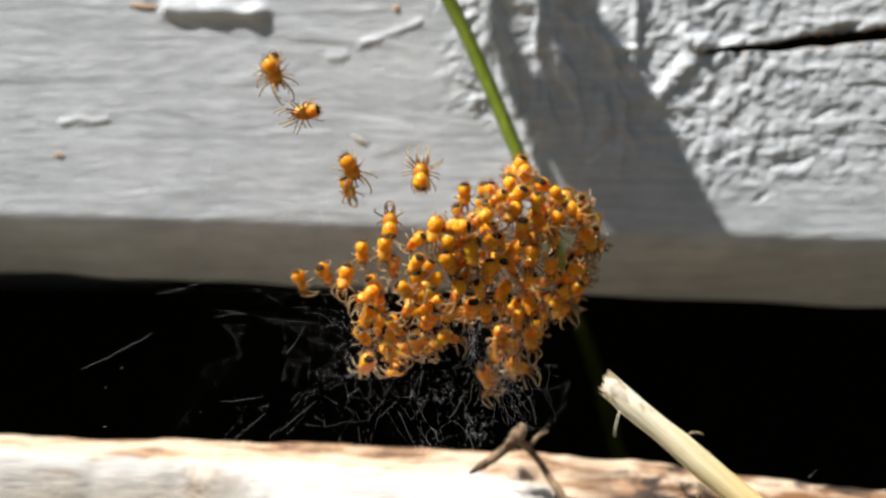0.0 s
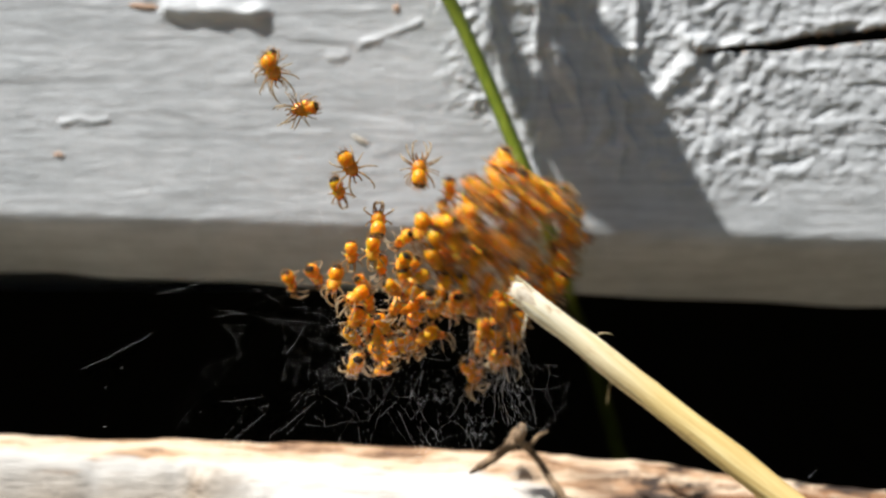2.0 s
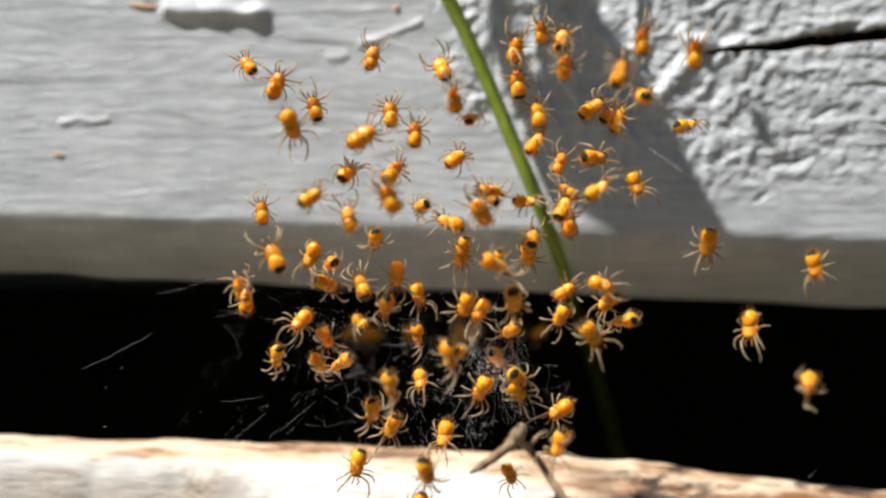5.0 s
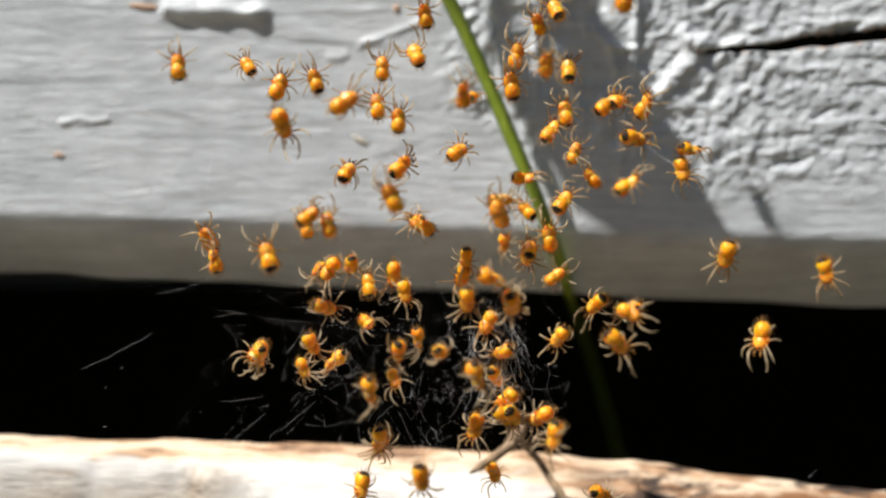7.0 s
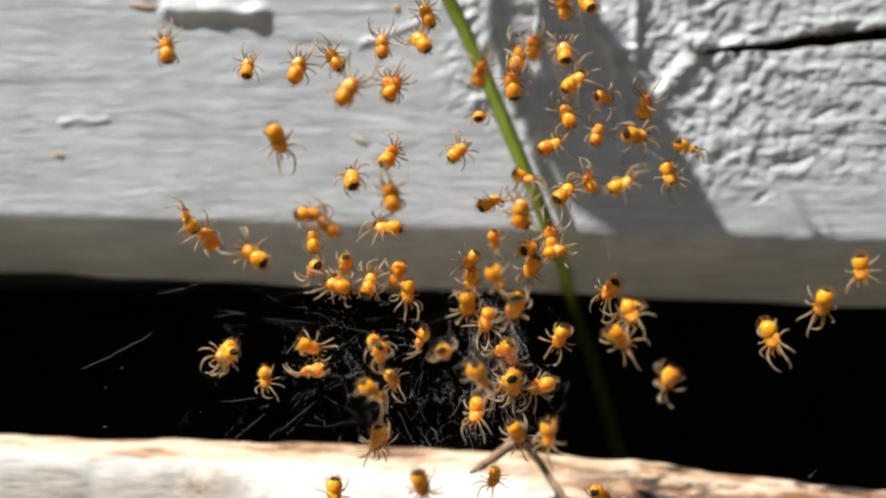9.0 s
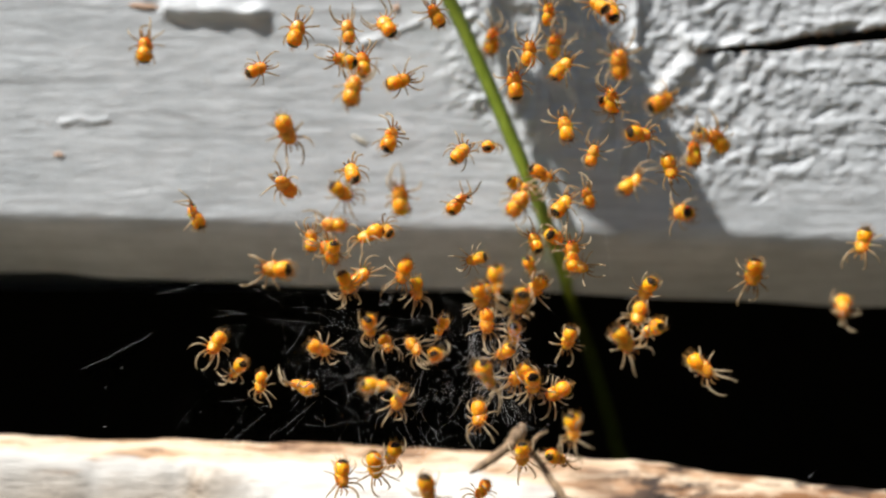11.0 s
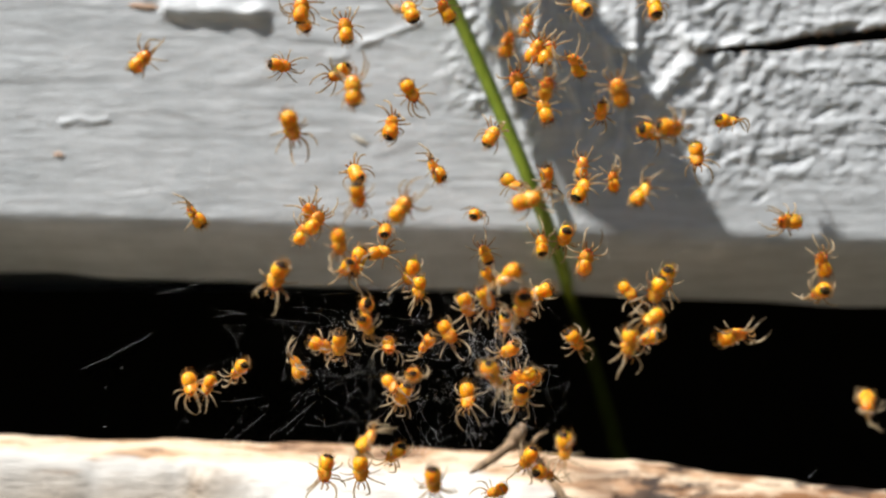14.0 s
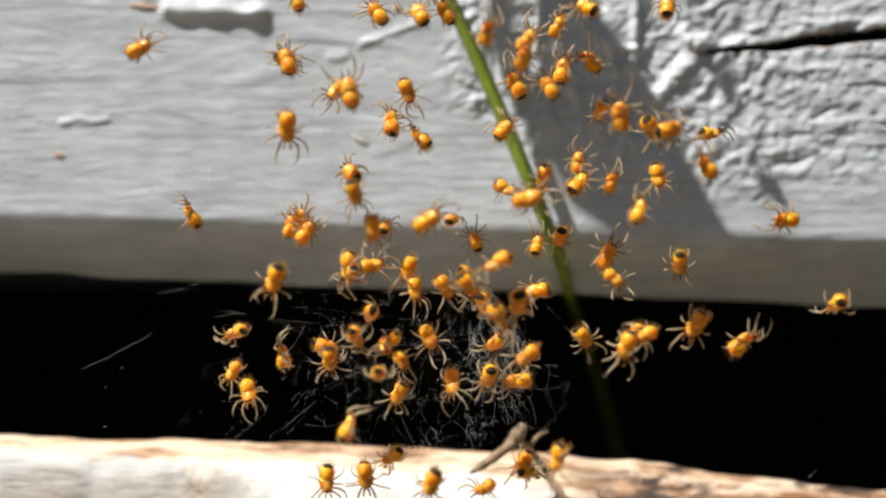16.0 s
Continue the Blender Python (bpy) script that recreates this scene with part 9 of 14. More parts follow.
    walk(b[69], [(0, at(-1.89, -7.3, -3.32, -113, -54, 11)), (0.5, at(-1.91, -7.3, -3.32, -113, -54, 11)), (1, at(-2.18, -7.3, -3.32, -113, -54, 11)), (1.5, at(-2.43, -7.3, -3.21, -113, -54, 11)), (1.8, at(-2.62, -7.3, -3.15, -113, -54, 11)), (2, at(-2.58, -7.3, -3.21, -113, -54, 11)), (2.5, at(-4.05, -6.6, -3.58, -96, -46, 24)), (3, at(-4.61, -5.3, -4.08, -58, -31, 47)), (3.5, at(-5.02, -4.6, -4.37, -39, -23, 60)), (4, at(-5.02, -4.6, -4.17, -30, -23, 60)), (6.5, at(-4.12, -4.6, -4.32, -34, -23, 60)), (7, at(-4.35, -4.6, -4.25, -23, -23, 60)), (7.5, at(-4.32, -4.6, -4.57, -29, -23, 60)), (8, at(-4.02, -4.6, -4.83, -32, -23, 60)), (8.5, at(-3.71, -4.6, -4.98, -43, -23, 60)), (9, at(-3.83, -5.1, -5.44, -46, -23, 60)), (11.5, at(-3.15, -5.1, -5.47, -62, -23, 60)), (12, at(-3.35, -5.1, -5.47, -55, -23, 60)), (12.5, at(-3.34, -5.2, -5.59, -52, -23, 60)), (13, at(-3.25, -5.2, -5.5, -60, -23, 60)), (13.5, at(-3.19, -5.2, -5.53, -62, -23, 60)), (14, at(-3.09, -5.2, -5.56, -75, -23, 60)), (14.5, at(-3.08, -5.2, -5.59, -85, -23, 60)), (15, at(-3.13, -5.2, -5.59, -80, -23, 60)), (15.5, at(-3.38, -5.2, -5.64, -80, -23, 60)), (16, at(-3.28, -5.2, -5.59, -79, -23, 60))])
    walk(b[70], [(0, at(1.11, -7.7, -1.51, -55, 11, -1)), (0.5, at(1.07, -7.7, -1.51, -55, 11, -1)), (1, at(0.78, -7.7, -1.48, -55, 11, -1)), (1.5, at(0.44, -7.7, -1.27, -55, 11, -1)), (1.94, at(0.8, -7.7, -1.62, -55, 11, -1)), (2, at(0.31, -7.7, -1.24, -55, 11, -1)), (2.06, at(-0.18, -7.7, -0.86, -55, 11, -1)), (2.5, at(1.12, -7.3, -1.21, -55, -10, -4)), (3, at(0, -6.4, -4, -62, -51, -9)), (3.5, at(-0.83, -5.9, -4.38, -60, -73, -12)), (4, at(-1.56, -5.9, -4.57, -69, -73, -12)), (6.5, at(-1.16, -5.9, -5.1, -76, -73, -12)), (7, at(-1.4, -5.9, -5.11, -79, -73, -12)), (7.5, at(-1.34, -5.9, -5.1, -89, -73, -12)), (8, at(-1.27, -5.9, -5.05, -95, -73, -12)), (8.5, at(-1.11, -5.9, -5.06, -103, -73, -12)), (9, at(-1.24, -5.9, -5.11, -105, -73, -12)), (11.5, at(-0, -5.9, -4.28, -109, -73, -12)), (12, at(-0.3, -5.9, -4.23, -118, -73, -12)), (12.5, at(-0.32, -5.9, -4.34, -112, -73, -12)), (13, at(-0.53, -5.9, -4.59, -109, -73, -12)), (13.5, at(-0.76, -5.9, -5.05, -119, -73, -12)), (14, at(-0.99, -5.9, -5.42, -119, -73, -12)), (14.5, at(-1.37, -5.9, -5.93, -125, -73, -12)), (15, at(-2.03, -5.9, -5.75, -119, -73, -12)), (15.5, at(-2.78, -5.9, -5.62, -114, -73, -12)), (16, at(-2.96, -5.9, -5.29, -122, -73, -12))])
    walk(b[71], [(0, at(0.51, -6.3, -4.96, -13, -66, 24)), (0.5, at(0.47, -6.3, -4.96, -13, -66, 24)), (1, at(0.18, -6.3, -4.93, -13, -66, 24)), (1.5, at(-0.15, -6.3, -4.74, -13, -66, 24)), (1.8, at(-0.44, -6.3, -4.6, -13, -66, 24)), (2, at(-0.29, -6.3, -4.72, -13, -66, 24)), (2.5, at(0.19, -6.2, -5.34, -33, -43, 29)), (3, at(-0.6, -6.2, -6.04, -68, -1, 39)), (3.5, at(-1.39, -6.2, -6.29, -84, 21, 44)), (4, at(-0.77, -6.2, -6.77, -88, 21, 44)), (6.5, at(-2.54, -6.2, -7.56, -81, 21, 44)), (7, at(-2.69, -6.2, -7.34, -72, 21, 44)), (7.5, at(-2.65, -6.2, -7.24, -66, 21, 44)), (8, at(-2.67, -6.2, -7.3, -66, 21, 44)), (8.5, at(-2.73, -6.2, -7.32, -64, 21, 44)), (9, at(-2.79, -6.2, -7.34, -58, 21, 44)), (11.5, at(-1.42, -6.2, -5.32, -48, 21, 44)), (12, at(-1.71, -6.2, -5.32, -54, 21, 44)), (12.5, at(-1.8, -6.2, -5.51, -52, 21, 44)), (13, at(-2.15, -6.2, -6.22, -46, 21, 44)), (13.5, at(-2.5, -6.2, -6.92, -57, 21, 44)), (14, at(-2.84, -6.5, -7.59, -50, 21, 44)), (14.5, at(-3.17, -6.8, -8.26, -56, 21, 44)), (15, at(-2.88, -6.5, -7.62, -57, 21, 44)), (15.5, at(-2.58, -6.3, -6.97, -53, 21, 44)), (16, at(-2.27, -6.2, -6.3, -50, 21, 44))])
    walk(b[72], [(0, at(-3.06, -4.5, -5.98, -98, 32, -10)), (0.5, at(-3.07, -4.5, -5.98, -98, 32, -10)), (1, at(-3.35, -4.5, -5.99, -98, 32, -10)), (1.5, at(-3.58, -4.5, -5.91, -98, 32, -10)), (1.8, at(-3.73, -4.5, -5.88, -98, 32, -10)), (2, at(-3.73, -4.5, -5.92, -98, 32, -10)), (2.5, at(-1.72, -5.7, -6.82, -95, 19, -8)), (3, at(-1.39, -6, -7.42, -97, -5, -4)), (3.5, at(-2.84, -6.5, -7.56, -110, -18, -2)), (4, at(-2.55, -6.5, -8.47, -110, -18, -2)), (6.5, at(-3.45, -7.3, -10.61, -110, -18, -2)), (7, at(-3.41, -7.3, -10.72, -109, -18, -2)), (7.5, at(-3.4, -7.3, -10.6, -108, -18, -2)), (8, at(-3.3, -7.2, -10.5, -103, -18, -2)), (8.5, at(-3.3, -7.2, -10.41, -114, -18, -2)), (9, at(-3.53, -7.3, -10.57, -118, -18, -2)), (11.5, at(-2.36, -6.5, -8.18, -108, -18, -2)), (12, at(-2.55, -6.5, -8.18, -113, -18, -2)), (12.5, at(-2.48, -6.5, -8.29, -105, -18, -2)), (13, at(-2.43, -6.5, -8.2, -100, -18, -2)), (13.5, at(-2.36, -6.5, -8.26, -101, -18, -2)), (14, at(-2.24, -6.5, -8.23, -109, -18, -2)), (14.5, at(-2.26, -6.5, -8.29, -103, -18, -2)), (15, at(-2.34, -6.5, -8.24, -102, -18, -2)), (15.5, at(-2.51, -6.5, -8.19, -110, -18, -2)), (16, at(-2.48, -6.5, -8.14, -113, -18, -2))])
    walk(b[73], [(0, at(0.34, -7, -3.56, -119, -9, -18)), (0.5, at(0.31, -7, -3.56, -119, -9, -18)), (1, at(0.02, -7, -3.53, -119, -9, -18)), (1.5, at(-0.3, -7, -3.35, -119, -9, -18)), (1.94, at(-0.29, -7, -3.45, -119, -9, -18)), (2, at(-0.44, -7, -3.33, -119, -9, -18)), (2.06, at(-0.59, -7, -3.21, -119, -9, -18)), (2.5, at(-0.76, -6.3, -4.23, -123, -24, -15)), (3, at(-3.8, -5.6, -6.51, -136, -52, -8)), (3.5, at(-4.95, -5.6, -6.6, -141, -67, -4)), (4, at(-5.57, -5.6, -6.64, -136, -67, -4)), (6.5, at(-6.02, -5.5, -6.31, -137, -67, -4)), (7, at(-6.2, -5.5, -6.42, -131, -67, -4)), (7.5, at(-6.43, -5.7, -6.78, -140, -67, -4)), (8, at(-6.85, -5.7, -6.83, -156, -67, -4)), (8.5, at(-7.14, -5.6, -6.64, -156, -67, -4)), (9, at(-7.45, -5.7, -6.88, -164, -67, -4)), (11.5, at(-8.15, -6.1, -7.71, -197, -67, -4)), (12, at(-8.3, -6, -7.57, -203, -67, -4)), (12.5, at(-8.21, -6, -7.58, -207, -67, -4)), (13, at(-8.11, -5.7, -6.84, -207, -67, -4)), (13.5, at(-8.16, -5.7, -6.81, -226, -67, -4)), (14, at(-8.28, -5.6, -6.58, -237, -67, -4)), (14.5, at(-8.6, -5.5, -6.36, -247, -67, -4)), (15, at(-9.15, -5.5, -6.41, -256, -67, -4)), (15.5, at(-9.27, -5.4, -6.18, -258, -67, -4)), (16, at(-9.1, -5.3, -5.99, -252, -67, -4))])
    walk(b[74], [(0, at(-4.49, -4.8, -5.08, -50, -31, -15)), (0.5, at(-4.5, -4.8, -5.08, -50, -31, -15)), (1, at(-4.76, -4.8, -5.1, -50, -31, -15)), (1.5, at(-4.95, -4.8, -5.07, -50, -31, -15)), (1.8, at(-5.05, -4.8, -5.08, -50, -31, -15)), (2, at(-5.11, -4.8, -5.1, -50, -31, -15)), (2.5, at(-4.97, -4.9, -5.13, -60, -37, -16)), (3, at(-6.84, -5.2, -5.66, -74, -48, -18)), (3.5, at(-8.25, -5.3, -5.25, -85, -54, -20)), (4, at(-8.79, -5.3, -5.89, -87, -54, -20)), (6.5, at(-10.14, -5.5, -6.27, -89, -54, -20)), (7, at(-10.37, -5.4, -6.21, -88, -54, -20)), (7.5, at(-10.52, -5.5, -6.39, -104, -54, -20)), (8, at(-11.21, -5.5, -6.33, -110, -54, -20)), (8.5, at(-11.68, -5.3, -5.75, -117, -54, -20)), (9, at(-12.19, -5.4, -6.21, -114, -54, -20)), (11.5, at(-11.56, -5.7, -6.83, -120, -54, -20)), (12, at(-12.01, -5.7, -6.78, -122, -54, -20)), (12.5, at(-11.91, -5.8, -6.97, -128, -54, -20)), (13, at(-11.76, -5.7, -6.82, -127, -54, -20)), (13.5, at(-11.65, -5.7, -6.9, -126, -54, -20)), (14, at(-11.55, -5.7, -6.89, -120, -54, -20)), (14.5, at(-11.59, -5.8, -6.97, -125, -54, -20)), (15, at(-11.72, -5.5, -6.32, -128, -54, -20)), (15.5, at(-12, -5.3, -5.56, -133, -54, -20)), (16, at(-11.84, -5.3, -4.78, -145, -54, -20))])
    walk(b[75], [(0, at(-2.98, -5.9, -5.04, -105, 17, -0)), (0.5, at(-3, -5.9, -5.04, -105, 17, -0)), (1, at(-3.27, -5.9, -5.05, -105, 17, -0)), (1.5, at(-3.49, -5.9, -4.98, -105, 17, -0)), (1.8, at(-3.64, -5.9, -4.95, -105, 17, -0)), (2, at(-3.64, -5.9, -4.99, -105, 17, -0)), (2.5, at(-3.95, -5.7, -5.7, -95, 15, 4)), (3, at(-5.33, -5.3, -5.2, -74, 11, 12)), (3.5, at(-6.57, -5.4, -6.18, -62, 9, 16)), (4, at(-6.52, -5.4, -6.67, -59, 9, 16)), (6.5, at(-7.88, -5.5, -6.31, -66, 9, 16)), (7, at(-7.84, -5.7, -6.82, -69, 9, 16)), (7.5, at(-8.67, -5.4, -6.09, -69, 9, 16)), (8, at(-8.9, -5.4, -6.19, -83, 9, 16)), (8.5, at(-9.13, -5.4, -6.11, -89, 9, 16)), (9, at(-9.97, -5.9, -7.33, -87, 9, 16)), (11.5, at(-10.39, -6, -7.57, -101, 9, 16)), (12, at(-10.83, -6, -7.57, -99, 9, 16)), (12.5, at(-11.64, -6.3, -8.33, -112, 9, 16)), (13, at(-12.25, -6.2, -8.11, -107, 9, 16)), (13.5, at(-13.3, -6.2, -7.96, -113, 9, 16)), (14, at(-13.19, -6.1, -7.73, -117, 9, 16)), (14.5, at(-13.12, -6, -7.58, -113, 9, 16)), (15, at(-12.88, -6.1, -7.73, -118, 9, 16)), (15.5, at(-12.11, -5.8, -7.19, -122, 9, 16)), (16, at(-11.84, -5.8, -6.97, -122, 9, 16))])
    walk(b[76], [(0, at(-4.25, -6.8, -2.63, -152, 35, 35)), (0.5, at(-4.26, -6.8, -2.63, -152, 35, 35)), (1, at(-4.51, -6.8, -2.65, -152, 35, 35)), (1.5, at(-4.7, -6.8, -2.62, -152, 35, 35)), (1.8, at(-4.79, -6.8, -2.62, -152, 35, 35)), (2, at(-4.85, -6.8, -2.64, -152, 35, 35)), (2.5, at(-4.67, -6.7, -2.63, -150, 26, 37)), (3, at(-5.63, -6.4, -2.33, -134, 10, 41)), (3.5, at(-7.07, -6.3, -3.12, -128, 2, 42)), (4, at(-7.07, -6.3, -3.12, -129, 2, 42)), (6.5, at(-10.36, -5.3, -5.98, -130, 2, 42)), (7, at(-10.59, -5.3, -5.92, -128, 2, 42)), (7.5, at(-10.74, -5.4, -6.1, -136, 2, 42)), (8, at(-11.43, -5.4, -6.04, -127, 2, 42)), (8.5, at(-11.91, -5.1, -5.46, -125, 2, 42)), (9, at(-12.41, -5.3, -5.92, -130, 2, 42)), (11.5, at(-12.91, -6.3, -5.31, -111, 2, 42)), (12, at(-13.2, -6.3, -6.51, -101, 2, 42)), (12.5, at(-12.6, -6.3, -7.37, -87, 2, 42)), (13, at(-12.97, -6.3, -7.01, -81, 2, 42)), (13.5, at(-13.22, -6.3, -7.07, -75, 2, 42)), (14, at(-14.1, -6.3, -7.66, -69, 2, 42)), (14.5, at(-14.39, -6.7, -8.72, -65, 2, 42)), (15, at(-13.08, -6.9, -9.23, -62, 2, 42)), (15.5, at(-11.24, -6.7, -8.75, -68, 2, 42)), (16, at(-10.84, -6.4, -8.04, -73, 2, 42))])
    walk(b[77], [(0, at(1.61, -6.3, -3.44, -91, -20, -34)), (0.5, at(1.56, -6.3, -3.44, -91, -20, -34)), (1, at(1.27, -6.3, -3.4, -91, -20, -34)), (1.5, at(0.91, -6.3, -3.18, -91, -20, -34)), (1.94, at(1.07, -6.3, -3.37, -91, -20, -34)), (2, at(0.77, -6.3, -3.14, -91, -20, -34)), (2.06, at(0.47, -6.3, -2.91, -91, -20, -34)), (2.5, at(0.18, -8.2, -3.63, -86, -35, -30)), (3, at(0.46, -11.8, -4.55, -79, -62, -22)), (3.5, at(-0.52, -13.7, -4.8, -73, -77, -18)), (4, at(-0.52, -13.7, -4.8, -71, -77, -18)), (6.5, at(1.9, -13.7, -6.3, -73, -77, -18)), (7, at(1.68, -13.7, -6.32, -60, -77, -18)), (7.5, at(1.74, -13.7, -6.34, -58, -77, -18)), (8, at(1.82, -13.7, -6.33, -47, -77, -18)), (8.5, at(1.99, -13.7, -6.33, -46, -77, -18)), (9, at(1.82, -13.7, -6.32, -49, -77, -18)), (11.5, at(2.2, -13.7, -6.26, -56, -77, -18)), (12, at(2.03, -13.7, -6.26, -57, -77, -18)), (12.5, at(1.91, -13.7, -6.32, -46, -77, -18)), (13, at(2.18, -13.7, -6.24, -46, -77, -18)), (13.5, at(2.3, -13.7, -6.26, -48, -77, -18)), (14, at(2.5, -13.7, -6.24, -49, -77, -18)), (14.5, at(2.65, -13.7, -6.05, -47, -77, -18)), (15, at(2.12, -13.7, -5.43, -42, -77, -18)), (15.5, at(2.39, -13.7, -4.13, -40, -77, -18)), (16, at(2.79, -13.7, -3.42, -51, -77, -18))])
    walk(b[78], [(0, at(4.53, -3, -6.95, -14, -51, 27)), (0.5, at(4.46, -3, -6.95, -14, -51, 27)), (1, at(4.13, -3, -6.89, -14, -51, 27)), (1.5, at(3.66, -3, -6.56, -14, -51, 27)), (1.8, at(3.19, -3, -6.29, -14, -51, 27)), (2, at(3.53, -3, -6.49, -14, -51, 27)), (2.5, at(2.42, -5.8, -6.97, -37, -45, 21)), (3, at(1.29, -6.2, -8.18, -91, -35, 9)), (3.5, at(1.6, -6.8, -7.69, -116, -29, 3)), (4, at(1.77, -6.8, -7.47, -112, -29, 3)), (6.5, at(3.06, -6.8, -8.48, -122, -29, 3)), (7, at(3.41, -6.8, -8.41, -133, -29, 3)), (7.5, at(3.55, -6.8, -8.01, -130, -29, 3)), (8, at(3.61, -6.8, -7.82, -123, -29, 3)), (8.5, at(3.81, -6.8, -7.59, -129, -29, 3)), (9, at(3.63, -6.8, -7.32, -127, -29, 3)), (11.5, at(4.22, -6.8, -6.99, -131, -29, 3)), (12, at(4.02, -6.8, -6.9, -133, -29, 3)), (12.5, at(3.88, -6.8, -7.01, -137, -29, 3)), (13, at(4.14, -6.8, -6.99, -150, -29, 3)), (13.5, at(4.16, -6.8, -7.03, -154, -29, 3)), (14, at(4.33, -6.8, -7.07, -163, -29, 3)), (14.5, at(4.25, -6.8, -7.16, -167, -29, 3)), (15, at(3.99, -6.8, -7.2, -166, -29, 3)), (15.5, at(3.77, -6.8, -7.23, -174, -29, 3)), (16, at(4.03, -6.8, -7.32, -170, -29, 3))])
    walk(b[79], [(0, at(4.04, -3.8, -5.62, -93, 12, -12)), (0.5, at(3.98, -3.8, -5.62, -93, 12, -12)), (1, at(3.66, -3.8, -5.56, -93, 12, -12)), (1.5, at(3.21, -3.8, -5.25, -93, 12, -12)), (1.94, at(3.23, -3.8, -5.31, -93, 12, -12)), (2, at(3.07, -3.8, -5.18, -93, 12, -12)), (2.06, at(2.91, -3.8, -5.05, -93, 12, -12)), (2.5, at(3.76, -4.7, -5.15, -84, 6, -17)), (3, at(6.62, -6.3, -3.38, -58, -5, -25)), (3.5, at(4.85, -7.2, -5.42, -38, -11, -29)), (4, at(4.38, -7.2, -5.85, -43, -11, -29)), (6.5, at(3.88, -7.2, -9.26, -45, -11, -29)), (7, at(3.88, -7.2, -9.26, -52, -11, -29)), (7.5, at(3.91, -7.2, -8.67, -66, -11, -29)), (8, at(4.28, -7.2, -8.3, -68, -11, -29)), (8.5, at(4.32, -7.2, -8.07, -74, -11, -29)), (9, at(3.88, -7.2, -7.55, -71, -11, -29)), (11.5, at(5.09, -7.2, -7.46, -79, -11, -29)), (12, at(4.37, -7.2, -7.65, -76, -11, -29)), (12.5, at(3.97, -7.2, -8.04, -82, -11, -29)), (13, at(4.45, -7.2, -8.37, -82, -11, -29)), (13.5, at(4.49, -7.2, -8.48, -93, -11, -29)), (14, at(4.28, -7.2, -8.15, -89, -11, -29)), (14.5, at(3.6, -7.2, -7.73, -90, -11, -29)), (15, at(2.75, -7.2, -7.79, -96, -11, -29)), (15.5, at(2.42, -7.2, -7.19, -101, -11, -29)), (16, at(2.51, -7.2, -7.11, -99, -11, -29))])
    walk(b[80], [(0, at(5.14, -3.6, -5.41, -86, -13, 28)), (0.5, at(5.08, -3.6, -5.41, -86, -13, 28)), (1, at(4.75, -3.6, -5.34, -86, -13, 28)), (1.5, at(4.29, -3.6, -5.01, -86, -13, 28)), (1.94, at(4.36, -3.6, -5.1, -86, -13, 28)), (2, at(4.15, -3.6, -4.94, -86, -13, 28)), (2.06, at(3.94, -3.6, -4.78, -86, -13, 28)), (2.5, at(7.23, -5.4, -6.21, -101, -10, 21)), (3, at(6.35, -6.2, -8.18, -130, -4, 9)), (3.5, at(7.01, -6.5, -8.83, -140, -1, 3)), (4, at(7.01, -6.5, -8.83, -148, -1, 3)), (6.5, at(5.32, -6.7, -9.35, -143, -1, 3)), (7, at(5.32, -6.7, -9.35, -152, -1, 3)), (7.5, at(5.37, -6.5, -8.79, -163, -1, 3)), (8, at(5.76, -6.4, -8.44, -164, -1, 3)), (8.5, at(5.81, -6.3, -8.22, -161, -1, 3)), (9, at(5.38, -6.1, -7.72, -162, -1, 3)), (11.5, at(6.43, -6.2, -8.08, -150, -1, 3)), (12, at(5.47, -6.2, -7.94, -153, -1, 3)), (12.5, at(5.19, -6.1, -7.88, -151, -1, 3)), (13, at(4.91, -6, -7.65, -150, -1, 3)), (13.5, at(4.74, -6, -7.46, -155, -1, 3)), (14, at(4.71, -5.9, -7.45, -146, -1, 3)), (14.5, at(5.12, -5.8, -6.97, -159, -1, 3)), (15, at(5.08, -5.9, -7.25, -148, -1, 3)), (15.5, at(4.83, -5.7, -6.73, -139, -1, 3)), (16, at(4.67, -5.5, -6.11, -138, -1, 3))])
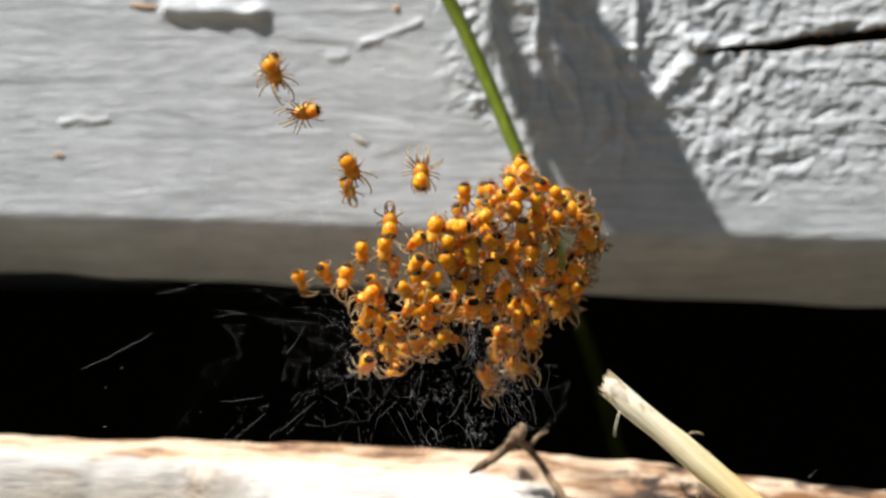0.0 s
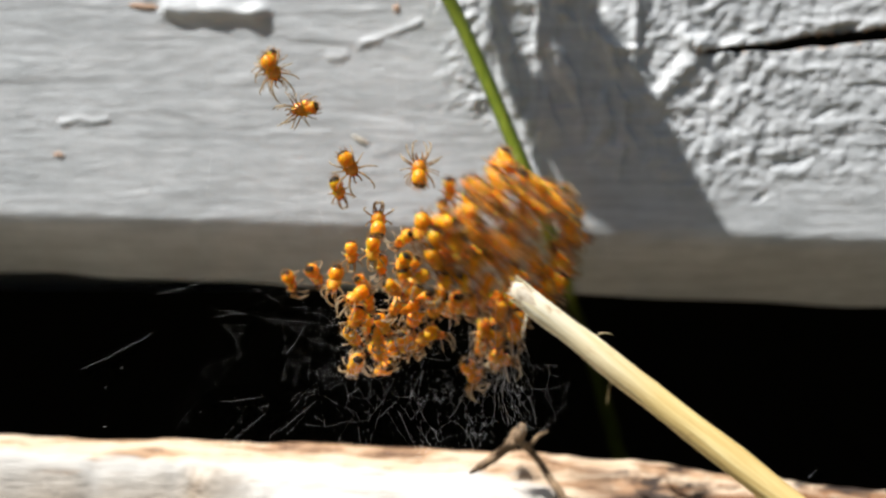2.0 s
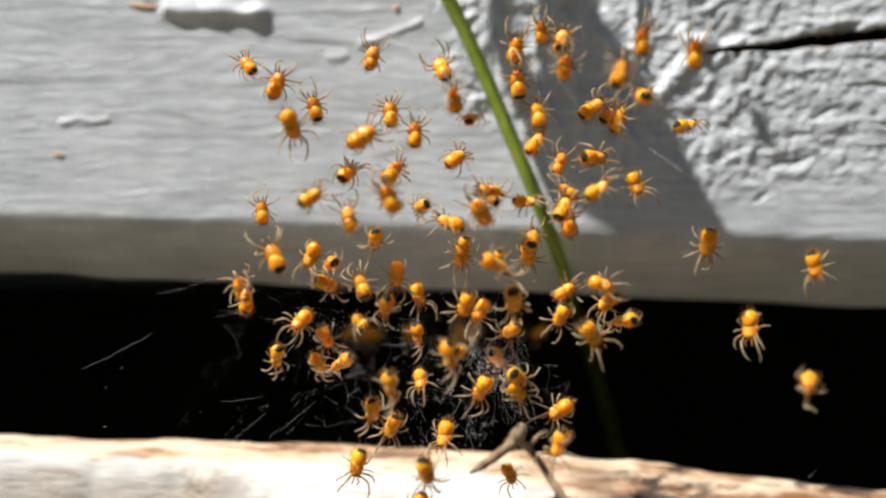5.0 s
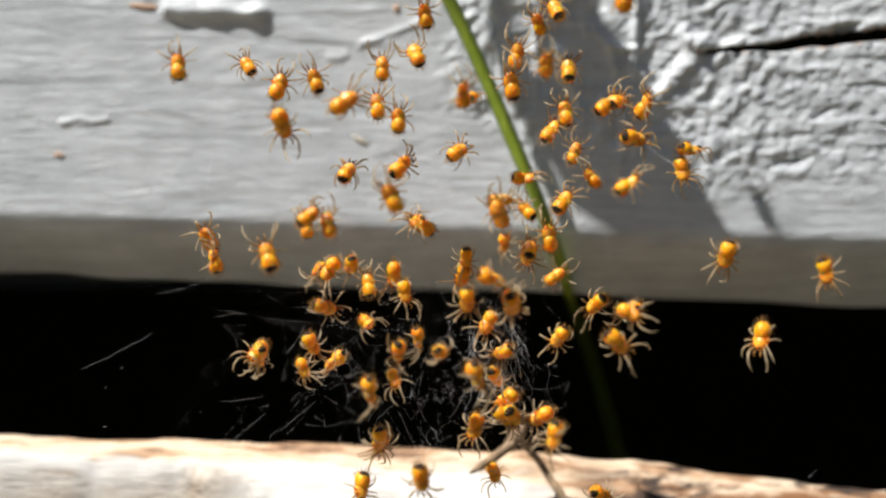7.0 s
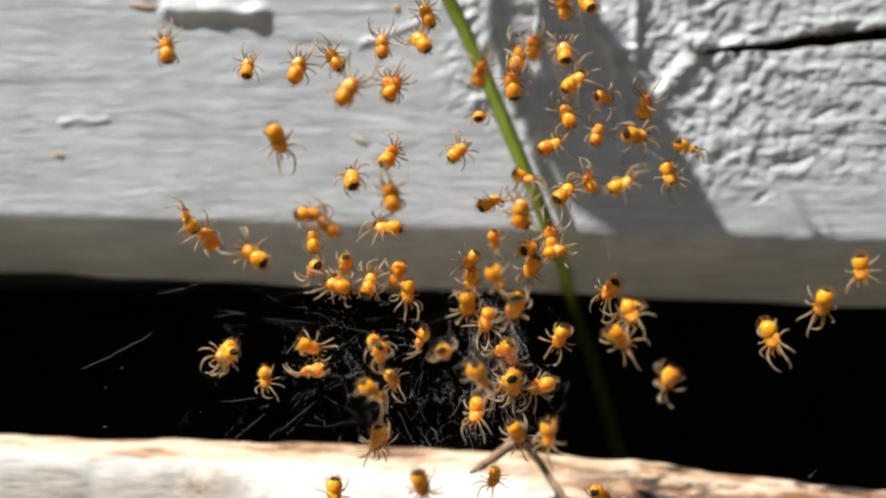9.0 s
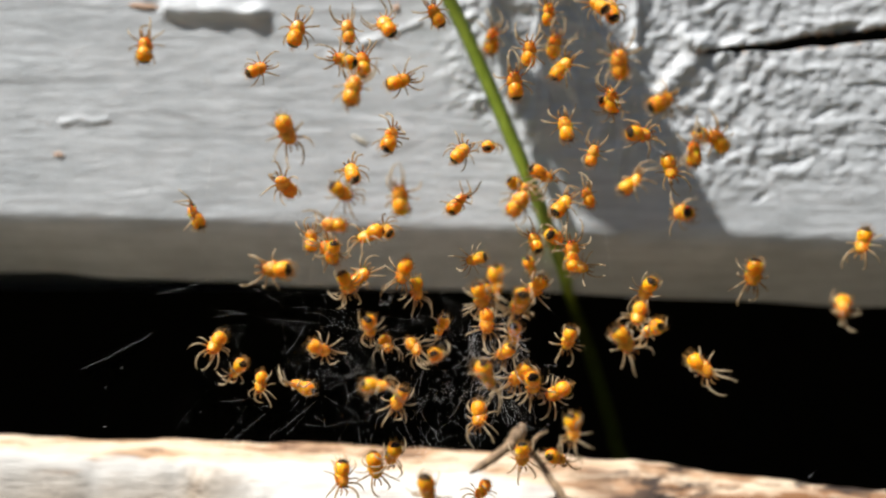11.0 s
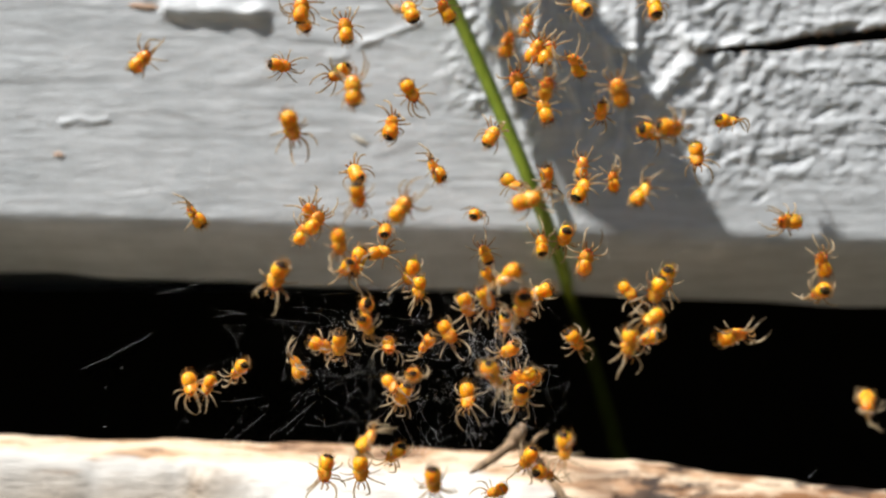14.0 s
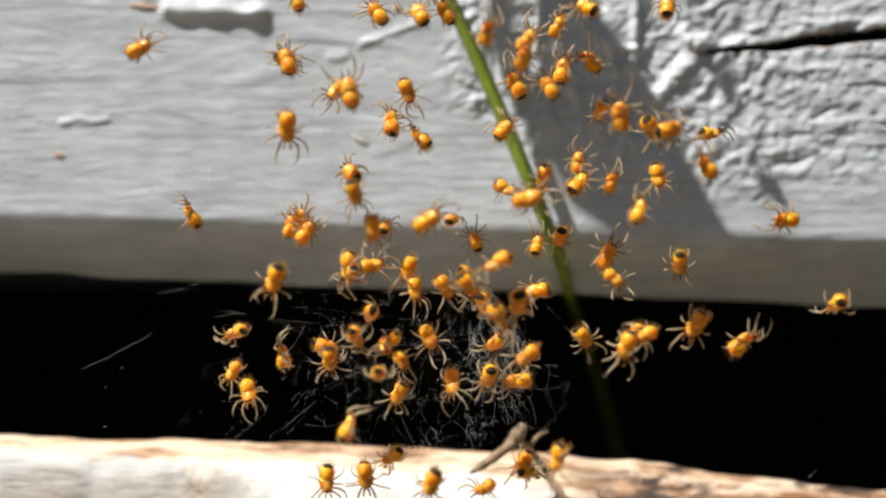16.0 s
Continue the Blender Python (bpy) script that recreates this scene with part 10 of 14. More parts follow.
    walk(b[81], [(0, at(2.52, -3.3, -7.65, -80, 64, -17)), (0.5, at(2.46, -3.3, -7.65, -80, 64, -17)), (1, at(2.15, -3.3, -7.6, -80, 64, -17)), (1.5, at(1.74, -3.3, -7.34, -80, 64, -17)), (1.8, at(1.36, -3.3, -7.13, -80, 64, -17)), (2, at(1.6, -3.3, -7.29, -80, 64, -17)), (2.5, at(-0.44, -6.1, -7.82, -88, 57, -5)), (3, at(-0.28, -6.7, -9.21, -106, 44, 16)), (3.5, at(-0.59, -6.8, -10.01, -122, 37, 28)), (4, at(-0.75, -6.8, -10.45, -113, 37, 28)), (6.5, at(1.72, -7.1, -10.06, -108, 37, 28)), (7, at(1.75, -7, -9.94, -112, 37, 28)), (7.5, at(1.89, -6.9, -9.69, -116, 37, 28)), (8, at(1.78, -6.9, -9.68, -109, 37, 28)), (8.5, at(1.96, -6.8, -9.4, -102, 37, 28)), (9, at(1.85, -6.6, -9.07, -105, 37, 28)), (11.5, at(2.01, -6.7, -9.3, -95, 37, 28)), (12, at(1.63, -6.6, -9.12, -101, 37, 28)), (12.5, at(1.38, -6.6, -9.07, -96, 37, 28)), (13, at(1.32, -6.5, -8.81, -93, 37, 28)), (13.5, at(1.29, -6.4, -8.64, -98, 37, 28)), (14, at(1.36, -6.3, -8.33, -95, 37, 28)), (14.5, at(1.14, -6.1, -7.88, -100, 37, 28)), (15, at(0.99, -6.1, -7.81, -100, 37, 28)), (15.5, at(0.65, -6.1, -7.74, -105, 37, 28)), (16, at(0.51, -6, -7.58, -93, 37, 28))])
    walk(b[82], [(0, at(4.25, -1.4, -6.84, -81, -61, -36)), (0.5, at(4.18, -1.4, -6.84, -81, -61, -36)), (1, at(3.84, -1.4, -6.77, -81, -61, -36)), (1.5, at(3.36, -1.4, -6.43, -81, -61, -36)), (1.8, at(2.88, -1.4, -6.15, -81, -61, -36)), (2, at(3.22, -1.4, -6.36, -81, -61, -36)), (2.5, at(7.14, -7.5, -12.64, -86, -31, -27)), (3, at(4.75, -14, -10.14, -100, 26, -11)), (3.5, at(4.88, -14, -9.88, -115, 56, -2)), (4, at(5.26, -14, -9.72, -119, 56, -2)), (6.5, at(5.73, -14, -9.35, -113, 56, -2)), (7, at(5.39, -14, -9.17, -111, 56, -2)), (7.5, at(5.19, -14, -9.09, -104, 56, -2)), (8, at(5.33, -14, -9.14, -104, 56, -2)), (8.5, at(5.39, -14, -9.17, -99, 56, -2)), (9, at(5.11, -14, -9.09, -99, 56, -2)), (11.5, at(6.47, -14, -8.55, -89, 56, -2)), (12, at(6.05, -14, -8.25, -84, 56, -2)), (12.5, at(5.74, -14, -8.45, -93, 56, -2)), (13, at(6.33, -14, -9.02, -90, 56, -2)), (13.5, at(6.21, -14, -9.59, -88, 56, -2)), (14, at(5.91, -14, -9.73, -98, 56, -2)), (14.5, at(5.48, -14, -10.09, -106, 56, -2)), (15, at(5.29, -14, -10.26, -115, 56, -2)), (15.5, at(5.07, -14, -10.11, -112, 56, -2)), (16, at(5.56, -14, -10.23, -115, 56, -2))])
    walk(b[83], [(0, at(4.25, -4.6, -4.19, -94, -18, 8)), (0.5, at(4.19, -4.6, -4.19, -94, -18, 8)), (1, at(3.86, -4.6, -4.12, -94, -18, 8)), (1.5, at(3.41, -4.6, -3.8, -94, -18, 8)), (1.94, at(3.69, -4.6, -4.05, -94, -18, 8)), (2, at(3.28, -4.6, -3.74, -94, -18, 8)), (2.06, at(2.87, -4.6, -3.43, -94, -18, 8)), (2.5, at(5.78, -5.6, -4.12, -98, -16, 3)), (3, at(5.91, -7.4, -3.99, -107, -11, -7)), (3.5, at(6, -8.4, -3.34, -116, -9, -12)), (4, at(6.1, -8.4, -3.03, -113, -9, -12)), (6.5, at(6.52, -8.4, -4.89, -119, -9, -12)), (7, at(6.21, -8.4, -4.84, -122, -9, -12)), (7.5, at(6.11, -8.4, -4.87, -120, -9, -12)), (8, at(6.25, -8.4, -4.84, -113, -9, -12)), (8.5, at(6.45, -8.4, -4.86, -118, -9, -12)), (9, at(6.27, -8.4, -4.84, -109, -9, -12)), (11.5, at(6.8, -8.4, -4.94, -97, -9, -12)), (12, at(6.57, -8.4, -4.8, -88, -9, -12)), (12.5, at(6.42, -8.4, -4.84, -82, -9, -12)), (13, at(6.82, -8.4, -4.84, -76, -9, -12)), (13.5, at(6.93, -8.4, -4.89, -58, -9, -12)), (14, at(7.18, -8.4, -4.99, -50, -9, -12)), (14.5, at(7.24, -8.4, -4.99, -42, -9, -12)), (15, at(6.94, -8.4, -5.02, -43, -9, -12)), (15.5, at(7.15, -8.4, -5.04, -46, -9, -12)), (16, at(7.64, -8.4, -4.84, -51, -9, -12))])
    walk(b[84], [(0, at(7.63, -1.4, -3.21, -124, -53, 2)), (0.5, at(7.57, -1.4, -3.21, -124, -53, 2)), (1, at(7.22, -1.4, -3.14, -124, -53, 2)), (1.5, at(6.75, -1.4, -2.8, -124, -53, 2)), (1.94, at(7.11, -1.4, -3.12, -124, -53, 2)), (2, at(6.61, -1.4, -2.73, -124, -53, 2)), (2.06, at(6.11, -1.4, -2.34, -124, -53, 2)), (2.5, at(9.57, -2.7, -2.47, -128, -34, -4)), (3, at(9.85, -5.1, -1.58, -132, 2, -14)), (3.5, at(7.71, -6.4, -1.4, -134, 21, -20)), (4, at(9.16, -6.4, -1.93, -139, 21, -20)), (6.5, at(8.97, -6.4, -3.38, -139, 21, -20)), (7, at(8.47, -6.4, -3.12, -141, 21, -20)), (7.5, at(8.91, -6.4, -3.05, -137, 21, -20)), (8, at(8.99, -6.4, -3.07, -136, 21, -20)), (8.5, at(9.08, -6.4, -2.65, -133, 21, -20)), (9, at(9.26, -6.4, -2.33, -128, 21, -20)), (11.5, at(11.52, -6.4, -2.3, -116, 21, -20)), (12, at(11.37, -6.4, -2.11, -101, 21, -20)), (12.5, at(11.71, -6.4, -2.3, -101, 21, -20)), (13, at(12.03, -6.4, -2.3, -108, 21, -20)), (13.5, at(12.31, -6.4, -1.86, -105, 21, -20)), (14, at(12.44, -6.4, -1.71, -101, 21, -20)), (14.5, at(12.9, -6.4, -1.13, -91, 21, -20)), (15, at(12.9, -6.4, -1.35, -91, 21, -20)), (15.5, at(13.04, -6.4, -1.19, -90, 21, -20)), (16, at(13.19, -6.4, -0.88, -92, 21, -20))])
    walk(b[85], [(0, at(7.72, -4.6, -1.2, -11, 13, -19)), (0.5, at(7.65, -4.6, -1.2, -11, 13, -19)), (1, at(7.33, -4.6, -1.13, -11, 13, -19)), (1.5, at(6.87, -4.6, -0.81, -11, 13, -19)), (1.94, at(7.63, -4.6, -1.43, -11, 13, -19)), (2, at(6.75, -4.6, -0.75, -11, 13, -19)), (2.06, at(5.87, -4.6, -0.07, -11, 13, -19)), (2.5, at(9.07, -5.4, -2.15, -11, 14, -6)), (3, at(6.73, -9, 0.78, -13, 17, 18)), (3.5, at(6.6, -10.9, 1.16, -11, 18, 31)), (4, at(6.86, -10.9, 0.31, -24, 18, 31)), (6.5, at(9.63, -12.1, -3.27, -22, 18, 31)), (7, at(9.48, -12.1, -3.25, -28, 18, 31)), (7.5, at(9.42, -12.1, -3.24, -40, 18, 31)), (8, at(9.51, -12.1, -3.26, -54, 18, 31)), (8.5, at(9.6, -12.1, -3.27, -60, 18, 31)), (9, at(9.48, -12.1, -3.25, -72, 18, 31)), (11.5, at(9.89, -12.1, -3.36, -117, 18, 31)), (12, at(9.68, -12.1, -3.36, -120, 18, 31)), (12.5, at(9.56, -12.1, -3.39, -133, 18, 31)), (13, at(9.72, -12.1, -3.4, -144, 18, 31)), (13.5, at(9.98, -12.1, -3.49, -140, 18, 31)), (14, at(10.5, -12.1, -3.54, -151, 18, 31)), (14.5, at(10.85, -12.1, -3.67, -156, 18, 31)), (15, at(10.61, -12.1, -3.91, -158, 18, 31)), (15.5, at(10.37, -12.1, -4.15, -163, 18, 31)), (16, at(10.13, -12.1, -4.38, -161, 18, 31))])
    walk(b[86], [(0, at(6.94, -3.7, -3.42, -41, -22, 28)), (0.5, at(6.88, -3.7, -3.42, -41, -22, 28)), (1, at(6.55, -3.7, -3.36, -41, -22, 28)), (1.5, at(6.09, -3.7, -3.03, -41, -22, 28)), (1.94, at(6.48, -3.7, -3.37, -41, -22, 28)), (2, at(5.96, -3.7, -2.96, -41, -22, 28)), (2.06, at(5.44, -3.7, -2.55, -41, -22, 28)), (2.5, at(7.96, -6, -4.15, -37, -21, 20)), (3, at(7.25, -10.3, -3.6, -37, -19, 5)), (3.5, at(6.71, -12.5, -4.03, -41, -18, -3)), (4, at(6.67, -12.5, -4.2, -47, -18, -3)), (6.5, at(8.91, -12.5, -4.63, -52, -18, -3)), (7, at(8.78, -12.5, -4.72, -41, -18, -3)), (7.5, at(8.85, -12.5, -4.61, -44, -18, -3)), (8, at(8.95, -12.5, -4.52, -42, -18, -3)), (8.5, at(9.02, -12.5, -4.46, -43, -18, -3)), (9, at(8.87, -12.5, -4.49, -39, -18, -3)), (11.5, at(9.13, -12.5, -4.63, -52, -18, -3)), (12, at(9, -12.5, -4.63, -52, -18, -3)), (12.5, at(9.01, -12.5, -4.63, -66, -18, -3)), (13, at(9.13, -12.5, -4.67, -67, -18, -3)), (13.5, at(9.26, -12.5, -4.8, -74, -18, -3)), (14, at(9.34, -12.5, -4.76, -92, -18, -3)), (14.5, at(9.39, -12.5, -4.76, -99, -18, -3)), (15, at(9.26, -12.5, -4.8, -100, -18, -3)), (15.5, at(9.17, -12.5, -4.84, -101, -18, -3)), (16, at(9.17, -12.5, -4.93, -107, -18, -3))])
    walk(b[87], [(0, at(5.07, -4.5, -3.38, -70, 7, 51)), (0.5, at(5, -4.5, -3.38, -70, 7, 51)), (1, at(4.68, -4.5, -3.31, -70, 7, 51)), (1.5, at(4.22, -4.5, -2.99, -70, 7, 51)), (1.94, at(4.73, -4.5, -3.41, -70, 7, 51)), (2, at(4.09, -4.5, -2.92, -70, 7, 51)), (2.06, at(3.45, -4.5, -2.43, -70, 7, 51)), (2.5, at(8.02, -4.2, -4.03, -91, -8, 28)), (3, at(7.58, -5.8, -3.7, -133, -35, -13)), (3.5, at(7.29, -6.7, -4.18, -147, -50, -36)), (4, at(8.49, -6.7, -4.22, -156, -50, -36)), (6.5, at(10.38, -6.7, -3.47, -152, -50, -36)), (7, at(10.21, -6.7, -3.44, -147, -50, -36)), (7.5, at(10.15, -6.7, -3.44, -159, -50, -36)), (8, at(10.25, -6.7, -3.46, -152, -50, -36)), (8.5, at(10.35, -6.7, -3.47, -144, -50, -36)), (9, at(10.21, -6.7, -3.44, -147, -50, -36)), (11.5, at(11.43, -7.9, -4.55, -131, -50, -36)), (12, at(11.43, -7.9, -4.55, -138, -50, -36)), (12.5, at(11.43, -7.9, -4.55, -136, -50, -36)), (13, at(11.36, -7.9, -4.51, -139, -50, -36)), (13.5, at(10.93, -7.9, -4.73, -139, -50, -36)), (14, at(11.16, -7.9, -4.86, -138, -50, -36)), (14.5, at(10.73, -7.9, -4.7, -136, -50, -36)), (15, at(10.62, -7.9, -4.5, -136, -50, -36)), (15.5, at(10.51, -7.9, -4.39, -129, -50, -36)), (16, at(10.27, -7.9, -4.7, -127, -50, -36))])
    walk(b[88], [(0, at(8.33, -1.9, 0.07, -102, -20, 18)), (0.5, at(8.26, -1.9, 0.07, -102, -20, 18)), (1, at(7.92, -1.9, 0.14, -102, -20, 18)), (1.5, at(7.45, -1.9, 0.48, -102, -20, 18)), (1.94, at(8.18, -1.9, -0.13, -102, -20, 18)), (2, at(7.31, -1.9, 0.54, -102, -20, 18)), (2.06, at(6.44, -1.9, 1.21, -102, -20, 18)), (2.5, at(9.81, -4.3, -0.95, -104, -12, 10)), (3, at(9.8, -10, 0.03, -108, 2, -5)), (3.5, at(10.83, -10, 0.38, -102, 10, -13)), (4, at(12.1, -10, 0.65, -98, 10, -13)), (6.5, at(14.87, -10, -0.59, -93, 10, -13)), (7, at(14.83, -10, -0.41, -102, 10, -13)), (7.5, at(15.33, -10, -0.68, -112, 10, -13)), (8, at(15.62, -10, -1, -114, 10, -13)), (8.5, at(16.92, -10, -1.57, -108, 10, -13)), (9, at(19.88, -10, -2.93, -100, 10, -13)), (11.5, at(15.06, -10, -1.18, -94, 10, -13)), (12, at(13.92, -10, -2.04, -92, 10, -13)), (12.5, at(12.61, -10, -1.89, -98, 10, -13)), (13, at(12.35, -10, -2.29, -98, 10, -13)), (13.5, at(11.59, -10, -2.09, -101, 10, -13)), (14, at(11.17, -10, -2.26, -111, 10, -13)), (14.5, at(11.13, -10, -2.19, -119, 10, -13)), (15, at(11.65, -10, -2.86, -123, 10, -13)), (15.5, at(12.34, -10, -3.47, -120, 10, -13)), (16, at(13.2, -10, -4.05, -119, 10, -13))])
    walk(b[89], [(0, at(9.21, -1.8, 0.25, -15, 18, -11)), (0.5, at(9.14, -1.8, 0.25, -15, 18, -11)), (1, at(8.8, -1.8, 0.32, -15, 18, -11)), (1.5, at(8.33, -1.8, 0.66, -15, 18, -11)), (1.94, at(8.8, -1.8, 0.24, -15, 18, -11)), (2, at(8.19, -1.8, 0.72, -15, 18, -11)), (2.06, at(7.58, -1.8, 1.2, -15, 18, -11)), (2.5, at(9.67, -5, -0.97, 16, 13, -22)), (3, at(8.52, -10, 4.78, 66, 4, -44)), (3.5, at(8.52, -10, 4.73, 88, -1, -55)), (4, at(8.52, -10, 4.73, 90, -1, -55)), (6.5, at(14.14, -10, 14.24, 85, -1, -55)), (7, at(14.14, -10, 14.24, 88, -1, -55)), (7.5, at(14.14, -10, 14.24, 107, -1, -55)), (8, at(14.14, -10, 14.24, 118, -1, -55)), (8.5, at(14.14, -10, 14.24, 125, -1, -55)), (9, at(14.14, -10, 14.24, 133, -1, -55)), (11.5, at(12.31, -10, -0.37, -172, -1, -55)), (12, at(13.4, -10, -0.82, -158, -1, -55)), (12.5, at(13.99, -10, -1.3, -142, -1, -55)), (13, at(16.36, -10, -1.49, -124, -1, -55)), (13.5, at(17.59, -10, -1.54, -112, -1, -55)), (14, at(19.74, -10, -2.31, -107, -1, -55)), (14.5, at(20.29, -10, -2.49, -95, -1, -55)), (15, at(20.39, -10, -2.63, -96, -1, -55)), (15.5, at(20.48, -10, -2.78, -94, -1, -55)), (16, at(20.59, -10, -2.92, -97, -1, -55))])
    walk(b[90], [(0, at(8.29, -1.4, -1.68, -32, 27, -7)), (0.5, at(8.22, -1.4, -1.68, -32, 27, -7)), (1, at(7.88, -1.4, -1.61, -32, 27, -7)), (1.5, at(7.4, -1.4, -1.27, -32, 27, -7)), (1.94, at(7.94, -1.4, -1.73, -32, 27, -7)), (2, at(7.26, -1.4, -1.2, -32, 27, -7)), (2.06, at(6.58, -1.4, -0.67, -32, 27, -7)), (2.5, at(9.21, -6.1, -1.87, -53, 31, 0)), (3, at(9.65, -10, -1.45, -87, 39, 14)), (3.5, at(12.49, -10, -1, -108, 43, 21)), (4, at(14.71, -10, -2.4, -100, 43, 21)), (6.5, at(16.54, -10, -4.62, -106, 43, 21)), (7, at(16.66, -10, -4.69, -111, 43, 21)), (7.5, at(16.4, -10, -4.68, -106, 43, 21)), (8, at(16.54, -10, -4.62, -97, 43, 21)), (8.5, at(16.71, -10, -4.71, -87, 43, 21)), (9, at(17.19, -10, -4.62, -80, 43, 21)), (11.5, at(13.09, -10, -6.39, -38, 43, 21)), (12, at(13.05, -10, -4.85, -25, 43, 21)), (12.5, at(13.19, -10, -4.11, -11, 43, 21)), (13, at(13.75, -10, -4.06, -6, 43, 21)), (13.5, at(14.67, -10, -4.12, 0, 43, 21)), (14, at(15.28, -10, -4.55, 10, 43, 21)), (14.5, at(15.71, -10, -4.71, 19, 43, 21)), (15, at(15.65, -10, -4.77, 27, 43, 21)), (15.5, at(15.41, -10, -4.97, 42, 43, 21)), (16, at(15.71, -10, -4.86, 41, 43, 21))])
    walk(b[91], [(0, at(6.94, -1.4, -3.82, -34, -2, -31)), (0.5, at(6.87, -1.4, -3.82, -34, -2, -31)), (1, at(6.53, -1.4, -3.75, -34, -2, -31)), (1.5, at(6.06, -1.4, -3.41, -34, -2, -31)), (1.94, at(6.36, -1.4, -3.68, -34, -2, -31)), (2, at(5.92, -1.4, -3.34, -34, -2, -31)), (2.06, at(5.48, -1.4, -3, -34, -2, -31)), (2.5, at(11.94, -6.2, -8.28, -58, 43, -11)), (3, at(15.3, -15, -6.98, -109, 126, 27)), (3.5, at(14.22, -15, -6.55, -134, 170, 48)), (4, at(14.22, -15, -6.46, -136, 170, 48)), (6.5, at(23.32, -15, -6.71, -139, 170, 48)), (7, at(22, -15, -7.92, -140, 170, 48)), (7.5, at(18.68, -15, -7.82, -140, 170, 48)), (8, at(14.3, -15, -7.22, -144, 170, 48)), (8.5, at(12.89, -15, -6.71, -140, 170, 48)), (9, at(10.7, -15, -6.22, -147, 170, 48)), (11.5, at(20.03, -15, -2.49, -130, 170, 48)), (12, at(19.7, -15, -3.03, -131, 170, 48)), (12.5, at(17, -15, -4.61, -120, 170, 48)), (13, at(16, -15, -5.36, -117, 170, 48)), (13.5, at(16.92, -15, -5.87, -114, 170, 48)), (14, at(20.21, -15, -7.39, -126, 170, 48)), (14.5, at(20.63, -15, -7.57, -121, 170, 48)), (15, at(20.38, -15, -7.49, -120, 170, 48)), (15.5, at(20.46, -15, -7.65, -124, 170, 48)), (16, at(22.26, -15, -7.92, -117, 170, 48))])
    walk(b[92], [(0, at(-1.5, -5.7, -5.54, -85, 17, -16)), (0.5, at(-1.52, -5.7, -5.54, -85, 17, -16)), (1, at(-1.8, -5.7, -5.54, -85, 17, -16)), (1.5, at(-2.07, -5.7, -5.41, -85, 17, -16)), (1.8, at(-2.29, -5.7, -5.33, -85, 17, -16)), (2, at(-2.22, -5.7, -5.41, -85, 17, -16)), (2.5, at(-1.3, -7.6, -5.37, -82, -6, -14)), (3, at(-1.85, -11.2, -5.62, -76, -48, -11)), (3.5, at(-2.4, -13.1, -5.22, -83, -70, -9)), (4, at(-2.35, -13.1, -5.82, -73, -70, -9)), (6.5, at(-3.42, -13.1, -7.1, -70, -70, -9)), (7, at(-3.6, -13.1, -7.1, -71, -70, -9)), (7.5, at(-3.46, -13.1, -7.14, -64, -70, -9)), (8, at(-3.42, -13.1, -7.27, -51, -70, -9)), (8.5, at(-3.42, -13.1, -7.1, -43, -70, -9)), (9, at(-3.46, -13.1, -7.1, -34, -70, -9)), (11.5, at(-3.23, -13.1, -6.71, 21, -70, -9)), (12, at(-3.53, -13.1, -7.57, 39, -70, -9)), (12.5, at(-3.45, -13.1, -8.59, 57, -70, -9)), (13, at(-3.55, -13.1, -8.79, 55, -70, -9)), (13.5, at(-3.61, -13.1, -9.2, 59, -70, -9)), (14, at(-3.72, -13.1, -9.43, 63, -70, -9)), (14.5, at(-3.87, -13.1, -9.71, 76, -70, -9)), (15, at(-4.13, -13.1, -9.38, 82, -70, -9)), (15.5, at(-4.39, -13.1, -9.06, 77, -70, -9)), (16, at(-4.66, -13.1, -8.73, 78, -70, -9))])
    walk(b[93], [(0, at(-0.28, -6.7, -5.14, -143, -4, 25)), (0.5, at(-0.31, -6.7, -5.14, -143, -4, 25)), (1, at(-0.6, -6.7, -5.12, -143, -4, 25)), (1.5, at(-0.9, -6.7, -4.96, -143, -4, 25)), (1.8, at(-1.16, -6.7, -4.84, -143, -4, 25)), (2, at(-1.04, -6.7, -4.94, -143, -4, 25)), (2.5, at(-0.12, -7.2, -6.65, -128, -11, 12)), (3, at(-2.27, -8, -8.4, -101, -26, -12)), (3.5, at(-3.33, -8.4, -8.25, -86, -34, -25)), (4, at(-3.91, -8.4, -8.2, -81, -34, -25)), (6.5, at(-3.45, -8.4, -10.2, -86, -34, -25)), (7, at(-3.41, -8.4, -10.31, -88, -34, -25)), (7.5, at(-3.4, -8.4, -10.19, -102, -34, -25)), (8, at(-3.3, -8.4, -10.08, -102, -34, -25)), (8.5, at(-3.3, -8.4, -9.98, -98, -34, -25)), (9, at(-3.53, -8.4, -10.16, -93, -34, -25)), (11.5, at(-2.61, -8.4, -11.18, -101, -34, -25)), (12, at(-2.89, -8.4, -11.13, -102, -34, -25)), (12.5, at(-2.86, -8.4, -11.28, -100, -34, -25)), (13, at(-2.74, -8.4, -11.11, -105, -34, -25)), (13.5, at(-2.7, -8.4, -11.14, -105, -34, -25)), (14, at(-2.6, -8.4, -11.08, -123, -34, -25)), (14.5, at(-2.55, -8.4, -11.07, -132, -34, -25)), (15, at(-2.67, -8.4, -11.15, -141, -34, -25)), (15.5, at(-2.92, -8.4, -11.19, -131, -34, -25)), (16, at(-2.8, -8.4, -11.22, -132, -34, -25))])
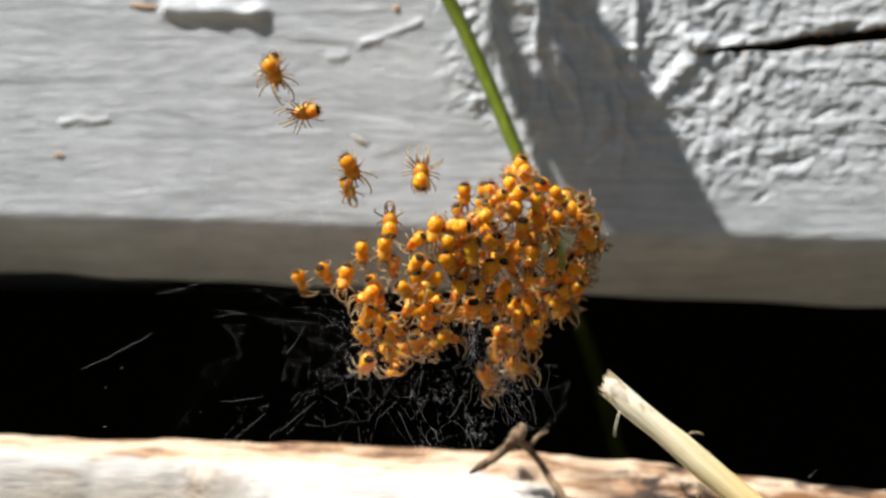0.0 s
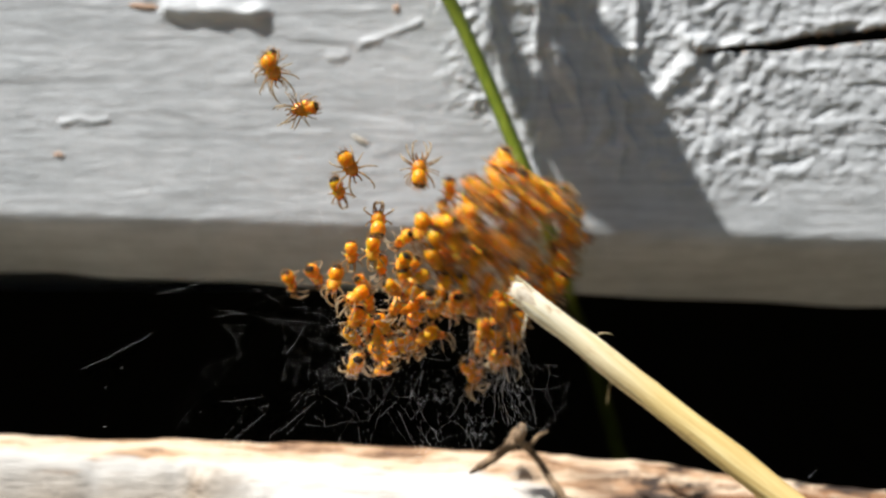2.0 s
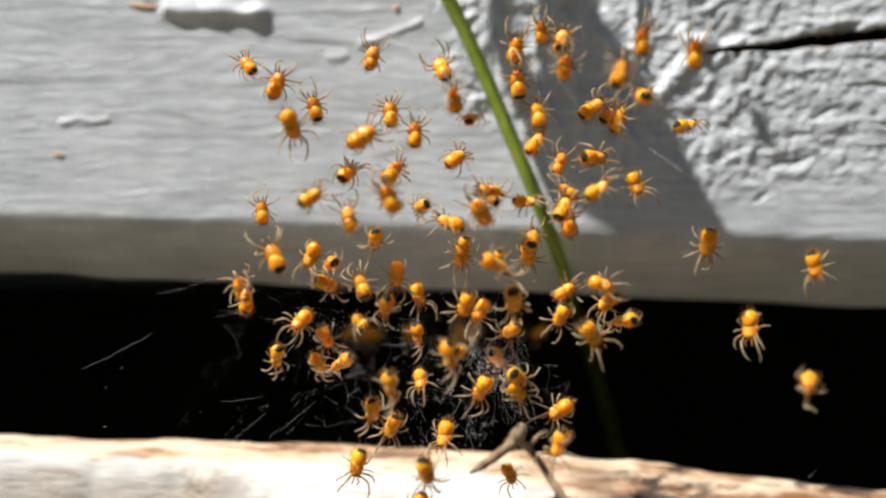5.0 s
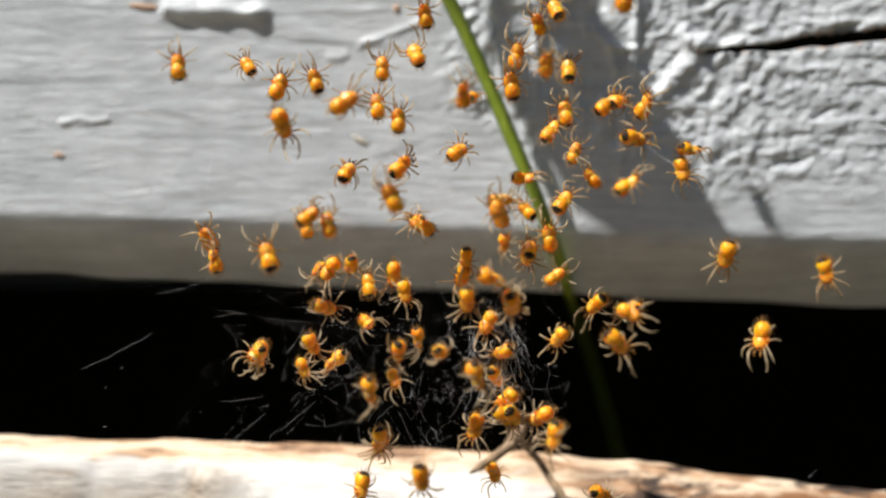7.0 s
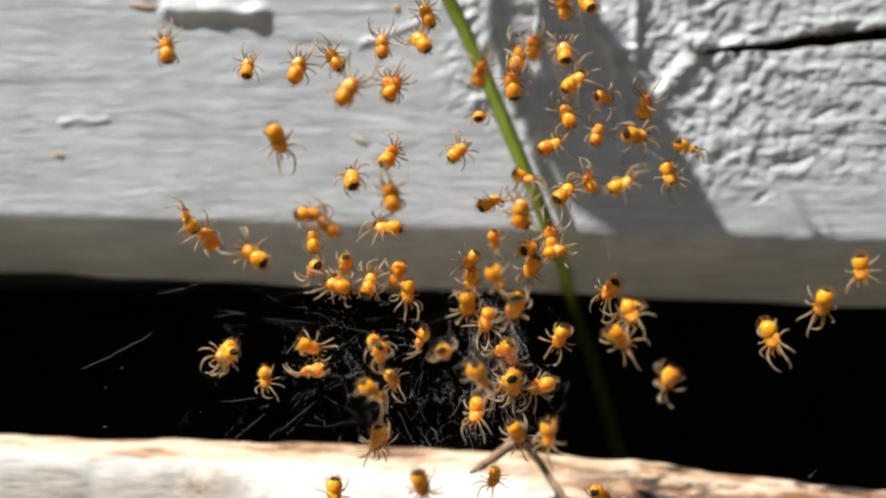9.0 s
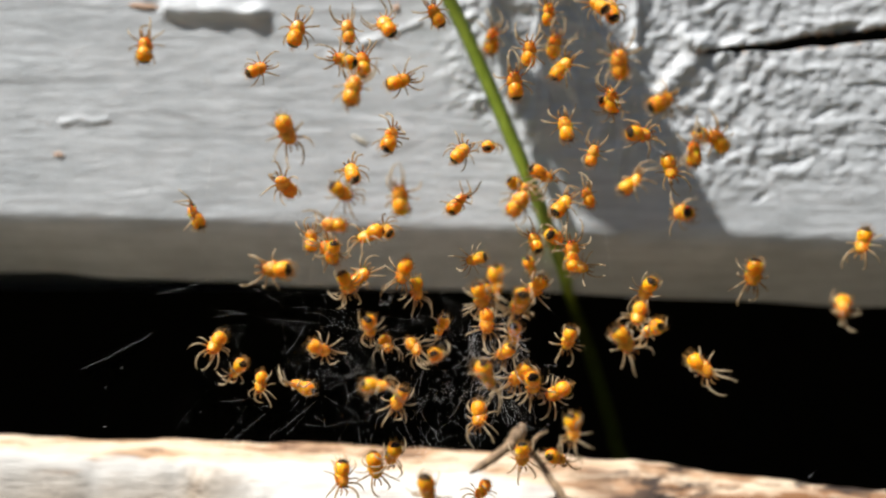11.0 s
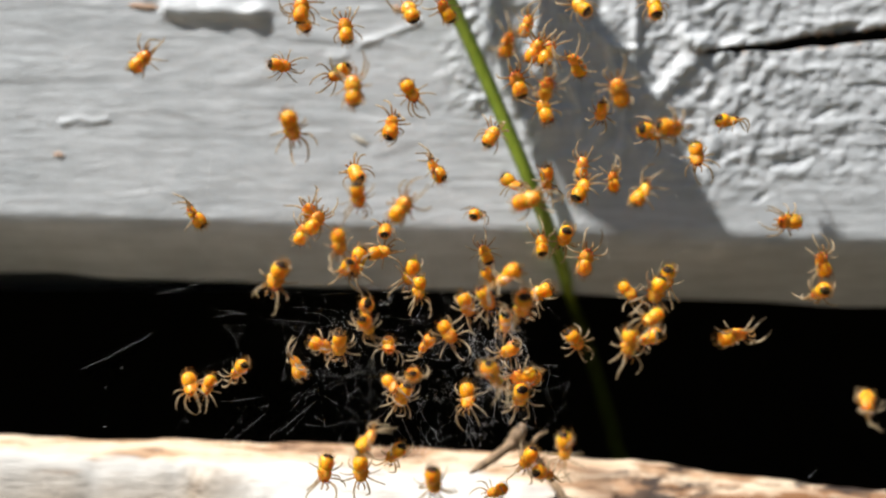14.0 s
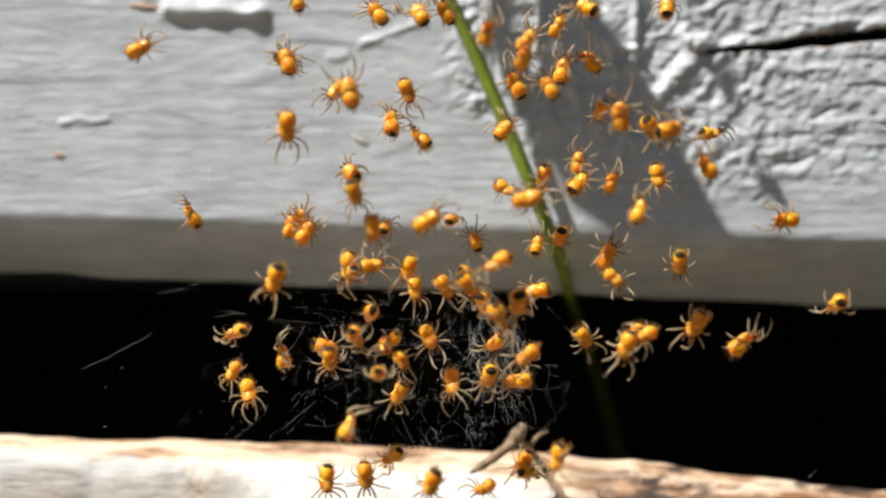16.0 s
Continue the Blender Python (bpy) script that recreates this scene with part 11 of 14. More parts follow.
    walk(b[94], [(0, at(-4.57, -2.4, -6.96, -103, -24, -30)), (0.5, at(-4.58, -2.4, -6.96, -103, -24, -30)), (1, at(-4.85, -2.4, -6.98, -103, -24, -30)), (1.5, at(-5.05, -2.4, -6.95, -103, -24, -30)), (1.8, at(-5.16, -2.4, -6.96, -103, -24, -30)), (2, at(-5.22, -2.4, -6.98, -103, -24, -30)), (2.5, at(-5.92, -5.8, -7.03, -99, -29, -16)), (3, at(-5.03, -6.8, -10.06, -90, -38, 12)), (3.5, at(-5.24, -7.1, -10.39, -93, -42, 26)), (4, at(-5.08, -7.3, -10.68, -95, -42, 26)), (6.5, at(-4.45, -7.5, -13.1, -93, -42, 26)), (7, at(-4.45, -7.5, -13.1, -88, -42, 26)), (7.5, at(-4.82, -7.5, -13.18, -84, -42, 26)), (8, at(-5.19, -7.5, -13.26, -83, -42, 26)), (8.5, at(-5.56, -7.5, -13.34, -76, -42, 26)), (9, at(-5.93, -7.5, -13.41, -79, -42, 26)), (11.5, at(-5.47, -7.5, -12.33, -80, -42, 26)), (12, at(-5.99, -7.5, -12.57, -80, -42, 26)), (12.5, at(-6.05, -7.5, -12.49, -76, -42, 26)), (13, at(-6.01, -7.5, -12.04, -79, -42, 26)), (13.5, at(-6.46, -7.5, -11.71, -75, -42, 26)), (14, at(-6.44, -7.5, -12.14, -89, -42, 26)), (14.5, at(-6.61, -7.5, -12.7, -85, -42, 26)), (15, at(-6.51, -7.5, -13.21, -89, -42, 26)), (15.5, at(-6.79, -7.5, -12.82, -83, -42, 26)), (16, at(-6.36, -7.5, -12.7, -81, -42, 26))])
    walk(b[95], [(0, at(-3.08, -2, -6.34, -58, 26, 13)), (0.5, at(-3.1, -2, -6.34, -58, 26, 13)), (1, at(-3.38, -2, -6.35, -58, 26, 13)), (1.5, at(-3.62, -2, -6.27, -58, 26, 13)), (1.8, at(-3.79, -2, -6.23, -58, 26, 13)), (2, at(-3.78, -2, -6.28, -58, 26, 13)), (2.5, at(-1.06, -7.1, -10.23, -70, 20, 9)), (3, at(-1.06, -7.1, -10.23, -90, 7, 3)), (3.5, at(-0.25, -7.5, -11.46, -107, 0, 0)), (4, at(0.19, -7.5, -12.16, -109, 0, 0)), (6.5, at(-4.17, -7.5, -16.75, -106, 0, 0)), (7, at(-4.17, -7.5, -16.75, -105, 0, 0)), (7.5, at(-4.17, -7.5, -16.75, -105, 0, 0)), (8, at(-4.17, -7.5, -16.75, -92, 0, 0)), (8.5, at(-4.17, -7.5, -16.75, -89, 0, 0)), (9, at(-4.17, -7.5, -16.75, -86, 0, 0)), (11.5, at(-3.65, -7.5, -11.4, -79, 0, 0)), (12, at(-4.21, -7.5, -11.97, -77, 0, 0)), (12.5, at(-4.18, -7.5, -12.23, -83, 0, 0)), (13, at(-4.12, -7.5, -12.16, -85, 0, 0)), (13.5, at(-4.45, -7.5, -12.49, -79, 0, 0)), (14, at(-4.49, -7.5, -12.15, -88, 0, 0)), (14.5, at(-5.01, -7.5, -11.92, -87, 0, 0)), (15, at(-4.85, -7.5, -12.23, -80, 0, 0)), (15.5, at(-4.73, -7.5, -12.5, -79, 0, 0)), (16, at(-4.24, -7.5, -12.53, -85, 0, 0))])
    walk(b[96], [(0, at(-2.91, -2.6, -7.23, -139, -89, -48)), (0.5, at(-2.93, -2.6, -7.23, -139, -89, -48)), (1, at(-3.21, -2.6, -7.24, -139, -89, -48)), (1.5, at(-3.46, -2.6, -7.15, -139, -89, -48)), (1.8, at(-3.63, -2.6, -7.11, -139, -89, -48)), (2, at(-3.62, -2.6, -7.16, -139, -89, -48)), (2.5, at(-2.99, -5.9, -7.27, -124, -60, -39)), (3, at(-0.54, -10.3, -10.5, -95, -7, -23)), (3.5, at(-1.42, -12.9, -9.92, -85, 22, -15)), (4, at(-0.95, -12.9, -10.7, -84, 22, -15)), (6.5, at(-0.82, -12.9, -11.34, -85, 22, -15)), (7, at(-1.09, -12.9, -11.47, -90, 22, -15)), (7.5, at(-0.91, -12.9, -11.5, -89, 22, -15)), (8, at(-0.78, -12.9, -11.54, -79, 22, -15)), (8.5, at(-0.83, -12.9, -11.45, -80, 22, -15)), (9, at(-1.09, -12.9, -11.75, -83, 22, -15)), (11.5, at(-0.76, -12.9, -11.97, -85, 22, -15)), (12, at(-0.76, -12.9, -11.97, -83, 22, -15)), (12.5, at(-0.76, -12.9, -11.97, -77, 22, -15)), (13, at(-0.67, -12.9, -11.85, -80, 22, -15)), (13.5, at(-0.57, -12.9, -11.72, -90, 22, -15)), (14, at(-0.48, -12.9, -11.59, -91, 22, -15)), (14.5, at(-0.39, -12.9, -11.47, -105, 22, -15)), (15, at(-0.46, -12.9, -11.54, -106, 22, -15)), (15.5, at(-0.52, -12.9, -11.62, -104, 22, -15)), (16, at(-0.59, -12.9, -11.69, -114, 22, -15))])
    walk(b[97], [(0, at(4.24, -1.4, -7.39, -114, 15, -30)), (0.5, at(4.17, -1.4, -7.39, -114, 15, -30)), (1, at(3.83, -1.4, -7.32, -114, 15, -30)), (1.5, at(3.35, -1.4, -6.98, -114, 15, -30)), (1.8, at(2.87, -1.4, -6.7, -114, 15, -30)), (2, at(3.21, -1.4, -6.91, -114, 15, -30)), (2.5, at(4.99, -6.6, -9.07, -100, 52, -27)), (3, at(4.05, -7.4, -10.95, -78, 121, -22)), (3.5, at(3.55, -7.5, -11.83, -70, 158, -20)), (4, at(3.88, -7.5, -12.35, -67, 158, -20)), (6.5, at(2.98, -7.5, -12.4, -66, 158, -20)), (7, at(2.81, -7.5, -12.33, -74, 158, -20)), (7.5, at(2.83, -7.5, -12.4, -78, 158, -20)), (8, at(2.91, -7.5, -12.49, -87, 158, -20)), (8.5, at(3.05, -7.5, -12.58, -102, 158, -20)), (9, at(2.75, -7.5, -12.58, -104, 158, -20)), (11.5, at(2.1, -7.5, -13.32, -128, 158, -20)), (12, at(2.1, -7.5, -13.32, -130, 158, -20)), (12.5, at(2.1, -7.5, -13.32, -142, 158, -20)), (13, at(2.36, -7.5, -13.31, -145, 158, -20)), (13.5, at(2.61, -7.5, -13.29, -151, 158, -20)), (14, at(2.87, -7.5, -13.27, -158, 158, -20)), (14.5, at(3.12, -7.5, -13.26, -158, 158, -20)), (15, at(2.81, -7.5, -13.21, -153, 158, -20)), (15.5, at(2.5, -7.5, -13.16, -149, 158, -20)), (16, at(2.19, -7.5, -13.1, -152, 158, -20))])
    walk(b[98], [(0, at(3.3, -4.1, -5.2, -91, -2, 31)), (0.5, at(3.25, -4.1, -5.2, -91, -2, 31)), (1, at(2.93, -4.1, -5.15, -91, -2, 31)), (1.5, at(2.5, -4.1, -4.86, -91, -2, 31)), (1.94, at(2.56, -4.1, -4.94, -91, -2, 31)), (2, at(2.37, -4.1, -4.8, -91, -2, 31)), (2.06, at(2.18, -4.1, -4.66, -91, -2, 31)), (2.5, at(1.16, -5.1, -5.44, -80, -4, 20)), (3, at(1.29, -6.4, -6.42, -58, -9, -1)), (3.5, at(3.2, -7.2, -6.64, -43, -12, -13)), (4, at(4.23, -7.2, -6.8, -46, -12, -13)), (6.5, at(3.57, -7.2, -9.29, -38, -12, -13)), (7, at(3.42, -7.2, -9.24, -40, -12, -13)), (7.5, at(3.6, -7.2, -9.44, -46, -12, -13)), (8, at(3.76, -7.2, -9.68, -46, -12, -13)), (8.5, at(3.93, -7.2, -9.92, -53, -12, -13)), (9, at(4.1, -7.2, -10.16, -59, -12, -13)), (11.5, at(4.35, -7.5, -11.45, -88, -12, -13)), (12, at(4.21, -7.5, -11.45, -86, -12, -13)), (12.5, at(4.2, -7.5, -11.56, -95, -12, -13)), (13, at(4.4, -7.5, -11.48, -100, -12, -13)), (13.5, at(4.49, -7.5, -11.55, -107, -12, -13)), (14, at(4.62, -7.5, -11.53, -115, -12, -13)), (14.5, at(4.67, -7.5, -11.56, -122, -12, -13)), (15, at(4.55, -7.5, -11.64, -124, -12, -13)), (15.5, at(4.34, -7.5, -11.68, -121, -12, -13)), (16, at(4.36, -7.5, -11.71, -118, -12, -13))])
    walk(b[99], [(0, at(2.82, -1.4, -8.24, -119, 63, 21)), (0.5, at(2.77, -1.4, -8.24, -119, 63, 21)), (1, at(2.44, -1.4, -8.19, -119, 63, 21)), (1.5, at(2.02, -1.4, -7.91, -119, 63, 21)), (1.8, at(1.63, -1.4, -7.7, -119, 63, 21)), (2, at(1.88, -1.4, -7.87, -119, 63, 21)), (2.5, at(8.69, -7.5, -17.92, -106, 58, 9)), (3, at(8.69, -7.5, -17.92, -79, 49, -14)), (3.5, at(8.63, -7.9, -17.81, -59, 44, -26)), (4, at(8.63, -7.9, -17.81, -55, 44, -26)), (6.5, at(8.63, -7.9, -13.33, -40, 44, -26)), (7, at(8.63, -7.9, -13.33, -36, 44, -26)), (7.5, at(8.63, -7.9, -13.33, -35, 44, -26)), (8, at(8.63, -7.9, -13.33, -31, 44, -26)), (8.5, at(8.63, -7.9, -13.33, -39, 44, -26)), (9, at(8.63, -7.9, -13.33, -40, 44, -26)), (11.5, at(5.84, -7.9, -11.16, -37, 44, -26)), (12, at(5.79, -7.9, -11.2, -40, 44, -26)), (12.5, at(5.8, -7.9, -11.19, -32, 44, -26)), (13, at(5.65, -7.9, -11.62, -38, 44, -26)), (13.5, at(5.56, -7.9, -11.94, -41, 44, -26)), (14, at(5.52, -7.9, -12.21, -33, 44, -26)), (14.5, at(5.34, -7.9, -12.58, -18, 44, -26)), (15, at(5.12, -7.9, -12.45, -22, 44, -26)), (15.5, at(4.8, -7.9, -12.24, -20, 44, -26)), (16, at(4.72, -7.9, -12.12, -27, 44, -26))])
    walk(b[100], [(0, at(-1.35, -5.6, -3.44, -167, 15, 2)), (0.5, at(-1.38, -5.6, -3.44, -167, 15, 2)), (1, at(-1.66, -5.6, -3.43, -167, 15, 2)), (1.5, at(-1.93, -5.6, -3.3, -167, 15, 2)), (1.8, at(-2.15, -5.6, -3.22, -167, 15, 2)), (2, at(-2.08, -5.6, -3.29, -167, 15, 2)), (2.5, at(-4.63, -6.3, -2.34, -154, 15, 2)), (3, at(-6.86, -7.5, 0.05, -132, 14, 3)), (3.5, at(-7.15, -8.2, -0.19, -118, 14, 4)), (4, at(-7.44, -8.2, -0.14, -113, 14, 4)), (6.5, at(-6.36, -8.2, -0.98, -119, 14, 4)), (7, at(-6.17, -8.2, -1.19, -128, 14, 4)), (7.5, at(-5.64, -8.2, -1.99, -140, 14, 4)), (8, at(-5.56, -8.2, -1.96, -152, 14, 4)), (8.5, at(-5.54, -8.2, -1.38, -173, 14, 4)), (9, at(-5.8, -8.2, -1.96, -193, 14, 4)), (11.5, at(-6.35, -8.2, 0.52, -256, 14, 4)), (12, at(-6.57, -8.2, 0.86, -270, 14, 4)), (12.5, at(-6.66, -8.2, 0.9, -279, 14, 4)), (13, at(-6.84, -8.2, 1.28, -287, 14, 4)), (13.5, at(-6.84, -8.2, 1.56, -295, 14, 4)), (14, at(-6.84, -8.2, 1.52, -305, 14, 4)), (14.5, at(-6.97, -8.2, 1.35, -309, 14, 4)), (15, at(-7.43, -8.2, 1.24, -304, 14, 4)), (15.5, at(-7.57, -8.2, 1.22, -306, 14, 4)), (16, at(-7.33, -8.2, 0.98, -306, 14, 4))])
    walk(b[101], [(0, at(3.97, -3.9, -0.38, -41, 4, 4)), (0.5, at(3.91, -3.9, -0.38, -41, 4, 4)), (1, at(3.59, -3.9, -0.32, -41, 4, 4)), (1.5, at(3.14, -3.9, -0.01, -41, 4, 4)), (1.94, at(4.34, -3.9, -0.98, -41, 4, 4)), (2, at(3.01, -3.9, 0.05, -41, 4, 4)), (2.06, at(1.68, -3.9, 1.08, -41, 4, 4)), (2.5, at(-5.17, -4.1, -1.79, -58, -17, -13)), (3, at(-5.37, -4.6, -0.5, -90, -56, -45)), (3.5, at(-4.7, -4.8, -1.04, -109, -76, -62)), (4, at(-5.69, -4.8, -0.79, -118, -76, -62)), (6.5, at(-6.83, -4.8, -1.24, -132, -76, -62)), (7, at(-7.07, -4.8, -1.25, -133, -76, -62)), (7.5, at(-7.08, -4.8, -1.1, -122, -76, -62)), (8, at(-7.14, -4.8, -1.16, -130, -76, -62)), (8.5, at(-7.09, -4.8, -1.12, -117, -76, -62)), (9, at(-7.39, -4.8, -1.18, -118, -76, -62)), (11.5, at(-5.18, -4.8, -2.31, -111, -76, -62)), (12, at(-5.18, -4.8, -2.31, -108, -76, -62)), (12.5, at(-5.18, -4.8, -2.31, -91, -76, -62)), (13, at(-4.92, -4.8, -2.68, -99, -76, -62)), (13.5, at(-4.66, -4.8, -3.04, -101, -76, -62)), (14, at(-4.4, -4.8, -3.4, -88, -76, -62)), (14.5, at(-4.14, -4.8, -3.77, -80, -76, -62)), (15, at(-4.14, -4.8, -3.77, -84, -76, -62)), (15.5, at(-4.14, -4.8, -3.77, -89, -76, -62)), (16, at(-4.14, -4.8, -3.77, -93, -76, -62))])
    walk(b[102], [(0, at(2.43, -5.6, 1.12, -146, -16, -25)), (0.5, at(2.38, -5.6, 1.12, -146, -16, -25)), (1, at(2.08, -5.6, 1.17, -146, -16, -25)), (1.5, at(1.69, -5.6, 1.42, -146, -16, -25)), (1.94, at(2.56, -5.6, 0.69, -146, -16, -25)), (2, at(1.55, -5.6, 1.47, -146, -16, -25)), (2.06, at(0.54, -5.6, 2.25, -146, -16, -25)), (2.5, at(0, -5.5, -1.8, -130, -25, -23)), (3, at(1.87, -5.1, -1.68, -102, -41, -19)), (3.5, at(1.53, -4.9, -1.68, -92, -50, -17)), (4, at(1.63, -4.9, -1.93, -96, -50, -17)), (4.9, at(1.63, 13, -6.5, -96, -50, -17)), (5.6, at(1.63, 38, -7, -96, -50, -17)), (6.2, at(1.63, 48, 6, -96, -50, -17)), (16, at(1.63, 48, 9, -96, -50, -17))])
    walk(b[103], [(0, at(5.04, -3.1, 0.46, -59, -82, 4)), (0.5, at(4.98, -3.1, 0.46, -59, -82, 4)), (1, at(4.65, -3.1, 0.52, -59, -82, 4)), (1.5, at(4.18, -3.1, 0.86, -59, -82, 4)), (1.94, at(5.57, -3.1, -0.26, -59, -82, 4)), (2, at(4.05, -3.1, 0.92, -59, -82, 4)), (2.06, at(2.53, -3.1, 2.1, -59, -82, 4)), (2.5, at(5.01, -5.9, -2.91, -48, -41, 1)), (3, at(1.76, -11.1, -2.31, -35, 35, -3)), (3.5, at(2, -13.9, -1.06, -31, 76, -6)), (4, at(2.49, -13.9, -0.51, -32, 76, -6)), (6.5, at(2.63, -13.9, -1.43, -33, 76, -6)), (7, at(2.49, -13.9, -1.49, -31, 76, -6)), (7.5, at(2.56, -13.9, -1.49, -44, 76, -6)), (8, at(2.66, -13.9, -1.42, -50, 76, -6)), (8.5, at(2.76, -13.9, -1.48, -66, 76, -6)), (9, at(2.69, -13.9, -1.54, -69, 76, -6)), (11.5, at(2.58, -13.9, -1.64, -103, 76, -6)), (12, at(2.4, -13.9, -1.6, -111, 76, -6)), (12.5, at(2.78, -13.9, -1.7, -109, 76, -6)), (13, at(2.93, -13.9, -1.44, -131, 76, -6)), (13.5, at(3.04, -13.9, -1.45, -144, 76, -6)), (14, at(3.07, -13.9, -1.37, -150, 76, -6)), (14.5, at(3.05, -13.9, -1.34, -167, 76, -6)), (15, at(2.76, -13.9, -1.07, -169, 76, -6)), (15.5, at(2.51, -13.9, -0.79, -158, 76, -6)), (16, at(2.56, -13.9, -0.73, -157, 76, -6))])
    walk(b[104], [(0, at(6.61, -1.8, 2.77, -21, 35, 11)), (0.5, at(6.54, -1.8, 2.77, -21, 35, 11)), (1, at(6.2, -1.8, 2.84, -21, 35, 11)), (1.5, at(5.72, -1.8, 3.18, -21, 35, 11)), (1.94, at(6.61, -1.8, 2.46, -21, 35, 11)), (2, at(5.59, -1.8, 3.25, -21, 35, 11)), (2.06, at(4.57, -1.8, 4.04, -21, 35, 11)), (2.5, at(3.95, -3, 1.89, 17, 23, 8)), (3, at(2.79, -5.2, 1.66, 90, 1, 0)), (3.5, at(2.46, -6.3, 2.17, 127, -12, -3)), (4, at(1.4, -6.3, 3.48, 136, -12, -3)), (6.5, at(4.72, -6.3, 2.05, 141, -12, -3)), (7, at(4.62, -6.3, 2.2, 135, -12, -3)), (7.5, at(4.76, -6.3, 2.4, 132, -12, -3)), (8, at(4.59, -6.3, 1.99, 125, -12, -3)), (8.5, at(4.66, -6.3, 2.02, 125, -12, -3)), (9, at(4.35, -6.3, 1.77, 128, -12, -3)), (11.5, at(5.2, -6.3, 0.36, 103, -12, -3)), (12, at(5.01, -6.3, 0.36, 95, -12, -3)), (12.5, at(5, -6.3, 0.29, 95, -12, -3)), (13, at(5.22, -6.3, 0.3, 107, -12, -3)), (13.5, at(5.39, -6.3, 0.35, 106, -12, -3)), (14, at(5.51, -6.3, 0.3, 95, -12, -3)), (14.5, at(5.54, -6.3, 0.29, 93, -12, -3)), (15, at(5.48, -6.3, 0.31, 83, -12, -3)), (15.5, at(5.19, -6.3, 0.23, 79, -12, -3)), (16, at(5.28, -6.3, 0.29, 76, -12, -3))])
    walk(b[105], [(0, at(1.02, -3.3, -3.93, -23, -39, -7)), (0.5, at(0.97, -3.3, -3.93, -23, -39, -7)), (1, at(0.66, -3.3, -3.9, -23, -39, -7)), (1.5, at(0.31, -3.3, -3.69, -23, -39, -7)), (1.94, at(0.34, -3.3, -3.79, -23, -39, -7)), (2, at(0.16, -3.3, -3.65, -23, -39, -7)), (2.06, at(-0.02, -3.3, -3.51, -23, -39, -7)), (2.5, at(-1.71, -5.7, -3.47, -39, -20, 1)), (3, at(-0.14, -10, -3.62, -69, 15, 17)), (3.5, at(-1.35, -12.4, -3.86, -78, 34, 25)), (4, at(-2.64, -12.4, -4.21, -82, 34, 25)), (4.9, at(-2.64, 13, -6.5, -82, 34, 25)), (5.6, at(-2.64, 38, -7, -82, 34, 25)), (6.2, at(-2.64, 48, 6, -82, 34, 25)), (16, at(-2.64, 48, 9, -82, 34, 25))])
    walk(b[106], [(0, at(0.9, -6.3, -0.92, -32, 37, 33)), (0.5, at(0.86, -6.3, -0.92, -32, 37, 33)), (1, at(0.56, -6.3, -0.89, -32, 37, 33)), (1.5, at(0.23, -6.3, -0.69, -32, 37, 33)), (1.94, at(0.59, -6.3, -1.05, -32, 37, 33)), (2, at(0.09, -6.3, -0.66, -32, 37, 33)), (2.06, at(-0.41, -6.3, -0.27, -32, 37, 33)), (2.5, at(5.55, -6.2, 0.22, -44, 29, 20)), (3, at(5.29, -6, -0.68, -60, 14, -4)), (3.5, at(3.94, -5.9, 0.97, -73, 6, -17)), (4, at(4.33, -5.9, 0.49, -82, 6, -17)), (6.5, at(4.92, -5.9, -0.61, -89, 6, -17)), (7, at(4.78, -5.9, -0.4, -96, 6, -17)), (7.5, at(4.79, -5.9, -0.13, -105, 6, -17)), (8, at(4.97, -5.9, -0.46, -109, 6, -17)), (8.5, at(5.08, -5.9, -0.8, -107, 6, -17)), (9, at(4.95, -5.9, -1.13, -110, 6, -17)), (11.5, at(5.27, -5.9, -2.31, -134, 6, -17)), (12, at(5.12, -5.9, -2.36, -140, 6, -17)), (12.5, at(5.1, -5.9, -2.39, -136, 6, -17)), (13, at(5.26, -5.9, -2.43, -143, 6, -17)), (13.5, at(5.39, -5.9, -2.45, -151, 6, -17)), (14, at(5.43, -5.9, -2.47, -156, 6, -17)), (14.5, at(5.51, -5.9, -2.55, -156, 6, -17)), (15, at(5.36, -5.9, -2.56, -161, 6, -17)), (15.5, at(5.15, -5.9, -2.42, -163, 6, -17)), (16, at(5.19, -5.9, -2.39, -168, 6, -17))])
    walk(b[107], [(0, at(-1.07, -6, -1.2, -131, 15, -1)), (0.5, at(-1.1, -6, -1.2, -131, 15, -1)), (1, at(-1.38, -6, -1.19, -131, 15, -1)), (1.5, at(-1.66, -6, -1.05, -131, 15, -1)), (1.94, at(-1.66, -6, -1.16, -131, 15, -1)), (2, at(-1.81, -6, -1.04, -131, 15, -1)), (2.06, at(-1.96, -6, -0.92, -131, 15, -1)), (2.5, at(1.75, -7.6, -5.25, -125, 7, -5)), (3, at(2.82, -10.6, -6.14, -114, -8, -14)), (3.5, at(2.48, -12.2, -6.53, -109, -16, -18)), (4, at(2.44, -12.2, -6.09, -111, -16, -18)), (4.9, at(2.44, 13, -6.5, -111, -16, -18)), (5.6, at(2.44, 38, -7, -111, -16, -18)), (6.2, at(2.44, 48, 6, -111, -16, -18)), (16, at(2.44, 48, 9, -111, -16, -18))])
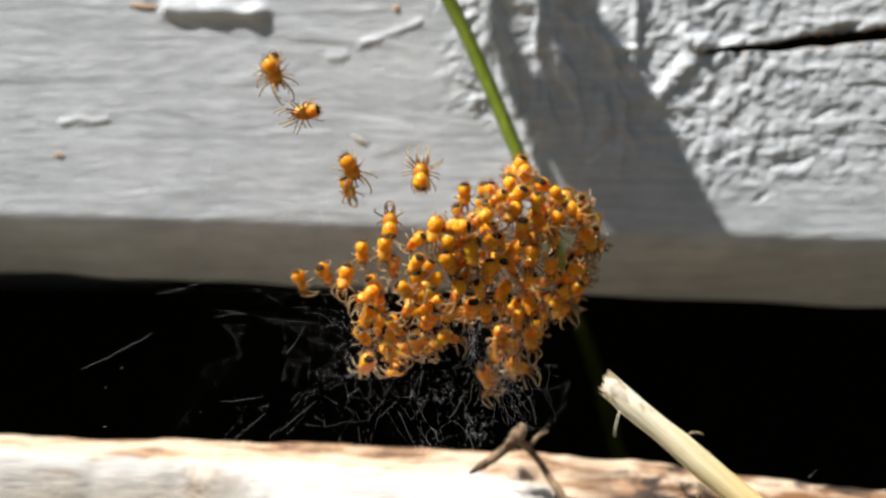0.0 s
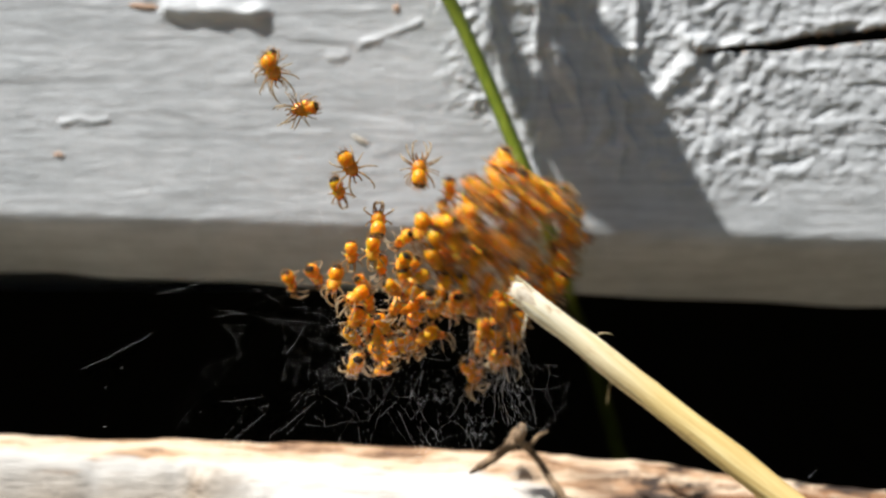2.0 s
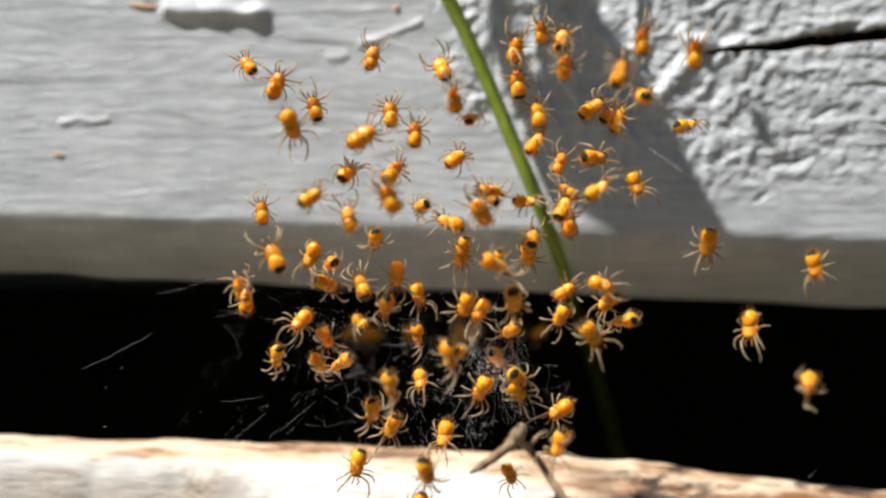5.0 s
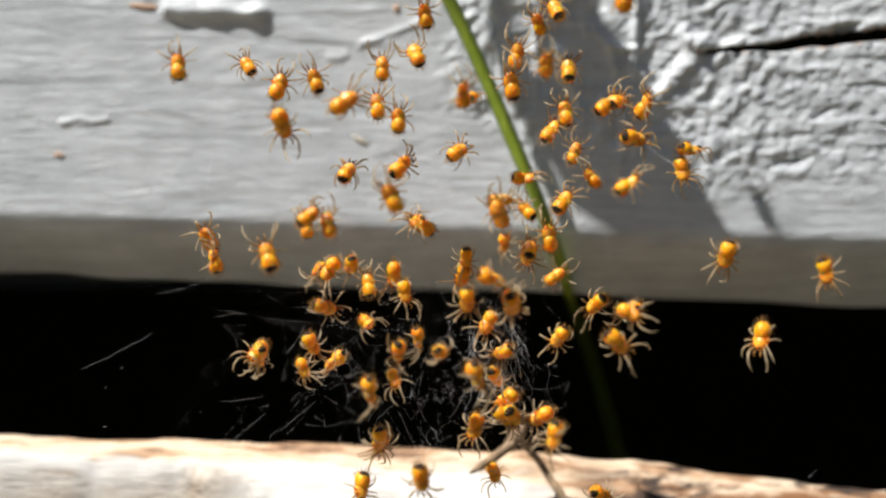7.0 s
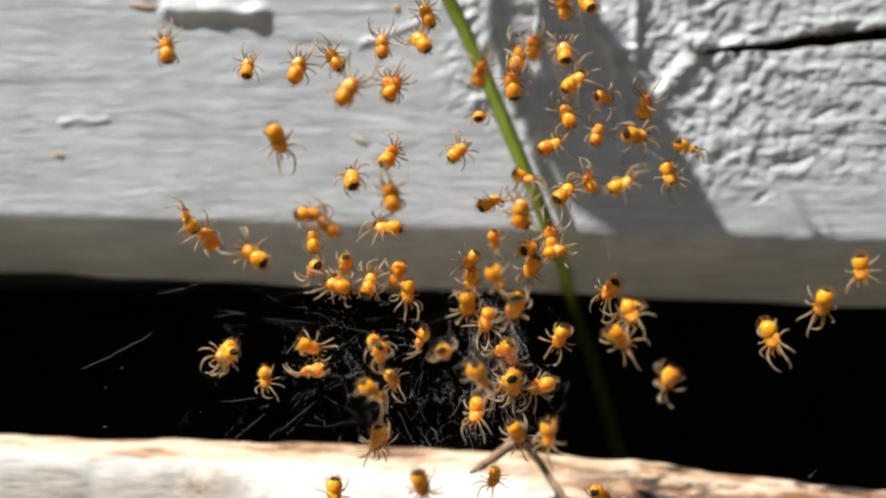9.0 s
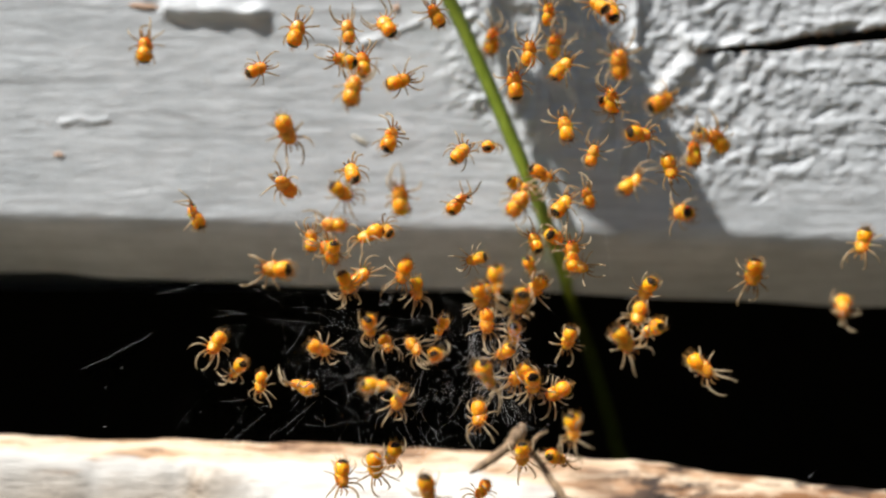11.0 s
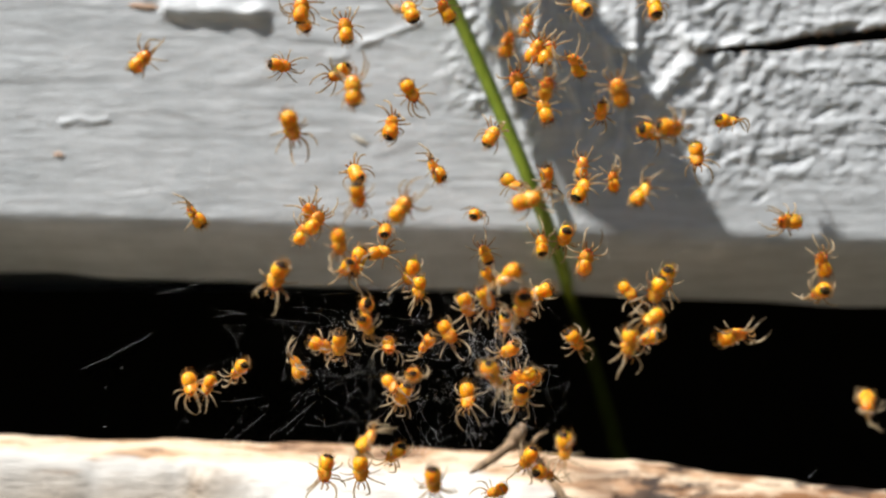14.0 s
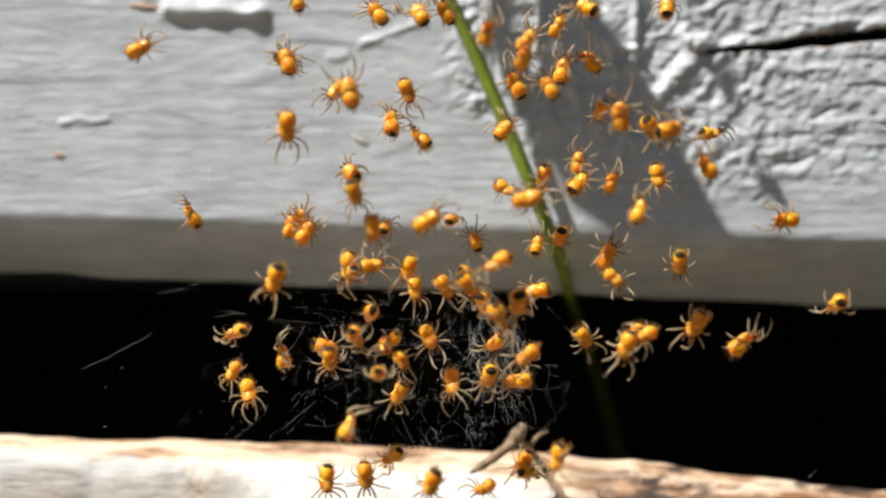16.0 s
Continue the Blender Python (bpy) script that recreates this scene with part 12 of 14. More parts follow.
    walk(b[108], [(0, at(1.05, -6.5, -0.52, -4, 28, -32)), (0.5, at(1.01, -6.5, -0.52, -4, 28, -32)), (1, at(0.71, -6.5, -0.49, -4, 28, -32)), (1.5, at(0.37, -6.5, -0.29, -4, 28, -32)), (1.94, at(0.8, -6.5, -0.7, -4, 28, -32)), (2, at(0.23, -6.5, -0.26, -4, 28, -32)), (2.06, at(-0.34, -6.5, 0.18, -4, 28, -32)), (2.5, at(-5.25, -8.3, -1.18, -20, 33, -26)), (3, at(-5.67, -11.5, -1.54, -54, 41, -16)), (3.5, at(-5.91, -13.3, -2.89, -75, 45, -11)), (4, at(-6.77, -13.3, -2.59, -71, 45, -11)), (4.9, at(-6.77, 13, -6.5, -71, 45, -11)), (5.6, at(-6.77, 38, -7, -71, 45, -11)), (6.2, at(-6.77, 48, 6, -71, 45, -11)), (16, at(-6.77, 48, 9, -71, 45, -11))])
    walk(b[109], [(0, at(0.84, -6.6, 0.32, -68, 10, -16)), (0.5, at(0.8, -6.6, 0.32, -68, 10, -16)), (1, at(0.51, -6.6, 0.35, -68, 10, -16)), (1.5, at(0.17, -6.6, 0.55, -68, 10, -16)), (1.94, at(0.59, -6.6, 0.14, -68, 10, -16)), (2, at(0.03, -6.6, 0.58, -68, 10, -16)), (2.06, at(-0.53, -6.6, 1.02, -68, 10, -16)), (2.5, at(-4.2, -6.3, -4.44, -86, 10, -13)), (3, at(-4.96, -5.9, -4.48, -120, 11, -7)), (3.5, at(-5.87, -5.6, -5.13, -135, 11, -4)), (4, at(-5.19, -5.6, -4.55, -140, 11, -4)), (4.9, at(-5.19, 13, -6.5, -140, 11, -4)), (5.6, at(-5.19, 38, -7, -140, 11, -4)), (6.2, at(-5.19, 48, 6, -140, 11, -4)), (16, at(-5.19, 48, 9, -140, 11, -4))])
    walk(b[110], [(0, at(-2.84, -4.4, -1.07, -85, -46, -16)), (0.5, at(-2.85, -4.4, -1.07, -85, -46, -16)), (1, at(-3.13, -4.4, -1.07, -85, -46, -16)), (1.5, at(-3.37, -4.4, -0.99, -85, -46, -16)), (1.8, at(-3.54, -4.4, -0.95, -85, -46, -16)), (2, at(-3.52, -4.4, -1, -85, -46, -16)), (2.5, at(2.43, -6.7, -1.9, -74, -31, -29)), (3, at(0.95, -11, -4.23, -58, -3, -53)), (3.5, at(1.49, -13.4, -4.64, -49, 12, -66)), (4, at(1.28, -13.4, -5.11, -41, 12, -66)), (6.5, at(0.14, -13.4, -5.07, -37, 12, -66)), (7, at(-0.07, -13.4, -5.08, -39, 12, -66)), (7.5, at(-0.02, -13.4, -5.08, -32, 12, -66)), (8, at(0.04, -13.4, -5.03, -46, 12, -66)), (8.5, at(0.18, -13.4, -5.03, -45, 12, -66)), (9, at(0.07, -13.4, -5.08, -50, 12, -66)), (11.5, at(-0.56, -13.4, -5.26, -55, 12, -66)), (12, at(-0.81, -13.4, -5.22, -66, 12, -66)), (12.5, at(-0.83, -13.4, -5.32, -68, 12, -66)), (13, at(-1.02, -13.4, -5.54, -69, 12, -66)), (13.5, at(-1.22, -13.4, -5.95, -63, 12, -66)), (14, at(-1.42, -13.4, -6.26, -72, 12, -66)), (14.5, at(-1.75, -13.4, -6.71, -76, 12, -66)), (15, at(-2.33, -13.4, -6.56, -75, 12, -66)), (15.5, at(-2.99, -13.4, -6.44, -87, 12, -66)), (16, at(-3.14, -13.4, -6.16, -85, 12, -66))])
    walk(b[111], [(0, at(4.22, -1.4, -3.61, -132, -27, -21)), (0.5, at(4.15, -1.4, -3.61, -132, -27, -21)), (1, at(3.81, -1.4, -3.55, -132, -27, -21)), (1.5, at(3.35, -1.4, -3.22, -132, -27, -21)), (1.94, at(3.75, -1.4, -3.58, -132, -27, -21)), (2, at(3.21, -1.4, -3.16, -132, -27, -21)), (2.06, at(2.67, -1.4, -2.74, -132, -27, -21)), (2.5, at(-0.31, -6.1, -7.87, -120, -22, -16)), (3, at(0.01, -6.4, -8.47, -106, -14, -7)), (3.5, at(0.75, -6.7, -10.96, -99, -10, -3)), (4, at(1.15, -6.7, -12.33, -98, -10, -3)), (4.9, at(1.15, 13, -6.5, -98, -10, -3)), (5.6, at(1.15, 38, -7, -98, -10, -3)), (6.2, at(1.15, 48, 6, -98, -10, -3)), (16, at(1.15, 48, 9, -98, -10, -3))])
    walk(b[112], [(0, at(0.9, -5.7, 1.87, -78, 11, -8)), (0.5, at(0.86, -5.7, 1.87, -78, 11, -8)), (1, at(0.56, -5.7, 1.9, -78, 11, -8)), (1.5, at(0.22, -5.7, 2.1, -78, 11, -8)), (1.94, at(0.62, -5.7, 1.71, -78, 11, -8)), (2, at(0.08, -5.7, 2.13, -78, 11, -8)), (2.06, at(-0.46, -5.7, 2.55, -78, 11, -8)), (2.5, at(-3.72, -6.2, -3.72, -94, 4, 4)), (3, at(-5.21, -7.2, -3.97, -130, -8, 26)), (3.5, at(-6.73, -7.8, -4.52, -153, -14, 38)), (4, at(-7.35, -7.8, -5.37, -153, -14, 38)), (4.9, at(-7.35, 13, -6.5, -153, -14, 38)), (5.6, at(-7.35, 38, -7, -153, -14, 38)), (6.2, at(-7.35, 48, 6, -153, -14, 38)), (16, at(-7.35, 48, 9, -153, -14, 38))])
    walk(b[113], [(0, at(3.1, -2.8, -0.88, -100, -6, 1)), (0.5, at(3.04, -2.8, -0.88, -100, -6, 1)), (1, at(2.72, -2.8, -0.82, -100, -6, 1)), (1.5, at(2.29, -2.8, -0.54, -100, -6, 1)), (1.94, at(3.22, -2.8, -1.31, -100, -6, 1)), (2, at(2.16, -2.8, -0.49, -100, -6, 1)), (2.06, at(1.1, -2.8, 0.33, -100, -6, 1)), (2.5, at(-3.85, -4.1, -1.79, -104, 0, 7)), (3, at(-4.64, -6.6, -1.41, -118, 12, 20)), (3.5, at(-5.92, -7.9, -2.15, -125, 18, 27)), (4, at(-5.92, -7.9, -2.15, -122, 18, 27)), (4.9, at(-5.92, 13, -6.5, -122, 18, 27)), (5.6, at(-5.92, 38, -7, -122, 18, 27)), (6.2, at(-5.92, 48, 6, -122, 18, 27)), (16, at(-5.92, 48, 9, -122, 18, 27))])
    walk(b[114], [(0, at(-0.83, -4.9, -4.13, -119, -8, -11)), (0.5, at(-0.86, -4.9, -4.13, -119, -8, -11)), (1, at(-1.15, -4.9, -4.12, -119, -8, -11)), (1.5, at(-1.45, -4.9, -3.97, -119, -8, -11)), (1.8, at(-1.69, -4.9, -3.87, -119, -8, -11)), (2, at(-1.59, -4.9, -3.95, -119, -8, -11)), (2.5, at(1.02, -6.3, -8.22, -117, 14, -7)), (3, at(-0.08, -6.8, -9.4, -108, 56, -0)), (3.5, at(1.53, -6.6, -8.67, -99, 78, 4)), (4, at(2.4, -6.6, -8.27, -99, 78, 4)), (4.9, at(2.4, 13, -6.5, -99, 78, 4)), (5.6, at(2.4, 38, -7, -99, 78, 4)), (6.2, at(2.4, 48, 6, -99, 78, 4)), (16, at(2.4, 48, 9, -99, 78, 4))])
    walk(b[115], [(0, at(5.7, -3.5, 1.56, -68, 7, 10)), (0.5, at(5.64, -3.5, 1.56, -68, 7, 10)), (1, at(5.31, -3.5, 1.63, -68, 7, 10)), (1.5, at(4.84, -3.5, 1.96, -68, 7, 10)), (1.94, at(6.12, -3.5, 0.93, -68, 7, 10)), (2, at(4.71, -3.5, 2.02, -68, 7, 10)), (2.06, at(3.3, -3.5, 3.11, -68, 7, 10)), (2.5, at(7.96, -5.8, -7.04, -84, 8, 9)), (3, at(6.78, -6.6, -7.88, -117, 10, 5)), (3.5, at(7.22, -6.9, -8.8, -138, 11, 3)), (4, at(7.36, -6.9, -9.66, -148, 11, 3)), (4.9, at(7.36, 13, -6.5, -148, 11, 3)), (5.6, at(7.36, 38, -7, -148, 11, 3)), (6.2, at(7.36, 48, 6, -148, 11, 3)), (16, at(7.36, 48, 9, -148, 11, 3))])
    walk(b[116], [(0, at(0.94, -2.6, -3.69, -16, 52, -24)), (1, at(0.58, -2.6, -3.66, -16, 52, -24)), (1.5, at(0.22, -2.6, -3.44, -16, 52, -24)), (1.94, at(0.27, -2.6, -3.56, -16, 52, -24)), (2, at(0.08, -2.6, -3.41, -16, 52, -24)), (2.06, at(-0.11, -2.6, -3.26, -16, 52, -24)), (2.4, at(-0.5, 13, -6, 24, 52, 0)), (2.8, at(-0.5, 38, -6.5, 24, 52, 0)), (3.4, at(-0.5, 48, 6, 24, 52, 0)), (16, at(-0.5, 48, 9, 24, 52, 0))])
    walk(b[117], [(0, at(7.69, -1.4, -0.77, -101, 116, -4)), (1, at(7.28, -1.4, -0.7, -101, 116, -4)), (1.5, at(6.8, -1.4, -0.36, -101, 116, -4)), (1.94, at(7.64, -1.4, -1.05, -101, 116, -4)), (2, at(6.66, -1.4, -0.29, -101, 116, -4)), (2.06, at(5.68, -1.4, 0.47, -101, 116, -4)), (2.5, at(8.5, 13, -6, -61, 116, 0)), (2.9, at(8.5, 38, -6.5, -61, 116, 0)), (3.5, at(8.5, 48, 6, -61, 116, 0)), (16, at(8.5, 48, 9, -61, 116, 0))])
    walk(b[118], [(0, at(5.48, -3, 1.21, -74, -56, -3)), (1, at(5.08, -3, 1.28, -74, -56, -3)), (1.5, at(4.62, -3, 1.61, -74, -56, -3)), (1.94, at(5.95, -3, 0.54, -74, -56, -3)), (2, at(4.48, -3, 1.68, -74, -56, -3)), (2.06, at(3.01, -3, 2.82, -74, -56, -3)), (2.6, at(4.1, 13, -6, -34, -56, 0)), (3, at(4.1, 38, -6.5, -34, -56, 0)), (3.6, at(4.1, 48, 6, -34, -56, 0)), (16, at(4.1, 48, 9, -34, -56, 0))])
    walk(b[119], [(0, at(-3.91, -1.4, -4.7, -86, -92, -14)), (1, at(-4.21, -1.4, -4.72, -86, -92, -14)), (1.5, at(-4.43, -1.4, -4.66, -86, -92, -14)), (2, at(-4.6, -1.4, -4.68, -86, -92, -14)), (2.5, at(-3.3, 13, -6, -46, -92, 0)), (2.9, at(-3.3, 38, -6.5, -46, -92, 0)), (3.5, at(-3.3, 48, 6, -46, -92, 0)), (16, at(-3.3, 48, 9, -46, -92, 0))])
    walk(b[120], [(0, at(8.56, -2.8, 1.37, -48, -5, 3)), (1, at(8.16, -2.8, 1.43, -48, -5, 3)), (1.5, at(7.69, -2.8, 1.77, -48, -5, 3)), (1.94, at(8.33, -2.8, 1.23, -48, -5, 3)), (2, at(7.56, -2.8, 1.83, -48, -5, 3)), (2.06, at(6.79, -2.8, 2.43, -48, -5, 3)), (2.4, at(7.1, 13, -6, -8, -5, 0)), (2.8, at(7.1, 38, -6.5, -8, -5, 0)), (3.4, at(7.1, 48, 6, -8, -5, 0)), (16, at(7.1, 48, 9, -8, -5, 0))])
    walk(b[121], [(0, at(3.97, -4.9, 2.84, -55, -47, 6)), (1, at(3.59, -4.9, 2.9, -55, -47, 6)), (1.5, at(3.15, -4.9, 3.21, -55, -47, 6)), (1.94, at(4.07, -4.9, 2.46, -55, -47, 6)), (2, at(3.02, -4.9, 3.27, -55, -47, 6)), (2.06, at(1.97, -4.9, 4.08, -55, -47, 6)), (2.7, at(2.4, 13, -6, -15, -47, 0)), (3.1, at(2.4, 38, -6.5, -15, -47, 0)), (3.7, at(2.4, 48, 6, -15, -47, 0)), (16, at(2.4, 48, 9, -15, -47, 0))])
    walk(b[122], [(0, at(3.13, -6.1, 0.36, -89, 34, -41)), (1, at(2.76, -6.1, 0.41, -89, 34, -41)), (1.5, at(2.36, -6.1, 0.69, -89, 34, -41)), (1.94, at(3.45, -6.1, -0.2, -89, 34, -41)), (2, at(2.23, -6.1, 0.74, -89, 34, -41)), (2.06, at(1.01, -6.1, 1.68, -89, 34, -41)), (2.4, at(4.1, 13, -6, -49, 34, 0)), (2.8, at(4.1, 38, -6.5, -49, 34, 0)), (3.4, at(4.1, 48, 6, -49, 34, 0)), (16, at(4.1, 48, 9, -49, 34, 0))])
    walk(b[123], [(0, at(3.23, -2.1, -6.22, -109, 35, 13)), (1, at(2.84, -2.1, -6.17, -109, 35, 13)), (1.5, at(2.41, -2.1, -5.88, -109, 35, 13)), (2, at(2.27, -2.1, -5.82, -109, 35, 13)), (2.4, at(1.1, 13, -6, -69, 35, 0)), (2.8, at(1.1, 38, -6.5, -69, 35, 0)), (3.4, at(1.1, 48, 6, -69, 35, 0)), (16, at(1.1, 48, 9, -69, 35, 0))])
    walk(b[124], [(0, at(8.46, -1.4, -0.2, -99, 25, -13)), (1, at(8.05, -1.4, -0.13, -99, 25, -13)), (1.5, at(7.57, -1.4, 0.21, -99, 25, -13)), (1.94, at(8.25, -1.4, -0.35, -99, 25, -13)), (2, at(7.43, -1.4, 0.28, -99, 25, -13)), (2.06, at(6.61, -1.4, 0.91, -99, 25, -13)), (2.4, at(6.6, 13, -6, -59, 25, 0)), (2.8, at(6.6, 38, -6.5, -59, 25, 0)), (3.4, at(6.6, 48, 6, -59, 25, 0)), (16, at(6.6, 48, 9, -59, 25, 0))])
    walk(b[125], [(0, at(6.94, -2.8, 1.79, -69, 55, 27)), (1, at(6.54, -2.8, 1.86, -69, 55, 27)), (1.5, at(6.07, -2.8, 2.19, -69, 55, 27)), (1.94, at(7.11, -2.8, 1.35, -69, 55, 27)), (2, at(5.94, -2.8, 2.26, -69, 55, 27)), (2.06, at(4.77, -2.8, 3.17, -69, 55, 27)), (2.7, at(5.3, 13, -6, -29, 55, 0)), (3.1, at(5.3, 38, -6.5, -29, 55, 0)), (3.7, at(5.3, 48, 6, -29, 55, 0)), (16, at(5.3, 48, 9, -29, 55, 0))])
    walk(b[126], [(0, at(-1.15, -3, -5.73, -49, -4, 3)), (1, at(-1.47, -3, -5.72, -49, -4, 3)), (1.5, at(-1.77, -3, -5.58, -49, -4, 3)), (2, at(-1.92, -3, -5.57, -49, -4, 3)), (2.5, at(-2.8, 13, -6, -9, -4, 0)), (2.9, at(-2.8, 38, -6.5, -9, -4, 0)), (3.5, at(-2.8, 48, 6, -9, -4, 0)), (16, at(-2.8, 48, 9, -9, -4, 0))])
    walk(b[127], [(0, at(3.67, -2.5, -5.41, -80, -0, 29)), (1, at(3.28, -2.5, -5.36, -80, -0, 29)), (1.5, at(2.83, -2.5, -5.05, -80, -0, 29)), (1.94, at(2.86, -2.5, -5.13, -80, -0, 29)), (2, at(2.69, -2.5, -4.99, -80, -0, 29)), (2.06, at(2.52, -2.5, -4.85, -80, -0, 29)), (2.6, at(2.3, 13, -6, -40, -0, 0)), (3, at(2.3, 38, -6.5, -40, -0, 0)), (3.6, at(2.3, 48, 6, -40, -0, 0)), (16, at(2.3, 48, 9, -40, -0, 0))])
    walk(b[128], [(0, at(3.64, -5, 2.25, -30, -14, 13)), (1, at(3.26, -5, 2.31, -30, -14, 13)), (1.5, at(2.83, -5, 2.61, -30, -14, 13)), (1.94, at(3.84, -5, 1.78, -30, -14, 13)), (2, at(2.7, -5, 2.67, -30, -14, 13)), (2.06, at(1.56, -5, 3.56, -30, -14, 13)), (2.6, at(1, 13, -6, 10, -14, 0)), (3, at(1, 38, -6.5, 10, -14, 0)), (3.6, at(1, 48, 6, 10, -14, 0)), (16, at(1, 48, 9, 10, -14, 0))])
    walk(b[129], [(0, at(2.26, -2.9, 2.41, -88, 15, 13)), (1, at(1.89, -2.9, 2.46, -88, 15, 13)), (1.5, at(1.49, -2.9, 2.71, -88, 15, 13)), (1.94, at(2.15, -2.9, 2.14, -88, 15, 13)), (2, at(1.35, -2.9, 2.76, -88, 15, 13)), (2.06, at(0.55, -2.9, 3.38, -88, 15, 13)), (2.5, at(2.5, 13, -6, -48, 15, 0)), (2.9, at(2.5, 38, -6.5, -48, 15, 0)), (3.5, at(2.5, 48, 6, -48, 15, 0)), (16, at(2.5, 48, 9, -48, 15, 0))])
    walk(b[130], [(0, at(2.93, -3.6, 3.1, -78, 26, -23)), (1, at(2.55, -3.6, 3.15, -78, 26, -23)), (1.5, at(2.14, -3.6, 3.43, -78, 26, -23)), (1.94, at(2.82, -3.6, 2.85, -78, 26, -23)), (2, at(2, -3.6, 3.48, -78, 26, -23)), (2.06, at(1.18, -3.6, 4.11, -78, 26, -23)), (2.5, at(2.8, 13, -6, -38, 26, 0)), (2.9, at(2.8, 38, -6.5, -38, 26, 0)), (3.5, at(2.8, 48, 6, -38, 26, 0)), (16, at(2.8, 48, 9, -38, 26, 0))])
    walk(b[131], [(0, at(2.6, -2.2, 3.11, -82, 44, -14)), (1, at(2.22, -2.2, 3.16, -82, 44, -14)), (1.5, at(1.81, -2.2, 3.43, -82, 44, -14)), (1.94, at(2.42, -2.2, 2.89, -82, 44, -14)), (2, at(1.67, -2.2, 3.47, -82, 44, -14)), (2.06, at(0.92, -2.2, 4.05, -82, 44, -14)), (2.5, at(1, 13, -6, -42, 44, 0)), (2.9, at(1, 38, -6.5, -42, 44, 0)), (3.5, at(1, 48, 6, -42, 44, 0)), (16, at(1, 48, 9, -42, 44, 0))])
    walk(b[132], [(0, at(4.27, -1.7, -5.61, -113, 34, -20)), (1, at(3.86, -1.7, -5.55, -113, 34, -20)), (1.5, at(3.4, -1.7, -5.22, -113, 34, -20)), (1.94, at(3.43, -1.7, -5.28, -113, 34, -20)), (2, at(3.26, -1.7, -5.15, -113, 34, -20)), (2.06, at(3.09, -1.7, -5.02, -113, 34, -20)), (2.7, at(2.1, 13, -6, -73, 34, 0)), (3.1, at(2.1, 38, -6.5, -73, 34, 0)), (3.7, at(2.1, 48, 6, -73, 34, 0)), (16, at(2.1, 48, 9, -73, 34, 0))])
    walk(b[133], [(0, at(7.7, -1.6, -2.68, -88, 70, 29)), (1, at(7.29, -1.6, -2.61, -88, 70, 29)), (1.5, at(6.81, -1.6, -2.27, -88, 70, 29)), (1.94, at(7.28, -1.6, -2.67, -88, 70, 29)), (2, at(6.68, -1.6, -2.2, -88, 70, 29)), (2.06, at(6.08, -1.6, -1.73, -88, 70, 29)), (2.5, at(6.7, 13, -6, -48, 70, 0)), (2.9, at(6.7, 38, -6.5, -48, 70, 0)), (3.5, at(6.7, 48, 6, -48, 70, 0)), (16, at(6.7, 48, 9, -48, 70, 0))])
    walk(b[134], [(0, at(1.7, -2.4, 0.01, -88, -63, 13)), (1, at(1.34, -2.4, 0.05, -88, -63, 13)), (1.5, at(0.96, -2.4, 0.29, -88, -63, 13)), (1.94, at(1.58, -2.4, -0.27, -88, -63, 13)), (2, at(0.81, -2.4, 0.33, -88, -63, 13)), (2.06, at(0.04, -2.4, 0.93, -88, -63, 13)), (2.5, at(-0.8, 13, -6, -48, -63, 0)), (2.9, at(-0.8, 38, -6.5, -48, -63, 0)), (3.5, at(-0.8, 48, 6, -48, -63, 0)), (16, at(-0.8, 48, 9, -48, -63, 0))])
    walk(b[135], [(0, at(6.45, -3.5, 2.16, -116, 2, -58)), (1, at(6.05, -3.5, 2.23, -116, 2, -58)), (1.5, at(5.59, -3.5, 2.56, -116, 2, -58)), (1.94, at(6.66, -3.5, 1.69, -116, 2, -58)), (2, at(5.46, -3.5, 2.62, -116, 2, -58)), (2.06, at(4.26, -3.5, 3.55, -116, 2, -58)), (2.6, at(7.2, 13, -6, -76, 2, 0)), (3, at(7.2, 38, -6.5, -76, 2, 0)), (3.6, at(7.2, 48, 6, -76, 2, 0)), (16, at(7.2, 48, 9, -76, 2, 0))])
    walk(b[136], [(0, at(8.47, -1.4, 0.96, -107, -1, 21)), (1, at(8.06, -1.4, 1.03, -107, -1, 21)), (1.5, at(7.58, -1.4, 1.37, -107, -1, 21)), (1.94, at(8.27, -1.4, 0.79, -107, -1, 21)), (2, at(7.44, -1.4, 1.43, -107, -1, 21)), (2.06, at(6.61, -1.4, 2.07, -107, -1, 21)), (2.5, at(6.2, 13, -6, -67, -1, 0)), (2.9, at(6.2, 38, -6.5, -67, -1, 0)), (3.5, at(6.2, 48, 6, -67, -1, 0)), (16, at(6.2, 48, 9, -67, -1, 0))])
    walk(b[137], [(0, at(-2.06, -2.7, -2.75, -60, 22, -5)), (1, at(-2.37, -2.7, -2.75, -60, 22, -5)), (1.5, at(-2.64, -2.7, -2.63, -60, 22, -5)), (2, at(-2.8, -2.7, -2.63, -60, 22, -5)), (2.6, at(-3.2, 13, -6, -20, 22, 0)), (3, at(-3.2, 38, -6.5, -20, 22, 0)), (3.6, at(-3.2, 48, 6, -20, 22, 0)), (16, at(-3.2, 48, 9, -20, 22, 0))])
    walk(b[138], [(0, at(5.01, -1.4, -2.88, -97, 13, 1)), (1, at(4.6, -1.4, -2.81, -97, 13, 1)), (1.5, at(4.12, -1.4, -2.47, -97, 13, 1)), (1.94, at(4.78, -1.4, -3.01, -97, 13, 1)), (2, at(3.99, -1.4, -2.4, -97, 13, 1)), (2.06, at(3.2, -1.4, -1.79, -97, 13, 1)), (2.4, at(5.4, 13, -6, -57, 13, 0)), (2.8, at(5.4, 38, -6.5, -57, 13, 0)), (3.4, at(5.4, 48, 6, -57, 13, 0)), (16, at(5.4, 48, 9, -57, 13, 0))])
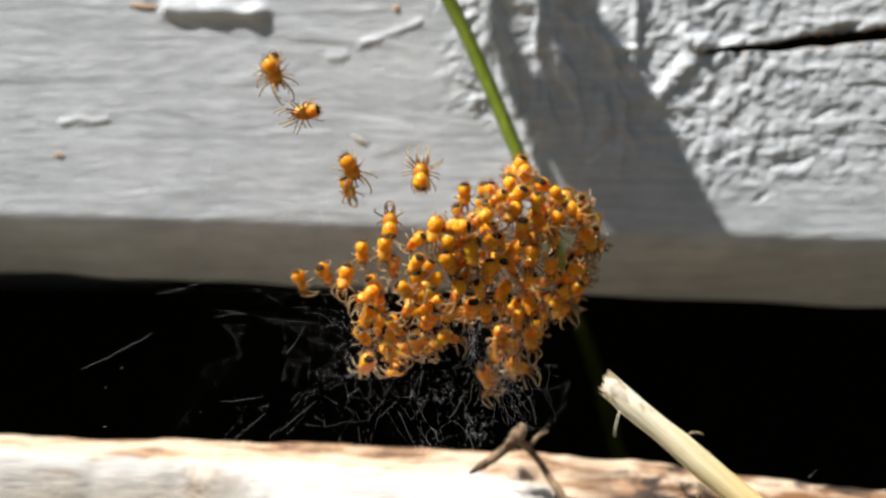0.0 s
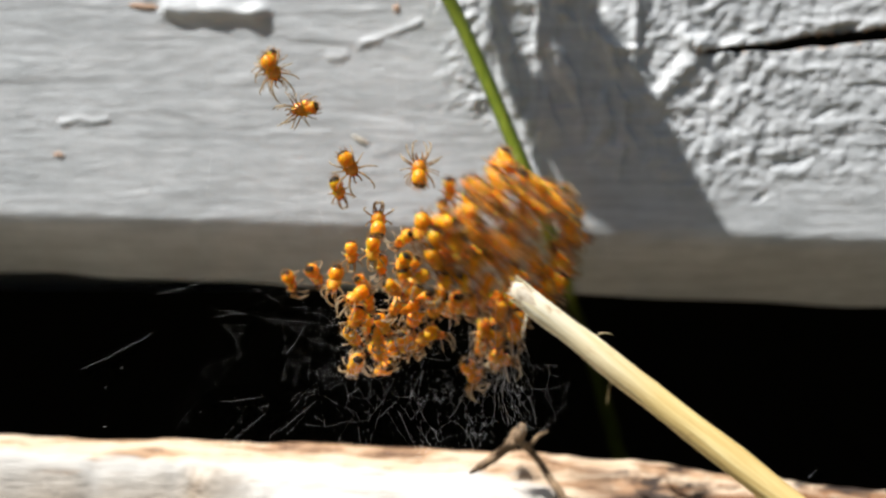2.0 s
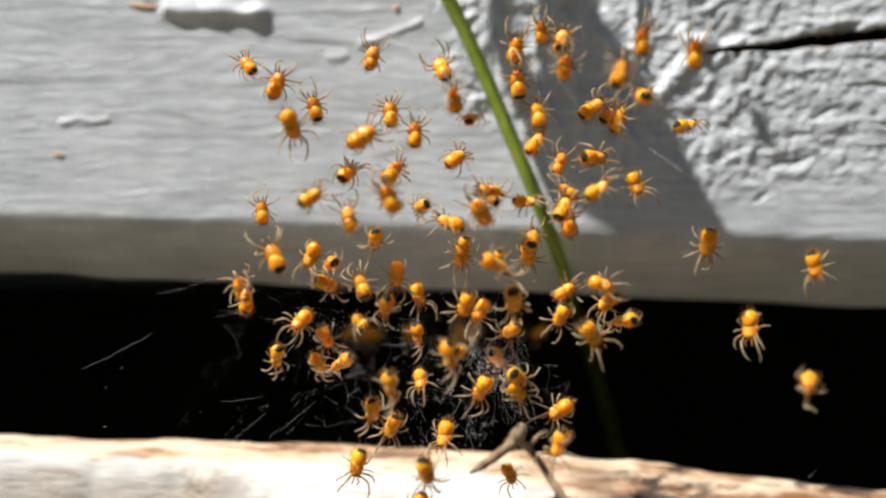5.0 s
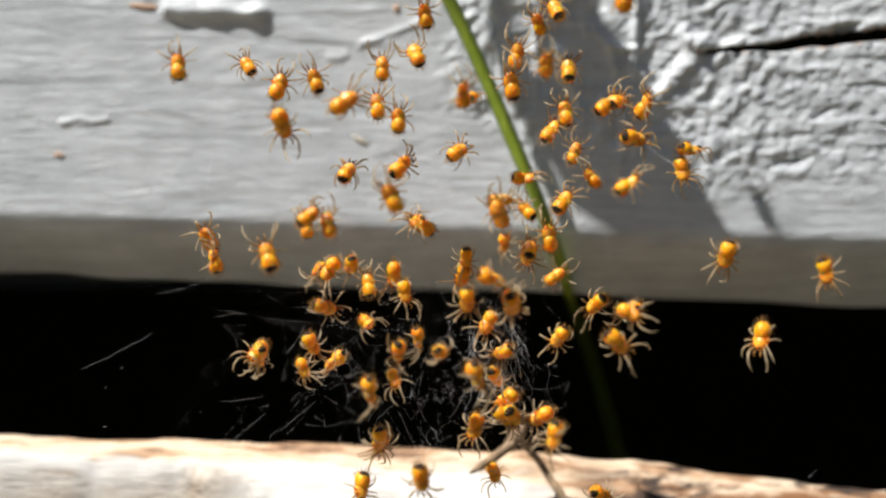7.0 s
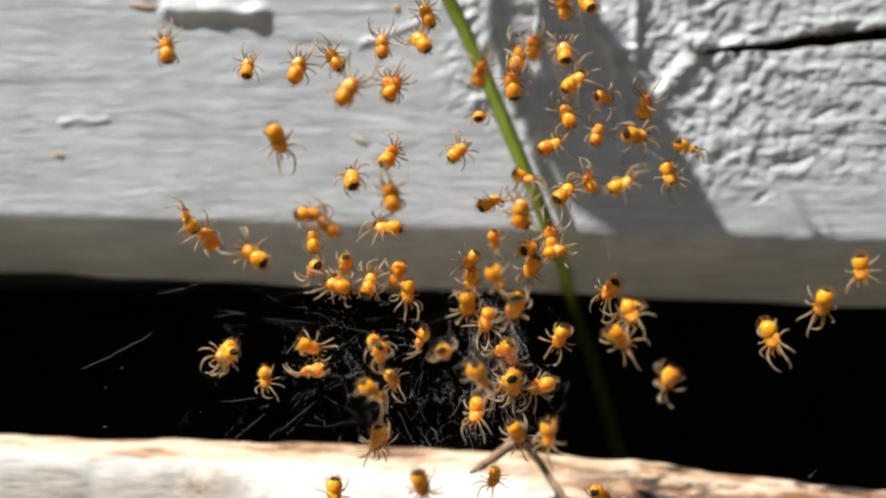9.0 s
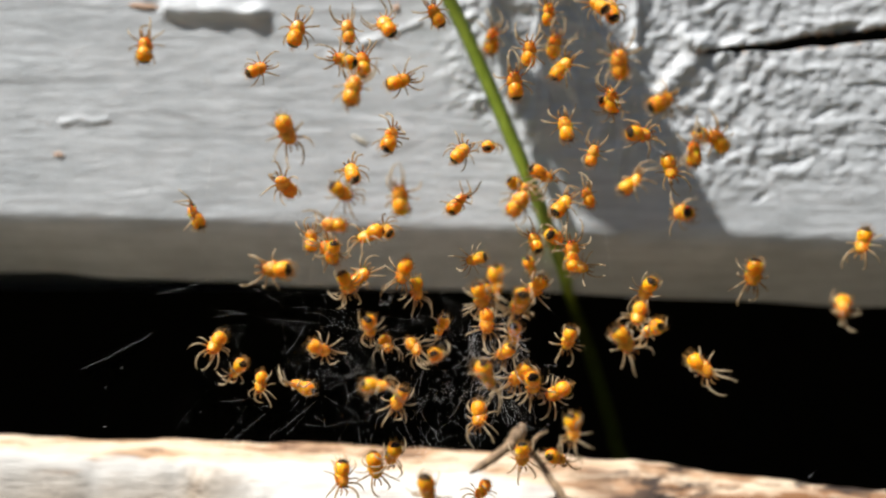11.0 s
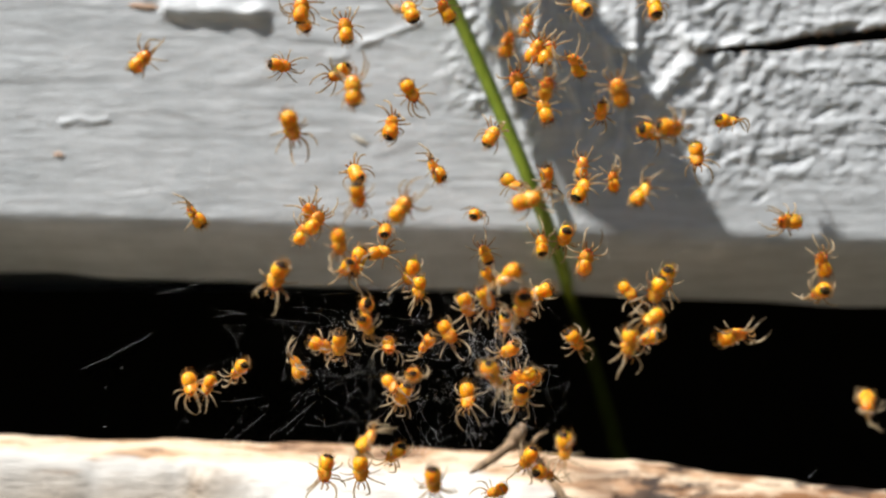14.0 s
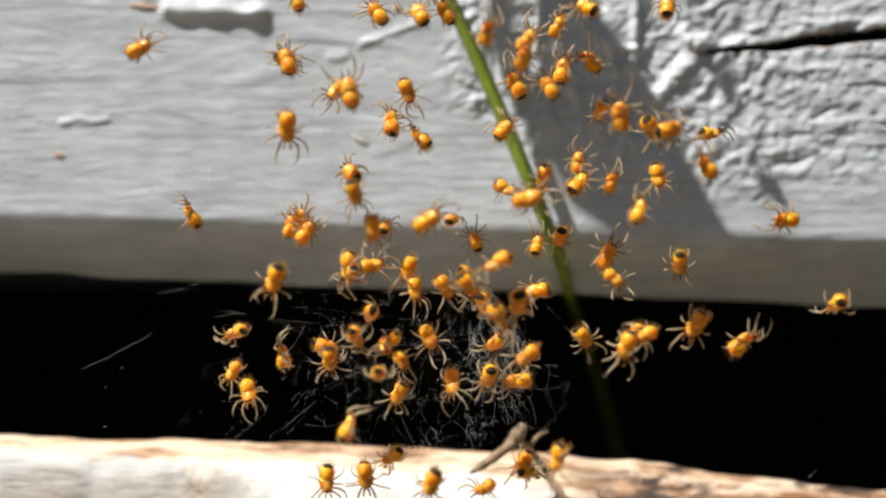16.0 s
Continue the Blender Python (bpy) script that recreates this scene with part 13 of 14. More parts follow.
    walk(b[139], [(0, at(-2.32, -1.4, -6.19, -63, -34, 8)), (1, at(-2.64, -1.4, -6.19, -63, -34, 8)), (1.5, at(-2.91, -1.4, -6.08, -63, -34, 8)), (2, at(-3.07, -1.4, -6.08, -63, -34, 8)), (2.5, at(-4, 13, -6, -23, -34, 0)), (2.9, at(-4, 38, -6.5, -23, -34, 0)), (3.5, at(-4, 48, 6, -23, -34, 0)), (16, at(-4, 48, 9, -23, -34, 0))])
    walk(b[140], [(0, at(-4.51, -1.4, -3.53, -55, -7, -61)), (1, at(-4.79, -1.4, -3.56, -55, -7, -61)), (1.5, at(-5, -1.4, -3.52, -55, -7, -61)), (2, at(-5.16, -1.4, -3.54, -55, -7, -61)), (2.5, at(-6.8, 13, -6, -15, -7, 0)), (2.9, at(-6.8, 38, -6.5, -15, -7, 0)), (3.5, at(-6.8, 48, 6, -15, -7, 0)), (16, at(-6.8, 48, 9, -15, -7, 0))])
    walk(b[141], [(0, at(5.5, -1.4, -4.56, -106, -28, -6)), (1, at(5.09, -1.4, -4.5, -106, -28, -6)), (1.5, at(4.61, -1.4, -4.16, -106, -28, -6)), (1.94, at(4.83, -1.4, -4.36, -106, -28, -6)), (2, at(4.48, -1.4, -4.09, -106, -28, -6)), (2.06, at(4.13, -1.4, -3.82, -106, -28, -6)), (2.5, at(3.3, 13, -6, -66, -28, 0)), (2.9, at(3.3, 38, -6.5, -66, -28, 0)), (3.5, at(3.3, 48, 6, -66, -28, 0)), (16, at(3.3, 48, 9, -66, -28, 0))])
    walk(b[142], [(0, at(-3.78, -1.5, -3.34, -73, -36, -12)), (1, at(-4.08, -1.5, -3.36, -73, -36, -12)), (1.5, at(-4.3, -1.5, -3.3, -73, -36, -12)), (2, at(-4.46, -1.5, -3.32, -73, -36, -12)), (2.5, at(-2.7, 13, -6, -33, -36, 0)), (2.9, at(-2.7, 38, -6.5, -33, -36, 0)), (3.5, at(-2.7, 48, 6, -33, -36, 0)), (16, at(-2.7, 48, 9, -33, -36, 0))])
    walk(b[143], [(0, at(5.67, -1.4, -4.89, -86, 0, -21)), (1, at(5.26, -1.4, -4.82, -86, 0, -21)), (1.5, at(4.78, -1.4, -4.48, -86, 0, -21)), (1.94, at(4.93, -1.4, -4.63, -86, 0, -21)), (2, at(4.64, -1.4, -4.41, -86, 0, -21)), (2.06, at(4.35, -1.4, -4.19, -86, 0, -21)), (2.5, at(3, 13, -6, -46, 0, 0)), (2.9, at(3, 38, -6.5, -46, 0, 0)), (3.5, at(3, 48, 6, -46, 0, 0)), (16, at(3, 48, 9, -46, 0, 0))])
    walk(b[144], [(0, at(4.94, -1.4, -1.93, -145, 36, 36)), (1, at(4.53, -1.4, -1.86, -145, 36, 36)), (1.5, at(4.06, -1.4, -1.52, -145, 36, 36)), (1.94, at(5, -1.4, -2.28, -145, 36, 36)), (2, at(3.92, -1.4, -1.45, -145, 36, 36)), (2.06, at(2.84, -1.4, -0.62, -145, 36, 36)), (2.4, at(5.6, 13, -6, -105, 36, 0)), (2.8, at(5.6, 38, -6.5, -105, 36, 0)), (3.4, at(5.6, 48, 6, -105, 36, 0)), (16, at(5.6, 48, 9, -105, 36, 0))])
    walk(b[145], [(0, at(3.85, -5.1, -1.04, -57, -67, 2)), (1, at(3.47, -5.1, -0.98, -57, -67, 2)), (1.5, at(3.04, -5.1, -0.68, -57, -67, 2)), (1.94, at(4.1, -5.1, -1.54, -57, -67, 2)), (2, at(2.91, -5.1, -0.62, -57, -67, 2)), (2.06, at(1.72, -5.1, 0.3, -57, -67, 2)), (2.7, at(3.6, 13, -6, -17, -67, 0)), (3.1, at(3.6, 38, -6.5, -17, -67, 0)), (3.7, at(3.6, 48, 6, -17, -67, 0)), (16, at(3.6, 48, 9, -17, -67, 0))])
    walk(b[146], [(0, at(8.9, -1.4, 1.36, -126, 7, 20)), (1, at(8.49, -1.4, 1.42, -126, 7, 20)), (1.5, at(8.01, -1.4, 1.77, -126, 7, 20)), (1.94, at(8.55, -1.4, 1.3, -126, 7, 20)), (2, at(7.87, -1.4, 1.83, -126, 7, 20)), (2.06, at(7.19, -1.4, 2.36, -126, 7, 20)), (2.7, at(7, 13, -6, -86, 7, 0)), (3.1, at(7, 38, -6.5, -86, 7, 0)), (3.7, at(7, 48, 6, -86, 7, 0)), (16, at(7, 48, 9, -86, 7, 0))])
    walk(b[147], [(0, at(6.24, -2.7, -1.82, -130, -97, -18)), (1, at(5.84, -2.7, -1.76, -130, -97, -18)), (1.5, at(5.37, -2.7, -1.42, -130, -97, -18)), (1.94, at(6.28, -2.7, -2.16, -130, -97, -18)), (2, at(5.23, -2.7, -1.35, -130, -97, -18)), (2.06, at(4.18, -2.7, -0.54, -130, -97, -18)), (2.6, at(3.2, 13, -6, -90, -97, 0)), (3, at(3.2, 38, -6.5, -90, -97, 0)), (3.6, at(3.2, 48, 6, -90, -97, 0)), (16, at(3.2, 48, 9, -90, -97, 0))])
    walk(b[148], [(0, at(3.81, -5.2, 3.3, -97, 11, -5)), (1, at(3.43, -5.2, 3.35, -97, 11, -5)), (1.5, at(3, -5.2, 3.66, -97, 11, -5)), (1.94, at(3.77, -5.2, 3.02, -97, 11, -5)), (2, at(2.87, -5.2, 3.72, -97, 11, -5)), (2.06, at(1.97, -5.2, 4.42, -97, 11, -5)), (2.5, at(0.9, 13, -6, -57, 11, 0)), (2.9, at(0.9, 38, -6.5, -57, 11, 0)), (3.5, at(0.9, 48, 6, -57, 11, 0)), (16, at(0.9, 48, 9, -57, 11, 0))])
    walk(b[149], [(0, at(-4.06, -2.3, -2.12, -55, 30, -17)), (1, at(-4.35, -2.3, -2.14, -55, 30, -17)), (1.5, at(-4.56, -2.3, -2.09, -55, 30, -17)), (2, at(-4.72, -2.3, -2.11, -55, 30, -17)), (2.6, at(-3.5, 13, -6, -15, 30, 0)), (3, at(-3.5, 38, -6.5, -15, 30, 0)), (3.6, at(-3.5, 48, 6, -15, 30, 0)), (16, at(-3.5, 48, 9, -15, 30, 0))])
    walk(b[150], [(0, at(7.22, -2.4, -2, -132, 20, 15)), (1, at(6.82, -2.4, -1.93, -132, 20, 15)), (1.5, at(6.35, -2.4, -1.6, -132, 20, 15)), (1.94, at(7.05, -2.4, -2.18, -132, 20, 15)), (2, at(6.21, -2.4, -1.53, -132, 20, 15)), (2.06, at(5.37, -2.4, -0.88, -132, 20, 15)), (2.4, at(6.8, 13, -6, -92, 20, 0)), (2.8, at(6.8, 38, -6.5, -92, 20, 0)), (3.4, at(6.8, 48, 6, -92, 20, 0)), (16, at(6.8, 48, 9, -92, 20, 0))])
    walk(b[151], [(0, at(3.64, -2.4, -5.3, -128, 16, 6)), (1, at(3.25, -2.4, -5.24, -128, 16, 6)), (1.5, at(2.81, -2.4, -4.93, -128, 16, 6)), (1.94, at(2.86, -2.4, -5.03, -128, 16, 6)), (2, at(2.67, -2.4, -4.88, -128, 16, 6)), (2.06, at(2.48, -2.4, -4.73, -128, 16, 6)), (2.6, at(1.4, 13, -6, -88, 16, 0)), (3, at(1.4, 38, -6.5, -88, 16, 0)), (3.6, at(1.4, 48, 6, -88, 16, 0)), (16, at(1.4, 48, 9, -88, 16, 0))])
    walk(b[152], [(0, at(-0.88, -2.3, -3.2, -161, 65, -7)), (1, at(-1.22, -2.3, -3.19, -161, 65, -7)), (1.5, at(-1.52, -2.3, -3.03, -161, 65, -7)), (2, at(-1.68, -2.3, -3.02, -161, 65, -7)), (2.4, at(0.3, 13, -6, -121, 65, 0)), (2.8, at(0.3, 38, -6.5, -121, 65, 0)), (3.4, at(0.3, 48, 6, -121, 65, 0)), (16, at(0.3, 48, 9, -121, 65, 0))])
    walk(b[153], [(0, at(-0.69, -2.8, -3.33, -153, 124, -22)), (1, at(-1.02, -2.8, -3.32, -153, 124, -22)), (1.5, at(-1.33, -2.8, -3.16, -153, 124, -22)), (2, at(-1.48, -2.8, -3.14, -153, 124, -22)), (2.5, at(-3.4, 13, -6, -113, 124, 0)), (2.9, at(-3.4, 38, -6.5, -113, 124, 0)), (3.5, at(-3.4, 48, 6, -113, 124, 0)), (16, at(-3.4, 48, 9, -113, 124, 0))])
    walk(b[154], [(0, at(-1.19, -1.6, -5.54, -59, -90, -52)), (1, at(-1.52, -1.6, -5.53, -59, -90, -52)), (1.5, at(-1.82, -1.6, -5.38, -59, -90, -52)), (2, at(-1.98, -1.6, -5.37, -59, -90, -52)), (2.6, at(-0.8, 13, -6, -19, -90, 0)), (3, at(-0.8, 38, -6.5, -19, -90, 0)), (3.6, at(-0.8, 48, 6, -19, -90, 0)), (16, at(-0.8, 48, 9, -19, -90, 0))])
    walk(b[155], [(0, at(-1.06, -2, -3.67, -53, 68, 6)), (1, at(-1.39, -2, -3.66, -53, 68, 6)), (1.5, at(-1.69, -2, -3.51, -53, 68, 6)), (2, at(-1.85, -2, -3.5, -53, 68, 6)), (2.5, at(-0.6, 13, -6, -13, 68, 0)), (2.9, at(-0.6, 38, -6.5, -13, 68, 0)), (3.5, at(-0.6, 48, 6, -13, 68, 0)), (16, at(-0.6, 48, 9, -13, 68, 0))])
    walk(b[156], [(0, at(2.42, -1.5, -3.38, -65, -40, -17)), (1, at(2.04, -1.5, -3.33, -65, -40, -17)), (1.5, at(1.63, -1.5, -3.07, -65, -40, -17)), (1.94, at(1.88, -1.5, -3.33, -65, -40, -17)), (2, at(1.48, -1.5, -3.02, -65, -40, -17)), (2.06, at(1.08, -1.5, -2.71, -65, -40, -17)), (2.6, at(1.9, 13, -6, -25, -40, 0)), (3, at(1.9, 38, -6.5, -25, -40, 0)), (3.6, at(1.9, 48, 6, -25, -40, 0)), (16, at(1.9, 48, 9, -25, -40, 0))])
    walk(b[157], [(0, at(2.45, -1.4, 2.07, -108, 1, 13)), (1, at(2.07, -1.4, 2.12, -108, 1, 13)), (1.5, at(1.66, -1.4, 2.38, -108, 1, 13)), (1.94, at(2.42, -1.4, 1.73, -108, 1, 13)), (2, at(1.52, -1.4, 2.43, -108, 1, 13)), (2.06, at(0.62, -1.4, 3.13, -108, 1, 13)), (2.7, at(1.9, 13, -6, -68, 1, 0)), (3.1, at(1.9, 38, -6.5, -68, 1, 0)), (3.7, at(1.9, 48, 6, -68, 1, 0)), (16, at(1.9, 48, 9, -68, 1, 0))])
    walk(b[158], [(0, at(5.6, -1.8, -2.37, -62, -37, 22)), (1, at(5.19, -1.8, -2.31, -62, -37, 22)), (1.5, at(4.72, -1.8, -1.97, -62, -37, 22)), (1.94, at(5.52, -1.8, -2.63, -62, -37, 22)), (2, at(4.58, -1.8, -1.9, -62, -37, 22)), (2.06, at(3.64, -1.8, -1.17, -62, -37, 22)), (2.5, at(4.2, 13, -6, -22, -37, 0)), (2.9, at(4.2, 38, -6.5, -22, -37, 0)), (3.5, at(4.2, 48, 6, -22, -37, 0)), (16, at(4.2, 48, 9, -22, -37, 0))])
    walk(b[159], [(0, at(7.99, -1.4, 1.7, -100, -22, -19)), (1, at(7.58, -1.4, 1.77, -100, -22, -19)), (1.5, at(7.1, -1.4, 2.11, -100, -22, -19)), (1.94, at(7.88, -1.4, 1.48, -100, -22, -19)), (2, at(6.97, -1.4, 2.18, -100, -22, -19)), (2.06, at(6.06, -1.4, 2.88, -100, -22, -19)), (2.6, at(8.7, 13, -6, -60, -22, 0)), (3, at(8.7, 38, -6.5, -60, -22, 0)), (3.6, at(8.7, 48, 6, -60, -22, 0)), (16, at(8.7, 48, 9, -60, -22, 0))])
    walk(b[160], [(0, at(8.37, -1.4, 0.13, -115, 79, 41)), (1, at(7.96, -1.4, 0.2, -115, 79, 41)), (1.5, at(7.48, -1.4, 0.54, -115, 79, 41)), (1.94, at(8.2, -1.4, -0.06, -115, 79, 41)), (2, at(7.34, -1.4, 0.61, -115, 79, 41)), (2.06, at(6.48, -1.4, 1.28, -115, 79, 41)), (2.5, at(7.1, 13, -6, -75, 79, 0)), (2.9, at(7.1, 38, -6.5, -75, 79, 0)), (3.5, at(7.1, 48, 6, -75, 79, 0)), (16, at(7.1, 48, 9, -75, 79, 0))])
    walk(b[161], [(0, at(5.27, -5.8, 1.61, -77, -46, -12)), (1, at(4.89, -5.8, 1.68, -77, -46, -12)), (1.5, at(4.44, -5.8, 1.99, -77, -46, -12)), (1.94, at(5.74, -5.8, 0.96, -77, -46, -12)), (2, at(4.31, -5.8, 2.06, -77, -46, -12)), (2.06, at(2.88, -5.8, 3.16, -77, -46, -12)), (2.5, at(6.1, 13, -6, -37, -46, 0)), (2.9, at(6.1, 38, -6.5, -37, -46, 0)), (3.5, at(6.1, 48, 6, -37, -46, 0)), (16, at(6.1, 48, 9, -37, -46, 0))])
    walk(b[162], [(0, at(4.84, -5.2, 0.69, -24, -23, -11)), (1, at(4.45, -5.2, 0.75, -24, -23, -11)), (1.5, at(4, -5.2, 1.07, -24, -23, -11)), (1.94, at(5.39, -5.2, -0.03, -24, -23, -11)), (2, at(3.88, -5.2, 1.14, -24, -23, -11)), (2.06, at(2.37, -5.2, 2.31, -24, -23, -11)), (2.6, at(2.6, 13, -6, 16, -23, 0)), (3, at(2.6, 38, -6.5, 16, -23, 0)), (3.6, at(2.6, 48, 6, 16, -23, 0)), (16, at(2.6, 48, 9, 16, -23, 0))])
    walk(b[163], [(0, at(8.66, -1.4, 1.73, -94, -39, 18)), (1, at(8.25, -1.4, 1.79, -94, -39, 18)), (1.5, at(7.77, -1.4, 2.14, -94, -39, 18)), (1.94, at(8.35, -1.4, 1.64, -94, -39, 18)), (2, at(7.63, -1.4, 2.2, -94, -39, 18)), (2.06, at(6.91, -1.4, 2.76, -94, -39, 18)), (2.6, at(6.5, 13, -6, -54, -39, 0)), (3, at(6.5, 38, -6.5, -54, -39, 0)), (3.6, at(6.5, 48, 6, -54, -39, 0)), (16, at(6.5, 48, 9, -54, -39, 0))])
    walk(b[164], [(0, at(5, -2.6, 3.41, -17, 21, -28)), (1, at(4.6, -2.6, 3.48, -17, 21, -28)), (1.5, at(4.13, -2.6, 3.82, -17, 21, -28)), (1.94, at(4.95, -2.6, 3.15, -17, 21, -28)), (2, at(4, -2.6, 3.88, -17, 21, -28)), (2.06, at(3.05, -2.6, 4.61, -17, 21, -28)), (2.5, at(4.4, 13, -6, 23, 21, 0)), (2.9, at(4.4, 38, -6.5, 23, 21, 0)), (3.5, at(4.4, 48, 6, 23, 21, 0)), (16, at(4.4, 48, 9, 23, 21, 0))])
    walk(b[165], [(0, at(6.64, -2.4, -3.18, -50, 37, -4)), (1, at(6.24, -2.4, -3.11, -50, 37, -4)), (1.5, at(5.77, -2.4, -2.77, -50, 37, -4)), (1.94, at(6.26, -2.4, -3.19, -50, 37, -4)), (2, at(5.64, -2.4, -2.71, -50, 37, -4)), (2.06, at(5.02, -2.4, -2.23, -50, 37, -4)), (2.6, at(6.2, 13, -6, -10, 37, 0)), (3, at(6.2, 38, -6.5, -10, 37, 0)), (3.6, at(6.2, 48, 6, -10, 37, 0)), (16, at(6.2, 48, 9, -10, 37, 0))])
    walk(b[166], [(0, at(7.74, -2.3, -2.62, -126, -21, -12)), (1, at(7.33, -2.3, -2.55, -126, -21, -12)), (1.5, at(6.86, -2.3, -2.22, -126, -21, -12)), (1.94, at(7.33, -2.3, -2.62, -126, -21, -12)), (2, at(6.73, -2.3, -2.15, -126, -21, -12)), (2.06, at(6.13, -2.3, -1.68, -126, -21, -12)), (2.7, at(7.6, 13, -6, -86, -21, 0)), (3.1, at(7.6, 38, -6.5, -86, -21, 0)), (3.7, at(7.6, 48, 6, -86, -21, 0)), (16, at(7.6, 48, 9, -86, -21, 0))])
    walk(b[167], [(0, at(4.43, -1.6, 3.25, -72, -96, -29)), (1, at(4.03, -1.6, 3.32, -72, -96, -29)), (1.5, at(3.55, -1.6, 3.65, -72, -96, -29)), (1.94, at(4.39, -1.6, 2.97, -72, -96, -29)), (2, at(3.42, -1.6, 3.72, -72, -96, -29)), (2.06, at(2.45, -1.6, 4.47, -72, -96, -29)), (2.5, at(3.4, 13, -6, -32, -96, 0)), (2.9, at(3.4, 38, -6.5, -32, -96, 0)), (3.5, at(3.4, 48, 6, -32, -96, 0)), (16, at(3.4, 48, 9, -32, -96, 0))])
    walk(b[168], [(0, at(5.93, -2.8, 1.97, -103, 35, 13)), (1, at(5.52, -2.8, 2.03, -103, 35, 13)), (1.5, at(5.06, -2.8, 2.37, -103, 35, 13)), (1.94, at(6.23, -2.8, 1.41, -103, 35, 13)), (2, at(4.92, -2.8, 2.43, -103, 35, 13)), (2.06, at(3.61, -2.8, 3.45, -103, 35, 13)), (2.7, at(3.3, 13, -6, -63, 35, 0)), (3.1, at(3.3, 38, -6.5, -63, 35, 0)), (3.7, at(3.3, 48, 6, -63, 35, 0)), (16, at(3.3, 48, 9, -63, 35, 0))])
    walk(b[169], [(0, at(-2.69, -1.4, -5.21, -121, -29, -12)), (1, at(-3, -1.4, -5.22, -121, -29, -12)), (1.5, at(-3.26, -1.4, -5.12, -121, -29, -12)), (2, at(-3.42, -1.4, -5.13, -121, -29, -12)), (2.6, at(-2.4, 13, -6, -81, -29, 0)), (3, at(-2.4, 38, -6.5, -81, -29, 0)), (3.6, at(-2.4, 48, 6, -81, -29, 0)), (16, at(-2.4, 48, 9, -81, -29, 0))])
    walk(b[170], [(0, at(3.17, -2.9, 2.41, -56, 37, -11)), (1, at(2.79, -2.9, 2.47, -56, 37, -11)), (1.5, at(2.36, -2.9, 2.76, -56, 37, -11)), (1.94, at(3.24, -2.9, 2.02, -56, 37, -11)), (2, at(2.23, -2.9, 2.81, -56, 37, -11)), (2.06, at(1.22, -2.9, 3.6, -56, 37, -11)), (2.5, at(1.2, 13, -6, -16, 37, 0)), (2.9, at(1.2, 38, -6.5, -16, 37, 0)), (3.5, at(1.2, 48, 6, -16, 37, 0)), (16, at(1.2, 48, 9, -16, 37, 0))])
    walk(b[171], [(0, at(2.48, -6.9, 2.05, -88, 92, -44)), (1, at(2.13, -6.9, 2.1, -88, 92, -44)), (1.5, at(1.75, -6.9, 2.35, -88, 92, -44)), (1.94, at(2.55, -6.9, 1.68, -88, 92, -44)), (2, at(1.62, -6.9, 2.4, -88, 92, -44)), (2.06, at(0.69, -6.9, 3.12, -88, 92, -44)), (2.6, at(2.5, 13, -6, -48, 92, 0)), (3, at(2.5, 38, -6.5, -48, 92, 0)), (3.6, at(2.5, 48, 6, -48, 92, 0)), (16, at(2.5, 48, 9, -48, 92, 0))])
    walk(b[172], [(0, at(6.02, -1.4, -3.84, -84, 10, 15)), (1, at(5.61, -1.4, -3.77, -84, 10, 15)), (1.5, at(5.14, -1.4, -3.43, -84, 10, 15)), (1.94, at(5.5, -1.4, -3.75, -84, 10, 15)), (2, at(5, -1.4, -3.36, -84, 10, 15)), (2.06, at(4.5, -1.4, -2.97, -84, 10, 15)), (2.6, at(5.1, 13, -6, -44, 10, 0)), (3, at(5.1, 38, -6.5, -44, 10, 0)), (3.6, at(5.1, 48, 6, -44, 10, 0)), (16, at(5.1, 48, 9, -44, 10, 0))])
    walk(b[173], [(0, at(2.39, -4.9, -0.68, -63, -23, 43)), (1, at(2.03, -4.9, -0.64, -63, -23, 43)), (1.5, at(1.64, -4.9, -0.38, -63, -23, 43)), (1.94, at(2.41, -4.9, -1.04, -63, -23, 43)), (2, at(1.5, -4.9, -0.34, -63, -23, 43)), (2.06, at(0.59, -4.9, 0.36, -63, -23, 43)), (2.7, at(2.2, 13, -6, -23, -23, 0)), (3.1, at(2.2, 38, -6.5, -23, -23, 0)), (3.7, at(2.2, 48, 6, -23, -23, 0)), (16, at(2.2, 48, 9, -23, -23, 0))])
    walk(b[174], [(0, at(1.73, -2.2, 1.57, -110, -23, -35)), (1, at(1.36, -2.2, 1.61, -110, -23, -35)), (1.5, at(0.98, -2.2, 1.85, -110, -23, -35)), (1.94, at(1.59, -2.2, 1.3, -110, -23, -35)), (2, at(0.83, -2.2, 1.89, -110, -23, -35)), (2.06, at(0.07, -2.2, 2.48, -110, -23, -35)), (2.5, at(2.4, 13, -6, -70, -23, 0)), (2.9, at(2.4, 38, -6.5, -70, -23, 0)), (3.5, at(2.4, 48, 6, -70, -23, 0)), (16, at(2.4, 48, 9, -70, -23, 0))])
    walk(b[175], [(0, at(7.34, -3.3, 2.47, -51, 36, -30)), (1, at(6.94, -3.3, 2.53, -51, 36, -30)), (1.5, at(6.48, -3.3, 2.87, -51, 36, -30)), (1.94, at(7.3, -3.3, 2.2, -51, 36, -30)), (2, at(6.35, -3.3, 2.93, -51, 36, -30)), (2.06, at(5.4, -3.3, 3.66, -51, 36, -30)), (2.6, at(4.7, 13, -6, -11, 36, 0)), (3, at(4.7, 38, -6.5, -11, 36, 0)), (3.6, at(4.7, 48, 6, -11, 36, 0)), (16, at(4.7, 48, 9, -11, 36, 0))])
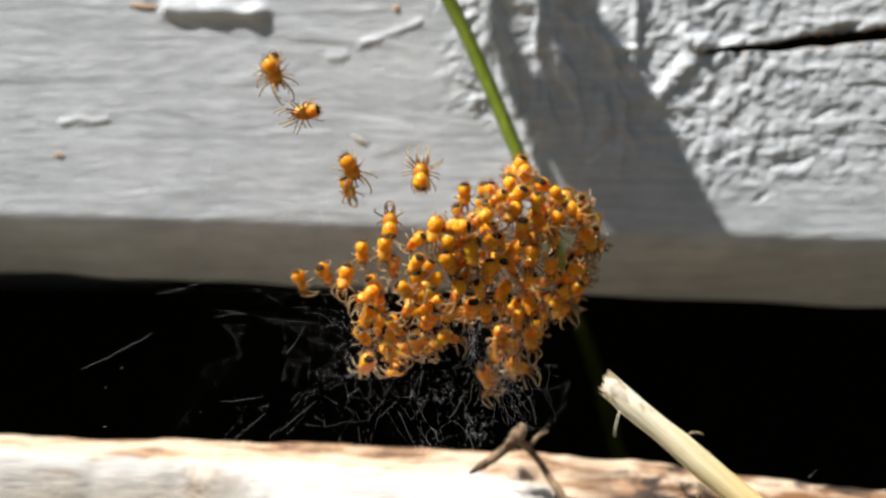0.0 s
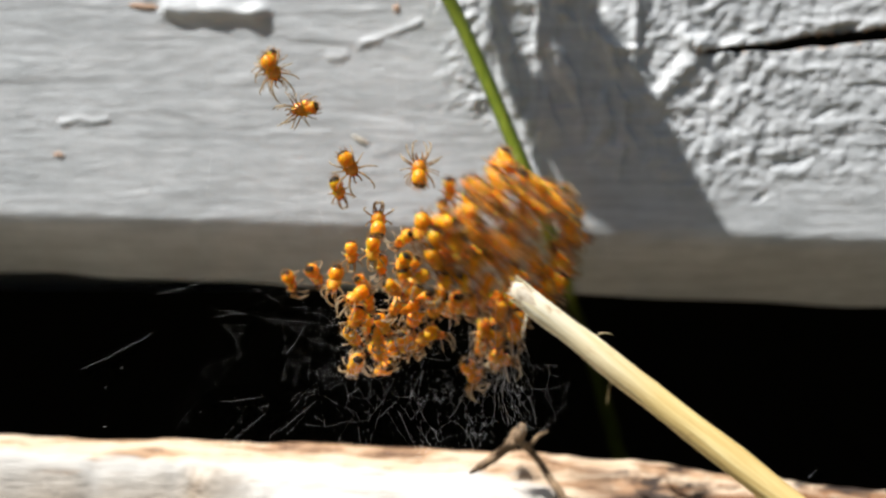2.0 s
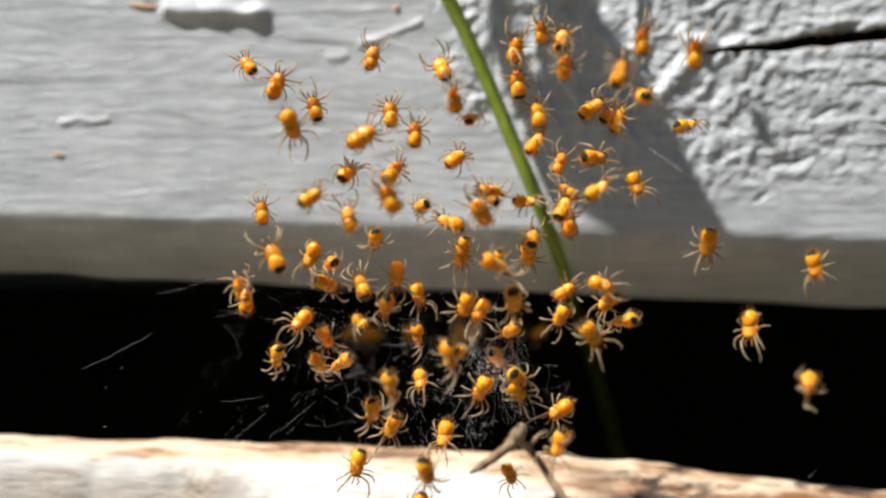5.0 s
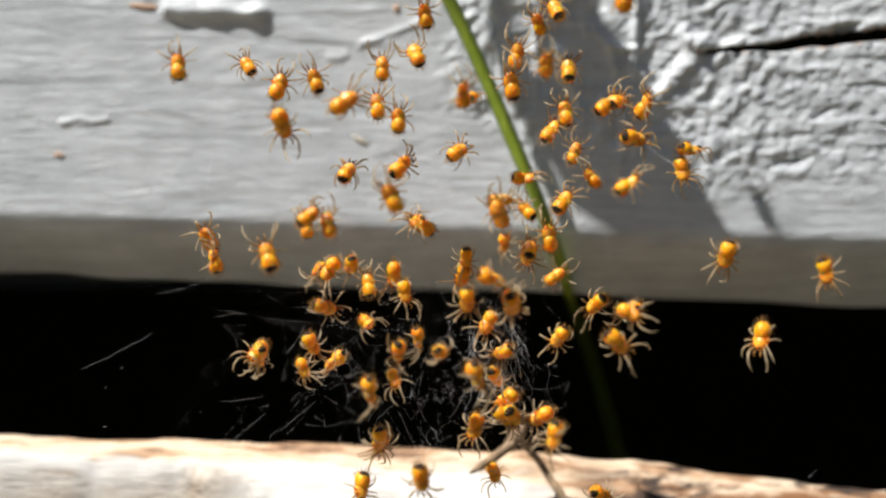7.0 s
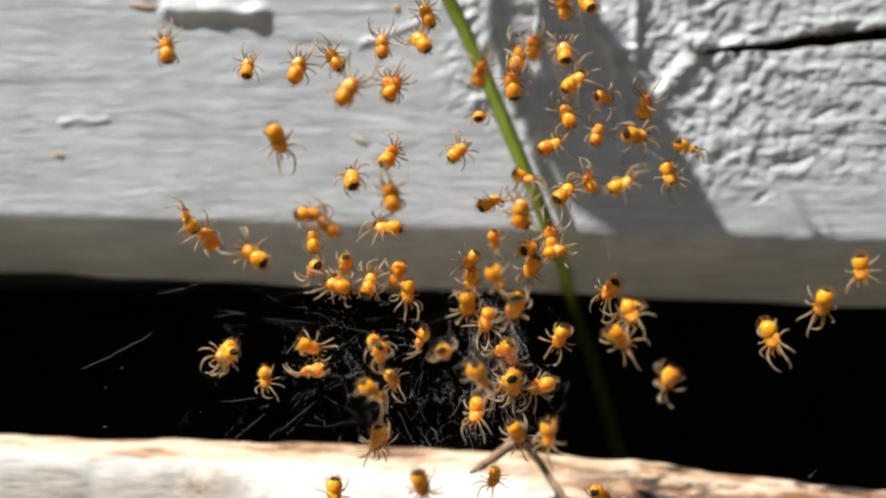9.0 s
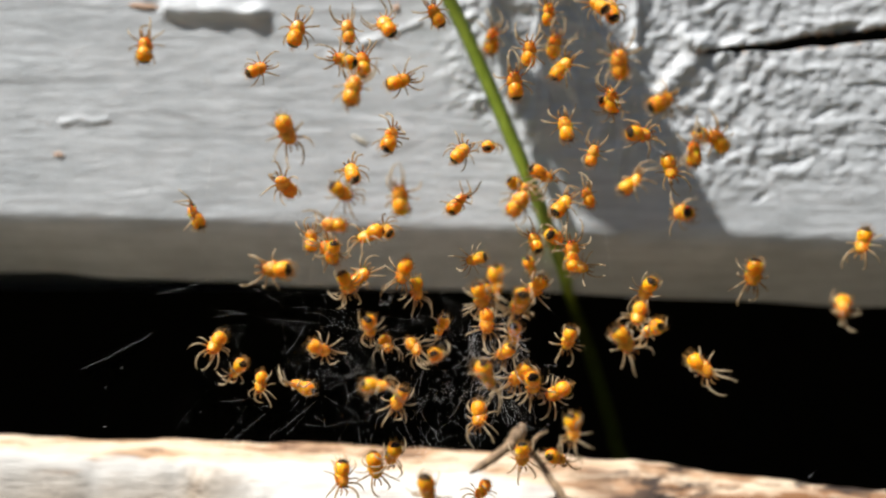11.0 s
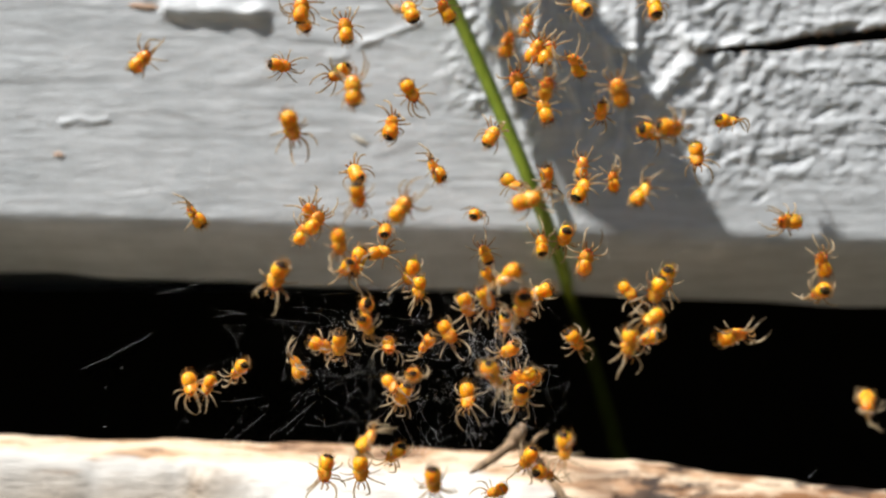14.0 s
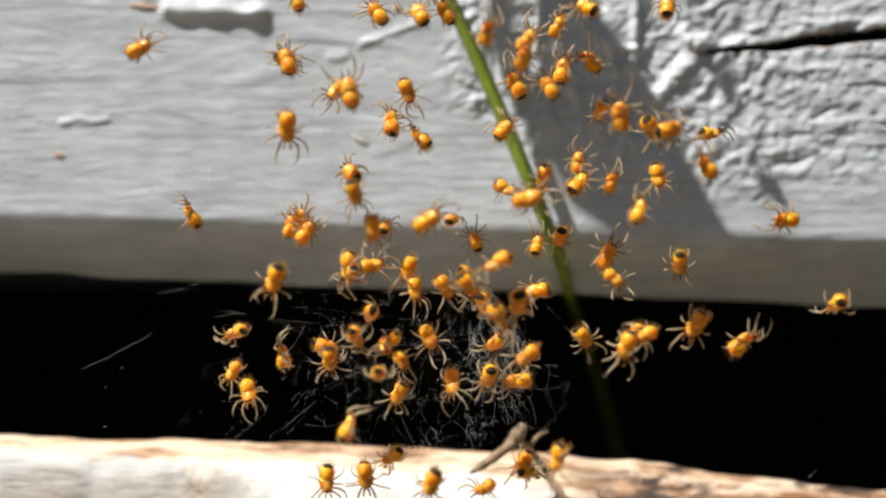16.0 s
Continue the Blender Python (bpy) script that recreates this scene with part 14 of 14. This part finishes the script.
    walk(b[176], [(0, at(4.54, -1.4, -5, -67, 4, -6)), (1, at(4.13, -1.4, -4.94, -67, 4, -6)), (1.5, at(3.66, -1.4, -4.6, -67, 4, -6)), (1.94, at(3.78, -1.4, -4.73, -67, 4, -6)), (2, at(3.52, -1.4, -4.53, -67, 4, -6)), (2.06, at(3.26, -1.4, -4.33, -67, 4, -6)), (2.4, at(2.1, 13, -6, -27, 4, 0)), (2.8, at(2.1, 38, -6.5, -27, 4, 0)), (3.4, at(2.1, 48, 6, -27, 4, 0)), (16, at(2.1, 48, 9, -27, 4, 0))])
    walk(b[177], [(0, at(-0.92, -2.3, -3.19, -82, 10, 20)), (1, at(-1.25, -2.3, -3.17, -82, 10, 20)), (1.5, at(-1.56, -2.3, -3.02, -82, 10, 20)), (2, at(-1.71, -2.3, -3.01, -82, 10, 20)), (2.6, at(-2, 13, -6, -42, 10, 0)), (3, at(-2, 38, -6.5, -42, 10, 0)), (3.6, at(-2, 48, 6, -42, 10, 0)), (16, at(-2, 48, 9, -42, 10, 0))])
    walk(b[178], [(0, at(22.59, -2.0, 90.29, -90, -56, -5)), (0.5, at(22.59, -2.0, 90.29, -90, -56, -5)), (1, at(22.59, -2.0, 90.29, -90, -56, -5)), (1.5, at(22.59, -2.0, 90.29, -90, -56, -5)), (1.8, at(22.59, -2.0, 90.29, -90, -56, -5)), (2, at(22.59, -2.0, 90.29, -90, -56, -5)), (2.5, at(20.58, -2.0, 86.27, -132, -50, -7)), (3, at(14.29, -2.0, 73.16, -199, -39, -10)), (3.5, at(8.00, -2.0, 60.04, -243, -33, -12)), (4, at(1.71, -2.0, 46.92, -263, -33, -12)), (6.5, at(0.10, -2.0, 43.31, -263, -33, -12)), (7, at(0.50, -2.0, 39.50, -262, -33, -12)), (7.5, at(0.99, -2.0, 38.89, -263, -33, -12)), (8, at(1.51, -2.0, 38.41, -261, -33, -12)), (8.5, at(3.32, -2.0, 37.29, -268, -33, -12)), (9, at(4.92, -2.0, 36.48, -266, -33, -12)), (11.5, at(6.53, -2.0, 30.06, -253, -33, -12)), (12, at(6.53, -2.0, 30.06, -268, -33, -12)), (12.5, at(6.53, -2.0, 30.06, -268, -33, -12)), (13, at(6.53, -2.0, 30.06, 84, -33, -12)), (13.5, at(6.53, -2.0, 30.06, -262, -33, -12)), (14, at(6.53, -2.0, 30.06, -259, -33, -12)), (14.5, at(6.53, -2.0, 30.06, -269, -33, -12)), (15, at(6.53, -2.0, 30.06, -263, -33, -12)), (15.5, at(6.53, -2.0, 30.06, -251, -33, -12)), (16, at(6.53, -2.0, 30.06, -246, -33, -12))])
    walk(b[179], [(0, at(14.56, -2.0, 90.29, -83, 73, -9)), (0.5, at(14.56, -2.0, 90.29, -83, 73, -9)), (1, at(14.56, -2.0, 90.29, -83, 73, -9)), (1.5, at(14.56, -2.0, 90.29, -83, 73, -9)), (1.8, at(14.56, -2.0, 90.29, -83, 73, -9)), (2, at(14.56, -2.0, 90.29, -83, 73, -9)), (2.5, at(14.56, -2.0, 90.29, -130, 56, -6)), (3, at(14.56, -2.0, 90.29, -211, 23, 1)), (3.5, at(14.56, -2.0, 90.29, -261, 6, 4)), (4, at(14.56, -2.0, 90.29, -262, 6, 4)), (6.5, at(14.56, -2.0, 90.29, 95, 6, 4)), (7, at(14.56, -2.0, 90.29, 94, 6, 4)), (7.5, at(14.56, -2.0, 90.29, 97, 6, 4)), (8, at(14.56, -2.0, 90.29, -261, 6, 4)), (8.5, at(14.56, -2.0, 90.29, -255, 6, 4)), (9, at(14.56, -2.0, 90.29, -253, 6, 4)), (11.5, at(13.76, -2.0, 82.26, -244, 6, 4)), (12, at(11.95, -2.0, 70.92, -234, 6, 4)), (12.5, at(10.14, -2.0, 59.57, -224, 6, 4)), (13, at(8.33, -2.0, 48.23, -226, 6, 4)), (13.5, at(6.53, -2.0, 36.89, -230, 6, 4)), (14, at(5.32, -2.0, 37.29, -239, 6, 4)), (14.5, at(2.51, -2.0, 37.89, -233, 6, 4)), (15, at(2.19, -2.0, 38.01, -226, 6, 4)), (15.5, at(1.91, -2.0, 38.49, -216, 6, 4)), (16, at(0.91, -2.0, 40.90, -209, 6, 4))])
    walk(b[180], [(0, at(6.53, -2.0, 90.29, -100, 39, -40)), (0.5, at(6.53, -2.0, 90.29, -100, 39, -40)), (1, at(6.53, -2.0, 90.29, -100, 39, -40)), (1.5, at(6.53, -2.0, 90.29, -100, 39, -40)), (1.8, at(6.53, -2.0, 90.29, -100, 39, -40)), (2, at(6.53, -2.0, 90.29, -100, 39, -40)), (2.5, at(6.53, -2.0, 90.29, -56, 34, -31)), (3, at(6.53, -2.0, 90.29, 29, 26, -12)), (3.5, at(6.53, -2.0, 90.29, 75, 21, -2)), (4, at(6.53, -2.0, 90.29, 66, 21, -2)), (6.5, at(6.53, -2.0, 90.29, 75, 21, -2)), (7, at(6.53, -2.0, 90.29, -278, 21, -2)), (7.5, at(6.53, -2.0, 90.29, 79, 21, -2)), (8, at(6.53, -2.0, 90.29, 76, 21, -2)), (8.5, at(6.53, -2.0, 90.29, 74, 21, -2)), (9, at(6.53, -2.0, 90.29, 79, 21, -2)), (11.5, at(6.53, -2.0, 90.29, -274, 21, -2)), (12, at(5.72, -2.0, 83.87, -278, 21, -2)), (12.5, at(4.92, -2.0, 77.44, -275, 21, -2)), (13, at(4.12, -2.0, 71.02, 78, 21, -2)), (13.5, at(3.32, -2.0, 64.59, 73, 21, -2)), (14, at(2.51, -2.0, 58.17, 66, 21, -2)), (14.5, at(0.10, -2.0, 51.74, 64, 21, -2)), (15, at(-1.10, -2.0, 50.14, 71, 21, -2)), (15.5, at(-1.70, -2.0, 48.93, 64, 21, -2)), (16, at(-1.90, -2.0, 48.13, 68, 21, -2))])
    walk(STRAW_THING, [(0, pose(8.64 * MM, -8.0 * MM, -7.05 * MM, 0, 40, -9)), (0.5, pose(6.53 * MM, -8.0 * MM, -5.39 * MM, 0, 40, -9)), (1, pose(4.72 * MM, -8.0 * MM, -5.42 * MM, 0, 40, -9)), (1.3, pose(4.32 * MM, -8.0 * MM, -4.41 * MM, 0, 40, -9)), (1.5, pose(3.98 * MM, -8.0 * MM, -2.67 * MM, 0, 38, -9)), (1.6, pose(5.55 * MM, -8.0 * MM, -3.80 * MM, 0, 38, -9)), (1.8, pose(3.62 * MM, -8.0 * MM, -1.87 * MM, 0, 38, -9)), (1.9, pose(3.80 * MM, -8.0 * MM, -2.05 * MM, 0, 38, -9)), (2, pose(3.62 * MM, -8.0 * MM, -1.87 * MM, 0, 38, -9)), (2.1, pose(1.04 * MM, -8.0 * MM, -0.52 * MM, 0, 38, -9)), (2.2, pose(-2.21 * MM, -8.0 * MM, 3.16 * MM, 0, 38, -9)), (2.3, pose(4.93 * MM, -8.0 * MM, -4.26 * MM, 0, 40, -9)), (2.4, pose(12.13 * MM, -8.0 * MM, -11.46 * MM, 0, 40, -9)), (2.6, pose(23.78 * MM, -8.0 * MM, -22.65 * MM, 0, 40, -9)), (3.2, pose(28.07 * MM, -8.0 * MM, -32.45 * MM, 0, 40, -9)), (16, pose(28.07 * MM, -8.0 * MM, -32.45 * MM, 0, 40, -9))])
    def strand(x, z, turn):
        return pose(x * MM, (-1 - 6 * min(1, max(0, x - 6) / 4)) * MM, z * MM, 0, turn, 0)
    walk(STRAND, [(0, strand(6.6, -1.2, 70)), (2, strand(6.0, -0.6, 66)), (2.5, strand(7.4, 2.2, 55)), (3, strand(9.6, 4.4, 45)), (4, strand(11.4, 5.2, 38)),
                  (6.5, strand(12.5, 4.85, 35)), (7.5, strand(12.25, 4.9, 34)), (9, strand(12.2, 4.9, 33)), (11.5, strand(12.5, 5.2, 30)), (13.5, strand(12.4, 5.3, 28)), (16, strand(13.6, 4.9, 30))])
    rnd = random.Random(21)
    for i, spider in enumerate(b):
        legs = [o for o in spider.children if o.name.startswith("leg")]
        for n, leg in enumerate(legs):
            walk(leg, leg_rows(i in HUDDLED, rnd, -1 if n < 4 else 1, n % 4))


motions()
